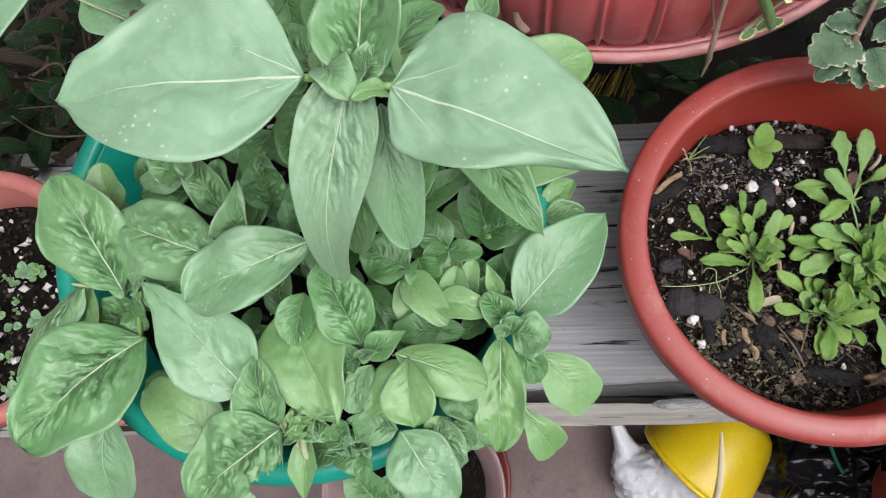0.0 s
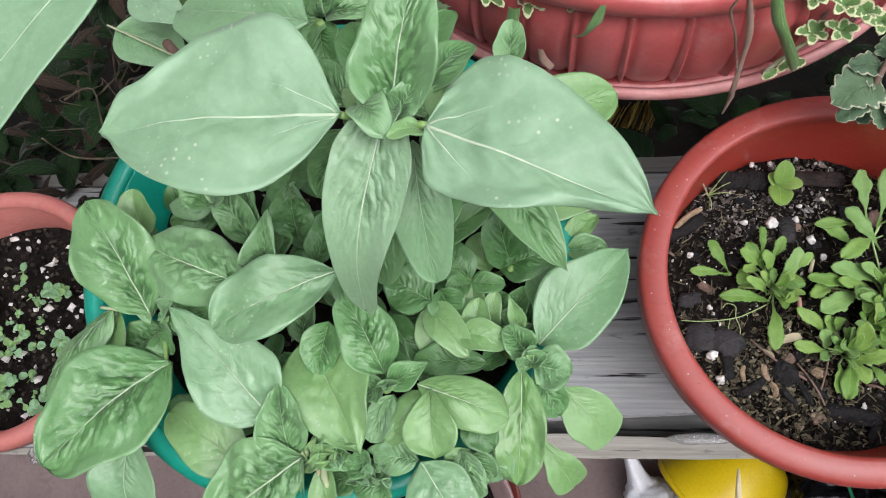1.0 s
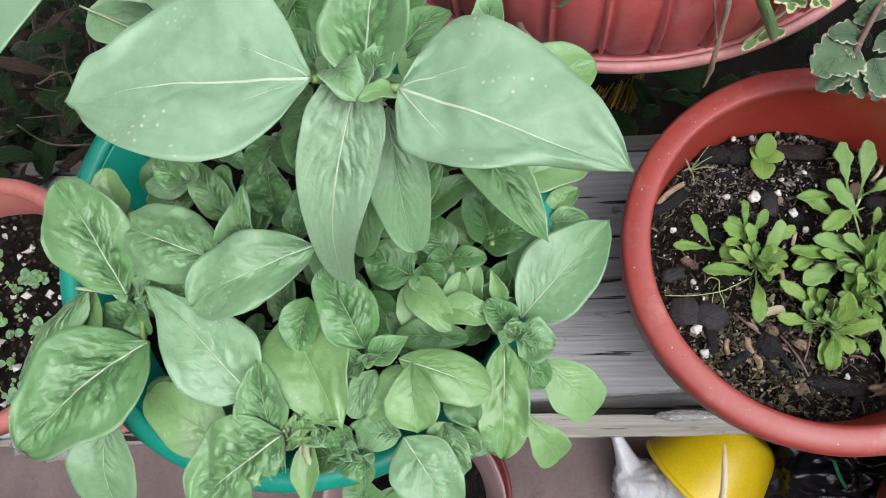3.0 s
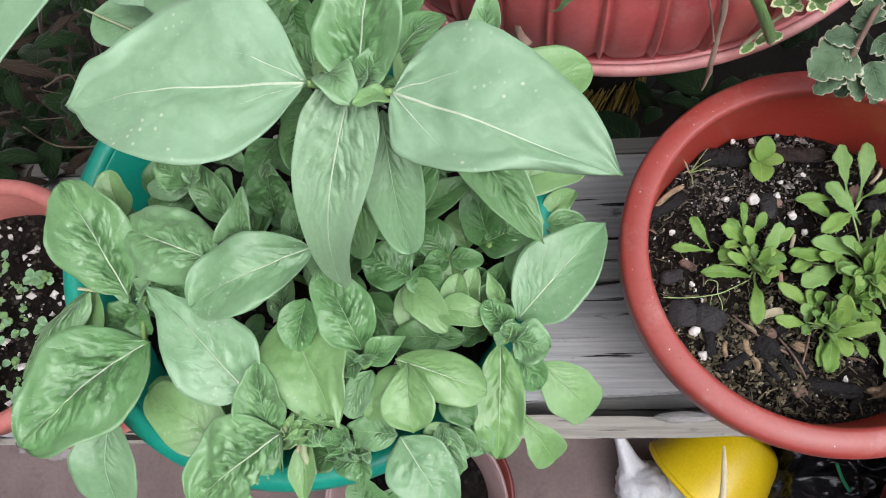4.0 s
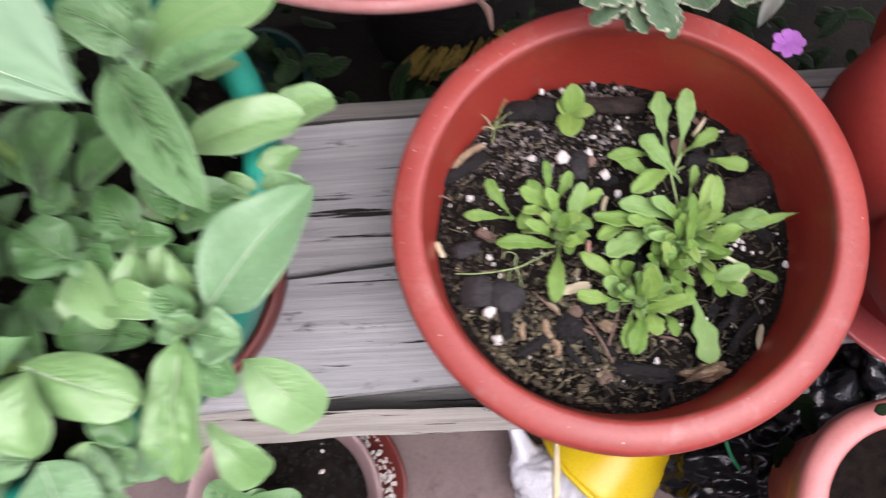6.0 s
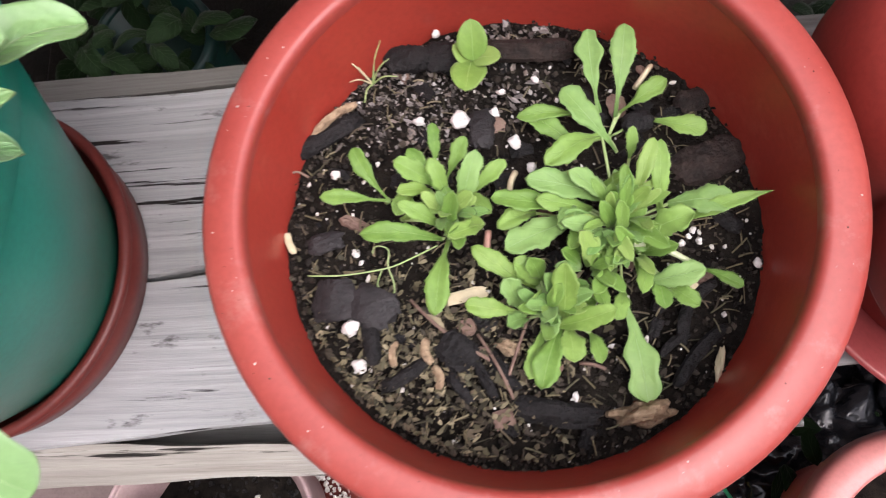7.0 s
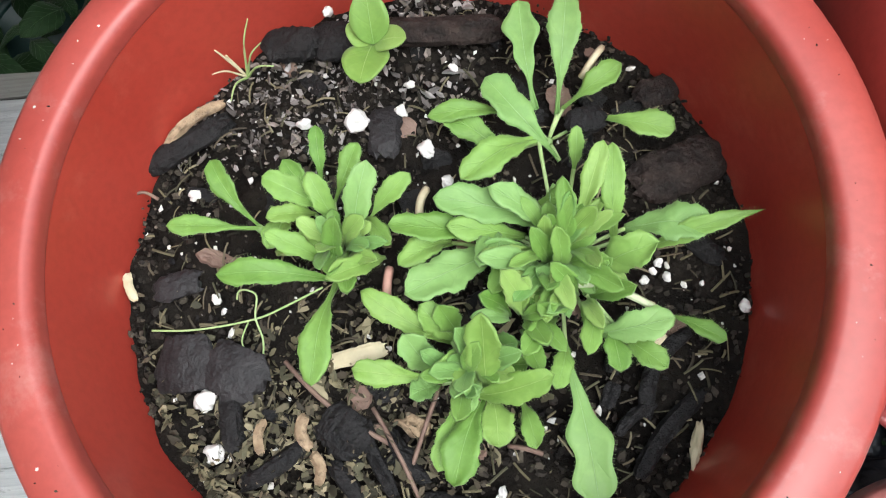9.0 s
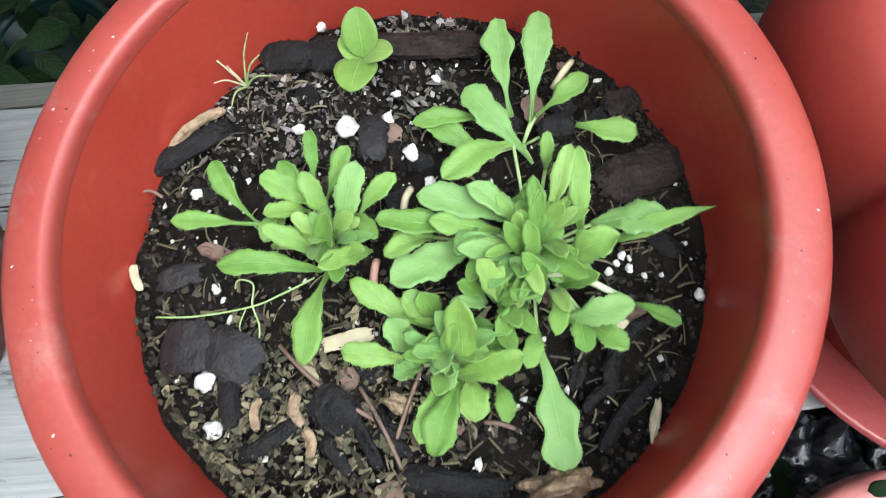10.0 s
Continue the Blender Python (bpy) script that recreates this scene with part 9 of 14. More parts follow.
leaf(rosette_d, (0.2814, 0.1657, 0.7160), (0.2779, 0.1584, 0.7390), 0.0056, M_ROSETTE_PALE, shape='spoon', arch=0.08, fold=0.24, roll=24, nu=20, nv=6, ripple=0.05, wavy=0.07, tooth=0.16, hairs=18)
leaf(rosette_d, (0.2834, 0.1667, 0.7160), (0.2815, 0.1538, 0.7245), 0.0052, M_ROSETTE_PALE, shape='blunt', arch=0.13, fold=0.48, roll=0, nu=20, nv=6, ripple=0.05, wavy=0.07, tooth=0.16, hairs=18)
leaf(rosette_d, (0.2825, 0.1675, 0.7160), (0.2785, 0.1617, 0.7342), 0.0072, M_ROSETTE_LIME, shape='blunt', arch=0.11, fold=0.35, roll=10, nu=20, nv=6, ripple=0.05, wavy=0.07, tooth=0.16, hairs=18)
leaf(rosette_d, (0.2832, 0.1728, 0.7160), (0.2814, 0.1832, 0.7223), 0.0044, M_ROSETTE_PALE, shape='blunt', arch=0.09, fold=0.35, roll=12, nu=20, nv=6, ripple=0.05, wavy=0.07, tooth=0.16, hairs=18)
leaf(rosette_d, (0.2849, 0.1682, 0.7160), (0.2917, 0.1629, 0.7300), 0.0045, M_ROSETTE, shape='spoon', arch=0.07, fold=0.48, roll=-22, nu=20, nv=6, ripple=0.05, wavy=0.07, tooth=0.16, hairs=18)
leaf(rosette_d, (0.2825, 0.1673, 0.7160), (0.2783, 0.1600, 0.7308), 0.0049, M_ROSETTE_LIME, shape='blunt', arch=0.11, fold=0.49, roll=-22, nu=20, nv=6, ripple=0.05, wavy=0.07, tooth=0.16, hairs=18)
leaf(rosette_d, (0.2814, 0.1688, 0.7160), (0.2701, 0.1667, 0.7378), 0.0060, M_ROSETTE_PALE, shape='spoon', arch=0.1, fold=0.35, roll=0, nu=20, nv=6, ripple=0.05, wavy=0.07, tooth=0.16, hairs=18)
leaf(rosette_d, (0.2862, 0.1698, 0.7160), (0.3003, 0.1719, 0.7340), 0.0074, M_ROSETTE_PALE, shape='spoon', arch=0.14, fold=0.42, roll=11, nu=20, nv=6, ripple=0.05, wavy=0.07, tooth=0.16, hairs=18)
leaf(rosette_d, (0.2817, 0.1697, 0.7160), (0.2755, 0.1709, 0.7320), 0.0053, M_ROSETTE_PALE, shape='blunt', arch=0.09, fold=0.22, roll=0, nu=20, nv=6, ripple=0.05, wavy=0.07, tooth=0.16, hairs=18)
leaf(rosette_c, (0.3211, 0.1914, 0.7160), (0.3067, 0.1991, 0.7319), 0.0065, M_ROSETTE_PALE, shape='blunt', arch=0.09, fold=0.41, roll=-13, nu=20, nv=6, ripple=0.05, wavy=0.07, tooth=0.16, hairs=18)
leaf(rosette_c, (0.3214, 0.1900, 0.7160), (0.3099, 0.1863, 0.7373), 0.0045, M_ROSETTE_LIME, shape='spoon', arch=0.1, fold=0.25, roll=20, nu=20, nv=6, ripple=0.05, wavy=0.07, tooth=0.16, hairs=18)
leaf(rosette_c, (0.3196, 0.1901, 0.7160), (0.3038, 0.1879, 0.7299), 0.0067, M_ROSETTE, shape='blunt', arch=0.08, fold=0.36, roll=6, nu=20, nv=6, ripple=0.05, wavy=0.07, tooth=0.16, hairs=18)
leaf(rosette_c, (0.3200, 0.1915, 0.7160), (0.3085, 0.1948, 0.7286), 0.0053, M_ROSETTE, shape='spoon', arch=0.07, fold=0.35, roll=11, nu=20, nv=6, ripple=0.05, wavy=0.07, tooth=0.16, hairs=18)
leaf(rosette_c, (0.3192, 0.1893, 0.7160), (0.3100, 0.1860, 0.7283), 0.0055, M_ROSETTE_LIME, shape='blunt', arch=0.11, fold=0.44, roll=5, nu=20, nv=6, ripple=0.05, wavy=0.07, tooth=0.16, hairs=18)
leaf(rosette_c, (0.3253, 0.1907, 0.7160), (0.3381, 0.1903, 0.7360), 0.0066, M_ROSETTE, shape='blunt', arch=0.07, fold=0.38, roll=17, nu=20, nv=6, ripple=0.05, wavy=0.07, tooth=0.16, hairs=18)
leaf(rosette_c, (0.3247, 0.1935, 0.7160), (0.3280, 0.1964, 0.7314), 0.0069, M_ROSETTE_LIME, shape='blunt', arch=0.06, fold=0.25, roll=-5, nu=20, nv=6, ripple=0.05, wavy=0.07, tooth=0.16, hairs=18)
leaf(rosette_c, (0.3190, 0.1917, 0.7160), (0.3033, 0.1962, 0.7274), 0.0051, M_ROSETTE, shape='spoon', arch=0.14, fold=0.27, roll=24, nu=20, nv=6, ripple=0.05, wavy=0.07, tooth=0.16, hairs=18)
leaf(rosette_c, (0.3230, 0.1889, 0.7160), (0.3259, 0.1770, 0.7387), 0.0054, M_ROSETTE_LIME, shape='blunt', arch=0.15, fold=0.32, roll=6, nu=20, nv=6, ripple=0.05, wavy=0.07, tooth=0.16, hairs=18)
leaf(rosette_c, (0.3199, 0.1893, 0.7160), (0.3089, 0.1833, 0.7382), 0.0044, M_ROSETTE_PALE, shape='spoon', arch=0.05, fold=0.47, roll=-2, nu=20, nv=6, ripple=0.05, wavy=0.07, tooth=0.16, hairs=18)
leaf(rosette_c, (0.3212, 0.1920, 0.7160), (0.3113, 0.1990, 0.7399), 0.0064, M_ROSETTE, shape='spoon', arch=0.11, fold=0.36, roll=-22, nu=20, nv=6, ripple=0.05, wavy=0.07, tooth=0.16, hairs=18)
leaf(rosette_c, (0.3214, 0.1902, 0.7160), (0.3019, 0.1901, 0.7277), 0.0051, M_ROSETTE_LIME, shape='blunt', arch=0.13, fold=0.4, roll=-3, nu=20, nv=6, ripple=0.05, wavy=0.07, tooth=0.16, hairs=18)
leaf(rosette_c, (0.3233, 0.1914, 0.7160), (0.3318, 0.2004, 0.7335), 0.0049, M_ROSETTE, shape='blunt', arch=0.06, fold=0.48, roll=-24, nu=20, nv=6, ripple=0.05, wavy=0.07, tooth=0.16, hairs=18)
leaf(rosette_c, (0.3226, 0.1889, 0.7160), (0.3255, 0.1769, 0.7247), 0.0052, M_ROSETTE, shape='blunt', arch=0.14, fold=0.35, roll=23, nu=20, nv=6, ripple=0.05, wavy=0.07, tooth=0.16, hairs=18)

tagged(smooth(part("twig", tube(bend((0.2163, 0.1750, 0.7179), (0.2530, 0.1450, 0.7181), 0.0020, 8, 0.05), 0.0009, 6), M_TWIG)), "thin brown twig on the soil", "twig")
tagged(smooth(part("twig", tube(bend((0.2474, 0.1572, 0.7176), (0.2625, 0.1270, 0.7190), 0.0020, 8, -0.03), 0.0008, 6), M_TWIG)), "thin brown twig on the soil", "twig")
tagged(smooth(part("twig", tube(bend((0.2713, 0.1643, 0.7158), (0.2589, 0.1329, 0.7187), 0.0020, 8, 0.00), 0.0008, 6), M_TWIG)), "thin brown twig on the soil", "twig")
tagged(smooth(part("twig", tube(bend((0.2548, 0.2064, 0.7160), (0.2535, 0.1920, 0.7160), 0.0020, 8, 0.02), 0.0017, 6), M_PINKSTICK)), "short pink stalk on the soil", "twig")
tagged(smooth(part("twig", tube(bend((0.2694, 0.2364, 0.7130), (0.2661, 0.2267, 0.7130), 0.0020, 8, 0.05), 0.0016, 6), M_STRAW)), "short yellow straw on the soil", "twig")
tagged(smooth(part("twig", tube(bend((0.3308, 0.2760, 0.7120), (0.3399, 0.2877, 0.7120), 0.0040, 8, 0.03), 0.0014, 6), M_STRAW)), "pale stalk leaning by the rim", "twig")
tagged(smooth(part("twig", tube(bend((0.2931, 0.1421, 0.7163), (0.3042, 0.1391, 0.7160), 0.0020, 8, -0.05), 0.0009, 6), M_TWIG)), "thin dry stem on the soil", "twig")
tagged(smooth(part("twig", tube(bend((0.3033, 0.1736, 0.7160), (0.2958, 0.1644, 0.7160), 0.0020, 8, -0.02), 0.0014, 6), M_PINKSTICK)), "short pale stalk on the soil", "twig")
tagged(smooth(part("twig", tube(bend((0.3166, 0.1945, 0.7220), (0.3337, 0.1942, 0.7220), 0.0020, 8, 0.03), 0.0012, 6), M_STEM_PALE)), "pale stalk on the soil", "twig")
chip("bark_chip", (0.3183, 0.1190, 0.7160), (0.0120, 0.0051, 0.0110), 8, M_BARK, "broken tan bark chunk by the rim", tilt=(0, 0))
chip("bark_chip", (0.3553, 0.1389, 0.7122), (0.0018, 0.0069, 0.0025), -14, M_STRAW, "pale seed husk on the soil", tilt=(0, 0))
chip("bark_chip", (0.2617, 0.1502, 0.7161), (0.0060, 0.0032, 0.0030), -30, M_BARK, "tan bark chip on the soil", tilt=(0, 0))
bark((0.2065, 0.3035, 0.7110), (0.2270, 0.3035, 0.7110), 0.0150, 0.0090, M_CHAR, "black charred block by the rim")
bark((0.2275, 0.3050, 0.7100), (0.2470, 0.3020, 0.7090), 0.0185, 0.0070, M_CHAR, "flat black charred slab by the rim")
bark((0.2440, 0.3075, 0.7100), (0.3020, 0.3035, 0.7070), 0.0120, 0.0095, M_BARKSTICK, "dark brown bark stick by the rim", 0.02)
bark((0.2545, 0.2715, 0.7095), (0.2530, 0.2520, 0.7110), 0.0135, 0.0050, M_FLAKE, "brownish black square bark flake")
bark((0.1585, 0.2540, 0.7160), (0.1910, 0.2730, 0.7120), 0.0100, 0.0070, M_CHAR, "long dark bark slab against the rim", 0.03)
bark((0.1680, 0.2620, 0.7170), (0.1900, 0.2790, 0.7150), 0.0044, 0.0040, M_BARK, "long tan root chip against the rim", -0.06, 0.002)
bark((0.1670, 0.2040, 0.7180), (0.1835, 0.2070, 0.7170), 0.0100, 0.0035, M_FLAKE, "small square charred bark chip")
bark((0.1700, 0.1770, 0.7185), (0.1910, 0.1775, 0.7200), 0.0210, 0.0040, M_FLAKE, "broad flat dark bark flake on the soil", 0.05, 0.002)
bark((0.1890, 0.1760, 0.7210), (0.2070, 0.1650, 0.7200), 0.0190, 0.0032, M_FLAKE, "broad flat dark bark flake on the soil", -0.08, 0.002)
bark((0.1960, 0.1660, 0.7190), (0.1990, 0.1455, 0.7195), 0.0085, 0.0060, M_CHAR, "short black charred stick")
bark((0.2020, 0.1340, 0.7200), (0.2230, 0.1455, 0.7185), 0.0068, 0.0070, M_CHAR, "black charred stick on the litter", 0.04)
bark((0.2300, 0.1550, 0.7180), (0.2440, 0.1450, 0.7180), 0.0160, 0.0080, M_CHAR, "round charred knot of wood")
bark((0.2440, 0.1480, 0.7170), (0.2540, 0.1280, 0.7180), 0.0050, 0.0050, M_CHAR, "thin charred stick on the soil")
bark((0.2530, 0.1490, 0.7170), (0.2650, 0.1320, 0.7170), 0.0050, 0.0050, M_CHAR, "thin charred stick on the soil", 0.06)
bark((0.2330, 0.1400, 0.7180), (0.2430, 0.1270, 0.7190), 0.0055, 0.0050, M_CHAR, "thin charred stick on the soil")
bark((0.2630, 0.1250, 0.7170), (0.3000, 0.1180, 0.7160), 0.0110, 0.0080, M_CHAR, "charred stick against the rim", 0.04)
bark((0.2240, 0.1560, 0.7195), (0.2260, 0.1450, 0.7200), 0.0042, 0.0028, M_BARK, "tan curled bark chip", 0.2)
bark((0.2265, 0.1430, 0.7195), (0.2285, 0.1330, 0.7200), 0.0038, 0.0026, M_BARK, "tan curled bark chip", -0.2)
bark((0.2095, 0.1550, 0.7195), (0.2085, 0.1440, 0.7200), 0.0034, 0.0024, M_BARK, "small tan bark chip", 0.15)
bark((0.2325, 0.1735, 0.7180), (0.2525, 0.1775, 0.7170), 0.0060, 0.0020, M_STRAW, "flat straw strip on the soil")
bark((0.1555, 0.2115, 0.7185), (0.1595, 0.2010, 0.7190), 0.0036, 0.0022, M_STRAW, "pale husk by the rim", 0.05)
bark((0.3480, 0.2340, 0.7050), (0.3790, 0.2450, 0.7030), 0.0190, 0.0100, M_BARKSTICK, "lumpy dark bark piece by the rim", 0.05, 0.002)
bark((0.3530, 0.2690, 0.7030), (0.3660, 0.2740, 0.7020), 0.0120, 0.0080, M_BARKSTICK, "lumpy dark bark piece by the rim", 0.05, 0.002)
bark((0.3240, 0.2575, 0.7110), (0.3370, 0.2590, 0.7110), 0.0105, 0.0085, M_CHAR, "short black pipe stub in the soil", category="pipe stub", name="pipe_stub")
bark((0.3580, 0.1770, 0.7110), (0.3400, 0.1490, 0.7130), 0.0055, 0.0040, M_CHAR, "curved black strip on the soil", 0.16)
bark((0.3430, 0.1530, 0.7130), (0.3300, 0.1440, 0.7140), 0.0040, 0.0035, M_CHAR, "curved black strip on the soil", 0.1)
bark((0.3600, 0.2200, 0.7060), (0.3740, 0.2020, 0.7070), 0.0080, 0.0050, M_CHAR, "dark bark piece on the soil", 0.08)
bark((0.3350, 0.1300, 0.7140), (0.3600, 0.1560, 0.7095), 0.0060, 0.0050, M_CHAR, "dark bark piece by the rim", -0.06)


def creeper(points, r, mat, label, category="twig", name="twig"):
    """A thin stalk through a few points, smoothed."""
    pts = [Vector(p) for p in points]
    way = []
    for i in range(len(pts) - 1):
        q = [pts[max(0, min(len(pts) - 1, i + d))] for d in (-1, 0, 1, 2)]
        for k in range(6):
            t = k / 6
            way.append(0.5 * (2 * q[1] + (q[2] - q[0]) * t + (2 * q[0] - 5 * q[1] + 4 * q[2] - q[3]) * t * t + (3 * q[1] - q[0] - 3 * q[2] + q[3]) * t ** 3))
    way.append(pts[-1])
    return tagged(smooth(part(name, tube(way, r, 6), mat)), label, category)


creeper([(0.1670, 0.1890, 0.7200), (0.1850, 0.1880, 0.7215), (0.2060, 0.1905, 0.7205), (0.2180, 0.1950, 0.7195), (0.2300, 0.2010, 0.7170)], 0.0004, M_PETIOLE, "pale creeping stem on the soil")
creeper([(0.1985, 0.1985, 0.7190), (0.2000, 0.2010, 0.7210), (0.2035, 0.2010, 0.7220), (0.2070, 0.1985, 0.7220), (0.2065, 0.1910, 0.7215), (0.2090, 0.1830, 0.7205), (0.2085, 0.1760, 0.7195), (0.2065, 0.1710, 0.7190)], 0.00036, M_PETIOLE, "pale curling tendril on the soil")
creeper([(0.2030, 0.1900, 0.7190), (0.2010, 0.1830, 0.7200), (0.2030, 0.1770, 0.7190), (0.2000, 0.1710, 0.7190)], 0.0003, M_PETIOLE, "pale curling tendril on the soil")
creeper([(0.1430, 0.2520, 0.7300), (0.1455, 0.2440, 0.7240), (0.1490, 0.2330, 0.7170)], 0.0005, M_PINKSTICK, "thin pinkish root against the wall of the pot")
creeper([(0.1530, 0.2400, 0.7200), (0.1600, 0.2430, 0.7190), (0.1660, 0.2400, 0.7180)], 0.0007, M_TWIG, "thin dry root by the rim")
creeper([(0.1460, 0.1990, 0.7230), (0.1540, 0.2030, 0.7190)], 0.0006, M_TWIG, "thin dry root by the rim")
for tip in ((0.178, 0.311, 0.736), (0.186, 0.299, 0.730), (0.213, 0.289, 0.722), (0.207, 0.303, 0.734), (0.196, 0.276, 0.722), (0.189, 0.287, 0.724), (0.210, 0.296, 0.728)):
    creeper([(0.1975, 0.2925, 0.7090), tuple(0.5 * (p + q) + d for p, q, d in zip((0.1975, 0.2925, 0.709), tip, (0, 0, 0.004))), tip], [0.0006 - 0.00003 * i for i in range(13)], M_STRAW if tip[0] < 0.19 else M_PETIOLE, "thin dry grass blade by the rim")
shard("bark_chip", (0.2512, 0.1632, 0.7157), (0.0048, 0.0048, 0.0030), 25, M_CHAR, "small brown flake of bark", tilt=(0, 0))
shard("bark_chip", (0.3471, 0.1735, 0.7120), (0.0036, 0.0036, 0.0020), 25, M_STRAW, "tan dry leaf scrap", tilt=(0, 0))
shard("bark_chip", (0.3289, 0.1569, 0.7123), (0.0028, 0.0048, 0.0030), -25, M_CHAR, "dark chip on the soil", tilt=(0, 0))
shard("bark_chip", (0.3054, 0.2127, 0.7085), (0.0050, 0.0041, 0.0017), 28, M_CHAR, "small charred bark flake on the soil", tilt=(20, 23))
shard("bark_chip", (0.3372, 0.2907, 0.7015), (0.0032, 0.0022, 0.0018), 114, M_TWIG, "small charred bark flake on the soil", tilt=(-12, 12))
shard("bark_chip", (0.2826, 0.2184, 0.7093), (0.0077, 0.0032, 0.0018), 84, M_TWIG, "small charred bark flake on the soil", tilt=(-2, 13))
shard("bark_chip", (0.3167, 0.1963, 0.7091), (0.0041, 0.0038, 0.0023), 13, M_CHAR, "small charred bark flake on the soil", tilt=(-3, -17))
shard("bark_chip", (0.2978, 0.3029, 0.7026), (0.0079, 0.0021, 0.0026), 112, M_CHAR, "small charred bark flake on the soil", tilt=(-12, 25))
shard("bark_chip", (0.2115, 0.2366, 0.7116), (0.0047, 0.0045, 0.0022), 67, M_CHAR, "small charred bark flake on the soil", tilt=(-7, -4))
shard("bark_chip", (0.2037, 0.1780, 0.7161), (0.0063, 0.0029, 0.0018), 24, M_CHAR, "small charred bark flake on the soil", tilt=(-14, 10))
shard("bark_chip", (0.2141, 0.1552, 0.7171), (0.0064, 0.0023, 0.0018), 153, M_CHAR, "small charred bark flake on the soil", tilt=(19, -19))
shard("bark_chip", (0.2425, 0.1606, 0.7153), (0.0045, 0.0045, 0.0028), 29, M_TWIG, "small charred bark flake on the soil", tilt=(-13, -4))
shard("bark_chip", (0.1815, 0.2422, 0.7127), (0.0058, 0.0024, 0.0016), 163, M_CHAR, "small charred bark flake on the soil", tilt=(-13, -13))
shard("bark_chip", (0.2244, 0.2871, 0.7074), (0.0073, 0.0034, 0.0022), 131, M_CHAR, "small charred bark flake on the soil", tilt=(-2, 14))
shard("bark_chip", (0.1887, 0.2151, 0.7142), (0.0073, 0.0035, 0.0027), 155, M_TWIG, "small charred bark flake on the soil", tilt=(24, -24))
shard("bark_chip", (0.2673, 0.3027, 0.7041), (0.0079, 0.0030, 0.0015), 96, M_CHAR, "small charred bark flake on the soil", tilt=(3, -14))
shard("bark_chip", (0.3085, 0.2082, 0.7087), (0.0058, 0.0038, 0.0029), 52, M_CHAR, "small charred bark flake on the soil", tilt=(-6, 19))
shard("bark_chip", (0.2989, 0.2754, 0.7045), (0.0065, 0.0036, 0.0028), 102, M_CHAR, "small charred bark flake on the soil", tilt=(8, -13))
shard("bark_chip", (0.2551, 0.1396, 0.7162), (0.0066, 0.0034, 0.0017), 31, M_CHAR, "small charred bark flake on the soil", tilt=(22, -13))
shard("bark_chip", (0.3523, 0.1788, 0.7086), (0.0059, 0.0025, 0.0028), 30, M_TWIG, "small charred bark flake on the soil", tilt=(-12, -16))
shard("bark_chip", (0.2729, 0.3095, 0.7034), (0.0040, 0.0047, 0.0020), 150, M_CHAR, "small charred bark flake on the soil", tilt=(24, -8))
shard("bark_chip", (0.2608, 0.1140, 0.7177), (0.0032, 0.0038, 0.0028), 66, M_CHAR, "small charred bark flake on the soil", tilt=(2, 19))
shard("bark_chip", (0.2260, 0.2607, 0.7091), (0.0071, 0.0032, 0.0018), 54, M_CHAR, "small charred bark flake on the soil", tilt=(-3, -6))
shard("bark_chip", (0.2492, 0.1491, 0.7158), (0.0069, 0.0022, 0.0019), 159, M_TWIG, "small charred bark flake on the soil", tilt=(6, 3))
shard("bark_chip", (0.3212, 0.1878, 0.7095), (0.0039, 0.0021, 0.0022), 76, M_TWIG, "small charred bark flake on the soil", tilt=(-25, -25))
shard("bark_chip", (0.2606, 0.2645, 0.7072), (0.0044, 0.0047, 0.0019), 78, M_TWIG, "small charred bark flake on the soil", tilt=(24, -11))
shard("bark_chip", (0.2728, 0.2499, 0.7076), (0.0062, 0.0043, 0.0028), 171, M_CHAR, "small charred bark flake on the soil", tilt=(-24, -2))
shard("bark_chip", (0.3317, 0.1685, 0.7103), (0.0045, 0.0034, 0.0029), 66, M_CHAR, "small charred bark flake on the soil", tilt=(25, -1))
shard("bark_chip", (0.2308, 0.2393, 0.7104), (0.0074, 0.0043, 0.0016), 146, M_CHAR, "small charred bark flake on the soil", tilt=(20, -10))
shard("bark_chip", (0.3689, 0.2408, 0.7034), (0.0064, 0.0030, 0.0030), 140, M_CHAR, "small charred bark flake on the soil", tilt=(-5, -10))
shard("bark_chip", (0.2579, 0.1184, 0.7175), (0.0051, 0.0043, 0.0020), 11, M_TWIG, "small charred bark flake on the soil", tilt=(-11, 9))
shard("bark_chip", (0.3203, 0.1500, 0.7122), (0.0034, 0.0035, 0.0022), 69, M_TWIG, "small charred bark flake on the soil", tilt=(23, 5))
shard("bark_chip", (0.2669, 0.2047, 0.7110), (0.0064, 0.0049, 0.0025), 60, M_CHAR, "small charred bark flake on the soil", tilt=(-20, 4))
shard("bark_chip", (0.2859, 0.1904, 0.7111), (0.0058, 0.0047, 0.0020), 99, M_CHAR, "small charred bark flake on the soil", tilt=(1, -11))
shard("bark_chip", (0.3523, 0.1798, 0.7085), (0.0072, 0.0021, 0.0026), 115, M_TWIG, "small charred bark flake on the soil", tilt=(-17, 22))
shard("bark_chip", (0.2935, 0.1091, 0.7164), (0.0056, 0.0030, 0.0019), 65, M_CHAR, "small charred bark flake on the soil", tilt=(4, -22))
shard("bark_chip", (0.3228, 0.2716, 0.7036), (0.0074, 0.0046, 0.0017), 97, M_TWIG, "small charred bark flake on the soil", tilt=(-11, -8))
shard("bark_chip", (0.2139, 0.2974, 0.7072), (0.0051, 0.0029, 0.0019), 112, M_TWIG, "small charred bark flake on the soil", tilt=(-4, -21))
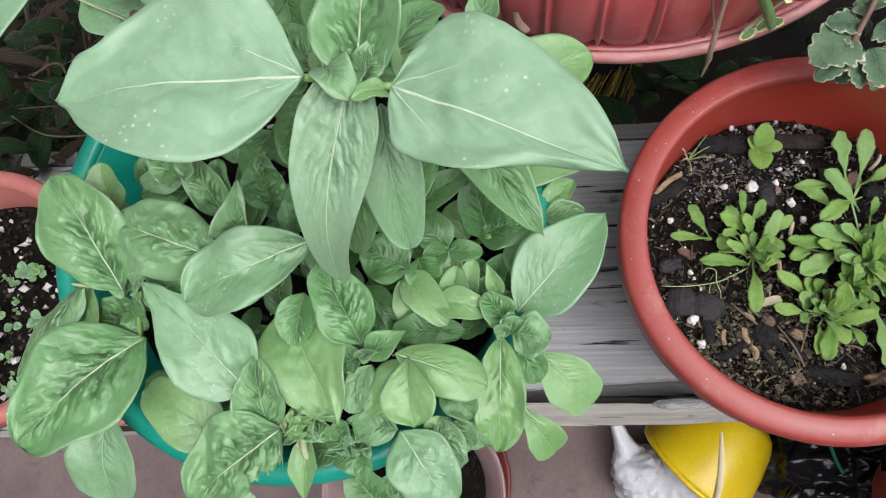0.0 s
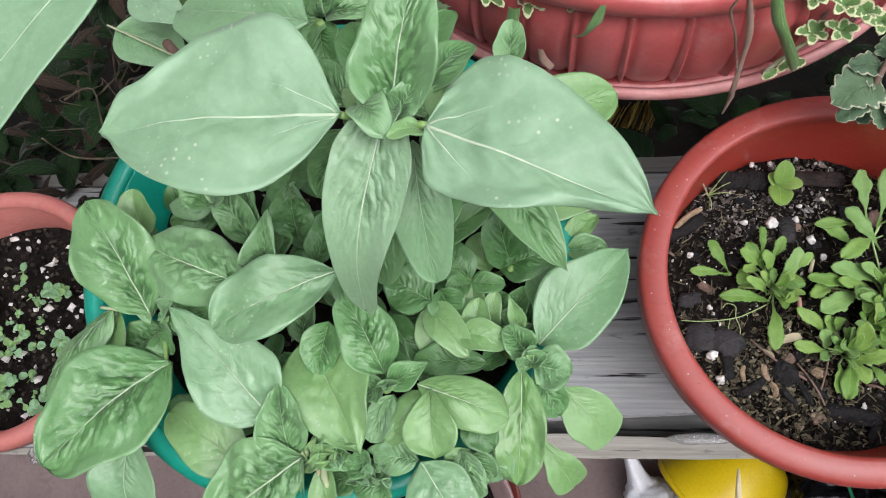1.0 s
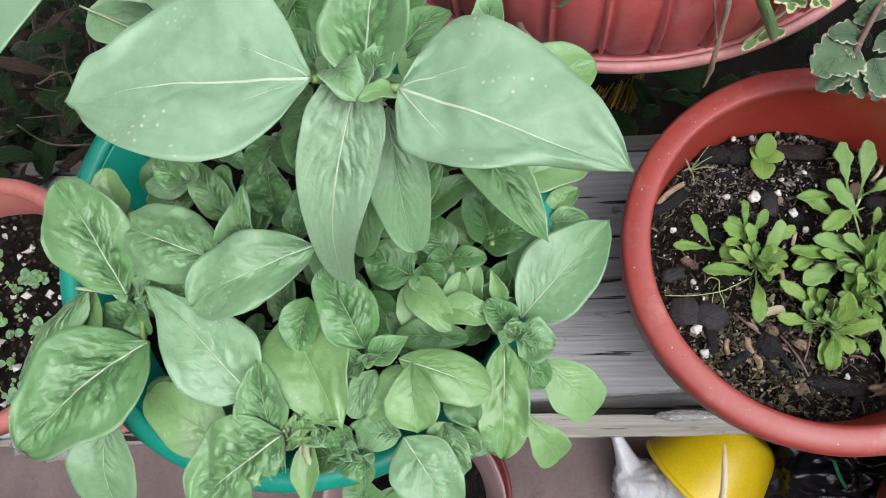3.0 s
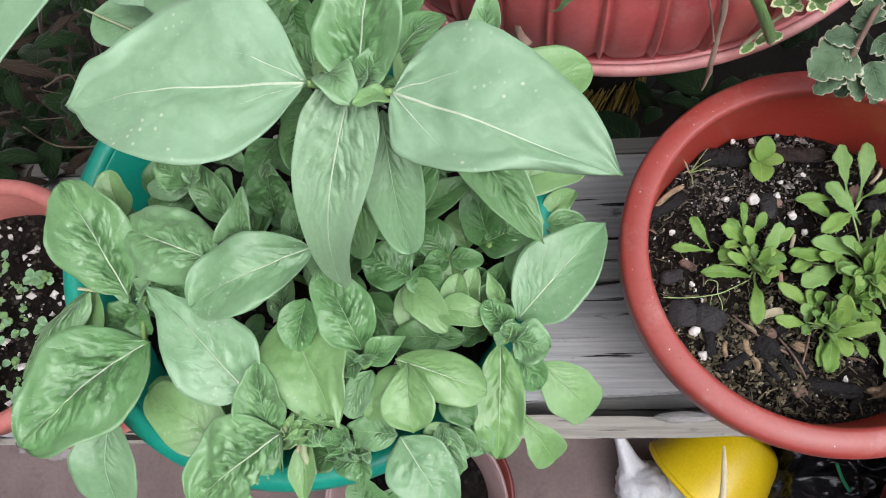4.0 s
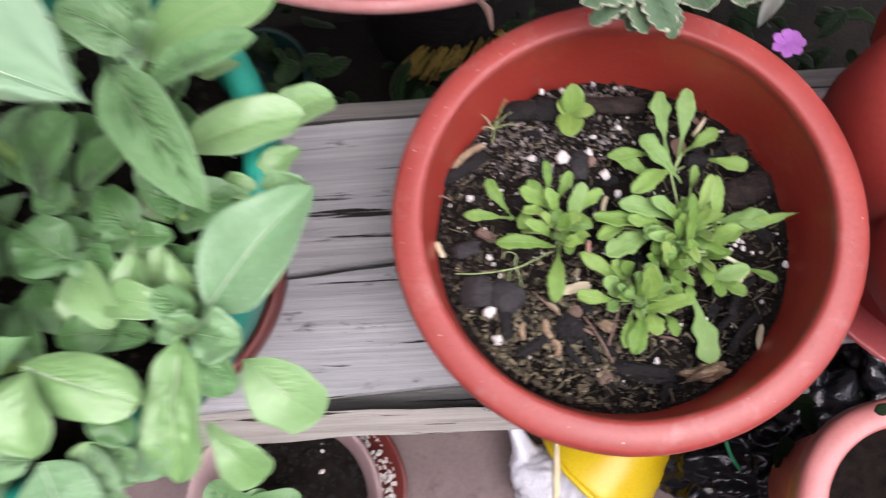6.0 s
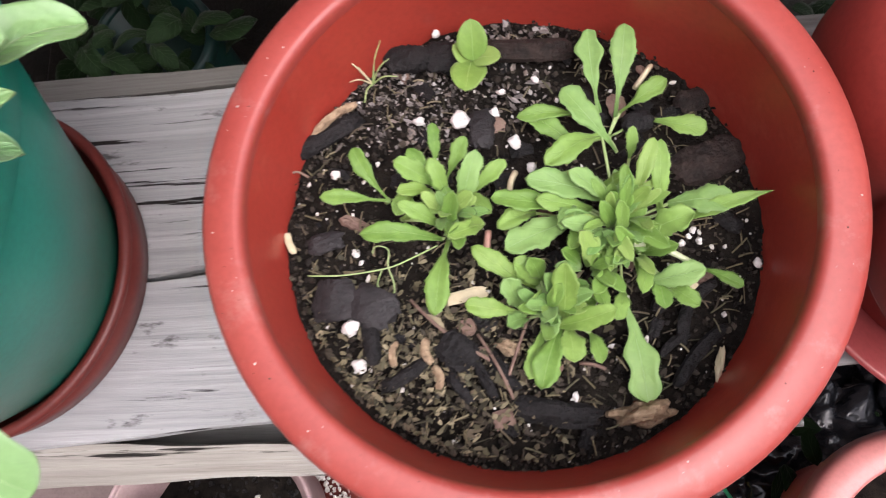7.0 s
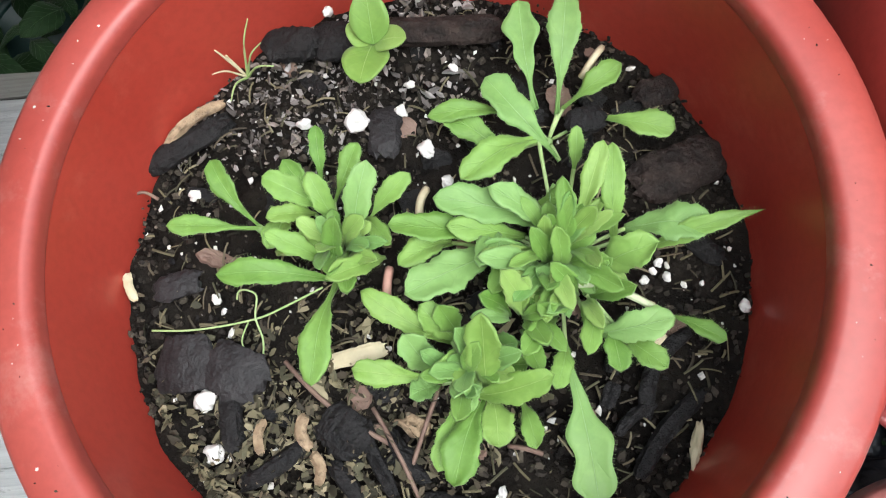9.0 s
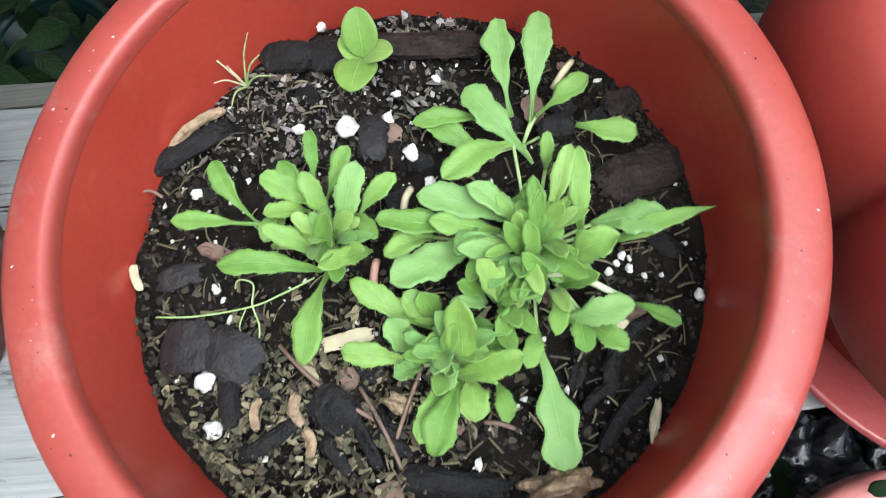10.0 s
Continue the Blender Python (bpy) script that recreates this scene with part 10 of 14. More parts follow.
shard("bark_chip", (0.2897, 0.2564, 0.7063), (0.0043, 0.0047, 0.0018), 27, M_CHAR, "small charred bark flake on the soil", tilt=(-8, 17))
shard("bark_chip", (0.2827, 0.1415, 0.7147), (0.0034, 0.0023, 0.0027), 138, M_TWIG, "small charred bark flake on the soil", tilt=(5, -3))
shard("bark_chip", (0.3135, 0.2648, 0.7045), (0.0038, 0.0028, 0.0020), 78, M_CHAR, "small charred bark flake on the soil", tilt=(24, -5))
shard("bark_chip", (0.3349, 0.2711, 0.7030), (0.0061, 0.0046, 0.0028), 141, M_CHAR, "small charred bark flake on the soil", tilt=(-9, -17))
shard("bark_chip", (0.1796, 0.1840, 0.7168), (0.0060, 0.0036, 0.0028), 172, M_CHAR, "small charred bark flake on the soil", tilt=(22, -21))
shard("bark_chip", (0.2435, 0.1755, 0.7142), (0.0064, 0.0024, 0.0029), 36, M_TWIG, "small charred bark flake on the soil", tilt=(4, -14))
shard("bark_chip", (0.3056, 0.2770, 0.7040), (0.0064, 0.0038, 0.0027), 124, M_CHAR, "small charred bark flake on the soil", tilt=(5, -4))
shard("bark_chip", (0.3344, 0.2153, 0.7069), (0.0068, 0.0042, 0.0022), 78, M_CHAR, "small charred bark flake on the soil", tilt=(-12, 20))
shard("bark_chip", (0.3294, 0.2507, 0.7047), (0.0055, 0.0048, 0.0017), 18, M_CHAR, "small charred bark flake on the soil", tilt=(-15, -21))
shard("bark_chip", (0.3479, 0.2651, 0.7027), (0.0072, 0.0030, 0.0018), 18, M_CHAR, "small charred bark flake on the soil", tilt=(1, 1))
shard("bark_chip", (0.2629, 0.2331, 0.7092), (0.0045, 0.0045, 0.0016), 103, M_CHAR, "small charred bark flake on the soil", tilt=(7, -7))
chip("perlite_grain", (0.2429, 0.2676, 0.7125), (0.0044, 0.0040, 0.0032), 39, M_PERLITE, "white perlite grain on the soil", tilt=(0, 0))
chip("perlite_grain", (0.1876, 0.1632, 0.7190), (0.0039, 0.0033, 0.0029), 23, M_PERLITE, "white perlite grain on the soil", tilt=(0, 0))
chip("perlite_grain", (0.1786, 0.2416, 0.7139), (0.0024, 0.0020, 0.0017), 1, M_PERLITE, "white perlite grain on the soil", tilt=(0, 0))
chip("perlite_grain", (0.1896, 0.1996, 0.7163), (0.0022, 0.0017, 0.0016), 98, M_PERLITE, "white perlite grain on the soil", tilt=(0, 0))
chip("perlite_grain", (0.2701, 0.2531, 0.7125), (0.0034, 0.0030, 0.0024), 102, M_PERLITE, "white perlite grain on the soil", tilt=(0, 0))
chip("perlite_grain", (0.2770, 0.2388, 0.7125), (0.0026, 0.0021, 0.0019), 74, M_PERLITE, "white perlite grain on the soil", tilt=(0, 0))
chip("perlite_grain", (0.2220, 0.2678, 0.7125), (0.0030, 0.0021, 0.0022), 12, M_PERLITE, "white perlite grain on the soil", tilt=(0, 0))
chip("perlite_grain", (0.2609, 0.2691, 0.7125), (0.0026, 0.0019, 0.0019), 142, M_PERLITE, "white perlite grain on the soil", tilt=(0, 0))
chip("perlite_grain", (0.1919, 0.1449, 0.7201), (0.0035, 0.0031, 0.0026), 84, M_PERLITE, "white perlite grain on the soil", tilt=(0, 0))
chip("perlite_grain", (0.3775, 0.1845, 0.7125), (0.0022, 0.0019, 0.0016), 71, M_PERLITE, "white perlite grain on the soil", tilt=(0, 0))
chip("perlite_grain", (0.3494, 0.2775, 0.7125), (0.0018, 0.0012, 0.0013), 8, M_PERLITE, "white perlite grain on the soil", tilt=(0, 0))
chip("perlite_grain", (0.2822, 0.2856, 0.7125), (0.0020, 0.0015, 0.0014), 140, M_PERLITE, "white perlite grain on the soil", tilt=(0, 0))
chip("perlite_grain", (0.2647, 0.2802, 0.7125), (0.0022, 0.0014, 0.0016), 12, M_PERLITE, "white perlite grain on the soil", tilt=(0, 0))
chip("perlite_grain", (0.2901, 0.1274, 0.7163), (0.0022, 0.0013, 0.0016), 79, M_PERLITE, "white perlite grain on the soil", tilt=(0, 0))
chip("perlite_grain", (0.3752, 0.2050, 0.7125), (0.0010, 0.0009, 0.0007), 75, M_PERLITE, "white perlite grain on the soil", tilt=(0, 0))
chip("perlite_grain", (0.1701, 0.2211, 0.7157), (0.0010, 0.0008, 0.0007), 88, M_PERLITE, "white perlite grain on the soil", tilt=(0, 0))
chip("perlite_grain", (0.2512, 0.2817, 0.7125), (0.0010, 0.0008, 0.0007), 58, M_PERLITE, "white perlite grain on the soil", tilt=(0, 0))
chip("perlite_grain", (0.2036, 0.3150, 0.7125), (0.0032, 0.0022, 0.0023), 123, M_PERLITE, "white perlite grain on the soil", tilt=(0, 0))
chip("perlite_grain", (0.2464, 0.3162, 0.7125), (0.0028, 0.0017, 0.0020), 116, M_PERLITE, "white perlite grain on the soil", tilt=(0, 0))
chip("perlite_grain", (0.2578, 0.3071, 0.7125), (0.0024, 0.0017, 0.0017), 118, M_PERLITE, "white perlite grain on the soil", tilt=(0, 0))
chip("perlite_grain", (0.2132, 0.3086, 0.7125), (0.0024, 0.0020, 0.0017), 134, M_PERLITE, "white perlite grain on the soil", tilt=(0, 0))
chip("perlite_grain", (0.3528, 0.1965, 0.7125), (0.0018, 0.0013, 0.0013), 103, M_PERLITE, "white perlite grain on the soil", tilt=(0, 0))
chip("perlite_grain", (0.3482, 0.1989, 0.7125), (0.0018, 0.0012, 0.0013), 138, M_PERLITE, "white perlite grain on the soil", tilt=(0, 0))
chip("perlite_grain", (0.3505, 0.2018, 0.7125), (0.0016, 0.0014, 0.0012), 36, M_PERLITE, "white perlite grain on the soil", tilt=(0, 0))
chip("perlite_grain", (0.3582, 0.1931, 0.7125), (0.0016, 0.0010, 0.0012), 122, M_PERLITE, "white perlite grain on the soil", tilt=(0, 0))
chip("perlite_grain", (0.3533, 0.2006, 0.7125), (0.0014, 0.0010, 0.0010), 103, M_PERLITE, "white perlite grain on the soil", tilt=(0, 0))
chip("perlite_grain", (0.3449, 0.1961, 0.7125), (0.0016, 0.0014, 0.0012), 39, M_PERLITE, "white perlite grain on the soil", tilt=(0, 0))
chip("perlite_grain", (0.1958, 0.1865, 0.7169), (0.0018, 0.0011, 0.0013), 79, M_PERLITE, "white perlite grain on the soil", tilt=(0, 0))
chip("perlite_grain", (0.2323, 0.3167, 0.7125), (0.0024, 0.0018, 0.0017), 75, M_PERLITE, "white perlite grain on the soil", tilt=(0, 0))

random.seed(21)
for plant, cx, cy, reach, count in ((rosette_c, 0.3130, 0.2030, 0.016, 8), (rosette_c, 0.2990, 0.1850, 0.015, 6), (rosette_d, 0.2790, 0.1660, 0.015, 5), (rosette_b, 0.2370, 0.2150, 0.011, 3)):
    for k in range(count):
        a, q = 2.4 * k + random.uniform(-0.3, 0.3), random.uniform(0.3, 1.0)
        base = (cx + 0.3 * reach * q * math.cos(a), cy + 0.3 * reach * q * math.sin(a), 0.7160)
        tip = (cx + (0.4 + q) * reach * math.cos(a), cy + (0.4 + q) * reach * math.sin(a), 0.7270 + 0.014 * (1 - q) + random.uniform(0, 0.004))
        leaf(plant, base, tip, random.uniform(0.0048, 0.0072), random.choice((M_ROSETTE, M_ROSETTE, M_ROSETTE_PALE, M_ROSETTE_LIME)), shape=random.choice(('blunt', 'spoon')), arch=random.uniform(0.05, 0.2), fold=random.uniform(0.2, 0.5), roll=random.uniform(-25, 25), nu=20, nv=6, ripple=0.06, wavy=0.06, tooth=0.12, hairs=14)

variegated = thing("trailing_plant", "variegated trailing plant with cream-edged scalloped leaves", "plant")
leaf(variegated, (0.2776, 0.3264, 0.8280), (0.2469, 0.3101, 0.8300), 0.0329, M_VARIEGATED, shape='scallop', arch=0.06, fold=0.12, ripple=0.06, nu=40, nv=8)
leaf(variegated, (0.2700, 0.3128, 0.8280), (0.2522, 0.3008, 0.8220), 0.0152, M_VARIEGATED, shape='scallop', arch=0.06, fold=0.12, ripple=0.06, nu=40, nv=8)
leaf(variegated, (0.2753, 0.3145, 0.8280), (0.2826, 0.2968, 0.8150), 0.0146, M_VARIEGATED, shape='scallop', arch=0.06, fold=0.12, ripple=0.06, nu=40, nv=8)
leaf(variegated, (0.2831, 0.3342, 0.8280), (0.2579, 0.3325, 0.8350), 0.0178, M_VARIEGATED, shape='scallop', arch=0.06, fold=0.12, ripple=0.06, nu=40, nv=8)
leaf(variegated, (0.2803, 0.3263, 0.8280), (0.2698, 0.3298, 0.8300), 0.0215, M_VARIEGATED, shape='scallop', arch=0.06, fold=0.12, ripple=0.06, nu=40, nv=8)
leaf(variegated, (0.2859, 0.3180, 0.8280), (0.2927, 0.2940, 0.8200), 0.0217, M_VARIEGATED, shape='scallop', arch=0.06, fold=0.12, ripple=0.06, nu=40, nv=8)
leaf(variegated, (0.2915, 0.3338, 0.8280), (0.3052, 0.3198, 0.8300), 0.0250, M_VARIEGATED, shape='scallop', arch=0.06, fold=0.12, ripple=0.06, nu=40, nv=8)
leaf(variegated, (0.2860, 0.3422, 0.8280), (0.2842, 0.3529, 0.8500), 0.0210, M_VARIEGATED, shape='scallop', arch=0.06, fold=0.12, ripple=0.06, nu=40, nv=8)
leaf(variegated, (0.2460, 0.3430, 0.8600), (0.2367, 0.3332, 0.8660), 0.0086, M_CREAM, shape='scallop', arch=0.08, fold=0.2, ripple=0.06, nu=24, nv=6)
leaf(variegated, (0.2460, 0.3430, 0.8600), (0.2339, 0.3449, 0.8660), 0.0086, M_CREAM, shape='scallop', arch=0.08, fold=0.2, ripple=0.06, nu=24, nv=6)
leaf(variegated, (0.2460, 0.3430, 0.8600), (0.2453, 0.3481, 0.8660), 0.0086, M_CREAM, shape='scallop', arch=0.08, fold=0.2, ripple=0.06, nu=24, nv=6)
leaf(variegated, (0.2460, 0.3430, 0.8600), (0.2538, 0.3405, 0.8660), 0.0086, M_CREAM, shape='scallop', arch=0.08, fold=0.2, ripple=0.06, nu=24, nv=6)
leaf(variegated, (0.2460, 0.3430, 0.8600), (0.2459, 0.3311, 0.8660), 0.0086, M_CREAM, shape='scallop', arch=0.08, fold=0.2, ripple=0.06, nu=24, nv=6)
leaf(variegated, (0.2556, 0.3493, 0.8700), (0.2446, 0.3426, 0.8760), 0.0084, M_CREAM, shape='scallop', arch=0.08, fold=0.2, ripple=0.06, nu=24, nv=6)
leaf(variegated, (0.2556, 0.3493, 0.8700), (0.2469, 0.3547, 0.8760), 0.0084, M_CREAM, shape='scallop', arch=0.08, fold=0.2, ripple=0.06, nu=24, nv=6)
leaf(variegated, (0.2556, 0.3493, 0.8700), (0.2575, 0.3527, 0.8760), 0.0084, M_CREAM, shape='scallop', arch=0.08, fold=0.2, ripple=0.06, nu=24, nv=6)
leaf(variegated, (0.2556, 0.3493, 0.8700), (0.2622, 0.3421, 0.8760), 0.0084, M_CREAM, shape='scallop', arch=0.08, fold=0.2, ripple=0.06, nu=24, nv=6)
leaf(variegated, (0.2556, 0.3493, 0.8700), (0.2519, 0.3368, 0.8760), 0.0084, M_CREAM, shape='scallop', arch=0.08, fold=0.2, ripple=0.06, nu=24, nv=6)
leaf(variegated, (0.2427, 0.3507, 0.8750), (0.2332, 0.3412, 0.8810), 0.0082, M_CREAM, shape='scallop', arch=0.08, fold=0.2, ripple=0.06, nu=24, nv=6)
leaf(variegated, (0.2427, 0.3507, 0.8750), (0.2312, 0.3531, 0.8810), 0.0082, M_CREAM, shape='scallop', arch=0.08, fold=0.2, ripple=0.06, nu=24, nv=6)
leaf(variegated, (0.2427, 0.3507, 0.8750), (0.2424, 0.3553, 0.8810), 0.0082, M_CREAM, shape='scallop', arch=0.08, fold=0.2, ripple=0.06, nu=24, nv=6)
leaf(variegated, (0.2427, 0.3507, 0.8750), (0.2504, 0.3475, 0.8810), 0.0082, M_CREAM, shape='scallop', arch=0.08, fold=0.2, ripple=0.06, nu=24, nv=6)
leaf(variegated, (0.2427, 0.3507, 0.8750), (0.2421, 0.3387, 0.8810), 0.0082, M_CREAM, shape='scallop', arch=0.08, fold=0.2, ripple=0.06, nu=24, nv=6)
leaf(variegated, (0.2261, 0.3577, 0.8750), (0.2203, 0.3451, 0.8810), 0.0082, M_CREAM, shape='scallop', arch=0.08, fold=0.2, ripple=0.06, nu=24, nv=6)
leaf(variegated, (0.2261, 0.3577, 0.8750), (0.2127, 0.3537, 0.8810), 0.0082, M_CREAM, shape='scallop', arch=0.08, fold=0.2, ripple=0.06, nu=24, nv=6)
leaf(variegated, (0.2261, 0.3577, 0.8750), (0.2216, 0.3623, 0.8810), 0.0082, M_CREAM, shape='scallop', arch=0.08, fold=0.2, ripple=0.06, nu=24, nv=6)
leaf(variegated, (0.2261, 0.3577, 0.8750), (0.2324, 0.3603, 0.8810), 0.0082, M_CREAM, shape='scallop', arch=0.08, fold=0.2, ripple=0.06, nu=24, nv=6)
leaf(variegated, (0.2261, 0.3577, 0.8750), (0.2297, 0.3482, 0.8810), 0.0082, M_CREAM, shape='scallop', arch=0.08, fold=0.2, ripple=0.06, nu=24, nv=6)
leaf(variegated, (0.2691, 0.3473, 0.8600), (0.2576, 0.3430, 0.8660), 0.0086, M_CREAM, shape='scallop', arch=0.08, fold=0.2, ripple=0.06, nu=24, nv=6)
leaf(variegated, (0.2691, 0.3473, 0.8600), (0.2631, 0.3546, 0.8660), 0.0086, M_CREAM, shape='scallop', arch=0.08, fold=0.2, ripple=0.06, nu=24, nv=6)
leaf(variegated, (0.2691, 0.3473, 0.8600), (0.2728, 0.3493, 0.8660), 0.0086, M_CREAM, shape='scallop', arch=0.08, fold=0.2, ripple=0.06, nu=24, nv=6)
leaf(variegated, (0.2691, 0.3473, 0.8600), (0.2741, 0.3373, 0.8660), 0.0086, M_CREAM, shape='scallop', arch=0.08, fold=0.2, ripple=0.06, nu=24, nv=6)
leaf(variegated, (0.2691, 0.3473, 0.8600), (0.2632, 0.3349, 0.8660), 0.0086, M_CREAM, shape='scallop', arch=0.08, fold=0.2, ripple=0.06, nu=24, nv=6)
leaf(variegated, (0.2319, 0.3459, 0.8550), (0.2260, 0.3335, 0.8610), 0.0087, M_CREAM, shape='scallop', arch=0.08, fold=0.2, ripple=0.06, nu=24, nv=6)
leaf(variegated, (0.2319, 0.3459, 0.8550), (0.2182, 0.3422, 0.8610), 0.0087, M_CREAM, shape='scallop', arch=0.08, fold=0.2, ripple=0.06, nu=24, nv=6)
leaf(variegated, (0.2319, 0.3459, 0.8550), (0.2274, 0.3511, 0.8610), 0.0087, M_CREAM, shape='scallop', arch=0.08, fold=0.2, ripple=0.06, nu=24, nv=6)
leaf(variegated, (0.2319, 0.3459, 0.8550), (0.2386, 0.3491, 0.8610), 0.0087, M_CREAM, shape='scallop', arch=0.08, fold=0.2, ripple=0.06, nu=24, nv=6)
leaf(variegated, (0.2319, 0.3459, 0.8550), (0.2358, 0.3367, 0.8610), 0.0087, M_CREAM, shape='scallop', arch=0.08, fold=0.2, ripple=0.06, nu=24, nv=6)
stalk(variegated, (0.2744, 0.3206, 0.8280), (0.3113, 0.3908, 0.8400), 0.0020, mat=M_TWIG, rise=0.01)
stalk(variegated, (0.2470, 0.3442, 0.8580), (0.2934, 0.3931, 0.8500), 0.0016, mat=M_TWIG, rise=0.01)
stalk(variegated, (0.2328, 0.3471, 0.8530), (0.2590, 0.3875, 0.8500), 0.0014, mat=M_TWIG, rise=0.008)
stalk(variegated, (0.2132, 0.3415, 0.8150), (0.2360, 0.3461, 0.8530), 0.0016, mat=M_STEM_PALE, rise=0.003)
leaf(variegated, (0.2211, 0.3423, 0.8180), (0.2117, 0.3363, 0.8160), 0.0074, M_CREAM, shape='scallop', arch=0.06, fold=0.2, nu=20, nv=6)
leaf(variegated, (0.2307, 0.3473, 0.8180), (0.2213, 0.3413, 0.8160), 0.0074, M_CREAM, shape='scallop', arch=0.06, fold=0.2, nu=20, nv=6)
leaf(variegated, (0.2398, 0.3484, 0.8180), (0.2304, 0.3425, 0.8160), 0.0074, M_CREAM, shape='scallop', arch=0.06, fold=0.2, nu=20, nv=6)
leaf(variegated, (0.2947, 0.3334, 0.8000), (0.2691, 0.3177, 0.8000), 0.0242, M_VARIEGATED, shape='scallop', arch=0.06, fold=0.12, ripple=0.06, nu=40, nv=8)
leaf(variegated, (0.2974, 0.3295, 0.8000), (0.2772, 0.3109, 0.7950), 0.0189, M_VARIEGATED, shape='scallop', arch=0.06, fold=0.12, ripple=0.06, nu=40, nv=8)
leaf(variegated, (0.3013, 0.3219, 0.8000), (0.3033, 0.3060, 0.7900), 0.0135, M_VARIEGATED, shape='scallop', arch=0.06, fold=0.12, ripple=0.06, nu=40, nv=8)
leaf(variegated, (0.3139, 0.3352, 0.8000), (0.3177, 0.3104, 0.8100), 0.0269, M_VARIEGATED, shape='scallop', arch=0.06, fold=0.12, ripple=0.06, nu=40, nv=8)
leaf(variegated, (0.3388, 0.3326, 0.8000), (0.3350, 0.3059, 0.8200), 0.0265, M_VARIEGATED, shape='scallop', arch=0.06, fold=0.12, ripple=0.06, nu=40, nv=8)

planter_tuft = thing("trailing_plant", "cream-edged trailing plant spilling from the ribbed planter", "plant")
leaf(planter_tuft, (0.0585, 0.3730, 0.8680), (0.0671, 0.3728, 0.8720), 0.0084, M_CREAM, shape='scallop', arch=0.08, fold=0.2, ripple=0.06, nu=24, nv=6)
leaf(planter_tuft, (0.0585, 0.3730, 0.8680), (0.0668, 0.3617, 0.8720), 0.0084, M_CREAM, shape='scallop', arch=0.08, fold=0.2, ripple=0.06, nu=24, nv=6)
leaf(planter_tuft, (0.0585, 0.3730, 0.8680), (0.0557, 0.3563, 0.8720), 0.0084, M_CREAM, shape='scallop', arch=0.08, fold=0.2, ripple=0.06, nu=24, nv=6)
leaf(planter_tuft, (0.0585, 0.3730, 0.8680), (0.0498, 0.3675, 0.8720), 0.0084, M_CREAM, shape='scallop', arch=0.08, fold=0.2, ripple=0.06, nu=24, nv=6)
leaf(planter_tuft, (0.0585, 0.3730, 0.8680), (0.0499, 0.3787, 0.8720), 0.0084, M_CREAM, shape='scallop', arch=0.08, fold=0.2, ripple=0.06, nu=24, nv=6)
leaf(planter_tuft, (0.0585, 0.3730, 0.8680), (0.0612, 0.3842, 0.8720), 0.0084, M_CREAM, shape='scallop', arch=0.08, fold=0.2, ripple=0.06, nu=24, nv=6)
leaf(planter_tuft, (0.0311, 0.3792, 0.8680), (0.0336, 0.3859, 0.8720), 0.0084, M_CREAM, shape='scallop', arch=0.08, fold=0.2, ripple=0.06, nu=24, nv=6)
leaf(planter_tuft, (0.0311, 0.3792, 0.8680), (0.0427, 0.3789, 0.8720), 0.0084, M_CREAM, shape='scallop', arch=0.08, fold=0.2, ripple=0.06, nu=24, nv=6)
leaf(planter_tuft, (0.0311, 0.3792, 0.8680), (0.0411, 0.3656, 0.8720), 0.0084, M_CREAM, shape='scallop', arch=0.08, fold=0.2, ripple=0.06, nu=24, nv=6)
leaf(planter_tuft, (0.0311, 0.3792, 0.8680), (0.0292, 0.3669, 0.8720), 0.0084, M_CREAM, shape='scallop', arch=0.08, fold=0.2, ripple=0.06, nu=24, nv=6)
leaf(planter_tuft, (0.0311, 0.3792, 0.8680), (0.0201, 0.3738, 0.8720), 0.0084, M_CREAM, shape='scallop', arch=0.08, fold=0.2, ripple=0.06, nu=24, nv=6)
leaf(planter_tuft, (0.0311, 0.3792, 0.8680), (0.0215, 0.3873, 0.8720), 0.0084, M_CREAM, shape='scallop', arch=0.08, fold=0.2, ripple=0.06, nu=24, nv=6)
leaf(planter_tuft, (0.0835, 0.3718, 0.8700), (0.0907, 0.3631, 0.8740), 0.0084, M_CREAM, shape='scallop', arch=0.08, fold=0.2, ripple=0.06, nu=24, nv=6)
leaf(planter_tuft, (0.0835, 0.3718, 0.8700), (0.0825, 0.3572, 0.8740), 0.0084, M_CREAM, shape='scallop', arch=0.08, fold=0.2, ripple=0.06, nu=24, nv=6)
leaf(planter_tuft, (0.0835, 0.3718, 0.8700), (0.0711, 0.3633, 0.8740), 0.0084, M_CREAM, shape='scallop', arch=0.08, fold=0.2, ripple=0.06, nu=24, nv=6)
leaf(planter_tuft, (0.0835, 0.3718, 0.8700), (0.0756, 0.3749, 0.8740), 0.0084, M_CREAM, shape='scallop', arch=0.08, fold=0.2, ripple=0.06, nu=24, nv=6)
leaf(planter_tuft, (0.0835, 0.3718, 0.8700), (0.0839, 0.3809, 0.8740), 0.0084, M_CREAM, shape='scallop', arch=0.08, fold=0.2, ripple=0.06, nu=24, nv=6)
leaf(planter_tuft, (0.0835, 0.3718, 0.8700), (0.0953, 0.3747, 0.8740), 0.0084, M_CREAM, shape='scallop', arch=0.08, fold=0.2, ripple=0.06, nu=24, nv=6)
leaf(planter_tuft, (0.1117, 0.3738, 0.8700), (0.1103, 0.3617, 0.8740), 0.0084, M_CREAM, shape='scallop', arch=0.08, fold=0.2, ripple=0.06, nu=24, nv=6)
leaf(planter_tuft, (0.1117, 0.3738, 0.8700), (0.1012, 0.3660, 0.8740), 0.0084, M_CREAM, shape='scallop', arch=0.08, fold=0.2, ripple=0.06, nu=24, nv=6)
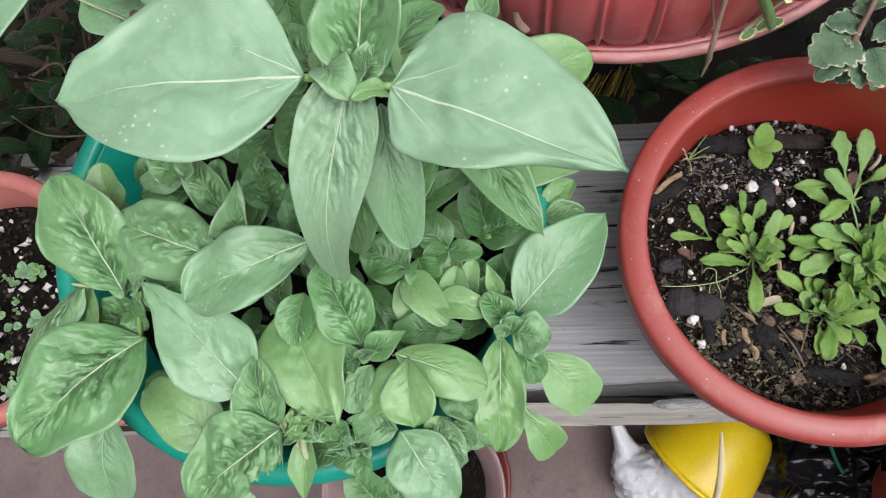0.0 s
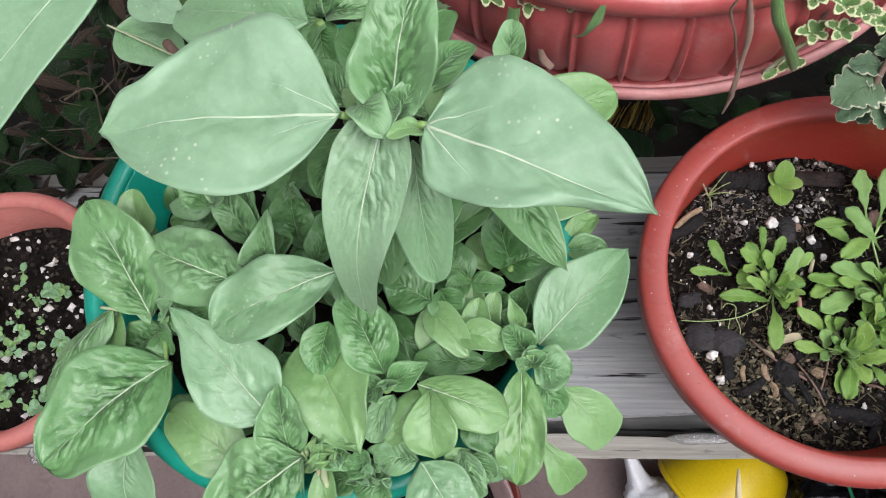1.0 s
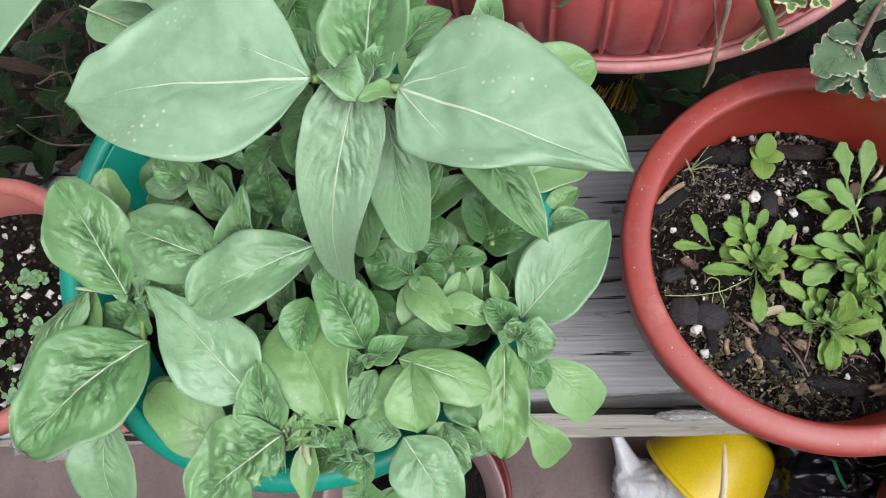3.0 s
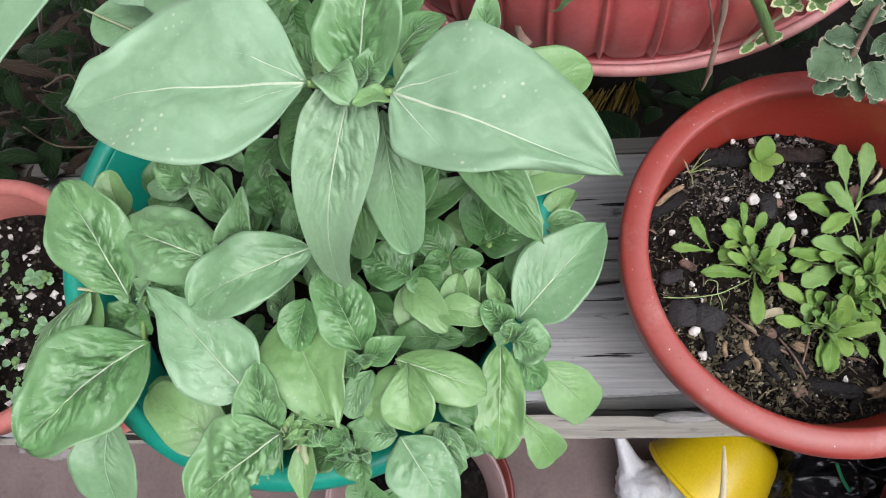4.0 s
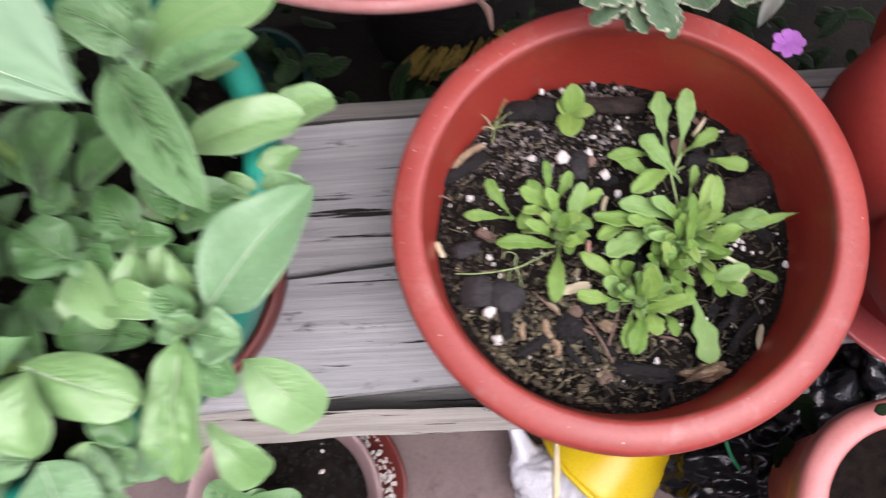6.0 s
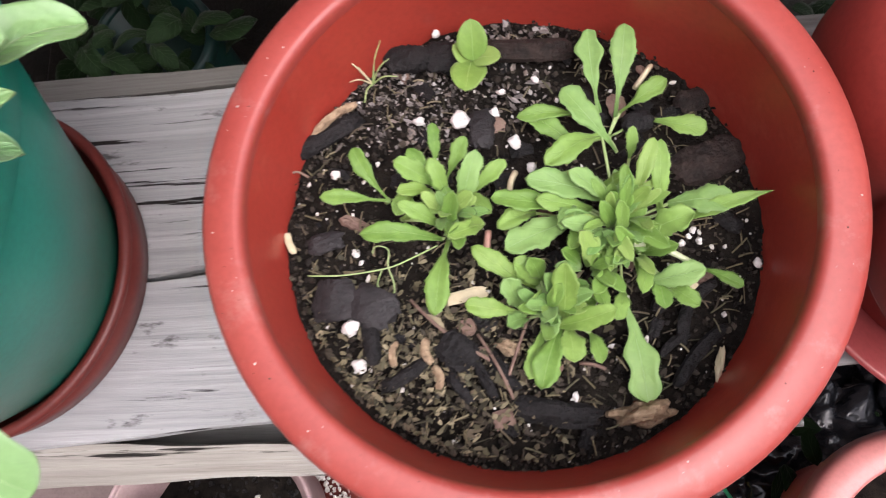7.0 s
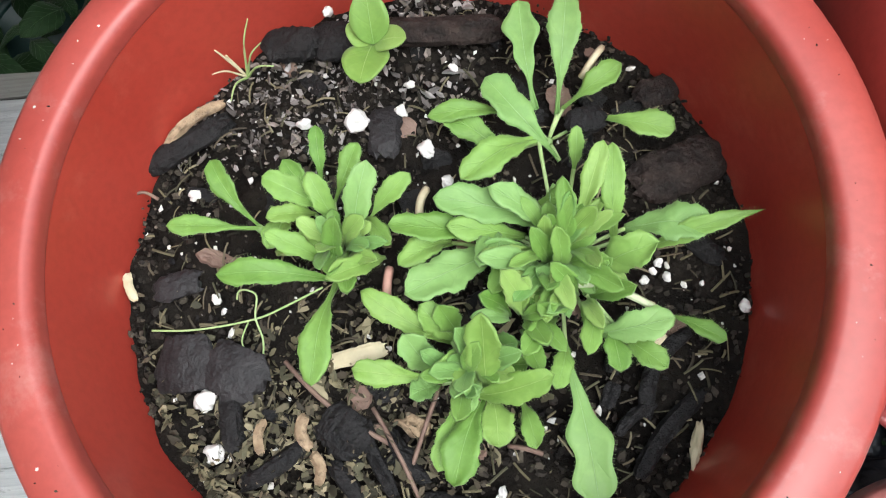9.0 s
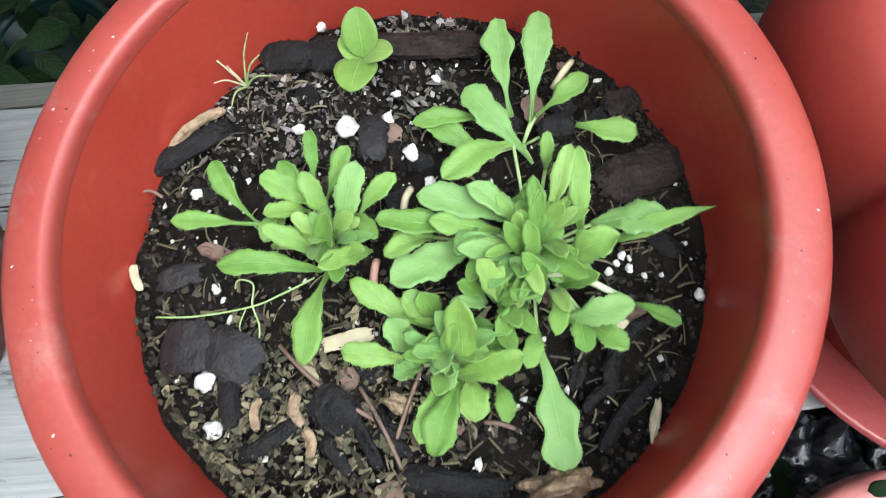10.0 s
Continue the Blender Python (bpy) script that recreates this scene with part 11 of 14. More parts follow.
leaf(planter_tuft, (0.1117, 0.3738, 0.8700), (0.1004, 0.3792, 0.8740), 0.0084, M_CREAM, shape='scallop', arch=0.08, fold=0.2, ripple=0.06, nu=24, nv=6)
leaf(planter_tuft, (0.1117, 0.3738, 0.8700), (0.1119, 0.3804, 0.8740), 0.0084, M_CREAM, shape='scallop', arch=0.08, fold=0.2, ripple=0.06, nu=24, nv=6)
leaf(planter_tuft, (0.1117, 0.3738, 0.8700), (0.1211, 0.3760, 0.8740), 0.0084, M_CREAM, shape='scallop', arch=0.08, fold=0.2, ripple=0.06, nu=24, nv=6)
leaf(planter_tuft, (0.1117, 0.3738, 0.8700), (0.1217, 0.3629, 0.8740), 0.0084, M_CREAM, shape='scallop', arch=0.08, fold=0.2, ripple=0.06, nu=24, nv=6)
leaf(planter_tuft, (0.1465, 0.3773, 0.8700), (0.1370, 0.3727, 0.8740), 0.0084, M_CREAM, shape='scallop', arch=0.08, fold=0.2, ripple=0.06, nu=24, nv=6)
leaf(planter_tuft, (0.1465, 0.3773, 0.8700), (0.1387, 0.3836, 0.8740), 0.0084, M_CREAM, shape='scallop', arch=0.08, fold=0.2, ripple=0.06, nu=24, nv=6)
leaf(planter_tuft, (0.1465, 0.3773, 0.8700), (0.1503, 0.3877, 0.8740), 0.0084, M_CREAM, shape='scallop', arch=0.08, fold=0.2, ripple=0.06, nu=24, nv=6)
leaf(planter_tuft, (0.1465, 0.3773, 0.8700), (0.1542, 0.3763, 0.8740), 0.0084, M_CREAM, shape='scallop', arch=0.08, fold=0.2, ripple=0.06, nu=24, nv=6)
leaf(planter_tuft, (0.1465, 0.3773, 0.8700), (0.1524, 0.3655, 0.8740), 0.0084, M_CREAM, shape='scallop', arch=0.08, fold=0.2, ripple=0.06, nu=24, nv=6)
leaf(planter_tuft, (0.1465, 0.3773, 0.8700), (0.1410, 0.3615, 0.8740), 0.0084, M_CREAM, shape='scallop', arch=0.08, fold=0.2, ripple=0.06, nu=24, nv=6)
leaf(planter_tuft, (0.1801, 0.3727, 0.8700), (0.1752, 0.3783, 0.8740), 0.0084, M_CREAM, shape='scallop', arch=0.08, fold=0.2, ripple=0.06, nu=24, nv=6)
leaf(planter_tuft, (0.1801, 0.3727, 0.8700), (0.1850, 0.3795, 0.8740), 0.0084, M_CREAM, shape='scallop', arch=0.08, fold=0.2, ripple=0.06, nu=24, nv=6)
leaf(planter_tuft, (0.1801, 0.3727, 0.8700), (0.1913, 0.3685, 0.8740), 0.0084, M_CREAM, shape='scallop', arch=0.08, fold=0.2, ripple=0.06, nu=24, nv=6)
leaf(planter_tuft, (0.1801, 0.3727, 0.8700), (0.1824, 0.3616, 0.8740), 0.0084, M_CREAM, shape='scallop', arch=0.08, fold=0.2, ripple=0.06, nu=24, nv=6)
leaf(planter_tuft, (0.1801, 0.3727, 0.8700), (0.1727, 0.3604, 0.8740), 0.0084, M_CREAM, shape='scallop', arch=0.08, fold=0.2, ripple=0.06, nu=24, nv=6)
leaf(planter_tuft, (0.1801, 0.3727, 0.8700), (0.1663, 0.3713, 0.8740), 0.0084, M_CREAM, shape='scallop', arch=0.08, fold=0.2, ripple=0.06, nu=24, nv=6)

ribbon(planter_tuft, [(0.176, 0.334, 0.915), (0.186, 0.333, 0.878), (0.191, 0.334, 0.843), (0.193, 0.330, 0.812), (0.198, 0.336, 0.788), (0.200, 0.339, 0.760)], [0.0014, 0.0024, 0.0020, 0.0020, 0.0024, 0.0006], M_WITHERED, "withered brown hanging blade")
ribbon(planter_tuft, [(0.171, 0.334, 0.912), (0.170, 0.334, 0.900), (0.178, 0.334, 0.878), (0.183, 0.335, 0.861), (0.189, 0.332, 0.840)], [0.0006, 0.0009, 0.0008, 0.0008, 0.0005], M_WITHERED, "thin withered thread")
ribbon(planter_tuft, [(0.064, 0.350, 0.846), (0.066, 0.348, 0.836), (0.071, 0.345, 0.830), (0.068, 0.348, 0.820)], [0.0016, 0.0030, 0.0028, 0.0010], M_WITHERED, "withered brown leaf scrap")
ribbon(planter_tuft, [(0.192, 0.336, 0.910), (0.199, 0.334, 0.890), (0.211, 0.334, 0.866), (0.226, 0.338, 0.834), (0.234, 0.344, 0.812)], [0.0034, 0.0040, 0.0040, 0.0038, 0.0018], M_LEAF_YELLOW, "cut green strap leaf")
ribbon(planter_tuft, [(0.048, 0.356, 0.885), (0.045, 0.354, 0.862), (0.040, 0.357, 0.838), (0.036, 0.360, 0.815)], [0.0036, 0.0044, 0.0044, 0.0030], M_LEAF_YELLOW, "green strap leaf")
ribbon(planter_tuft, [(0.099, 0.338, 0.908), (0.095, 0.336, 0.893), (0.090, 0.338, 0.880), (0.084, 0.342, 0.872)], [0.0014, 0.0044, 0.0040, 0.0006], M_LEAF_YELLOW, "yellow-green narrow leaf")

neighbour_plant = thing("sunflower_plant", "neighbouring sunflower with a broad pale leaf", "plant")
leaf(neighbour_plant, (-0.1462, 0.3562, 0.9850), (-0.2477, 0.2144, 0.9750), 0.0547, M_BIG, shape='oval', arch=0.05, fold=0.1, ripple=0.03, rib=True, label='broad pale green leaf')
stalk(neighbour_plant, (-0.2600, 0.4700, 0.3000), (-0.1462, 0.3562, 0.9850), 0.0040, side=0.05)
leaf(neighbour_plant, (-0.2777, 0.4177, 0.8000), (-0.2212, 0.3928, 0.7900), 0.0463, M_LEAF_PALE, shape='ovate', arch=0.05, fold=0.1, ripple=0.03)
leaf(neighbour_plant, (-0.2489, 0.4272, 0.8300), (-0.1998, 0.4038, 0.8300), 0.0357, M_BIG, shape='ovate', arch=0.05, fold=0.1, ripple=0.03)
stalk(neighbour_plant, (-0.2821, 0.4184, 0.8050), (-0.2196, 0.3877, 0.8010), 0.0009, mat=M_STEM_PALE, name="leaf_stalk")

grey_plant = thing("potted_plant", "grey-leaved plant behind the red pot", "plant")
leaf(grey_plant, (0.3711, 0.3403, 0.8000), (0.3700, 0.3337, 0.7450), 0.0111, M_GREY_LEAF, shape='lance', arch=0.03, fold=0.5, nu=20)
leaf(grey_plant, (0.3838, 0.3426, 0.8000), (0.3870, 0.3448, 0.7600), 0.0096, M_GREY_LEAF, shape='lance', arch=0.03, fold=0.5, nu=20)
stalk(grey_plant, (0.3777, 0.3432, 0.8000), (0.4755, 0.4565, 0.6200), 0.0020)

pink_flower = thing("dianthus", "small purple-pink dianthus flower on a thin stem", "flower")
leaf(pink_flower, (0.3929, 0.3276, 0.7330), (0.4018, 0.3239, 0.7380), 0.0071, M_PETAL, shape='blunt', arch=0.08, fold=0.1, ripple=0.1, nu=10, nv=6, name='petal')
leaf(pink_flower, (0.3929, 0.3276, 0.7330), (0.3964, 0.3163, 0.7380), 0.0071, M_PETAL, shape='blunt', arch=0.08, fold=0.1, ripple=0.1, nu=10, nv=6, name='petal')
leaf(pink_flower, (0.3929, 0.3276, 0.7330), (0.3867, 0.3152, 0.7380), 0.0071, M_PETAL, shape='blunt', arch=0.08, fold=0.1, ripple=0.1, nu=10, nv=6, name='petal')
leaf(pink_flower, (0.3929, 0.3276, 0.7330), (0.3798, 0.3215, 0.7380), 0.0071, M_PETAL, shape='blunt', arch=0.08, fold=0.1, ripple=0.1, nu=10, nv=6, name='petal')
leaf(pink_flower, (0.3929, 0.3276, 0.7330), (0.3811, 0.3303, 0.7380), 0.0071, M_PETAL, shape='blunt', arch=0.08, fold=0.1, ripple=0.1, nu=10, nv=6, name='petal')
leaf(pink_flower, (0.3929, 0.3276, 0.7330), (0.3897, 0.3352, 0.7380), 0.0071, M_PETAL, shape='blunt', arch=0.08, fold=0.1, ripple=0.1, nu=10, nv=6, name='petal')
leaf(pink_flower, (0.3929, 0.3276, 0.7330), (0.3988, 0.3323, 0.7380), 0.0071, M_PETAL, shape='blunt', arch=0.08, fold=0.1, ripple=0.1, nu=10, nv=6, name='petal')
stalk(pink_flower, (0.3929, 0.3276, 0.7330), (0.4479, 0.3954, 0.6200), 0.0009)

sprouts = thing("sprouts", "patch of tiny bright green sprouts", "sprouts")
leaf(sprouts, (-0.3962, 0.2072, 0.7405), (-0.3999, 0.2147, 0.7418), 0.0073, M_TINY, shape='round', arch=0.1, fold=0.2, nu=7, nv=4)
leaf(sprouts, (-0.3962, 0.2072, 0.7405), (-0.3865, 0.2010, 0.7437), 0.0069, M_LEAF_PALE, shape='round', arch=0.1, fold=0.2, nu=7, nv=4)
stalk(sprouts, (-0.3962, 0.2072, 0.7405), (-0.4106, 0.2144, 0.7290), 0.0005)
leaf(sprouts, (-0.3130, 0.1199, 0.7477), (-0.3109, 0.1173, 0.7469), 0.0038, M_TINY, shape='round', arch=0.1, fold=0.2, nu=7, nv=4)
leaf(sprouts, (-0.3130, 0.1199, 0.7477), (-0.3124, 0.1231, 0.7511), 0.0034, M_TINY, shape='spoon', arch=0.1, fold=0.2, nu=7, nv=4)
stalk(sprouts, (-0.3130, 0.1199, 0.7477), (-0.3240, 0.1202, 0.7290), 0.0005)
leaf(sprouts, (-0.3184, 0.1622, 0.7440), (-0.3143, 0.1597, 0.7452), 0.0034, M_TINY, shape='spoon', arch=0.1, fold=0.2, nu=7, nv=4)
leaf(sprouts, (-0.3184, 0.1622, 0.7440), (-0.3217, 0.1631, 0.7449), 0.0030, M_LEAF_PALE, shape='spoon', arch=0.1, fold=0.2, nu=7, nv=4)
leaf(sprouts, (-0.3184, 0.1622, 0.7440), (-0.3163, 0.1586, 0.7475), 0.0034, M_TINY, shape='spoon', arch=0.1, fold=0.2, nu=7, nv=4)
stalk(sprouts, (-0.3184, 0.1622, 0.7440), (-0.3231, 0.1624, 0.7290), 0.0005)
leaf(sprouts, (-0.3938, 0.1830, 0.7472), (-0.3872, 0.1828, 0.7473), 0.0059, M_LEAF_PALE, shape='spoon', arch=0.1, fold=0.2, nu=7, nv=4)
leaf(sprouts, (-0.3938, 0.1830, 0.7472), (-0.3993, 0.1806, 0.7465), 0.0059, M_TINY, shape='round', arch=0.1, fold=0.2, nu=7, nv=4)
stalk(sprouts, (-0.3938, 0.1830, 0.7472), (-0.4122, 0.1913, 0.7290), 0.0005)
leaf(sprouts, (-0.3344, 0.2126, 0.7404), (-0.3289, 0.2181, 0.7423), 0.0073, M_TINY, shape='round', arch=0.1, fold=0.2, nu=7, nv=4)
leaf(sprouts, (-0.3344, 0.2126, 0.7404), (-0.3379, 0.2059, 0.7396), 0.0060, M_TINY, shape='round', arch=0.1, fold=0.2, nu=7, nv=4)
stalk(sprouts, (-0.3344, 0.2126, 0.7404), (-0.3417, 0.2101, 0.7290), 0.0005)
leaf(sprouts, (-0.3120, 0.1431, 0.7478), (-0.3126, 0.1462, 0.7516), 0.0046, M_TINY, shape='spoon', arch=0.1, fold=0.2, nu=7, nv=4)
leaf(sprouts, (-0.3120, 0.1431, 0.7478), (-0.3085, 0.1389, 0.7494), 0.0042, M_LEAF_PALE, shape='round', arch=0.1, fold=0.2, nu=7, nv=4)
leaf(sprouts, (-0.3120, 0.1431, 0.7478), (-0.3065, 0.1440, 0.7499), 0.0047, M_LEAF_PALE, shape='spoon', arch=0.1, fold=0.2, nu=7, nv=4)
stalk(sprouts, (-0.3120, 0.1431, 0.7478), (-0.3263, 0.1430, 0.7290), 0.0005)
leaf(sprouts, (-0.3962, 0.2053, 0.7401), (-0.4016, 0.2102, 0.7407), 0.0052, M_LEAF_PALE, shape='round', arch=0.1, fold=0.2, nu=7, nv=4)
leaf(sprouts, (-0.3962, 0.2053, 0.7401), (-0.3878, 0.2050, 0.7423), 0.0052, M_TINY, shape='round', arch=0.1, fold=0.2, nu=7, nv=4)
leaf(sprouts, (-0.3962, 0.2053, 0.7401), (-0.3912, 0.2095, 0.7421), 0.0052, M_TINY, shape='round', arch=0.1, fold=0.2, nu=7, nv=4)
leaf(sprouts, (-0.3962, 0.2053, 0.7401), (-0.3944, 0.1989, 0.7439), 0.0043, M_TINY, shape='spoon', arch=0.1, fold=0.2, nu=7, nv=4)
stalk(sprouts, (-0.3962, 0.2053, 0.7401), (-0.4048, 0.2103, 0.7290), 0.0005)
leaf(sprouts, (-0.3903, 0.1517, 0.7430), (-0.3919, 0.1475, 0.7454), 0.0047, M_LEAF_PALE, shape='round', arch=0.1, fold=0.2, nu=7, nv=4)
leaf(sprouts, (-0.3903, 0.1517, 0.7430), (-0.3880, 0.1570, 0.7433), 0.0051, M_LEAF_PALE, shape='spoon', arch=0.1, fold=0.2, nu=7, nv=4)
stalk(sprouts, (-0.3903, 0.1517, 0.7430), (-0.4012, 0.1580, 0.7290), 0.0005)
leaf(sprouts, (-0.3472, 0.1214, 0.7418), (-0.3504, 0.1249, 0.7445), 0.0047, M_LEAF_PALE, shape='spoon', arch=0.1, fold=0.2, nu=7, nv=4)
leaf(sprouts, (-0.3472, 0.1214, 0.7418), (-0.3400, 0.1168, 0.7447), 0.0047, M_TINY, shape='spoon', arch=0.1, fold=0.2, nu=7, nv=4)
stalk(sprouts, (-0.3472, 0.1214, 0.7418), (-0.3528, 0.1187, 0.7290), 0.0005)
leaf(sprouts, (-0.3960, 0.1856, 0.7428), (-0.3942, 0.1890, 0.7444), 0.0038, M_TINY, shape='spoon', arch=0.1, fold=0.2, nu=7, nv=4)
leaf(sprouts, (-0.3960, 0.1856, 0.7428), (-0.3964, 0.1823, 0.7433), 0.0034, M_TINY, shape='spoon', arch=0.1, fold=0.2, nu=7, nv=4)
stalk(sprouts, (-0.3960, 0.1856, 0.7428), (-0.4132, 0.1942, 0.7290), 0.0005)
leaf(sprouts, (-0.3148, 0.1222, 0.7437), (-0.3076, 0.1210, 0.7471), 0.0047, M_LEAF_PALE, shape='spoon', arch=0.1, fold=0.2, nu=7, nv=4)
leaf(sprouts, (-0.3148, 0.1222, 0.7437), (-0.3193, 0.1219, 0.7439), 0.0034, M_LEAF_PALE, shape='round', arch=0.1, fold=0.2, nu=7, nv=4)
leaf(sprouts, (-0.3148, 0.1222, 0.7437), (-0.3146, 0.1186, 0.7472), 0.0047, M_LEAF_PALE, shape='round', arch=0.1, fold=0.2, nu=7, nv=4)
stalk(sprouts, (-0.3148, 0.1222, 0.7437), (-0.3309, 0.1208, 0.7290), 0.0005)
leaf(sprouts, (-0.3866, 0.1147, 0.7402), (-0.3798, 0.1096, 0.7438), 0.0047, M_TINY, shape='spoon', arch=0.1, fold=0.2, nu=7, nv=4)
leaf(sprouts, (-0.3866, 0.1147, 0.7402), (-0.3837, 0.1197, 0.7419), 0.0060, M_TINY, shape='spoon', arch=0.1, fold=0.2, nu=7, nv=4)
leaf(sprouts, (-0.3866, 0.1147, 0.7402), (-0.3924, 0.1131, 0.7398), 0.0060, M_TINY, shape='round', arch=0.1, fold=0.2, nu=7, nv=4)
leaf(sprouts, (-0.3866, 0.1147, 0.7402), (-0.3808, 0.1162, 0.7406), 0.0060, M_TINY, shape='round', arch=0.1, fold=0.2, nu=7, nv=4)
stalk(sprouts, (-0.3866, 0.1147, 0.7402), (-0.3960, 0.1144, 0.7290), 0.0005)
leaf(sprouts, (-0.3732, 0.1729, 0.7426), (-0.3637, 0.1672, 0.7455), 0.0060, M_TINY, shape='round', arch=0.1, fold=0.2, nu=7, nv=4)
leaf(sprouts, (-0.3732, 0.1729, 0.7426), (-0.3822, 0.1756, 0.7418), 0.0077, M_LEAF_PALE, shape='round', arch=0.1, fold=0.2, nu=7, nv=4)
stalk(sprouts, (-0.3732, 0.1729, 0.7426), (-0.3852, 0.1790, 0.7290), 0.0005)
leaf(sprouts, (-0.4076, 0.2012, 0.7447), (-0.4114, 0.2052, 0.7486), 0.0068, M_TINY, shape='round', arch=0.1, fold=0.2, nu=7, nv=4)
leaf(sprouts, (-0.4076, 0.2012, 0.7447), (-0.3971, 0.1970, 0.7473), 0.0077, M_LEAF_PALE, shape='round', arch=0.1, fold=0.2, nu=7, nv=4)
leaf(sprouts, (-0.4076, 0.2012, 0.7447), (-0.4042, 0.2078, 0.7460), 0.0072, M_LEAF_PALE, shape='spoon', arch=0.1, fold=0.2, nu=7, nv=4)
stalk(sprouts, (-0.4076, 0.2012, 0.7447), (-0.4212, 0.2100, 0.7290), 0.0005)
leaf(sprouts, (-0.3337, 0.2112, 0.7425), (-0.3342, 0.2192, 0.7427), 0.0073, M_LEAF_PALE, shape='round', arch=0.1, fold=0.2, nu=7, nv=4)
leaf(sprouts, (-0.3337, 0.2112, 0.7425), (-0.3288, 0.2033, 0.7436), 0.0068, M_TINY, shape='spoon', arch=0.1, fold=0.2, nu=7, nv=4)
leaf(sprouts, (-0.3337, 0.2112, 0.7425), (-0.3227, 0.2105, 0.7460), 0.0077, M_TINY, shape='round', arch=0.1, fold=0.2, nu=7, nv=4)
leaf(sprouts, (-0.3337, 0.2112, 0.7425), (-0.3424, 0.2117, 0.7421), 0.0077, M_LEAF_PALE, shape='round', arch=0.1, fold=0.2, nu=7, nv=4)
stalk(sprouts, (-0.3337, 0.2112, 0.7425), (-0.3401, 0.2124, 0.7290), 0.0005)
leaf(sprouts, (-0.3448, 0.1876, 0.7419), (-0.3484, 0.1859, 0.7414), 0.0030, M_TINY, shape='round', arch=0.1, fold=0.2, nu=7, nv=4)
leaf(sprouts, (-0.3448, 0.1876, 0.7419), (-0.3403, 0.1868, 0.7426), 0.0039, M_TINY, shape='round', arch=0.1, fold=0.2, nu=7, nv=4)
leaf(sprouts, (-0.3448, 0.1876, 0.7419), (-0.3429, 0.1906, 0.7451), 0.0038, M_LEAF_PALE, shape='spoon', arch=0.1, fold=0.2, nu=7, nv=4)
leaf(sprouts, (-0.3448, 0.1876, 0.7419), (-0.3454, 0.1840, 0.7411), 0.0039, M_LEAF_PALE, shape='round', arch=0.1, fold=0.2, nu=7, nv=4)
stalk(sprouts, (-0.3448, 0.1876, 0.7419), (-0.3530, 0.1948, 0.7290), 0.0005)
leaf(sprouts, (-0.3382, 0.1783, 0.7470), (-0.3417, 0.1802, 0.7472), 0.0030, M_TINY, shape='spoon', arch=0.1, fold=0.2, nu=7, nv=4)
leaf(sprouts, (-0.3382, 0.1783, 0.7470), (-0.3324, 0.1758, 0.7498), 0.0034, M_TINY, shape='round', arch=0.1, fold=0.2, nu=7, nv=4)
stalk(sprouts, (-0.3382, 0.1783, 0.7470), (-0.3538, 0.1830, 0.7290), 0.0005)
leaf(sprouts, (-0.3620, 0.1385, 0.7477), (-0.3549, 0.1437, 0.7505), 0.0076, M_LEAF_PALE, shape='round', arch=0.1, fold=0.2, nu=7, nv=4)
leaf(sprouts, (-0.3620, 0.1385, 0.7477), (-0.3634, 0.1322, 0.7499), 0.0080, M_TINY, shape='round', arch=0.1, fold=0.2, nu=7, nv=4)
leaf(sprouts, (-0.3620, 0.1385, 0.7477), (-0.3515, 0.1366, 0.7504), 0.0080, M_LEAF_PALE, shape='spoon', arch=0.1, fold=0.2, nu=7, nv=4)
leaf(sprouts, (-0.3620, 0.1385, 0.7477), (-0.3663, 0.1431, 0.7510), 0.0059, M_TINY, shape='round', arch=0.1, fold=0.2, nu=7, nv=4)
stalk(sprouts, (-0.3620, 0.1385, 0.7477), (-0.3767, 0.1426, 0.7290), 0.0005)
leaf(sprouts, (-0.3821, 0.1537, 0.7468), (-0.3837, 0.1595, 0.7473), 0.0051, M_TINY, shape='round', arch=0.1, fold=0.2, nu=7, nv=4)
leaf(sprouts, (-0.3821, 0.1537, 0.7468), (-0.3764, 0.1495, 0.7476), 0.0051, M_TINY, shape='spoon', arch=0.1, fold=0.2, nu=7, nv=4)
leaf(sprouts, (-0.3821, 0.1537, 0.7468), (-0.3746, 0.1533, 0.7482), 0.0055, M_TINY, shape='round', arch=0.1, fold=0.2, nu=7, nv=4)
stalk(sprouts, (-0.3821, 0.1537, 0.7468), (-0.3927, 0.1522, 0.7290), 0.0005)
leaf(sprouts, (-0.3639, 0.2281, 0.7471), (-0.3636, 0.2362, 0.7472), 0.0064, M_LEAF_PALE, shape='round', arch=0.1, fold=0.2, nu=7, nv=4)
leaf(sprouts, (-0.3639, 0.2281, 0.7471), (-0.3605, 0.2198, 0.7472), 0.0064, M_TINY, shape='spoon', arch=0.1, fold=0.2, nu=7, nv=4)
stalk(sprouts, (-0.3639, 0.2281, 0.7471), (-0.3832, 0.2318, 0.7290), 0.0005)
leaf(sprouts, (-0.3469, 0.1666, 0.7420), (-0.3440, 0.1691, 0.7431), 0.0034, M_TINY, shape='round', arch=0.1, fold=0.2, nu=7, nv=4)
leaf(sprouts, (-0.3469, 0.1666, 0.7420), (-0.3458, 0.1630, 0.7452), 0.0030, M_TINY, shape='spoon', arch=0.1, fold=0.2, nu=7, nv=4)
stalk(sprouts, (-0.3469, 0.1666, 0.7420), (-0.3558, 0.1667, 0.7290), 0.0005)
leaf(sprouts, (-0.4123, 0.1938, 0.7452), (-0.4021, 0.1898, 0.7469), 0.0060, M_TINY, shape='round', arch=0.1, fold=0.2, nu=7, nv=4)
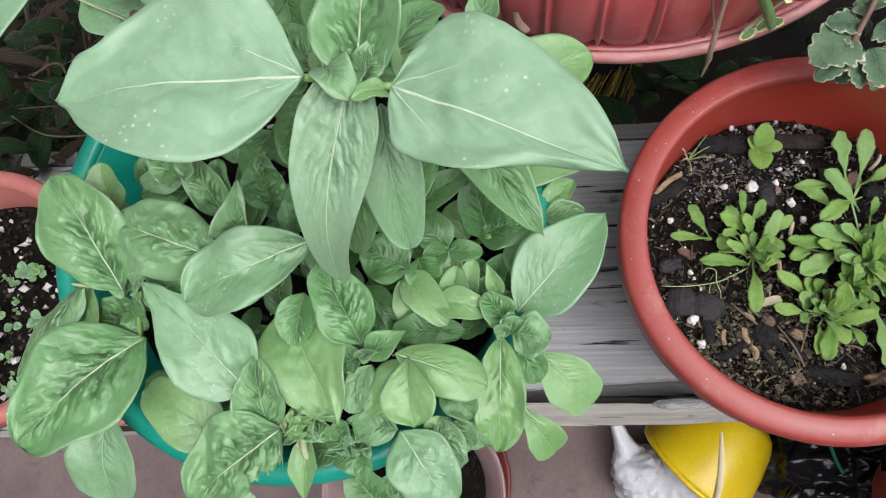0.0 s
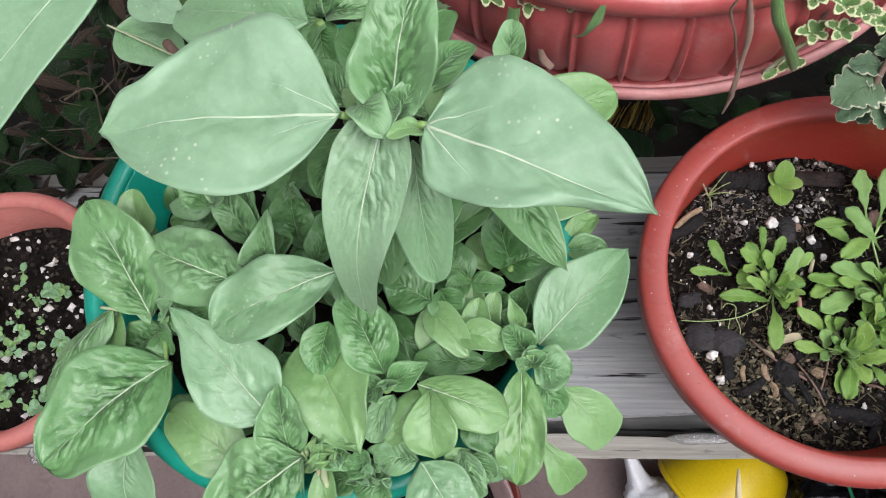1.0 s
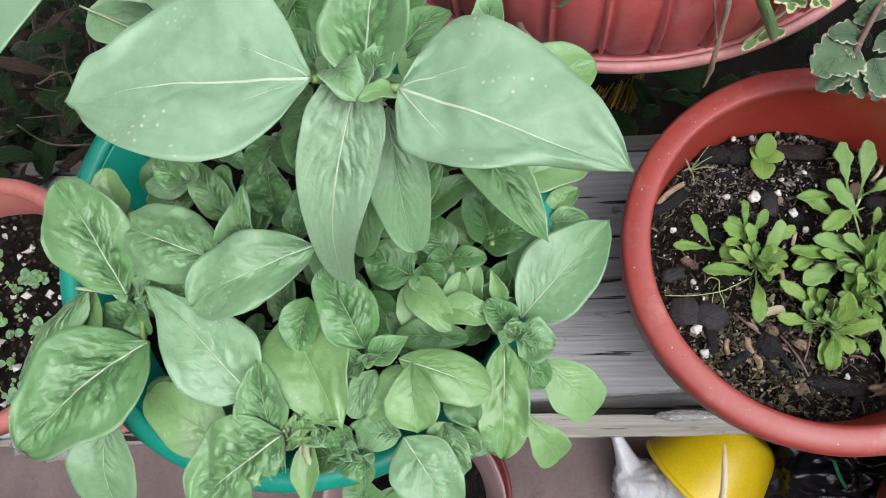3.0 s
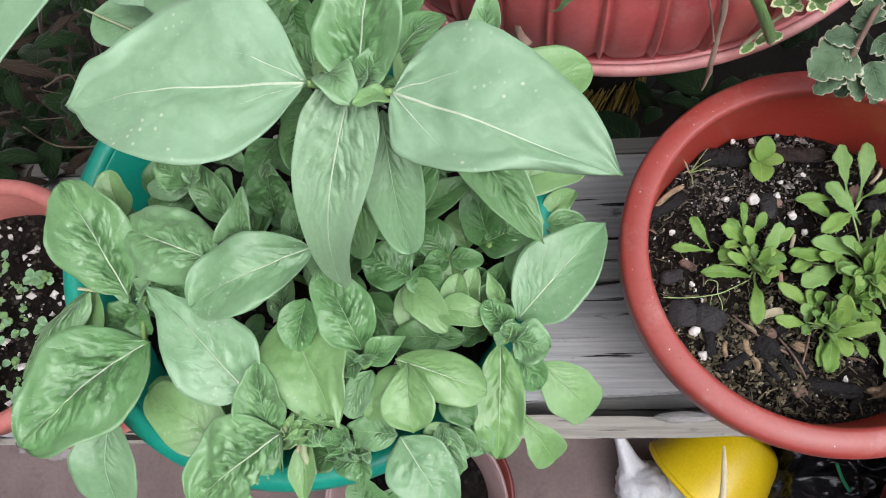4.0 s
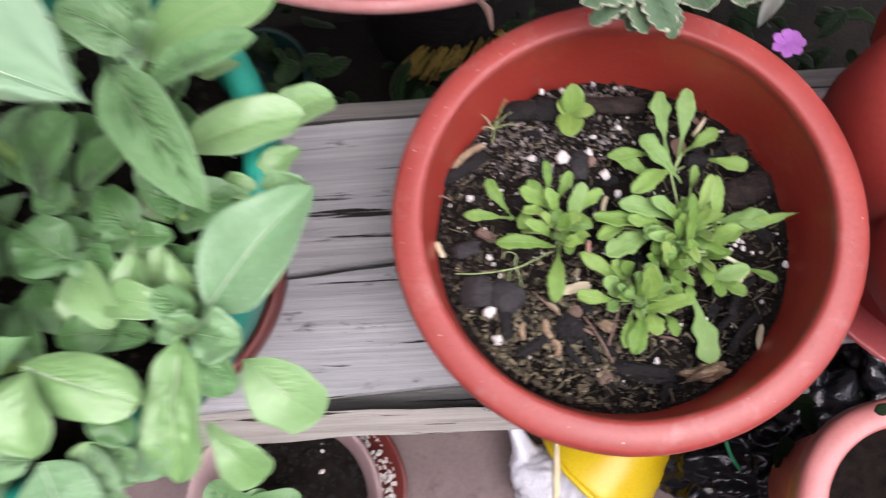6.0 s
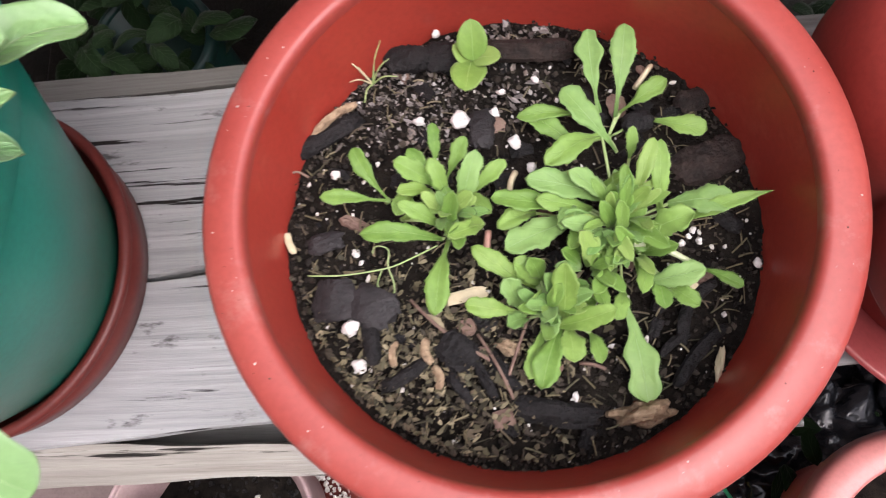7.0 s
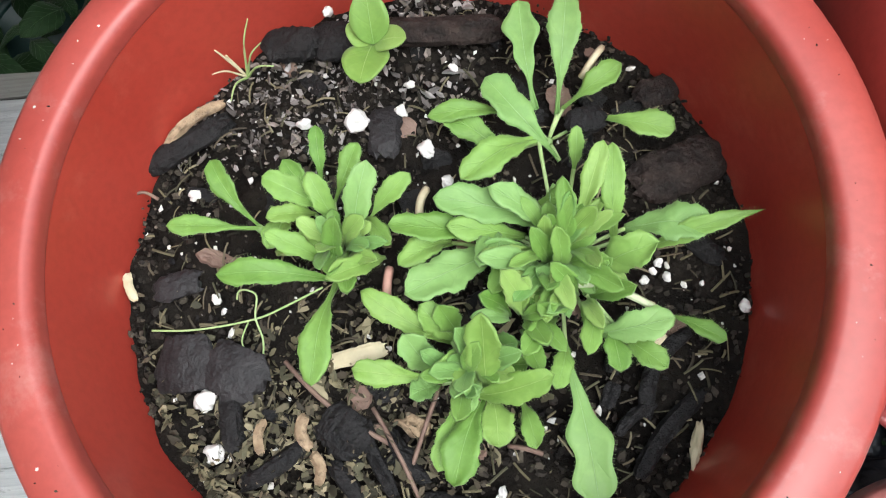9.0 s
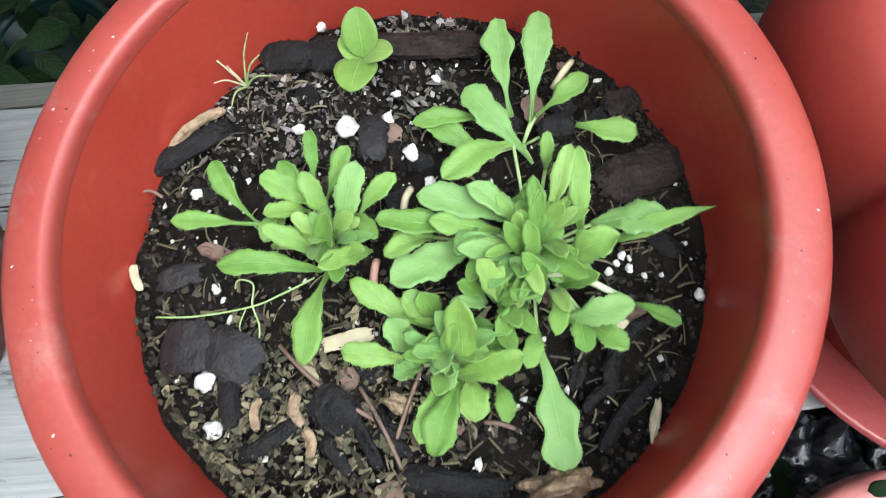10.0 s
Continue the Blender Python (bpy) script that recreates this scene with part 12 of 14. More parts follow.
leaf(sprouts, (-0.4123, 0.1938, 0.7452), (-0.4201, 0.1988, 0.7448), 0.0081, M_TINY, shape='round', arch=0.1, fold=0.2, nu=7, nv=4)
leaf(sprouts, (-0.4123, 0.1938, 0.7452), (-0.4127, 0.1864, 0.7477), 0.0077, M_TINY, shape='spoon', arch=0.1, fold=0.2, nu=7, nv=4)
leaf(sprouts, (-0.4123, 0.1938, 0.7452), (-0.4090, 0.2007, 0.7476), 0.0072, M_TINY, shape='round', arch=0.1, fold=0.2, nu=7, nv=4)
stalk(sprouts, (-0.4123, 0.1938, 0.7452), (-0.4230, 0.1917, 0.7290), 0.0005)
leaf(sprouts, (-0.3420, 0.1417, 0.7441), (-0.3415, 0.1445, 0.7465), 0.0034, M_TINY, shape='round', arch=0.1, fold=0.2, nu=7, nv=4)
leaf(sprouts, (-0.3420, 0.1417, 0.7441), (-0.3383, 0.1379, 0.7463), 0.0030, M_LEAF_PALE, shape='spoon', arch=0.1, fold=0.2, nu=7, nv=4)
stalk(sprouts, (-0.3420, 0.1417, 0.7441), (-0.3573, 0.1385, 0.7290), 0.0005)
leaf(sprouts, (-0.4008, 0.2017, 0.7452), (-0.4066, 0.2037, 0.7481), 0.0076, M_TINY, shape='round', arch=0.1, fold=0.2, nu=7, nv=4)
leaf(sprouts, (-0.4008, 0.2017, 0.7452), (-0.3906, 0.2005, 0.7470), 0.0072, M_TINY, shape='spoon', arch=0.1, fold=0.2, nu=7, nv=4)
leaf(sprouts, (-0.4008, 0.2017, 0.7452), (-0.4023, 0.2097, 0.7456), 0.0060, M_TINY, shape='round', arch=0.1, fold=0.2, nu=7, nv=4)
leaf(sprouts, (-0.4008, 0.2017, 0.7452), (-0.4016, 0.1942, 0.7456), 0.0077, M_LEAF_PALE, shape='spoon', arch=0.1, fold=0.2, nu=7, nv=4)
stalk(sprouts, (-0.4008, 0.2017, 0.7452), (-0.4096, 0.1998, 0.7290), 0.0005)
leaf(sprouts, (-0.3579, 0.1266, 0.7468), (-0.3567, 0.1231, 0.7488), 0.0034, M_LEAF_PALE, shape='round', arch=0.1, fold=0.2, nu=7, nv=4)
leaf(sprouts, (-0.3579, 0.1266, 0.7468), (-0.3554, 0.1295, 0.7493), 0.0034, M_LEAF_PALE, shape='round', arch=0.1, fold=0.2, nu=7, nv=4)
stalk(sprouts, (-0.3579, 0.1266, 0.7468), (-0.3729, 0.1227, 0.7290), 0.0005)
leaf(sprouts, (-0.4101, 0.2301, 0.7414), (-0.4149, 0.2303, 0.7417), 0.0047, M_TINY, shape='spoon', arch=0.1, fold=0.2, nu=7, nv=4)
leaf(sprouts, (-0.4101, 0.2301, 0.7414), (-0.4021, 0.2260, 0.7451), 0.0038, M_LEAF_PALE, shape='round', arch=0.1, fold=0.2, nu=7, nv=4)
stalk(sprouts, (-0.4101, 0.2301, 0.7414), (-0.4239, 0.2337, 0.7290), 0.0005)
leaf(sprouts, (-0.3659, 0.2163, 0.7453), (-0.3588, 0.2187, 0.7479), 0.0042, M_LEAF_PALE, shape='round', arch=0.1, fold=0.2, nu=7, nv=4)
leaf(sprouts, (-0.3659, 0.2163, 0.7453), (-0.3694, 0.2123, 0.7469), 0.0051, M_TINY, shape='round', arch=0.1, fold=0.2, nu=7, nv=4)
stalk(sprouts, (-0.3659, 0.2163, 0.7453), (-0.3823, 0.2171, 0.7290), 0.0005)
leaf(sprouts, (-0.3146, 0.1276, 0.7471), (-0.3096, 0.1293, 0.7465), 0.0064, M_TINY, shape='spoon', arch=0.1, fold=0.2, nu=7, nv=4)
leaf(sprouts, (-0.3146, 0.1276, 0.7471), (-0.3194, 0.1268, 0.7486), 0.0055, M_TINY, shape='spoon', arch=0.1, fold=0.2, nu=7, nv=4)
stalk(sprouts, (-0.3146, 0.1276, 0.7471), (-0.3291, 0.1252, 0.7290), 0.0005)
leaf(sprouts, (-0.3367, 0.1287, 0.7459), (-0.3358, 0.1317, 0.7459), 0.0030, M_TINY, shape='spoon', arch=0.1, fold=0.2, nu=7, nv=4)
leaf(sprouts, (-0.3367, 0.1287, 0.7459), (-0.3356, 0.1252, 0.7460), 0.0030, M_TINY, shape='spoon', arch=0.1, fold=0.2, nu=7, nv=4)
leaf(sprouts, (-0.3367, 0.1287, 0.7459), (-0.3337, 0.1304, 0.7459), 0.0030, M_TINY, shape='spoon', arch=0.1, fold=0.2, nu=7, nv=4)
stalk(sprouts, (-0.3367, 0.1287, 0.7459), (-0.3472, 0.1296, 0.7290), 0.0005)
leaf(sprouts, (-0.3623, 0.1239, 0.7437), (-0.3625, 0.1169, 0.7450), 0.0060, M_TINY, shape='spoon', arch=0.1, fold=0.2, nu=7, nv=4)
leaf(sprouts, (-0.3623, 0.1239, 0.7437), (-0.3570, 0.1293, 0.7449), 0.0068, M_TINY, shape='round', arch=0.1, fold=0.2, nu=7, nv=4)
leaf(sprouts, (-0.3623, 0.1239, 0.7437), (-0.3665, 0.1291, 0.7467), 0.0064, M_TINY, shape='round', arch=0.1, fold=0.2, nu=7, nv=4)
leaf(sprouts, (-0.3623, 0.1239, 0.7437), (-0.3540, 0.1188, 0.7454), 0.0064, M_TINY, shape='round', arch=0.1, fold=0.2, nu=7, nv=4)
stalk(sprouts, (-0.3623, 0.1239, 0.7437), (-0.3733, 0.1250, 0.7290), 0.0005)
leaf(sprouts, (-0.3483, 0.1435, 0.7405), (-0.3559, 0.1423, 0.7411), 0.0060, M_LEAF_PALE, shape='round', arch=0.1, fold=0.2, nu=7, nv=4)
leaf(sprouts, (-0.3483, 0.1435, 0.7405), (-0.3416, 0.1460, 0.7397), 0.0073, M_TINY, shape='round', arch=0.1, fold=0.2, nu=7, nv=4)
stalk(sprouts, (-0.3483, 0.1435, 0.7405), (-0.3619, 0.1454, 0.7290), 0.0005)
leaf(sprouts, (-0.3907, 0.1389, 0.7410), (-0.3933, 0.1367, 0.7415), 0.0039, M_TINY, shape='spoon', arch=0.1, fold=0.2, nu=7, nv=4)
leaf(sprouts, (-0.3907, 0.1389, 0.7410), (-0.3877, 0.1418, 0.7428), 0.0026, M_TINY, shape='round', arch=0.1, fold=0.2, nu=7, nv=4)
stalk(sprouts, (-0.3907, 0.1389, 0.7410), (-0.3960, 0.1423, 0.7290), 0.0005)
leaf(sprouts, (-0.4061, 0.1884, 0.7454), (-0.4031, 0.1870, 0.7446), 0.0030, M_LEAF_PALE, shape='round', arch=0.1, fold=0.2, nu=7, nv=4)
leaf(sprouts, (-0.4061, 0.1884, 0.7454), (-0.4087, 0.1917, 0.7454), 0.0038, M_TINY, shape='spoon', arch=0.1, fold=0.2, nu=7, nv=4)
stalk(sprouts, (-0.4061, 0.1884, 0.7454), (-0.4165, 0.1867, 0.7290), 0.0005)
leaf(sprouts, (-0.3288, 0.2106, 0.7423), (-0.3196, 0.2086, 0.7432), 0.0068, M_LEAF_PALE, shape='spoon', arch=0.1, fold=0.2, nu=7, nv=4)
leaf(sprouts, (-0.3288, 0.2106, 0.7423), (-0.3349, 0.2122, 0.7450), 0.0077, M_LEAF_PALE, shape='spoon', arch=0.1, fold=0.2, nu=7, nv=4)
leaf(sprouts, (-0.3288, 0.2106, 0.7423), (-0.3345, 0.2065, 0.7431), 0.0069, M_TINY, shape='spoon', arch=0.1, fold=0.2, nu=7, nv=4)
leaf(sprouts, (-0.3288, 0.2106, 0.7423), (-0.3221, 0.2157, 0.7437), 0.0064, M_TINY, shape='round', arch=0.1, fold=0.2, nu=7, nv=4)
stalk(sprouts, (-0.3288, 0.2106, 0.7423), (-0.3356, 0.2127, 0.7290), 0.0005)
leaf(sprouts, (-0.3454, 0.1672, 0.7403), (-0.3379, 0.1680, 0.7394), 0.0069, M_LEAF_PALE, shape='round', arch=0.1, fold=0.2, nu=7, nv=4)
leaf(sprouts, (-0.3454, 0.1672, 0.7403), (-0.3525, 0.1660, 0.7409), 0.0073, M_LEAF_PALE, shape='round', arch=0.1, fold=0.2, nu=7, nv=4)
stalk(sprouts, (-0.3454, 0.1672, 0.7403), (-0.3485, 0.1647, 0.7290), 0.0005)
leaf(sprouts, (-0.3639, 0.1303, 0.7400), (-0.3547, 0.1302, 0.7438), 0.0047, M_LEAF_PALE, shape='spoon', arch=0.1, fold=0.2, nu=7, nv=4)
leaf(sprouts, (-0.3639, 0.1303, 0.7400), (-0.3699, 0.1283, 0.7394), 0.0056, M_TINY, shape='round', arch=0.1, fold=0.2, nu=7, nv=4)
stalk(sprouts, (-0.3639, 0.1303, 0.7400), (-0.3784, 0.1350, 0.7290), 0.0005)
leaf(sprouts, (-0.3559, 0.2075, 0.7423), (-0.3507, 0.2051, 0.7441), 0.0034, M_LEAF_PALE, shape='spoon', arch=0.1, fold=0.2, nu=7, nv=4)
leaf(sprouts, (-0.3559, 0.2075, 0.7423), (-0.3575, 0.2100, 0.7440), 0.0030, M_TINY, shape='round', arch=0.1, fold=0.2, nu=7, nv=4)
stalk(sprouts, (-0.3559, 0.2075, 0.7423), (-0.3711, 0.2070, 0.7290), 0.0005)
leaf(sprouts, (-0.3894, 0.1610, 0.7437), (-0.3821, 0.1560, 0.7461), 0.0047, M_TINY, shape='round', arch=0.1, fold=0.2, nu=7, nv=4)
leaf(sprouts, (-0.3894, 0.1610, 0.7437), (-0.3935, 0.1656, 0.7444), 0.0056, M_TINY, shape='round', arch=0.1, fold=0.2, nu=7, nv=4)
stalk(sprouts, (-0.3894, 0.1610, 0.7437), (-0.4038, 0.1581, 0.7290), 0.0005)
leaf(sprouts, (-0.3689, 0.1855, 0.7458), (-0.3721, 0.1843, 0.7458), 0.0038, M_LEAF_PALE, shape='round', arch=0.1, fold=0.2, nu=7, nv=4)
leaf(sprouts, (-0.3689, 0.1855, 0.7458), (-0.3640, 0.1852, 0.7469), 0.0034, M_LEAF_PALE, shape='round', arch=0.1, fold=0.2, nu=7, nv=4)
stalk(sprouts, (-0.3689, 0.1855, 0.7458), (-0.3867, 0.1908, 0.7290), 0.0005)
leaf(sprouts, (-0.3152, 0.1482, 0.7417), (-0.3087, 0.1427, 0.7417), 0.0064, M_LEAF_PALE, shape='round', arch=0.1, fold=0.2, nu=7, nv=4)
leaf(sprouts, (-0.3152, 0.1482, 0.7417), (-0.3209, 0.1516, 0.7443), 0.0081, M_TINY, shape='round', arch=0.1, fold=0.2, nu=7, nv=4)
stalk(sprouts, (-0.3152, 0.1482, 0.7417), (-0.3188, 0.1450, 0.7290), 0.0005)
leaf(sprouts, (-0.3619, 0.1614, 0.7447), (-0.3662, 0.1584, 0.7484), 0.0064, M_TINY, shape='round', arch=0.1, fold=0.2, nu=7, nv=4)
leaf(sprouts, (-0.3619, 0.1614, 0.7447), (-0.3532, 0.1610, 0.7452), 0.0072, M_LEAF_PALE, shape='spoon', arch=0.1, fold=0.2, nu=7, nv=4)
stalk(sprouts, (-0.3619, 0.1614, 0.7447), (-0.3797, 0.1611, 0.7290), 0.0005)
leaf(sprouts, (-0.3906, 0.2037, 0.7423), (-0.3889, 0.2077, 0.7458), 0.0043, M_TINY, shape='round', arch=0.1, fold=0.2, nu=7, nv=4)
leaf(sprouts, (-0.3906, 0.2037, 0.7423), (-0.3872, 0.1984, 0.7453), 0.0038, M_TINY, shape='round', arch=0.1, fold=0.2, nu=7, nv=4)
stalk(sprouts, (-0.3906, 0.2037, 0.7423), (-0.4043, 0.2107, 0.7290), 0.0005)
leaf(sprouts, (-0.3750, 0.1605, 0.7480), (-0.3795, 0.1576, 0.7513), 0.0063, M_TINY, shape='spoon', arch=0.1, fold=0.2, nu=7, nv=4)
leaf(sprouts, (-0.3750, 0.1605, 0.7480), (-0.3645, 0.1580, 0.7510), 0.0063, M_TINY, shape='round', arch=0.1, fold=0.2, nu=7, nv=4)
stalk(sprouts, (-0.3750, 0.1605, 0.7480), (-0.3978, 0.1672, 0.7290), 0.0005)
leaf(sprouts, (-0.3600, 0.1926, 0.7479), (-0.3531, 0.1922, 0.7517), 0.0030, M_LEAF_PALE, shape='round', arch=0.1, fold=0.2, nu=7, nv=4)
leaf(sprouts, (-0.3600, 0.1926, 0.7479), (-0.3638, 0.1928, 0.7481), 0.0030, M_TINY, shape='round', arch=0.1, fold=0.2, nu=7, nv=4)
leaf(sprouts, (-0.3600, 0.1926, 0.7479), (-0.3574, 0.1883, 0.7510), 0.0034, M_TINY, shape='round', arch=0.1, fold=0.2, nu=7, nv=4)
leaf(sprouts, (-0.3600, 0.1926, 0.7479), (-0.3589, 0.1960, 0.7494), 0.0034, M_TINY, shape='round', arch=0.1, fold=0.2, nu=7, nv=4)
stalk(sprouts, (-0.3600, 0.1926, 0.7479), (-0.3819, 0.2021, 0.7290), 0.0005)
leaf(sprouts, (-0.3140, 0.1614, 0.7459), (-0.3072, 0.1621, 0.7491), 0.0042, M_TINY, shape='round', arch=0.1, fold=0.2, nu=7, nv=4)
leaf(sprouts, (-0.3140, 0.1614, 0.7459), (-0.3182, 0.1594, 0.7450), 0.0043, M_TINY, shape='spoon', arch=0.1, fold=0.2, nu=7, nv=4)
leaf(sprouts, (-0.3140, 0.1614, 0.7459), (-0.3100, 0.1570, 0.7487), 0.0047, M_LEAF_PALE, shape='round', arch=0.1, fold=0.2, nu=7, nv=4)
leaf(sprouts, (-0.3140, 0.1614, 0.7459), (-0.3154, 0.1657, 0.7475), 0.0038, M_TINY, shape='round', arch=0.1, fold=0.2, nu=7, nv=4)
stalk(sprouts, (-0.3140, 0.1614, 0.7459), (-0.3231, 0.1588, 0.7290), 0.0005)
leaf(sprouts, (-0.3596, 0.1777, 0.7436), (-0.3562, 0.1843, 0.7449), 0.0081, M_TINY, shape='round', arch=0.1, fold=0.2, nu=7, nv=4)
leaf(sprouts, (-0.3596, 0.1777, 0.7436), (-0.3565, 0.1697, 0.7452), 0.0068, M_TINY, shape='spoon', arch=0.1, fold=0.2, nu=7, nv=4)
leaf(sprouts, (-0.3596, 0.1777, 0.7436), (-0.3504, 0.1730, 0.7457), 0.0060, M_LEAF_PALE, shape='round', arch=0.1, fold=0.2, nu=7, nv=4)
stalk(sprouts, (-0.3596, 0.1777, 0.7436), (-0.3709, 0.1803, 0.7290), 0.0005)
leaf(sprouts, (-0.3898, 0.1942, 0.7406), (-0.3906, 0.1922, 0.7441), 0.0039, M_LEAF_PALE, shape='spoon', arch=0.1, fold=0.2, nu=7, nv=4)
leaf(sprouts, (-0.3898, 0.1942, 0.7406), (-0.3841, 0.1956, 0.7442), 0.0030, M_TINY, shape='spoon', arch=0.1, fold=0.2, nu=7, nv=4)
stalk(sprouts, (-0.3898, 0.1942, 0.7406), (-0.4028, 0.1991, 0.7290), 0.0005)
leaf(sprouts, (-0.3203, 0.1476, 0.7403), (-0.3257, 0.1482, 0.7442), 0.0060, M_TINY, shape='round', arch=0.1, fold=0.2, nu=7, nv=4)
leaf(sprouts, (-0.3203, 0.1476, 0.7403), (-0.3108, 0.1431, 0.7428), 0.0060, M_LEAF_PALE, shape='round', arch=0.1, fold=0.2, nu=7, nv=4)
leaf(sprouts, (-0.3203, 0.1476, 0.7403), (-0.3152, 0.1537, 0.7434), 0.0060, M_TINY, shape='round', arch=0.1, fold=0.2, nu=7, nv=4)
leaf(sprouts, (-0.3203, 0.1476, 0.7403), (-0.3181, 0.1400, 0.7406), 0.0069, M_TINY, shape='spoon', arch=0.1, fold=0.2, nu=7, nv=4)
stalk(sprouts, (-0.3203, 0.1476, 0.7403), (-0.3288, 0.1539, 0.7290), 0.0005)
leaf(sprouts, (-0.3204, 0.1718, 0.7437), (-0.3222, 0.1764, 0.7434), 0.0034, M_LEAF_PALE, shape='round', arch=0.1, fold=0.2, nu=7, nv=4)
leaf(sprouts, (-0.3204, 0.1718, 0.7437), (-0.3158, 0.1673, 0.7459), 0.0034, M_TINY, shape='round', arch=0.1, fold=0.2, nu=7, nv=4)
leaf(sprouts, (-0.3204, 0.1718, 0.7437), (-0.3164, 0.1730, 0.7435), 0.0038, M_TINY, shape='spoon', arch=0.1, fold=0.2, nu=7, nv=4)
leaf(sprouts, (-0.3204, 0.1718, 0.7437), (-0.3215, 0.1690, 0.7476), 0.0038, M_TINY, shape='round', arch=0.1, fold=0.2, nu=7, nv=4)
stalk(sprouts, (-0.3204, 0.1718, 0.7437), (-0.3362, 0.1786, 0.7290), 0.0005)
leaf(sprouts, (-0.3755, 0.1620, 0.7430), (-0.3710, 0.1596, 0.7432), 0.0039, M_TINY, shape='round', arch=0.1, fold=0.2, nu=7, nv=4)
leaf(sprouts, (-0.3755, 0.1620, 0.7430), (-0.3801, 0.1635, 0.7436), 0.0034, M_TINY, shape='round', arch=0.1, fold=0.2, nu=7, nv=4)
stalk(sprouts, (-0.3755, 0.1620, 0.7430), (-0.3837, 0.1607, 0.7290), 0.0005)
leaf(sprouts, (-0.3589, 0.1802, 0.7424), (-0.3646, 0.1822, 0.7456), 0.0064, M_LEAF_PALE, shape='spoon', arch=0.1, fold=0.2, nu=7, nv=4)
leaf(sprouts, (-0.3589, 0.1802, 0.7424), (-0.3488, 0.1748, 0.7456), 0.0064, M_TINY, shape='spoon', arch=0.1, fold=0.2, nu=7, nv=4)
stalk(sprouts, (-0.3589, 0.1802, 0.7424), (-0.3728, 0.1861, 0.7290), 0.0005)
leaf(sprouts, (-0.4025, 0.1407, 0.7401), (-0.3958, 0.1362, 0.7441), 0.0043, M_LEAF_PALE, shape='round', arch=0.1, fold=0.2, nu=7, nv=4)
leaf(sprouts, (-0.4025, 0.1407, 0.7401), (-0.4061, 0.1444, 0.7396), 0.0043, M_TINY, shape='spoon', arch=0.1, fold=0.2, nu=7, nv=4)
stalk(sprouts, (-0.4025, 0.1407, 0.7401), (-0.4161, 0.1406, 0.7290), 0.0005)
leaf(sprouts, (-0.3798, 0.1783, 0.7447), (-0.3801, 0.1838, 0.7479), 0.0051, M_TINY, shape='spoon', arch=0.1, fold=0.2, nu=7, nv=4)
leaf(sprouts, (-0.3798, 0.1783, 0.7447), (-0.3722, 0.1750, 0.7467), 0.0047, M_TINY, shape='round', arch=0.1, fold=0.2, nu=7, nv=4)
leaf(sprouts, (-0.3798, 0.1783, 0.7447), (-0.3746, 0.1813, 0.7451), 0.0064, M_TINY, shape='round', arch=0.1, fold=0.2, nu=7, nv=4)
stalk(sprouts, (-0.3798, 0.1783, 0.7447), (-0.3931, 0.1811, 0.7290), 0.0005)
leaf(sprouts, (-0.3204, 0.1172, 0.7434), (-0.3143, 0.1169, 0.7467), 0.0030, M_TINY, shape='spoon', arch=0.1, fold=0.2, nu=7, nv=4)
leaf(sprouts, (-0.3204, 0.1172, 0.7434), (-0.3245, 0.1191, 0.7427), 0.0034, M_TINY, shape='spoon', arch=0.1, fold=0.2, nu=7, nv=4)
leaf(sprouts, (-0.3204, 0.1172, 0.7434), (-0.3217, 0.1147, 0.7443), 0.0034, M_TINY, shape='spoon', arch=0.1, fold=0.2, nu=7, nv=4)
stalk(sprouts, (-0.3204, 0.1172, 0.7434), (-0.3326, 0.1195, 0.7290), 0.0005)
leaf(sprouts, (-0.3641, 0.1311, 0.7412), (-0.3685, 0.1313, 0.7405), 0.0026, M_TINY, shape='round', arch=0.1, fold=0.2, nu=7, nv=4)
leaf(sprouts, (-0.3641, 0.1311, 0.7412), (-0.3597, 0.1296, 0.7416), 0.0026, M_LEAF_PALE, shape='round', arch=0.1, fold=0.2, nu=7, nv=4)
stalk(sprouts, (-0.3641, 0.1311, 0.7412), (-0.3690, 0.1316, 0.7290), 0.0005)
leaf(sprouts, (-0.3436, 0.2008, 0.7455), (-0.3455, 0.1988, 0.7491), 0.0038, M_TINY, shape='spoon', arch=0.1, fold=0.2, nu=7, nv=4)
leaf(sprouts, (-0.3436, 0.2008, 0.7455), (-0.3402, 0.2034, 0.7454), 0.0047, M_LEAF_PALE, shape='round', arch=0.1, fold=0.2, nu=7, nv=4)
stalk(sprouts, (-0.3436, 0.2008, 0.7455), (-0.3570, 0.2011, 0.7290), 0.0005)
leaf(sprouts, (-0.3643, 0.1674, 0.7441), (-0.3647, 0.1642, 0.7478), 0.0038, M_TINY, shape='round', arch=0.1, fold=0.2, nu=7, nv=4)
leaf(sprouts, (-0.3643, 0.1674, 0.7441), (-0.3586, 0.1691, 0.7468), 0.0047, M_TINY, shape='spoon', arch=0.1, fold=0.2, nu=7, nv=4)
leaf(sprouts, (-0.3643, 0.1674, 0.7441), (-0.3642, 0.1711, 0.7468), 0.0038, M_TINY, shape='spoon', arch=0.1, fold=0.2, nu=7, nv=4)
leaf(sprouts, (-0.3643, 0.1674, 0.7441), (-0.3599, 0.1635, 0.7452), 0.0047, M_LEAF_PALE, shape='spoon', arch=0.1, fold=0.2, nu=7, nv=4)
stalk(sprouts, (-0.3643, 0.1674, 0.7441), (-0.3744, 0.1651, 0.7290), 0.0005)
leaf(sprouts, (-0.3928, 0.1965, 0.7441), (-0.3891, 0.1950, 0.7435), 0.0030, M_TINY, shape='round', arch=0.1, fold=0.2, nu=7, nv=4)
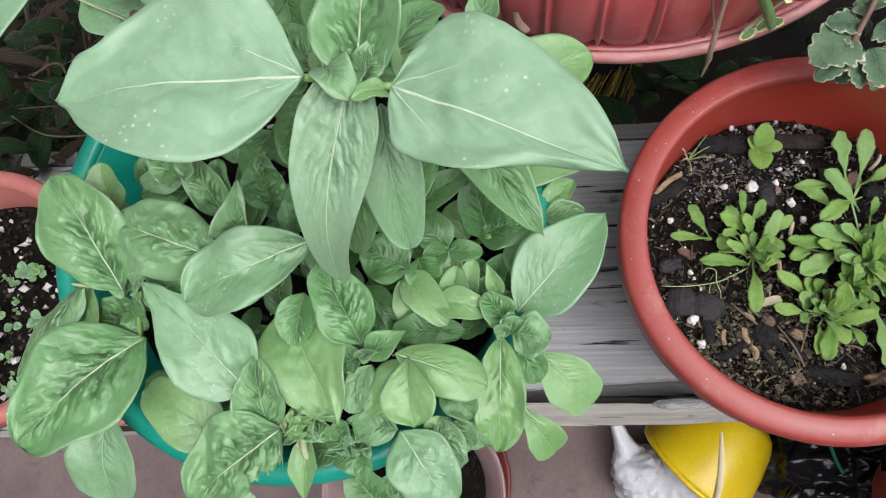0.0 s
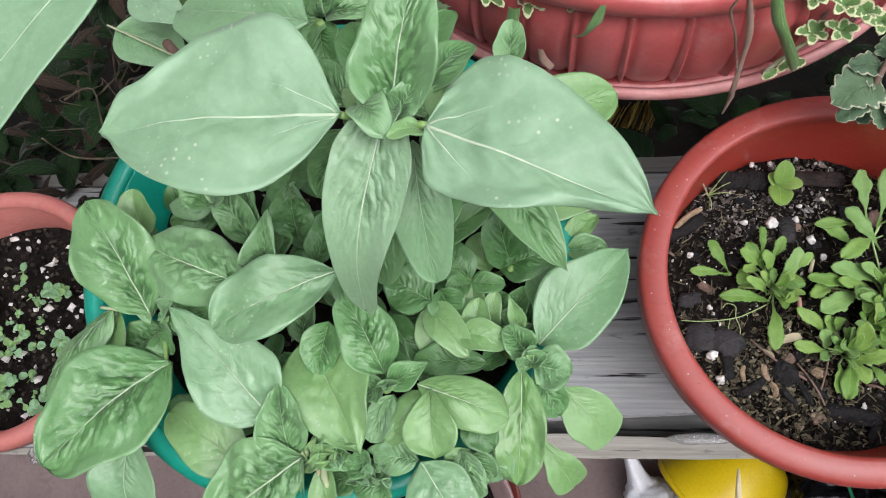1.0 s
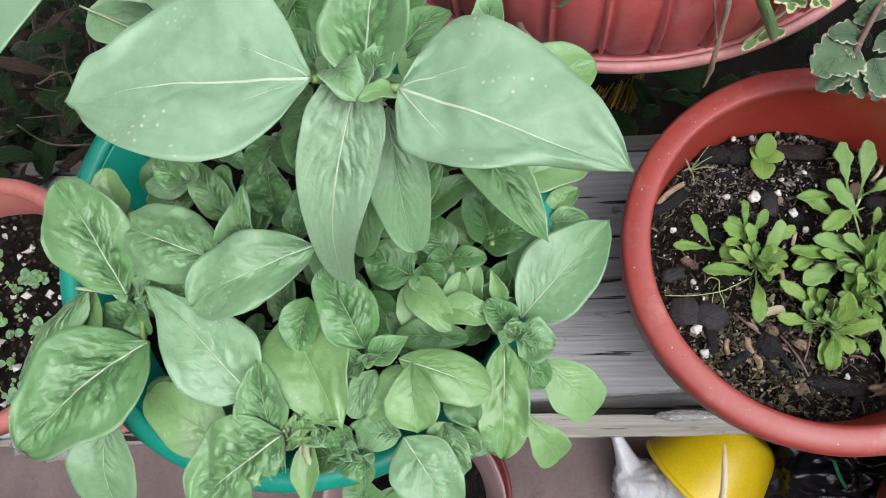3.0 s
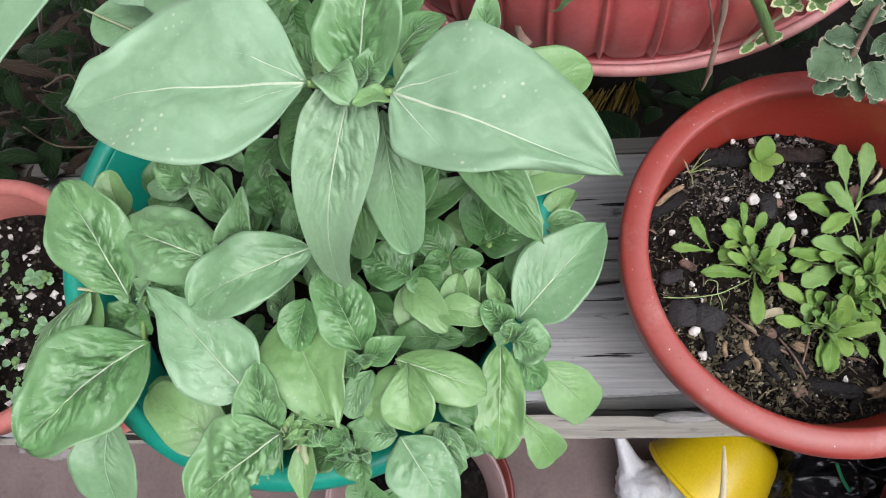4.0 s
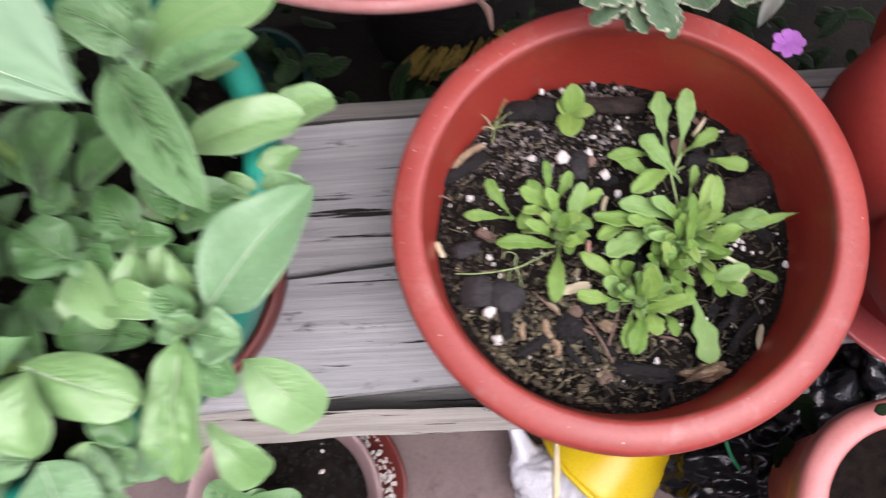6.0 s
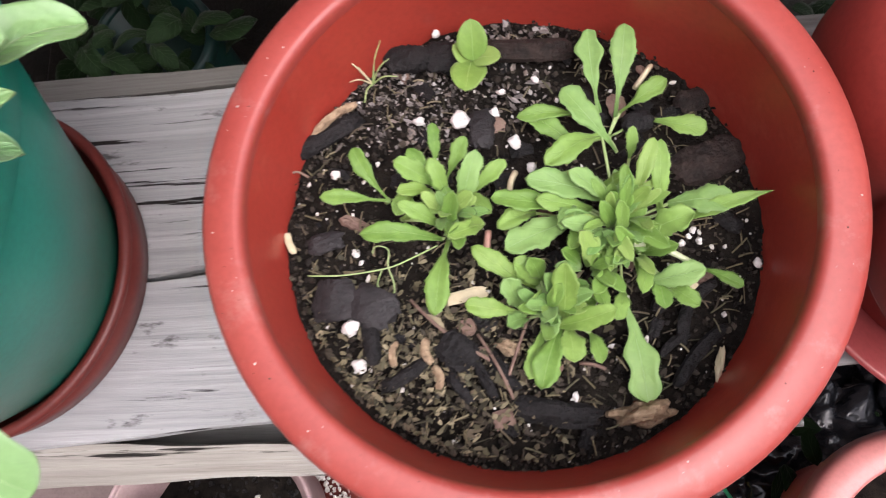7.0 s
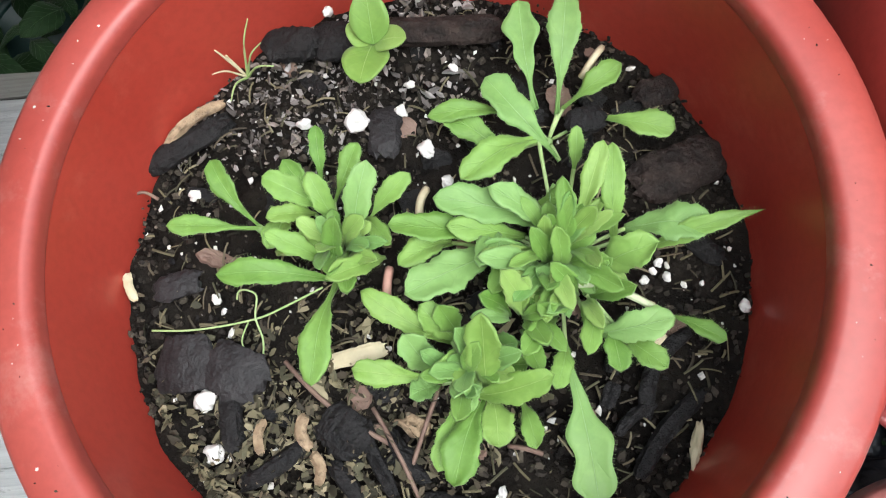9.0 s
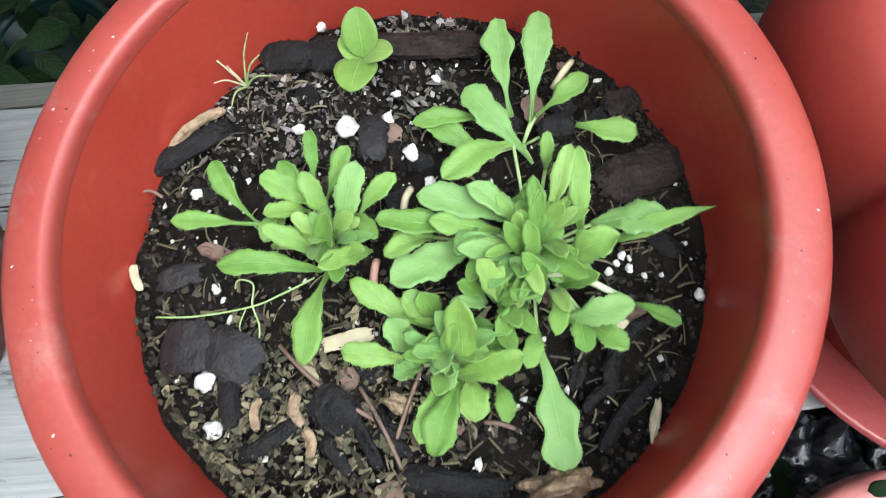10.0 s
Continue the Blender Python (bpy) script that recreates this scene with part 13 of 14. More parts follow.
leaf(sprouts, (-0.3928, 0.1965, 0.7441), (-0.3959, 0.1974, 0.7448), 0.0034, M_LEAF_PALE, shape='round', arch=0.1, fold=0.2, nu=7, nv=4)
stalk(sprouts, (-0.3928, 0.1965, 0.7441), (-0.4100, 0.2023, 0.7290), 0.0005)
leaf(sprouts, (-0.3256, 0.1667, 0.7428), (-0.3290, 0.1701, 0.7454), 0.0060, M_LEAF_PALE, shape='round', arch=0.1, fold=0.2, nu=7, nv=4)
leaf(sprouts, (-0.3256, 0.1667, 0.7428), (-0.3183, 0.1620, 0.7461), 0.0047, M_TINY, shape='spoon', arch=0.1, fold=0.2, nu=7, nv=4)
stalk(sprouts, (-0.3256, 0.1667, 0.7428), (-0.3396, 0.1644, 0.7290), 0.0005)
leaf(sprouts, (-0.3638, 0.1299, 0.7460), (-0.3643, 0.1255, 0.7469), 0.0047, M_LEAF_PALE, shape='round', arch=0.1, fold=0.2, nu=7, nv=4)
leaf(sprouts, (-0.3638, 0.1299, 0.7460), (-0.3630, 0.1342, 0.7468), 0.0038, M_TINY, shape='spoon', arch=0.1, fold=0.2, nu=7, nv=4)
leaf(sprouts, (-0.3638, 0.1299, 0.7460), (-0.3689, 0.1309, 0.7453), 0.0047, M_LEAF_PALE, shape='round', arch=0.1, fold=0.2, nu=7, nv=4)
stalk(sprouts, (-0.3638, 0.1299, 0.7460), (-0.3816, 0.1333, 0.7290), 0.0005)
leaf(sprouts, (-0.3893, 0.1550, 0.7454), (-0.3838, 0.1505, 0.7482), 0.0038, M_LEAF_PALE, shape='spoon', arch=0.1, fold=0.2, nu=7, nv=4)
leaf(sprouts, (-0.3893, 0.1550, 0.7454), (-0.3888, 0.1592, 0.7475), 0.0043, M_TINY, shape='round', arch=0.1, fold=0.2, nu=7, nv=4)
stalk(sprouts, (-0.3893, 0.1550, 0.7454), (-0.3993, 0.1529, 0.7290), 0.0005)
leaf(sprouts, (-0.3558, 0.1392, 0.7472), (-0.3517, 0.1345, 0.7503), 0.0047, M_TINY, shape='spoon', arch=0.1, fold=0.2, nu=7, nv=4)
leaf(sprouts, (-0.3558, 0.1392, 0.7472), (-0.3524, 0.1425, 0.7486), 0.0038, M_LEAF_PALE, shape='spoon', arch=0.1, fold=0.2, nu=7, nv=4)
leaf(sprouts, (-0.3558, 0.1392, 0.7472), (-0.3583, 0.1386, 0.7499), 0.0042, M_TINY, shape='spoon', arch=0.1, fold=0.2, nu=7, nv=4)
leaf(sprouts, (-0.3558, 0.1392, 0.7472), (-0.3484, 0.1383, 0.7505), 0.0042, M_LEAF_PALE, shape='round', arch=0.1, fold=0.2, nu=7, nv=4)
stalk(sprouts, (-0.3558, 0.1392, 0.7472), (-0.3662, 0.1414, 0.7290), 0.0005)
leaf(sprouts, (-0.3933, 0.2056, 0.7478), (-0.3928, 0.2088, 0.7502), 0.0030, M_TINY, shape='spoon', arch=0.1, fold=0.2, nu=7, nv=4)
leaf(sprouts, (-0.3933, 0.2056, 0.7478), (-0.3902, 0.2012, 0.7505), 0.0030, M_TINY, shape='spoon', arch=0.1, fold=0.2, nu=7, nv=4)
leaf(sprouts, (-0.3933, 0.2056, 0.7478), (-0.3871, 0.2057, 0.7505), 0.0030, M_TINY, shape='spoon', arch=0.1, fold=0.2, nu=7, nv=4)
stalk(sprouts, (-0.3933, 0.2056, 0.7478), (-0.4093, 0.2129, 0.7290), 0.0005)
leaf(sprouts, (-0.3513, 0.2047, 0.7413), (-0.3504, 0.2007, 0.7423), 0.0030, M_TINY, shape='round', arch=0.1, fold=0.2, nu=7, nv=4)
leaf(sprouts, (-0.3513, 0.2047, 0.7413), (-0.3502, 0.2080, 0.7408), 0.0030, M_TINY, shape='round', arch=0.1, fold=0.2, nu=7, nv=4)
leaf(sprouts, (-0.3513, 0.2047, 0.7413), (-0.3542, 0.2055, 0.7428), 0.0030, M_TINY, shape='round', arch=0.1, fold=0.2, nu=7, nv=4)
leaf(sprouts, (-0.3513, 0.2047, 0.7413), (-0.3448, 0.2023, 0.7449), 0.0039, M_LEAF_PALE, shape='spoon', arch=0.1, fold=0.2, nu=7, nv=4)
stalk(sprouts, (-0.3513, 0.2047, 0.7413), (-0.3634, 0.2129, 0.7290), 0.0005)
leaf(sprouts, (-0.3879, 0.1873, 0.7421), (-0.3877, 0.1815, 0.7435), 0.0051, M_TINY, shape='spoon', arch=0.1, fold=0.2, nu=7, nv=4)
leaf(sprouts, (-0.3879, 0.1873, 0.7421), (-0.3870, 0.1933, 0.7420), 0.0056, M_LEAF_PALE, shape='round', arch=0.1, fold=0.2, nu=7, nv=4)
stalk(sprouts, (-0.3879, 0.1873, 0.7421), (-0.3976, 0.1927, 0.7290), 0.0005)
leaf(sprouts, (-0.3400, 0.2121, 0.7420), (-0.3276, 0.2070, 0.7460), 0.0085, M_LEAF_PALE, shape='round', arch=0.1, fold=0.2, nu=8, nv=4)
leaf(sprouts, (-0.3400, 0.2121, 0.7420), (-0.3446, 0.2068, 0.7460), 0.0085, M_LEAF_PALE, shape='round', arch=0.1, fold=0.2, nu=8, nv=4)
leaf(sprouts, (-0.3400, 0.2121, 0.7420), (-0.3413, 0.2202, 0.7460), 0.0085, M_LEAF_PALE, shape='round', arch=0.1, fold=0.2, nu=8, nv=4)
leaf(sprouts, (-0.3175, 0.1629, 0.7420), (-0.3055, 0.1585, 0.7460), 0.0085, M_LEAF_PALE, shape='round', arch=0.1, fold=0.2, nu=8, nv=4)
leaf(sprouts, (-0.3175, 0.1629, 0.7420), (-0.3221, 0.1581, 0.7460), 0.0085, M_LEAF_PALE, shape='round', arch=0.1, fold=0.2, nu=8, nv=4)
leaf(sprouts, (-0.3175, 0.1629, 0.7420), (-0.3186, 0.1710, 0.7460), 0.0085, M_LEAF_PALE, shape='round', arch=0.1, fold=0.2, nu=8, nv=4)
leaf(sprouts, (-0.3226, 0.1721, 0.7420), (-0.3105, 0.1675, 0.7460), 0.0085, M_LEAF_PALE, shape='round', arch=0.1, fold=0.2, nu=8, nv=4)
leaf(sprouts, (-0.3226, 0.1721, 0.7420), (-0.3272, 0.1672, 0.7460), 0.0085, M_LEAF_PALE, shape='round', arch=0.1, fold=0.2, nu=8, nv=4)
leaf(sprouts, (-0.3226, 0.1721, 0.7420), (-0.3238, 0.1802, 0.7460), 0.0085, M_LEAF_PALE, shape='round', arch=0.1, fold=0.2, nu=8, nv=4)
leaf(sprouts, (-0.3267, 0.1278, 0.7420), (-0.3148, 0.1238, 0.7460), 0.0085, M_LEAF_PALE, shape='round', arch=0.1, fold=0.2, nu=8, nv=4)
leaf(sprouts, (-0.3267, 0.1278, 0.7420), (-0.3311, 0.1234, 0.7460), 0.0085, M_LEAF_PALE, shape='round', arch=0.1, fold=0.2, nu=8, nv=4)
leaf(sprouts, (-0.3267, 0.1278, 0.7420), (-0.3278, 0.1359, 0.7460), 0.0085, M_LEAF_PALE, shape='round', arch=0.1, fold=0.2, nu=8, nv=4)
leaf(sprouts, (-0.3346, 0.1172, 0.7420), (-0.3226, 0.1133, 0.7460), 0.0085, M_LEAF_PALE, shape='round', arch=0.1, fold=0.2, nu=8, nv=4)
leaf(sprouts, (-0.3346, 0.1172, 0.7420), (-0.3389, 0.1129, 0.7460), 0.0085, M_LEAF_PALE, shape='round', arch=0.1, fold=0.2, nu=8, nv=4)
leaf(sprouts, (-0.3346, 0.1172, 0.7420), (-0.3356, 0.1252, 0.7460), 0.0085, M_LEAF_PALE, shape='round', arch=0.1, fold=0.2, nu=8, nv=4)

low_plant = thing("potted_plant", "broad dark green leaves in the mauve pot", "plant")
for tip, width in (((-0.068, 0.008, 0.265), 0.052), ((-0.185, 0.029, 0.270), 0.056), ((-0.116, 0.016, 0.262), 0.040)):
    leaf(low_plant, (-0.146, -0.022, 0.250), tip, width, M_LEAF, shape='ovate', arch=0.1, fold=0.2)
stalk(low_plant, (-0.146, -0.022, 0.250), (-0.140, -0.026, 0.171), 0.002)
leaf(corner_plant, (0.0360, 0.2660, 0.8860), (0.1050, 0.2872, 0.8994), 0.0400, M_LEAF_YELLOW, shape='oval', loose=0.4, arch=0.08, fold=0.15, ripple=0.03)
leaf(front_plant, (-0.0492, 0.0938, 0.8840), (-0.0478, 0.0879, 0.8874), 0.0046, M_TINY, shape='ovate', arch=0.4, fold=0.67, roll=21, ripple=0.25, nu=12, nv=8)
leaf(front_plant, (-0.0529, 0.0918, 0.8840), (-0.0472, 0.0938, 0.8975), 0.0037, M_LEAF_YELLOW, shape='ovate', arch=0.25, fold=1.08, roll=-27, ripple=0.25, nu=12, nv=8)
leaf(front_plant, (-0.0596, 0.0964, 0.8840), (-0.0609, 0.0974, 0.8916), 0.0037, M_LEAF_YELLOW, shape='ovate', arch=0.12, fold=0.64, roll=21, ripple=0.25, nu=12, nv=8)
leaf(front_plant, (-0.0470, 0.0905, 0.8840), (-0.0471, 0.0913, 0.8956), 0.0052, M_LEAF_YELLOW, shape='ovate', arch=0.32, fold=1.09, roll=-38, ripple=0.25, nu=12, nv=8)
leaf(front_plant, (-0.0540, 0.0883, 0.8840), (-0.0449, 0.0907, 0.8977), 0.0040, M_TINY, shape='ovate', arch=0.33, fold=0.89, roll=-35, ripple=0.25, nu=12, nv=8)
leaf(front_plant, (-0.0588, 0.0916, 0.8840), (-0.0541, 0.0964, 0.8908), 0.0049, M_TINY, shape='ovate', arch=0.26, fold=0.65, roll=10, ripple=0.25, nu=12, nv=8)
leaf(front_plant, (-0.0580, 0.0961, 0.8840), (-0.0526, 0.0982, 0.8978), 0.0034, M_TINY, shape='ovate', arch=0.11, fold=0.75, roll=5, ripple=0.25, nu=12, nv=8)
leaf(front_plant, (-0.0639, 0.0868, 0.8840), (-0.0585, 0.0896, 0.8867), 0.0047, M_TINY, shape='ovate', arch=0.3, fold=0.6, roll=17, ripple=0.25, nu=12, nv=8)
leaf(front_plant, (-0.0646, 0.0882, 0.8840), (-0.0554, 0.0912, 0.8950), 0.0049, M_LEAF_YELLOW, shape='ovate', arch=0.34, fold=0.6, roll=46, ripple=0.25, nu=12, nv=8)
leaf(front_plant, (-0.0469, 0.0893, 0.8840), (-0.0444, 0.0841, 0.8916), 0.0059, M_LEAF_PALE, shape='ovate', arch=0.13, fold=1.1, roll=-20, ripple=0.25, nu=12, nv=8)
leaf(front_plant, (-0.0609, 0.0890, 0.8840), (-0.0567, 0.0872, 0.8863), 0.0062, M_LEAF_YELLOW, shape='ovate', arch=0.3, fold=1.04, roll=23, ripple=0.25, nu=12, nv=8)
leaf(front_plant, (-0.0510, 0.0906, 0.8840), (-0.0514, 0.0902, 0.8961), 0.0034, M_TINY, shape='ovate', arch=0.22, fold=0.88, roll=-14, ripple=0.25, nu=12, nv=8)
leaf(front_plant, (-0.0567, 0.0954, 0.8840), (-0.0589, 0.0972, 0.8862), 0.0034, M_LEAF_YELLOW, shape='ovate', arch=0.3, fold=0.58, roll=-24, ripple=0.25, nu=12, nv=8)
leaf(front_plant, (-0.0516, 0.0886, 0.8840), (-0.0465, 0.0833, 0.8906), 0.0046, M_LEAF_PALE, shape='ovate', arch=0.26, fold=1.07, roll=1, ripple=0.25, nu=12, nv=8)
leaf(front_plant, (-0.0621, 0.0885, 0.8840), (-0.0617, 0.0868, 0.8964), 0.0058, M_TINY, shape='ovate', arch=0.2, fold=1.14, roll=49, ripple=0.25, nu=12, nv=8)
leaf(front_plant, (-0.0604, 0.0934, 0.8840), (-0.0572, 0.0983, 0.8978), 0.0055, M_TINY, shape='ovate', arch=0.26, fold=0.85, roll=1, ripple=0.25, nu=12, nv=8)
leaf(front_plant, (-0.0455, 0.0943, 0.8840), (-0.0362, 0.0950, 0.8961), 0.0052, M_LEAF_YELLOW, shape='ovate', arch=0.18, fold=0.57, roll=-33, ripple=0.25, nu=12, nv=8)
leaf(front_plant, (-0.0587, 0.0887, 0.8840), (-0.0498, 0.0868, 0.8931), 0.0049, M_TINY, shape='ovate', arch=0.27, fold=0.87, roll=42, ripple=0.25, nu=12, nv=8)
leaf(front_plant, (-0.0459, 0.0958, 0.8840), (-0.0440, 0.0986, 0.8955), 0.0052, M_LEAF_PALE, shape='ovate', arch=0.12, fold=0.86, roll=29, ripple=0.25, nu=12, nv=8)
leaf(front_plant, (-0.0539, 0.0933, 0.8840), (-0.0490, 0.0957, 0.8903), 0.0049, M_TINY, shape='ovate', arch=0.35, fold=0.53, roll=45, ripple=0.25, nu=12, nv=8)
leaf(front_plant, (-0.0482, 0.0917, 0.8840), (-0.0438, 0.0961, 0.8958), 0.0043, M_LEAF_YELLOW, shape='ovate', arch=0.11, fold=1.05, roll=-46, ripple=0.25, nu=12, nv=8)
leaf(front_plant, (-0.0467, 0.0902, 0.8840), (-0.0454, 0.0853, 0.8891), 0.0059, M_LEAF_YELLOW, shape='ovate', arch=0.26, fold=0.97, roll=-42, ripple=0.25, nu=12, nv=8)
leaf(front_plant, (-0.0655, 0.0865, 0.8840), (-0.0653, 0.0912, 0.8869), 0.0053, M_LEAF_YELLOW, shape='ovate', arch=0.26, fold=1.04, roll=-9, ripple=0.25, nu=12, nv=8)
leaf(front_plant, (-0.0595, 0.0949, 0.8840), (-0.0614, 0.0945, 0.8928), 0.0052, M_TINY, shape='ovate', arch=0.34, fold=0.78, roll=-38, ripple=0.25, nu=12, nv=8)
leaf(front_plant, (-0.0619, 0.0908, 0.8840), (-0.0547, 0.0906, 0.8940), 0.0040, M_TINY, shape='ovate', arch=0.23, fold=0.85, roll=-5, ripple=0.25, nu=12, nv=8)
leaf(front_plant, (-0.0496, 0.0950, 0.8840), (-0.0508, 0.0920, 0.8879), 0.0053, M_LEAF_PALE, shape='ovate', arch=0.26, fold=0.81, roll=-12, ripple=0.25, nu=12, nv=8)
leaf(front_plant, (-0.0339, 0.0783, 0.8680), (-0.0279, 0.0747, 0.8707), 0.0055, M_CROWN, shape='ovate', arch=0.28, fold=0.65, roll=15, ripple=0.2, nu=12, nv=8)
leaf(front_plant, (-0.0333, 0.0792, 0.8680), (-0.0339, 0.0861, 0.8780), 0.0067, M_LEAF, shape='ovate', arch=0.17, fold=0.59, roll=8, ripple=0.2, nu=12, nv=8)
leaf(front_plant, (-0.0270, 0.0824, 0.8680), (-0.0213, 0.0862, 0.8775), 0.0045, M_LEAF, shape='ovate', arch=0.16, fold=0.47, roll=25, ripple=0.2, nu=12, nv=8)
leaf(front_plant, (-0.0273, 0.0782, 0.8680), (-0.0221, 0.0779, 0.8733), 0.0077, M_LEAF, shape='ovate', arch=0.15, fold=0.9, roll=-26, ripple=0.2, nu=12, nv=8)
leaf(front_plant, (-0.0366, 0.0856, 0.8680), (-0.0429, 0.0833, 0.8717), 0.0061, M_LEAF_PALE, shape='ovate', arch=0.17, fold=0.87, roll=-8, ripple=0.2, nu=12, nv=8)
leaf(front_plant, (-0.0289, 0.0857, 0.8680), (-0.0308, 0.0802, 0.8747), 0.0048, M_LEAF, shape='ovate', arch=0.19, fold=0.42, roll=35, ripple=0.2, nu=12, nv=8)
leaf(front_plant, (-0.0418, 0.0752, 0.8680), (-0.0465, 0.0748, 0.8742), 0.0045, M_CROWN, shape='ovate', arch=0.11, fold=0.52, roll=19, ripple=0.2, nu=12, nv=8)
leaf(front_plant, (-0.0378, 0.0805, 0.8680), (-0.0320, 0.0846, 0.8752), 0.0064, M_LEAF, shape='ovate', arch=0.11, fold=0.7, roll=33, ripple=0.2, nu=12, nv=8)
leaf(front_plant, (-0.0260, 0.0779, 0.8680), (-0.0223, 0.0726, 0.8721), 0.0058, M_LEAF_PALE, shape='ovate', arch=0.11, fold=0.63, roll=-29, ripple=0.2, nu=12, nv=8)
leaf(front_plant, (-0.0334, 0.0828, 0.8680), (-0.0368, 0.0809, 0.8795), 0.0048, M_LEAF_PALE, shape='ovate', arch=0.19, fold=0.53, roll=12, ripple=0.2, nu=12, nv=8)
leaf(front_plant, (-0.0325, 0.0864, 0.8680), (-0.0279, 0.0807, 0.8723), 0.0071, M_LEAF, shape='ovate', arch=0.29, fold=0.75, roll=2, ripple=0.2, nu=12, nv=8)
leaf(front_plant, (-0.0261, 0.0827, 0.8680), (-0.0286, 0.0759, 0.8703), 0.0045, M_LEAF, shape='ovate', arch=0.15, fold=0.88, roll=-37, ripple=0.2, nu=12, nv=8)
leaf(front_plant, (-0.0353, 0.0864, 0.8680), (-0.0306, 0.0800, 0.8798), 0.0051, M_LEAF_PALE, shape='ovate', arch=0.24, fold=0.45, roll=2, ripple=0.2, nu=12, nv=8)
leaf(front_plant, (-0.0384, 0.0775, 0.8680), (-0.0326, 0.0741, 0.8759), 0.0061, M_LEAF_PALE, shape='ovate', arch=0.2, fold=0.55, roll=-17, ripple=0.2, nu=12, nv=8)
stalk(front_plant, (-0.0613, 0.0846, 0.8720), (-0.0545, 0.0679, 0.8620), 0.0014, mat=M_STRAW, name="leaf_stalk", side=0.3)
leaf(front_plant, (-0.0208, 0.1251, 0.8930), (-0.0170, 0.1241, 0.8964), 0.0051, M_LEAF_YELLOW, shape='ovate', arch=0.15, fold=0.53, roll=-1, ripple=0.12, nu=12, nv=8)
leaf(front_plant, (-0.0208, 0.1251, 0.8930), (-0.0262, 0.1250, 0.8984), 0.0048, M_CROWN, shape='ovate', arch=0.15, fold=0.71, roll=27, ripple=0.12, nu=12, nv=8)
leaf(front_plant, (-0.0208, 0.1251, 0.8930), (-0.0233, 0.1241, 0.8979), 0.0051, M_CROWN, shape='ovate', arch=0.15, fold=0.45, roll=-20, ripple=0.12, nu=12, nv=8)
leaf(front_plant, (-0.0208, 0.1251, 0.8930), (-0.0128, 0.1267, 0.9010), 0.0048, M_CROWN, shape='ovate', arch=0.15, fold=0.88, roll=-7, ripple=0.12, nu=12, nv=8)
leaf(front_plant, (-0.0208, 0.1251, 0.8930), (-0.0152, 0.1259, 0.8951), 0.0036, M_LEAF_YELLOW, shape='ovate', arch=0.15, fold=0.51, roll=-14, ripple=0.12, nu=12, nv=8)
leaf(front_plant, (-0.0208, 0.1251, 0.8930), (-0.0209, 0.1285, 0.8951), 0.0045, M_LEAF_YELLOW, shape='ovate', arch=0.15, fold=0.83, roll=-19, ripple=0.12, nu=12, nv=8)
leaf(right_plant, (0.0545, 0.1420, 0.8660), (0.0532, 0.1468, 0.8744), 0.0032, M_LEAF_YELLOW, shape='ovate', arch=0.15, fold=0.72, roll=-17, ripple=0.12, nu=12, nv=8)
leaf(right_plant, (0.0545, 0.1420, 0.8660), (0.0560, 0.1441, 0.8754), 0.0052, M_LEAF_YELLOW, shape='ovate', arch=0.15, fold=0.86, roll=-17, ripple=0.12, nu=12, nv=8)
leaf(right_plant, (0.0545, 0.1420, 0.8660), (0.0512, 0.1454, 0.8700), 0.0039, M_LEAF_YELLOW, shape='ovate', arch=0.15, fold=0.45, roll=12, ripple=0.12, nu=12, nv=8)
leaf(right_plant, (0.0545, 0.1420, 0.8660), (0.0553, 0.1445, 0.8727), 0.0036, M_LEAF_YELLOW, shape='ovate', arch=0.15, fold=0.45, roll=-13, ripple=0.12, nu=12, nv=8)
leaf(right_plant, (0.0545, 0.1420, 0.8660), (0.0516, 0.1437, 0.8746), 0.0035, M_LEAF_YELLOW, shape='ovate', arch=0.15, fold=0.81, roll=15, ripple=0.12, nu=12, nv=8)
leaf(right_plant, (0.0545, 0.1420, 0.8660), (0.0508, 0.1362, 0.8698), 0.0049, M_LEAF_YELLOW, shape='ovate', arch=0.15, fold=0.59, roll=-5, ripple=0.12, nu=12, nv=8)
leaf(left_plant, (-0.1527, 0.1597, 0.8900), (-0.1471, 0.1597, 0.8923), 0.0034, M_LEAF_YELLOW, shape='ovate', arch=0.15, fold=0.46, roll=5, ripple=0.12, nu=12, nv=8)
leaf(left_plant, (-0.1527, 0.1597, 0.8900), (-0.1431, 0.1522, 0.8984), 0.0039, M_CROWN, shape='ovate', arch=0.15, fold=0.48, roll=-11, ripple=0.12, nu=12, nv=8)
leaf(left_plant, (-0.1527, 0.1597, 0.8900), (-0.1548, 0.1584, 0.8925), 0.0031, M_CROWN, shape='ovate', arch=0.15, fold=0.61, roll=21, ripple=0.12, nu=12, nv=8)
leaf(left_plant, (-0.1527, 0.1597, 0.8900), (-0.1492, 0.1630, 0.8944), 0.0049, M_CROWN, shape='ovate', arch=0.15, fold=0.77, roll=-1, ripple=0.12, nu=12, nv=8)
leaf(left_plant, (-0.1527, 0.1597, 0.8900), (-0.1475, 0.1630, 0.8957), 0.0040, M_LEAF_YELLOW, shape='ovate', arch=0.15, fold=0.83, roll=26, ripple=0.12, nu=12, nv=8)
leaf(left_plant, (-0.1527, 0.1597, 0.8900), (-0.1550, 0.1664, 0.8930), 0.0037, M_CROWN, shape='ovate', arch=0.15, fold=0.9, roll=22, ripple=0.12, nu=12, nv=8)
leaf(mid_plant, (-0.0786, 0.2352, 0.9000), (-0.0776, 0.2275, 0.9055), 0.0047, M_LEAF_YELLOW, shape='ovate', arch=0.15, fold=0.44, roll=-29, ripple=0.12, nu=12, nv=8)
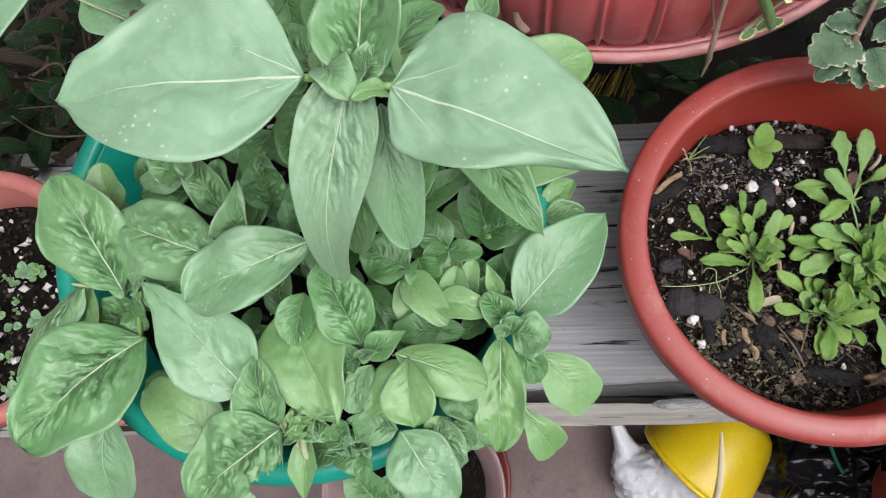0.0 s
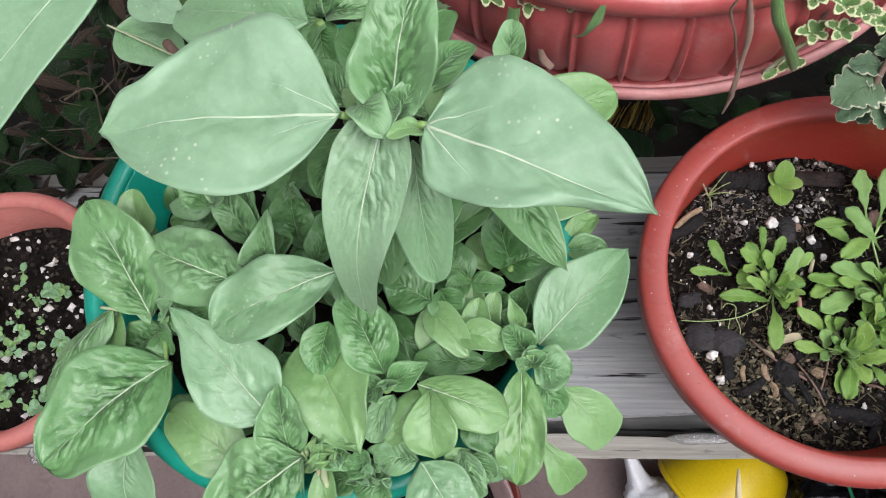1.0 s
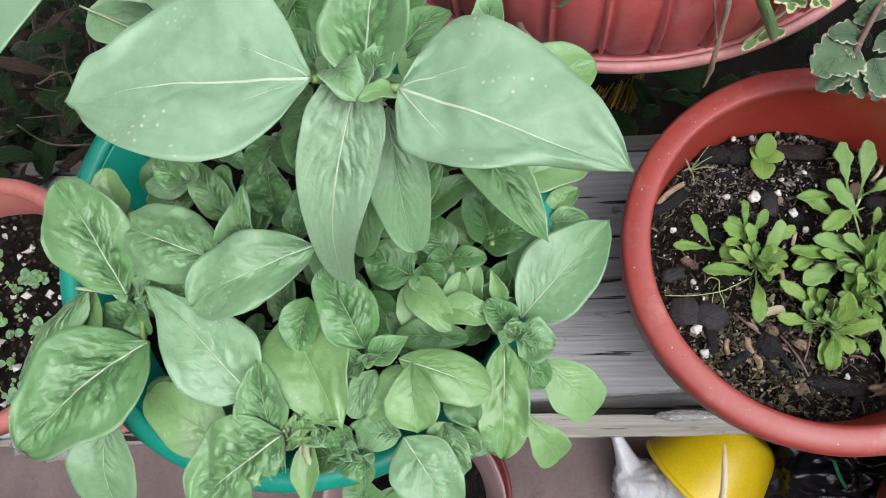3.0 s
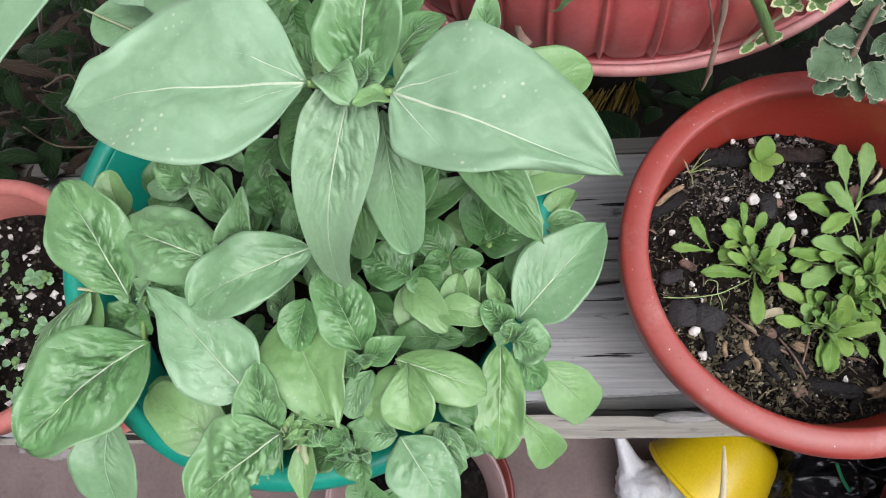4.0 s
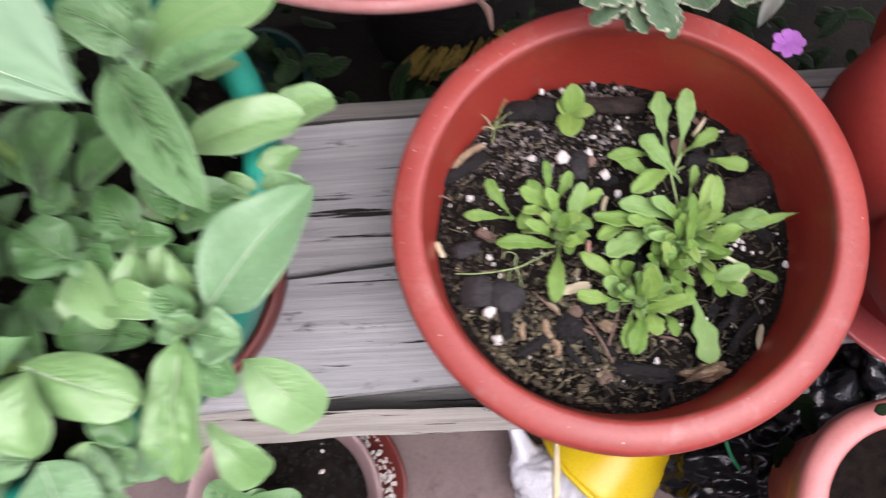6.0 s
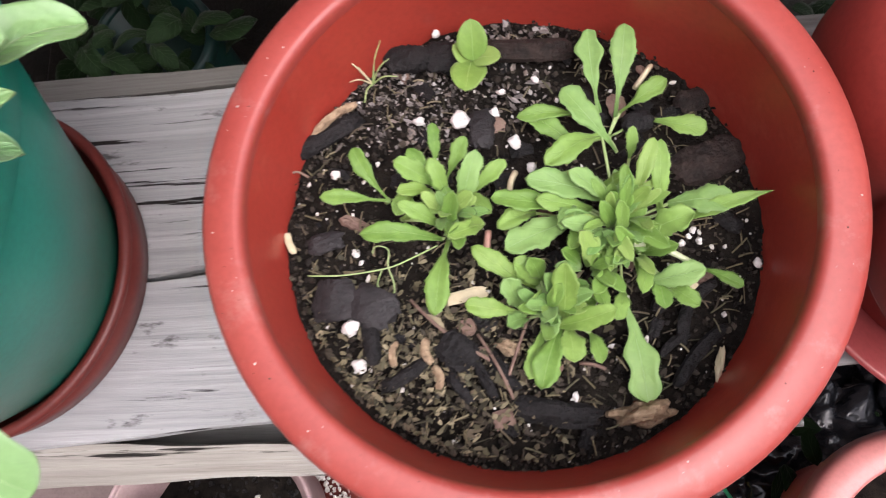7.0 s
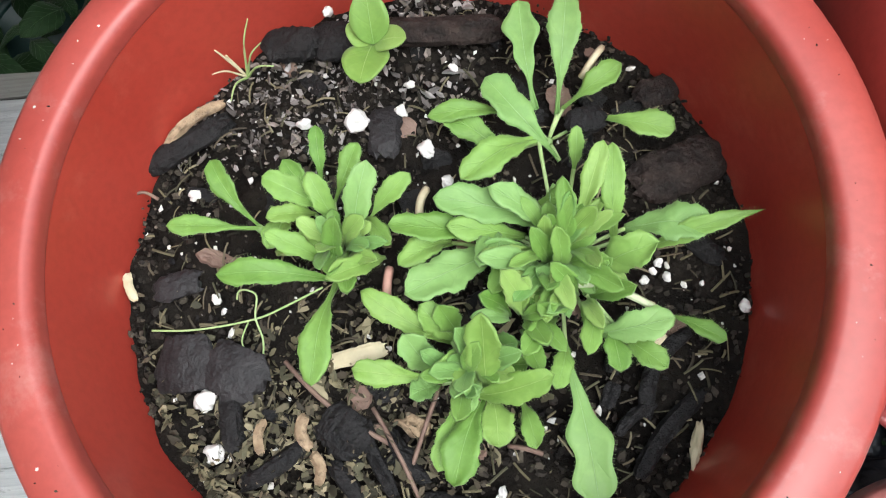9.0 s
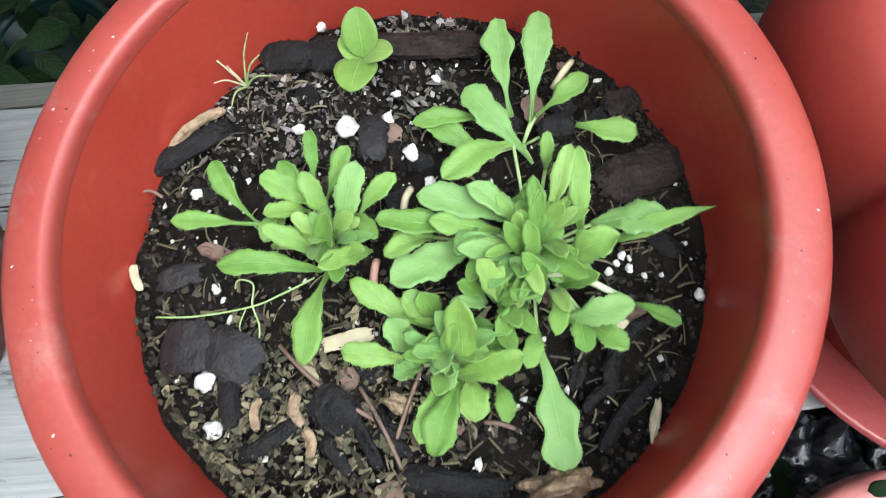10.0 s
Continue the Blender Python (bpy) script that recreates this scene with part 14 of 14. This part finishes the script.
leaf(mid_plant, (-0.0786, 0.2352, 0.9000), (-0.0766, 0.2274, 0.9074), 0.0035, M_LEAF_YELLOW, shape='ovate', arch=0.15, fold=0.75, roll=-13, ripple=0.12, nu=12, nv=8)
leaf(mid_plant, (-0.0786, 0.2352, 0.9000), (-0.0796, 0.2255, 0.9095), 0.0041, M_CROWN, shape='ovate', arch=0.15, fold=0.65, roll=0, ripple=0.12, nu=12, nv=8)
leaf(mid_plant, (-0.0786, 0.2352, 0.9000), (-0.0698, 0.2261, 0.9089), 0.0050, M_CROWN, shape='ovate', arch=0.15, fold=0.84, roll=6, ripple=0.12, nu=12, nv=8)
leaf(mid_plant, (-0.0786, 0.2352, 0.9000), (-0.0768, 0.2384, 0.9045), 0.0044, M_CROWN, shape='ovate', arch=0.15, fold=0.69, roll=-30, ripple=0.12, nu=12, nv=8)
leaf(mid_plant, (-0.0786, 0.2352, 0.9000), (-0.0835, 0.2294, 0.9023), 0.0050, M_LEAF_YELLOW, shape='ovate', arch=0.15, fold=0.59, roll=18, ripple=0.12, nu=12, nv=8)
leaf(inner_plant, (0.0211, 0.1711, 0.8380), (0.0193, 0.1916, 0.8500), 0.0172, M_LEAF_YELLOW, shape='ovate', arch=0.14, fold=0.35, ripple=0.06, nu=20, nv=10)
leaf(inner_plant, (0.0340, 0.1610, 0.8360), (0.0495, 0.1748, 0.8480), 0.0159, M_LEAF, shape='ovate', arch=0.14, fold=0.35, ripple=0.06, nu=20, nv=10)
leaf(inner_plant, (0.0288, 0.1633, 0.8400), (0.0347, 0.1851, 0.8520), 0.0151, M_LEAF_YELLOW, shape='ovate', arch=0.14, fold=0.35, ripple=0.06, nu=20, nv=10)
leaf(inner_plant, (0.0411, 0.1718, 0.8300), (0.0551, 0.1894, 0.8420), 0.0168, M_LEAF_DARK, shape='ovate', arch=0.14, fold=0.35, ripple=0.06, nu=20, nv=10)
leaf(inner_plant, (0.0449, 0.1567, 0.8340), (0.0575, 0.1645, 0.8460), 0.0153, M_LEAF, shape='ovate', arch=0.14, fold=0.35, ripple=0.06, nu=20, nv=10)
leaf(inner_plant, (0.0246, 0.1807, 0.8260), (0.0432, 0.1823, 0.8380), 0.0177, M_LEAF_DARK, shape='ovate', arch=0.14, fold=0.35, ripple=0.06, nu=20, nv=10)
leaf(inner_plant, (0.0056, 0.1932, 0.8240), (0.0254, 0.1785, 0.8360), 0.0164, M_LEAF_DARK, shape='ovate', arch=0.14, fold=0.35, ripple=0.06, nu=20, nv=10)
leaf(inner_plant, (0.0355, 0.1512, 0.8260), (0.0255, 0.1395, 0.8380), 0.0156, M_LEAF_DARK, shape='ovate', arch=0.14, fold=0.35, ripple=0.06, nu=20, nv=10)
leaf(inner_plant, (0.0573, 0.1651, 0.8240), (0.0461, 0.1855, 0.8360), 0.0178, M_LEAF_DARK, shape='ovate', arch=0.14, fold=0.35, ripple=0.06, nu=20, nv=10)
leaf(inner_plant, (-0.0124, 0.2400, 0.8480), (0.0021, 0.2496, 0.8600), 0.0235, M_LEAF_DARK, shape='ovate', arch=0.14, fold=0.35, ripple=0.06, nu=20, nv=10)
leaf(inner_plant, (-0.0344, 0.2413, 0.8480), (-0.0463, 0.2527, 0.8600), 0.0235, M_LEAF_DARK, shape='ovate', arch=0.14, fold=0.35, ripple=0.06, nu=20, nv=10)
leaf(inner_plant, (-0.0639, 0.2391, 0.8480), (-0.0498, 0.2491, 0.8600), 0.0202, M_LEAF_DARK, shape='ovate', arch=0.14, fold=0.35, ripple=0.06, nu=20, nv=10)
leaf(inner_plant, (-0.0570, 0.1913, 0.8280), (-0.0652, 0.2037, 0.8400), 0.0212, M_LEAF_DARK, shape='ovate', arch=0.14, fold=0.35, ripple=0.06, nu=20, nv=10)
leaf(inner_plant, (-0.0526, 0.1614, 0.8280), (-0.0582, 0.1455, 0.8400), 0.0212, M_LEAF_DARK, shape='ovate', arch=0.14, fold=0.35, ripple=0.06, nu=20, nv=10)
stalk(inner_plant, (0.0261, 0.1677, 0.8360), (0.0023, 0.1792, 0.7850), 0.0016)
stalk(inner_plant, (0.0416, 0.1582, 0.8360), (0.0144, 0.1718, 0.7850), 0.0016)
stalk(inner_plant, (0.0490, 0.1703, 0.8360), (0.0202, 0.1812, 0.7850), 0.0016)
leaf(sunflower, (0.0066, 0.2209, 0.9920), (0.0123, 0.1685, 0.9500), 0.0278, M_LEAF_PALE, shape='ovate', loose=0.4, arch=0.08, fold=0.15, ripple=0.04)
leaf(sunflower, (-0.0106, 0.2230, 0.9900), (-0.0296, 0.2027, 0.9650), 0.0196, M_LEAF_PALE, shape='ovate', loose=0.4, arch=0.08, fold=0.15, ripple=0.04)
leaf(sunflower, (-0.0098, 0.2305, 0.9900), (-0.0263, 0.2625, 0.9700), 0.0185, M_LEAF_YELLOW, shape='ovate', loose=0.4, arch=0.08, fold=0.2, ripple=0.05)
leaf(sunflower, (0.0139, 0.2316, 0.9900), (0.0254, 0.2646, 0.9700), 0.0162, M_LEAF_YELLOW, shape='ovate', loose=0.4, arch=0.08, fold=0.2, ripple=0.05)


# ---------------------------------------------------------------- undergrowth behind the bench
def blades_stuff(name, count, place, size, mat, label, category, shape="ovate", slim=0.5, lift=0.5):
    acc = bmesh.new()
    for _ in range(count):
        p = Vector(place())
        a, ln = random.uniform(0, 6.28), size()
        q = p + Vector((math.cos(a) * ln, math.sin(a) * ln, random.uniform(-lift, lift) * ln))
        b = blade_mesh(p, q, ln * slim * random.uniform(0.7, 1.3), shape, random.uniform(0.0, 0.25), random.uniform(-0.3, 0.5), random.uniform(-40, 40), 0.08, 0.1, 7, 4)
        me = bpy.data.meshes.new("blade")
        b.to_mesh(me)
        b.free()
        acc.from_mesh(me)
        bpy.data.meshes.remove(me)
    return tagged(part(name, acc, mat), label, category, kind="stuff")


def box_place(x0, x1, y0, y1, z0, z1):
    return lambda: (random.uniform(x0, x1), random.uniform(y0, y1), random.uniform(z0, z1))


random.seed(11)
# the weeds look dark because their colour already contains the shade
blades_stuff("undergrowth", 420, box_place(-0.9, 1.0, 0.42, 0.95, 0.2, 0.55), lambda: random.uniform(0.03, 0.08), M_SHADED_WEED, "dark green undergrowth behind the bench", "foliage")
blades_stuff("undergrowth", 120, box_place(-0.62, -0.16, 0.40, 0.62, 0.5, 0.70), lambda: random.uniform(0.02, 0.06), M_SHADED_WEED, "dark green leaves behind the pots", "foliage")
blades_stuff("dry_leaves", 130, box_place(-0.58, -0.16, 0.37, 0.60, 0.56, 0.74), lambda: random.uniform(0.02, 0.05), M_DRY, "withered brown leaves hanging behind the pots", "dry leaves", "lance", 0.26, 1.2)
blades_stuff("undergrowth", 90, box_place(-0.62, -0.20, 0.30, 0.42, 0.605, 0.66), lambda: random.uniform(0.02, 0.05), M_SHADED_WEED, "dark green leaves lying over the back of the bench", "foliage")
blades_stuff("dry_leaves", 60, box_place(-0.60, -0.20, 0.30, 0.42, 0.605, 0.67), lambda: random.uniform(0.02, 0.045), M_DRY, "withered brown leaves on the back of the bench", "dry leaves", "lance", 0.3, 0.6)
blades_stuff("undergrowth", 60, box_place(-0.2, 0.36, 0.40, 0.60, 0.3, 0.52), lambda: random.uniform(0.02, 0.06), M_SHADED_WEED, "dark green undergrowth at the back of the bench", "foliage")
blades_stuff("undergrowth", 90, box_place(0.36, 0.62, 0.42, 0.60, 0.45, 0.66), lambda: random.uniform(0.015, 0.04), M_SHADED_WEED, "small dark weeds beyond the bench", "foliage")
blades_stuff("undergrowth", 60, box_place(0.50, 0.75, -0.02, 0.12, 0.15, 0.45), lambda: random.uniform(0.015, 0.05), M_SHADED_WEED, "dark weeds below the bench end", "foliage")

# these leaves hold their shade in the material colour
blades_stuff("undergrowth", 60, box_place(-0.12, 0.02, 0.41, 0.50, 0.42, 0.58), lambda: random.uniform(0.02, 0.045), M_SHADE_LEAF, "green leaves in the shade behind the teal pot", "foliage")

# withered vines tangled behind the pots
random.seed(31)
for k in range(16):
    x, y = random.uniform(-0.46, -0.16), random.uniform(0.36, 0.50)
    pts = [(x, y, random.uniform(0.56, 0.64))]
    for i in range(5):
        x, y = x + random.gauss(0.0, 0.035), y + random.gauss(0.0, 0.030)
        pts.append((x, max(0.375, y), min(0.80, pts[-1][2] + random.uniform(-0.01, 0.05))))
    creeper(pts, random.uniform(0.0005, 0.0014), M_VINE, "dry brown vine tangled behind the pots", "vine", "dry_vine")

# dark stakes among the withered stems
for a, b, r in (((-0.215, 0.395, 0.30), (-0.175, 0.400, 0.80), 0.011), ((-0.26, 0.43, 0.30), (-0.225, 0.395, 0.81), 0.004), ((-0.30, 0.40, 0.30), (-0.24, 0.37, 0.74), 0.003)):
    tagged(smooth(part("garden_stake", tube(bend(a, b, 0, 8, 0.05), r, 8), M_CHAR if r > 0.01 else M_TWIG)), "dark weathered stake in the bed behind", "stake")


# ---------------------------------------------------------------- things under the bench
def crumpled(name, at, size, mat, label, category, folds=1.0, seed=0.0, sub=5, knot=None):
    """A crumpled film bag: creased sheet over a lumpy filling, its foot flat on the ground."""
    bm = bmesh.new()
    bmesh.ops.create_icosphere(bm, subdivisions=sub, radius=1.0)
    for v in bm.verts:
        p = v.co.copy()
        r = 1 + 0.22 * noise.noise(p * 1.3 + Vector((seed, 0, 0)))
        r += folds * 0.16 * (abs(noise.noise(p * 3.1 + Vector((0, seed, 0)))) * 2 - 0.5)
        r += folds * 0.07 * (abs(noise.noise(p * 7.3 + Vector((0, 0, seed)))) * 2 - 0.5)
        r += folds * 0.035 * (abs(noise.noise(p * 15 + Vector((seed, seed, 0)))) * 2 - 0.5)
        q = Vector((p.x * size[0] * r, p.y * size[1] * r, p.z * size[2] * r))
        if knot:
            k = max(0.0, p.normalized().dot(Vector(knot).normalized()) - 0.86) / 0.14
            q += Vector(knot) * k * k * k
        q.z = max(q.z, -at[2] + 0.004)
        v.co = q
    ob = smooth(tagged(part(name, bm, mat), label, category))
    ob.location = at
    return ob


crumpled("plastic_bag", (0.236, 0.006, 0.055), (0.045, 0.045, 0.055), M_WHITE_BAG, "crumpled white plastic bag on the ground", "plastic bag", 0.6, 3.0, 5, (-0.024, 0.055, 0.020))
crumpled("plastic_bag", (0.290, -0.012, 0.045), (0.055, 0.05, 0.045), M_WHITE_BAG, "pale blue-white plastic bag on the ground", "plastic bag", 0.5, 7.0)
crumpled("rubbish_bag", (0.575, 0.045, 0.110), (0.160, 0.125, 0.110), M_BLACK_BAG, "shiny black rubbish bag below the bench", "rubbish bag", 1.0, 11.0, 6)
crumpled("rubbish_bag", (0.76, 0.110, 0.10), (0.13, 0.12, 0.10), M_BLACK_BAG, "shiny black rubbish bag below the bench", "rubbish bag", 1.0, 19.0, 6)

crumpled("plastic_scrap", (-0.405, 0.084, 0.588), (0.044, 0.020, 0.010), M_FILM, "crumpled dusty clear plastic scrap on the bench edge", "plastic scrap", 1.4, 5.0, 4)
crumpled("plastic_scrap", (0.205, 0.104, 0.584), (0.030, 0.005, 0.004), M_FILM, "torn clear plastic scrap under the red pot", "plastic scrap", 1.4, 9.0, 4)

# yellow bucket lying on its side
bucket = thing("bucket", "yellow plastic bucket lying on the ground", "bucket", (0.312, 0.011, 0.096))
shell = smooth(part("shell", lathe([(0.0885, 0.0), (0.0905, 0.001), (0.0885, 0.010), (0.0745, 0.060), (0.0600, 0.098), (0.0500, 0.112), (0.0400, 0.118), (0.001, 0.120), (0.001, 0.117), (0.0380, 0.115), (0.0480, 0.108), (0.0580, 0.096), (0.0720, 0.059), (0.0860, 0.010)], (0, 0, 0)), M_YELLOW, bucket))
rim = smooth(part("rim", lathe([(0.0875, -0.003), (0.0920, -0.003), (0.0935, 0.0), (0.0920, 0.004), (0.0890, 0.005)], (0, 0, 0)), M_YELLOW, bucket, "thick rolled rim"))
for o in (shell, rim):
    o.matrix_basis = pose(0, 0, 0, 0, 72, 46)
creeper([(0.2325, 0.0790, 0.5920), (0.2290, 0.0300, 0.5780), (0.2230, -0.0250, 0.5000), (0.2150, -0.0750, 0.3000), (0.2100, -0.1000, 0.0)], [min(0.0032, 0.0012 + 0.0006 * i) for i in range(25)], M_ROPE, "thin pale pointed stick leaning before the bucket", "stick", "garden_stick")
tagged(smooth(part("string", tube(bend((0.468, 0.052, 0.222), (0.488, 0.016, 0.200), 0.004, 10, 0.08), 0.0022, 8), M_STRING)), "bright green string on the black bag", "string")

# broom behind the bench with its bristles towards the path
broom = thing("broom", "old broom with yellow bristles behind the bench", "broom", (0.19, 0.52, 0.46))
acc_v, acc_f = [], []
random.seed(4)
for i in range(110):
    x = -0.035 + 0.07 * random.random()
    a = Vector((x, 0.02, -0.02 + random.uniform(-0.012, 0.012)))
    b = a + Vector((x * 0.5 + random.uniform(-0.006, 0.006) - 0.038, -0.06 + random.uniform(-0.008, 0.008), random.uniform(-0.012, 0.012)))
    k = len(acc_v)
    for p in (a, b):
        for dx, dz in ((-0.0009, -0.0008), (0.0009, -0.0008), (0, 0.0012)):
            acc_v.append((p.x + dx, p.y, p.z + dz))
    acc_f += [(k, k + 1, k + 4, k + 3), (k + 1, k + 2, k + 5, k + 4), (k + 2, k, k + 3, k + 5), (k + 3, k + 4, k + 5)]
me = bpy.data.meshes.new("bristles")
me.from_pydata(acc_v, [], acc_f)
me.materials.append(M_BRISTLE)
ob = new("bristles", me)
ob.parent = broom
bm = bmesh.new()
bmesh.ops.create_cube(bm, size=1, matrix=pose(0, 0.035, -0.02) @ Matrix.Diagonal((0.09, 0.04, 0.035, 1)))
bmesh.ops.bevel(bm, geom=bm.edges[:], offset=0.006, segments=2, affect="EDGES")
part("head", bm, M_CHAR, broom)
smooth(part("handle", tube([(0, 0.04, -0.02), (0.1, 0.3, -0.25), (0.2, 0.55, -0.5)], 0.011, 10), M_CHAR, broom))

# dark board lying behind the bench below the planter
shelf = thing("shelf_board", "dark shaded board behind the bench", "board", (0.2, 0.52, 0.36))
bm = bmesh.new()
bmesh.ops.create_cube(bm, size=1, matrix=Matrix.Diagonal((0.9, 0.16, 0.03, 1)))
bmesh.ops.bevel(bm, geom=bm.edges[:], offset=0.004, segments=1, affect="EDGES")
# the board's shade is given by this near-black colour
part("board", bm, M_NEAR_BLACK, shelf)
for x in (-0.4, 0.4):
    bm = bmesh.new()
    bmesh.ops.create_cube(bm, size=1, matrix=pose(x, 0, -0.16) @ Matrix.Diagonal((0.05, 0.1, 0.30, 1)))
    part("support", bm, M_CHAR, shelf)


# plain unseen walls, added to close the place and cut off low skylight
bm = bmesh.new()
bmesh.ops.create_cube(bm, size=1, matrix=pose(0.3, 2.0, 1.6) @ Matrix.Diagonal((7.0, 0.2, 3.2, 1)))
tagged(part("wall_north", bm, M_CONCRETE), "plain dull brown unseen wall added to block low sky", "wall", kind="structure")
bm = bmesh.new()
bmesh.ops.create_cube(bm, size=1, matrix=pose(-1.9, 0.0, 1.6) @ Matrix.Diagonal((0.2, 4.0, 3.2, 1)))
tagged(part("wall_west", bm, M_CONCRETE), "plain dull brown unseen wall added to block low sky", "wall", kind="structure")
bm = bmesh.new()
bmesh.ops.create_cube(bm, size=1, matrix=pose(0.3, -1.9, 1.6) @ Matrix.Diagonal((7.0, 0.2, 3.2, 1)))
tagged(part("wall_south", bm, M_CONCRETE), "plain dull brown unseen south wall added to block low sky", "wall", kind="structure")


# grit and dust specks lying on the lip of the red pot
def lip_place():
    a, q = random.uniform(0, 6.283), random.random()
    r = 0.1225 + 0.0120 * q
    return (RX + r * math.cos(a), RY + 0.0015 + r * math.sin(a), BENCH + 0.1671 - 0.0021 * q ** 1.5)


stuff("grit_specks", scatter_bits(46, lip_place, lambda: random.choice((0.0002, 0.0003, 0.0003, 0.0006)), 0.5, 0.6, 5), M_PERLITE, "pale grit specks on the lip of the red pot", "grit")
stuff("soil_specks", scatter_bits(40, lip_place, lambda: random.choice((0.0002, 0.0003, 0.0005)), 0.5, 0.6, 5), M_CRUMBS, "dark soil specks on the lip of the red pot", "soil")
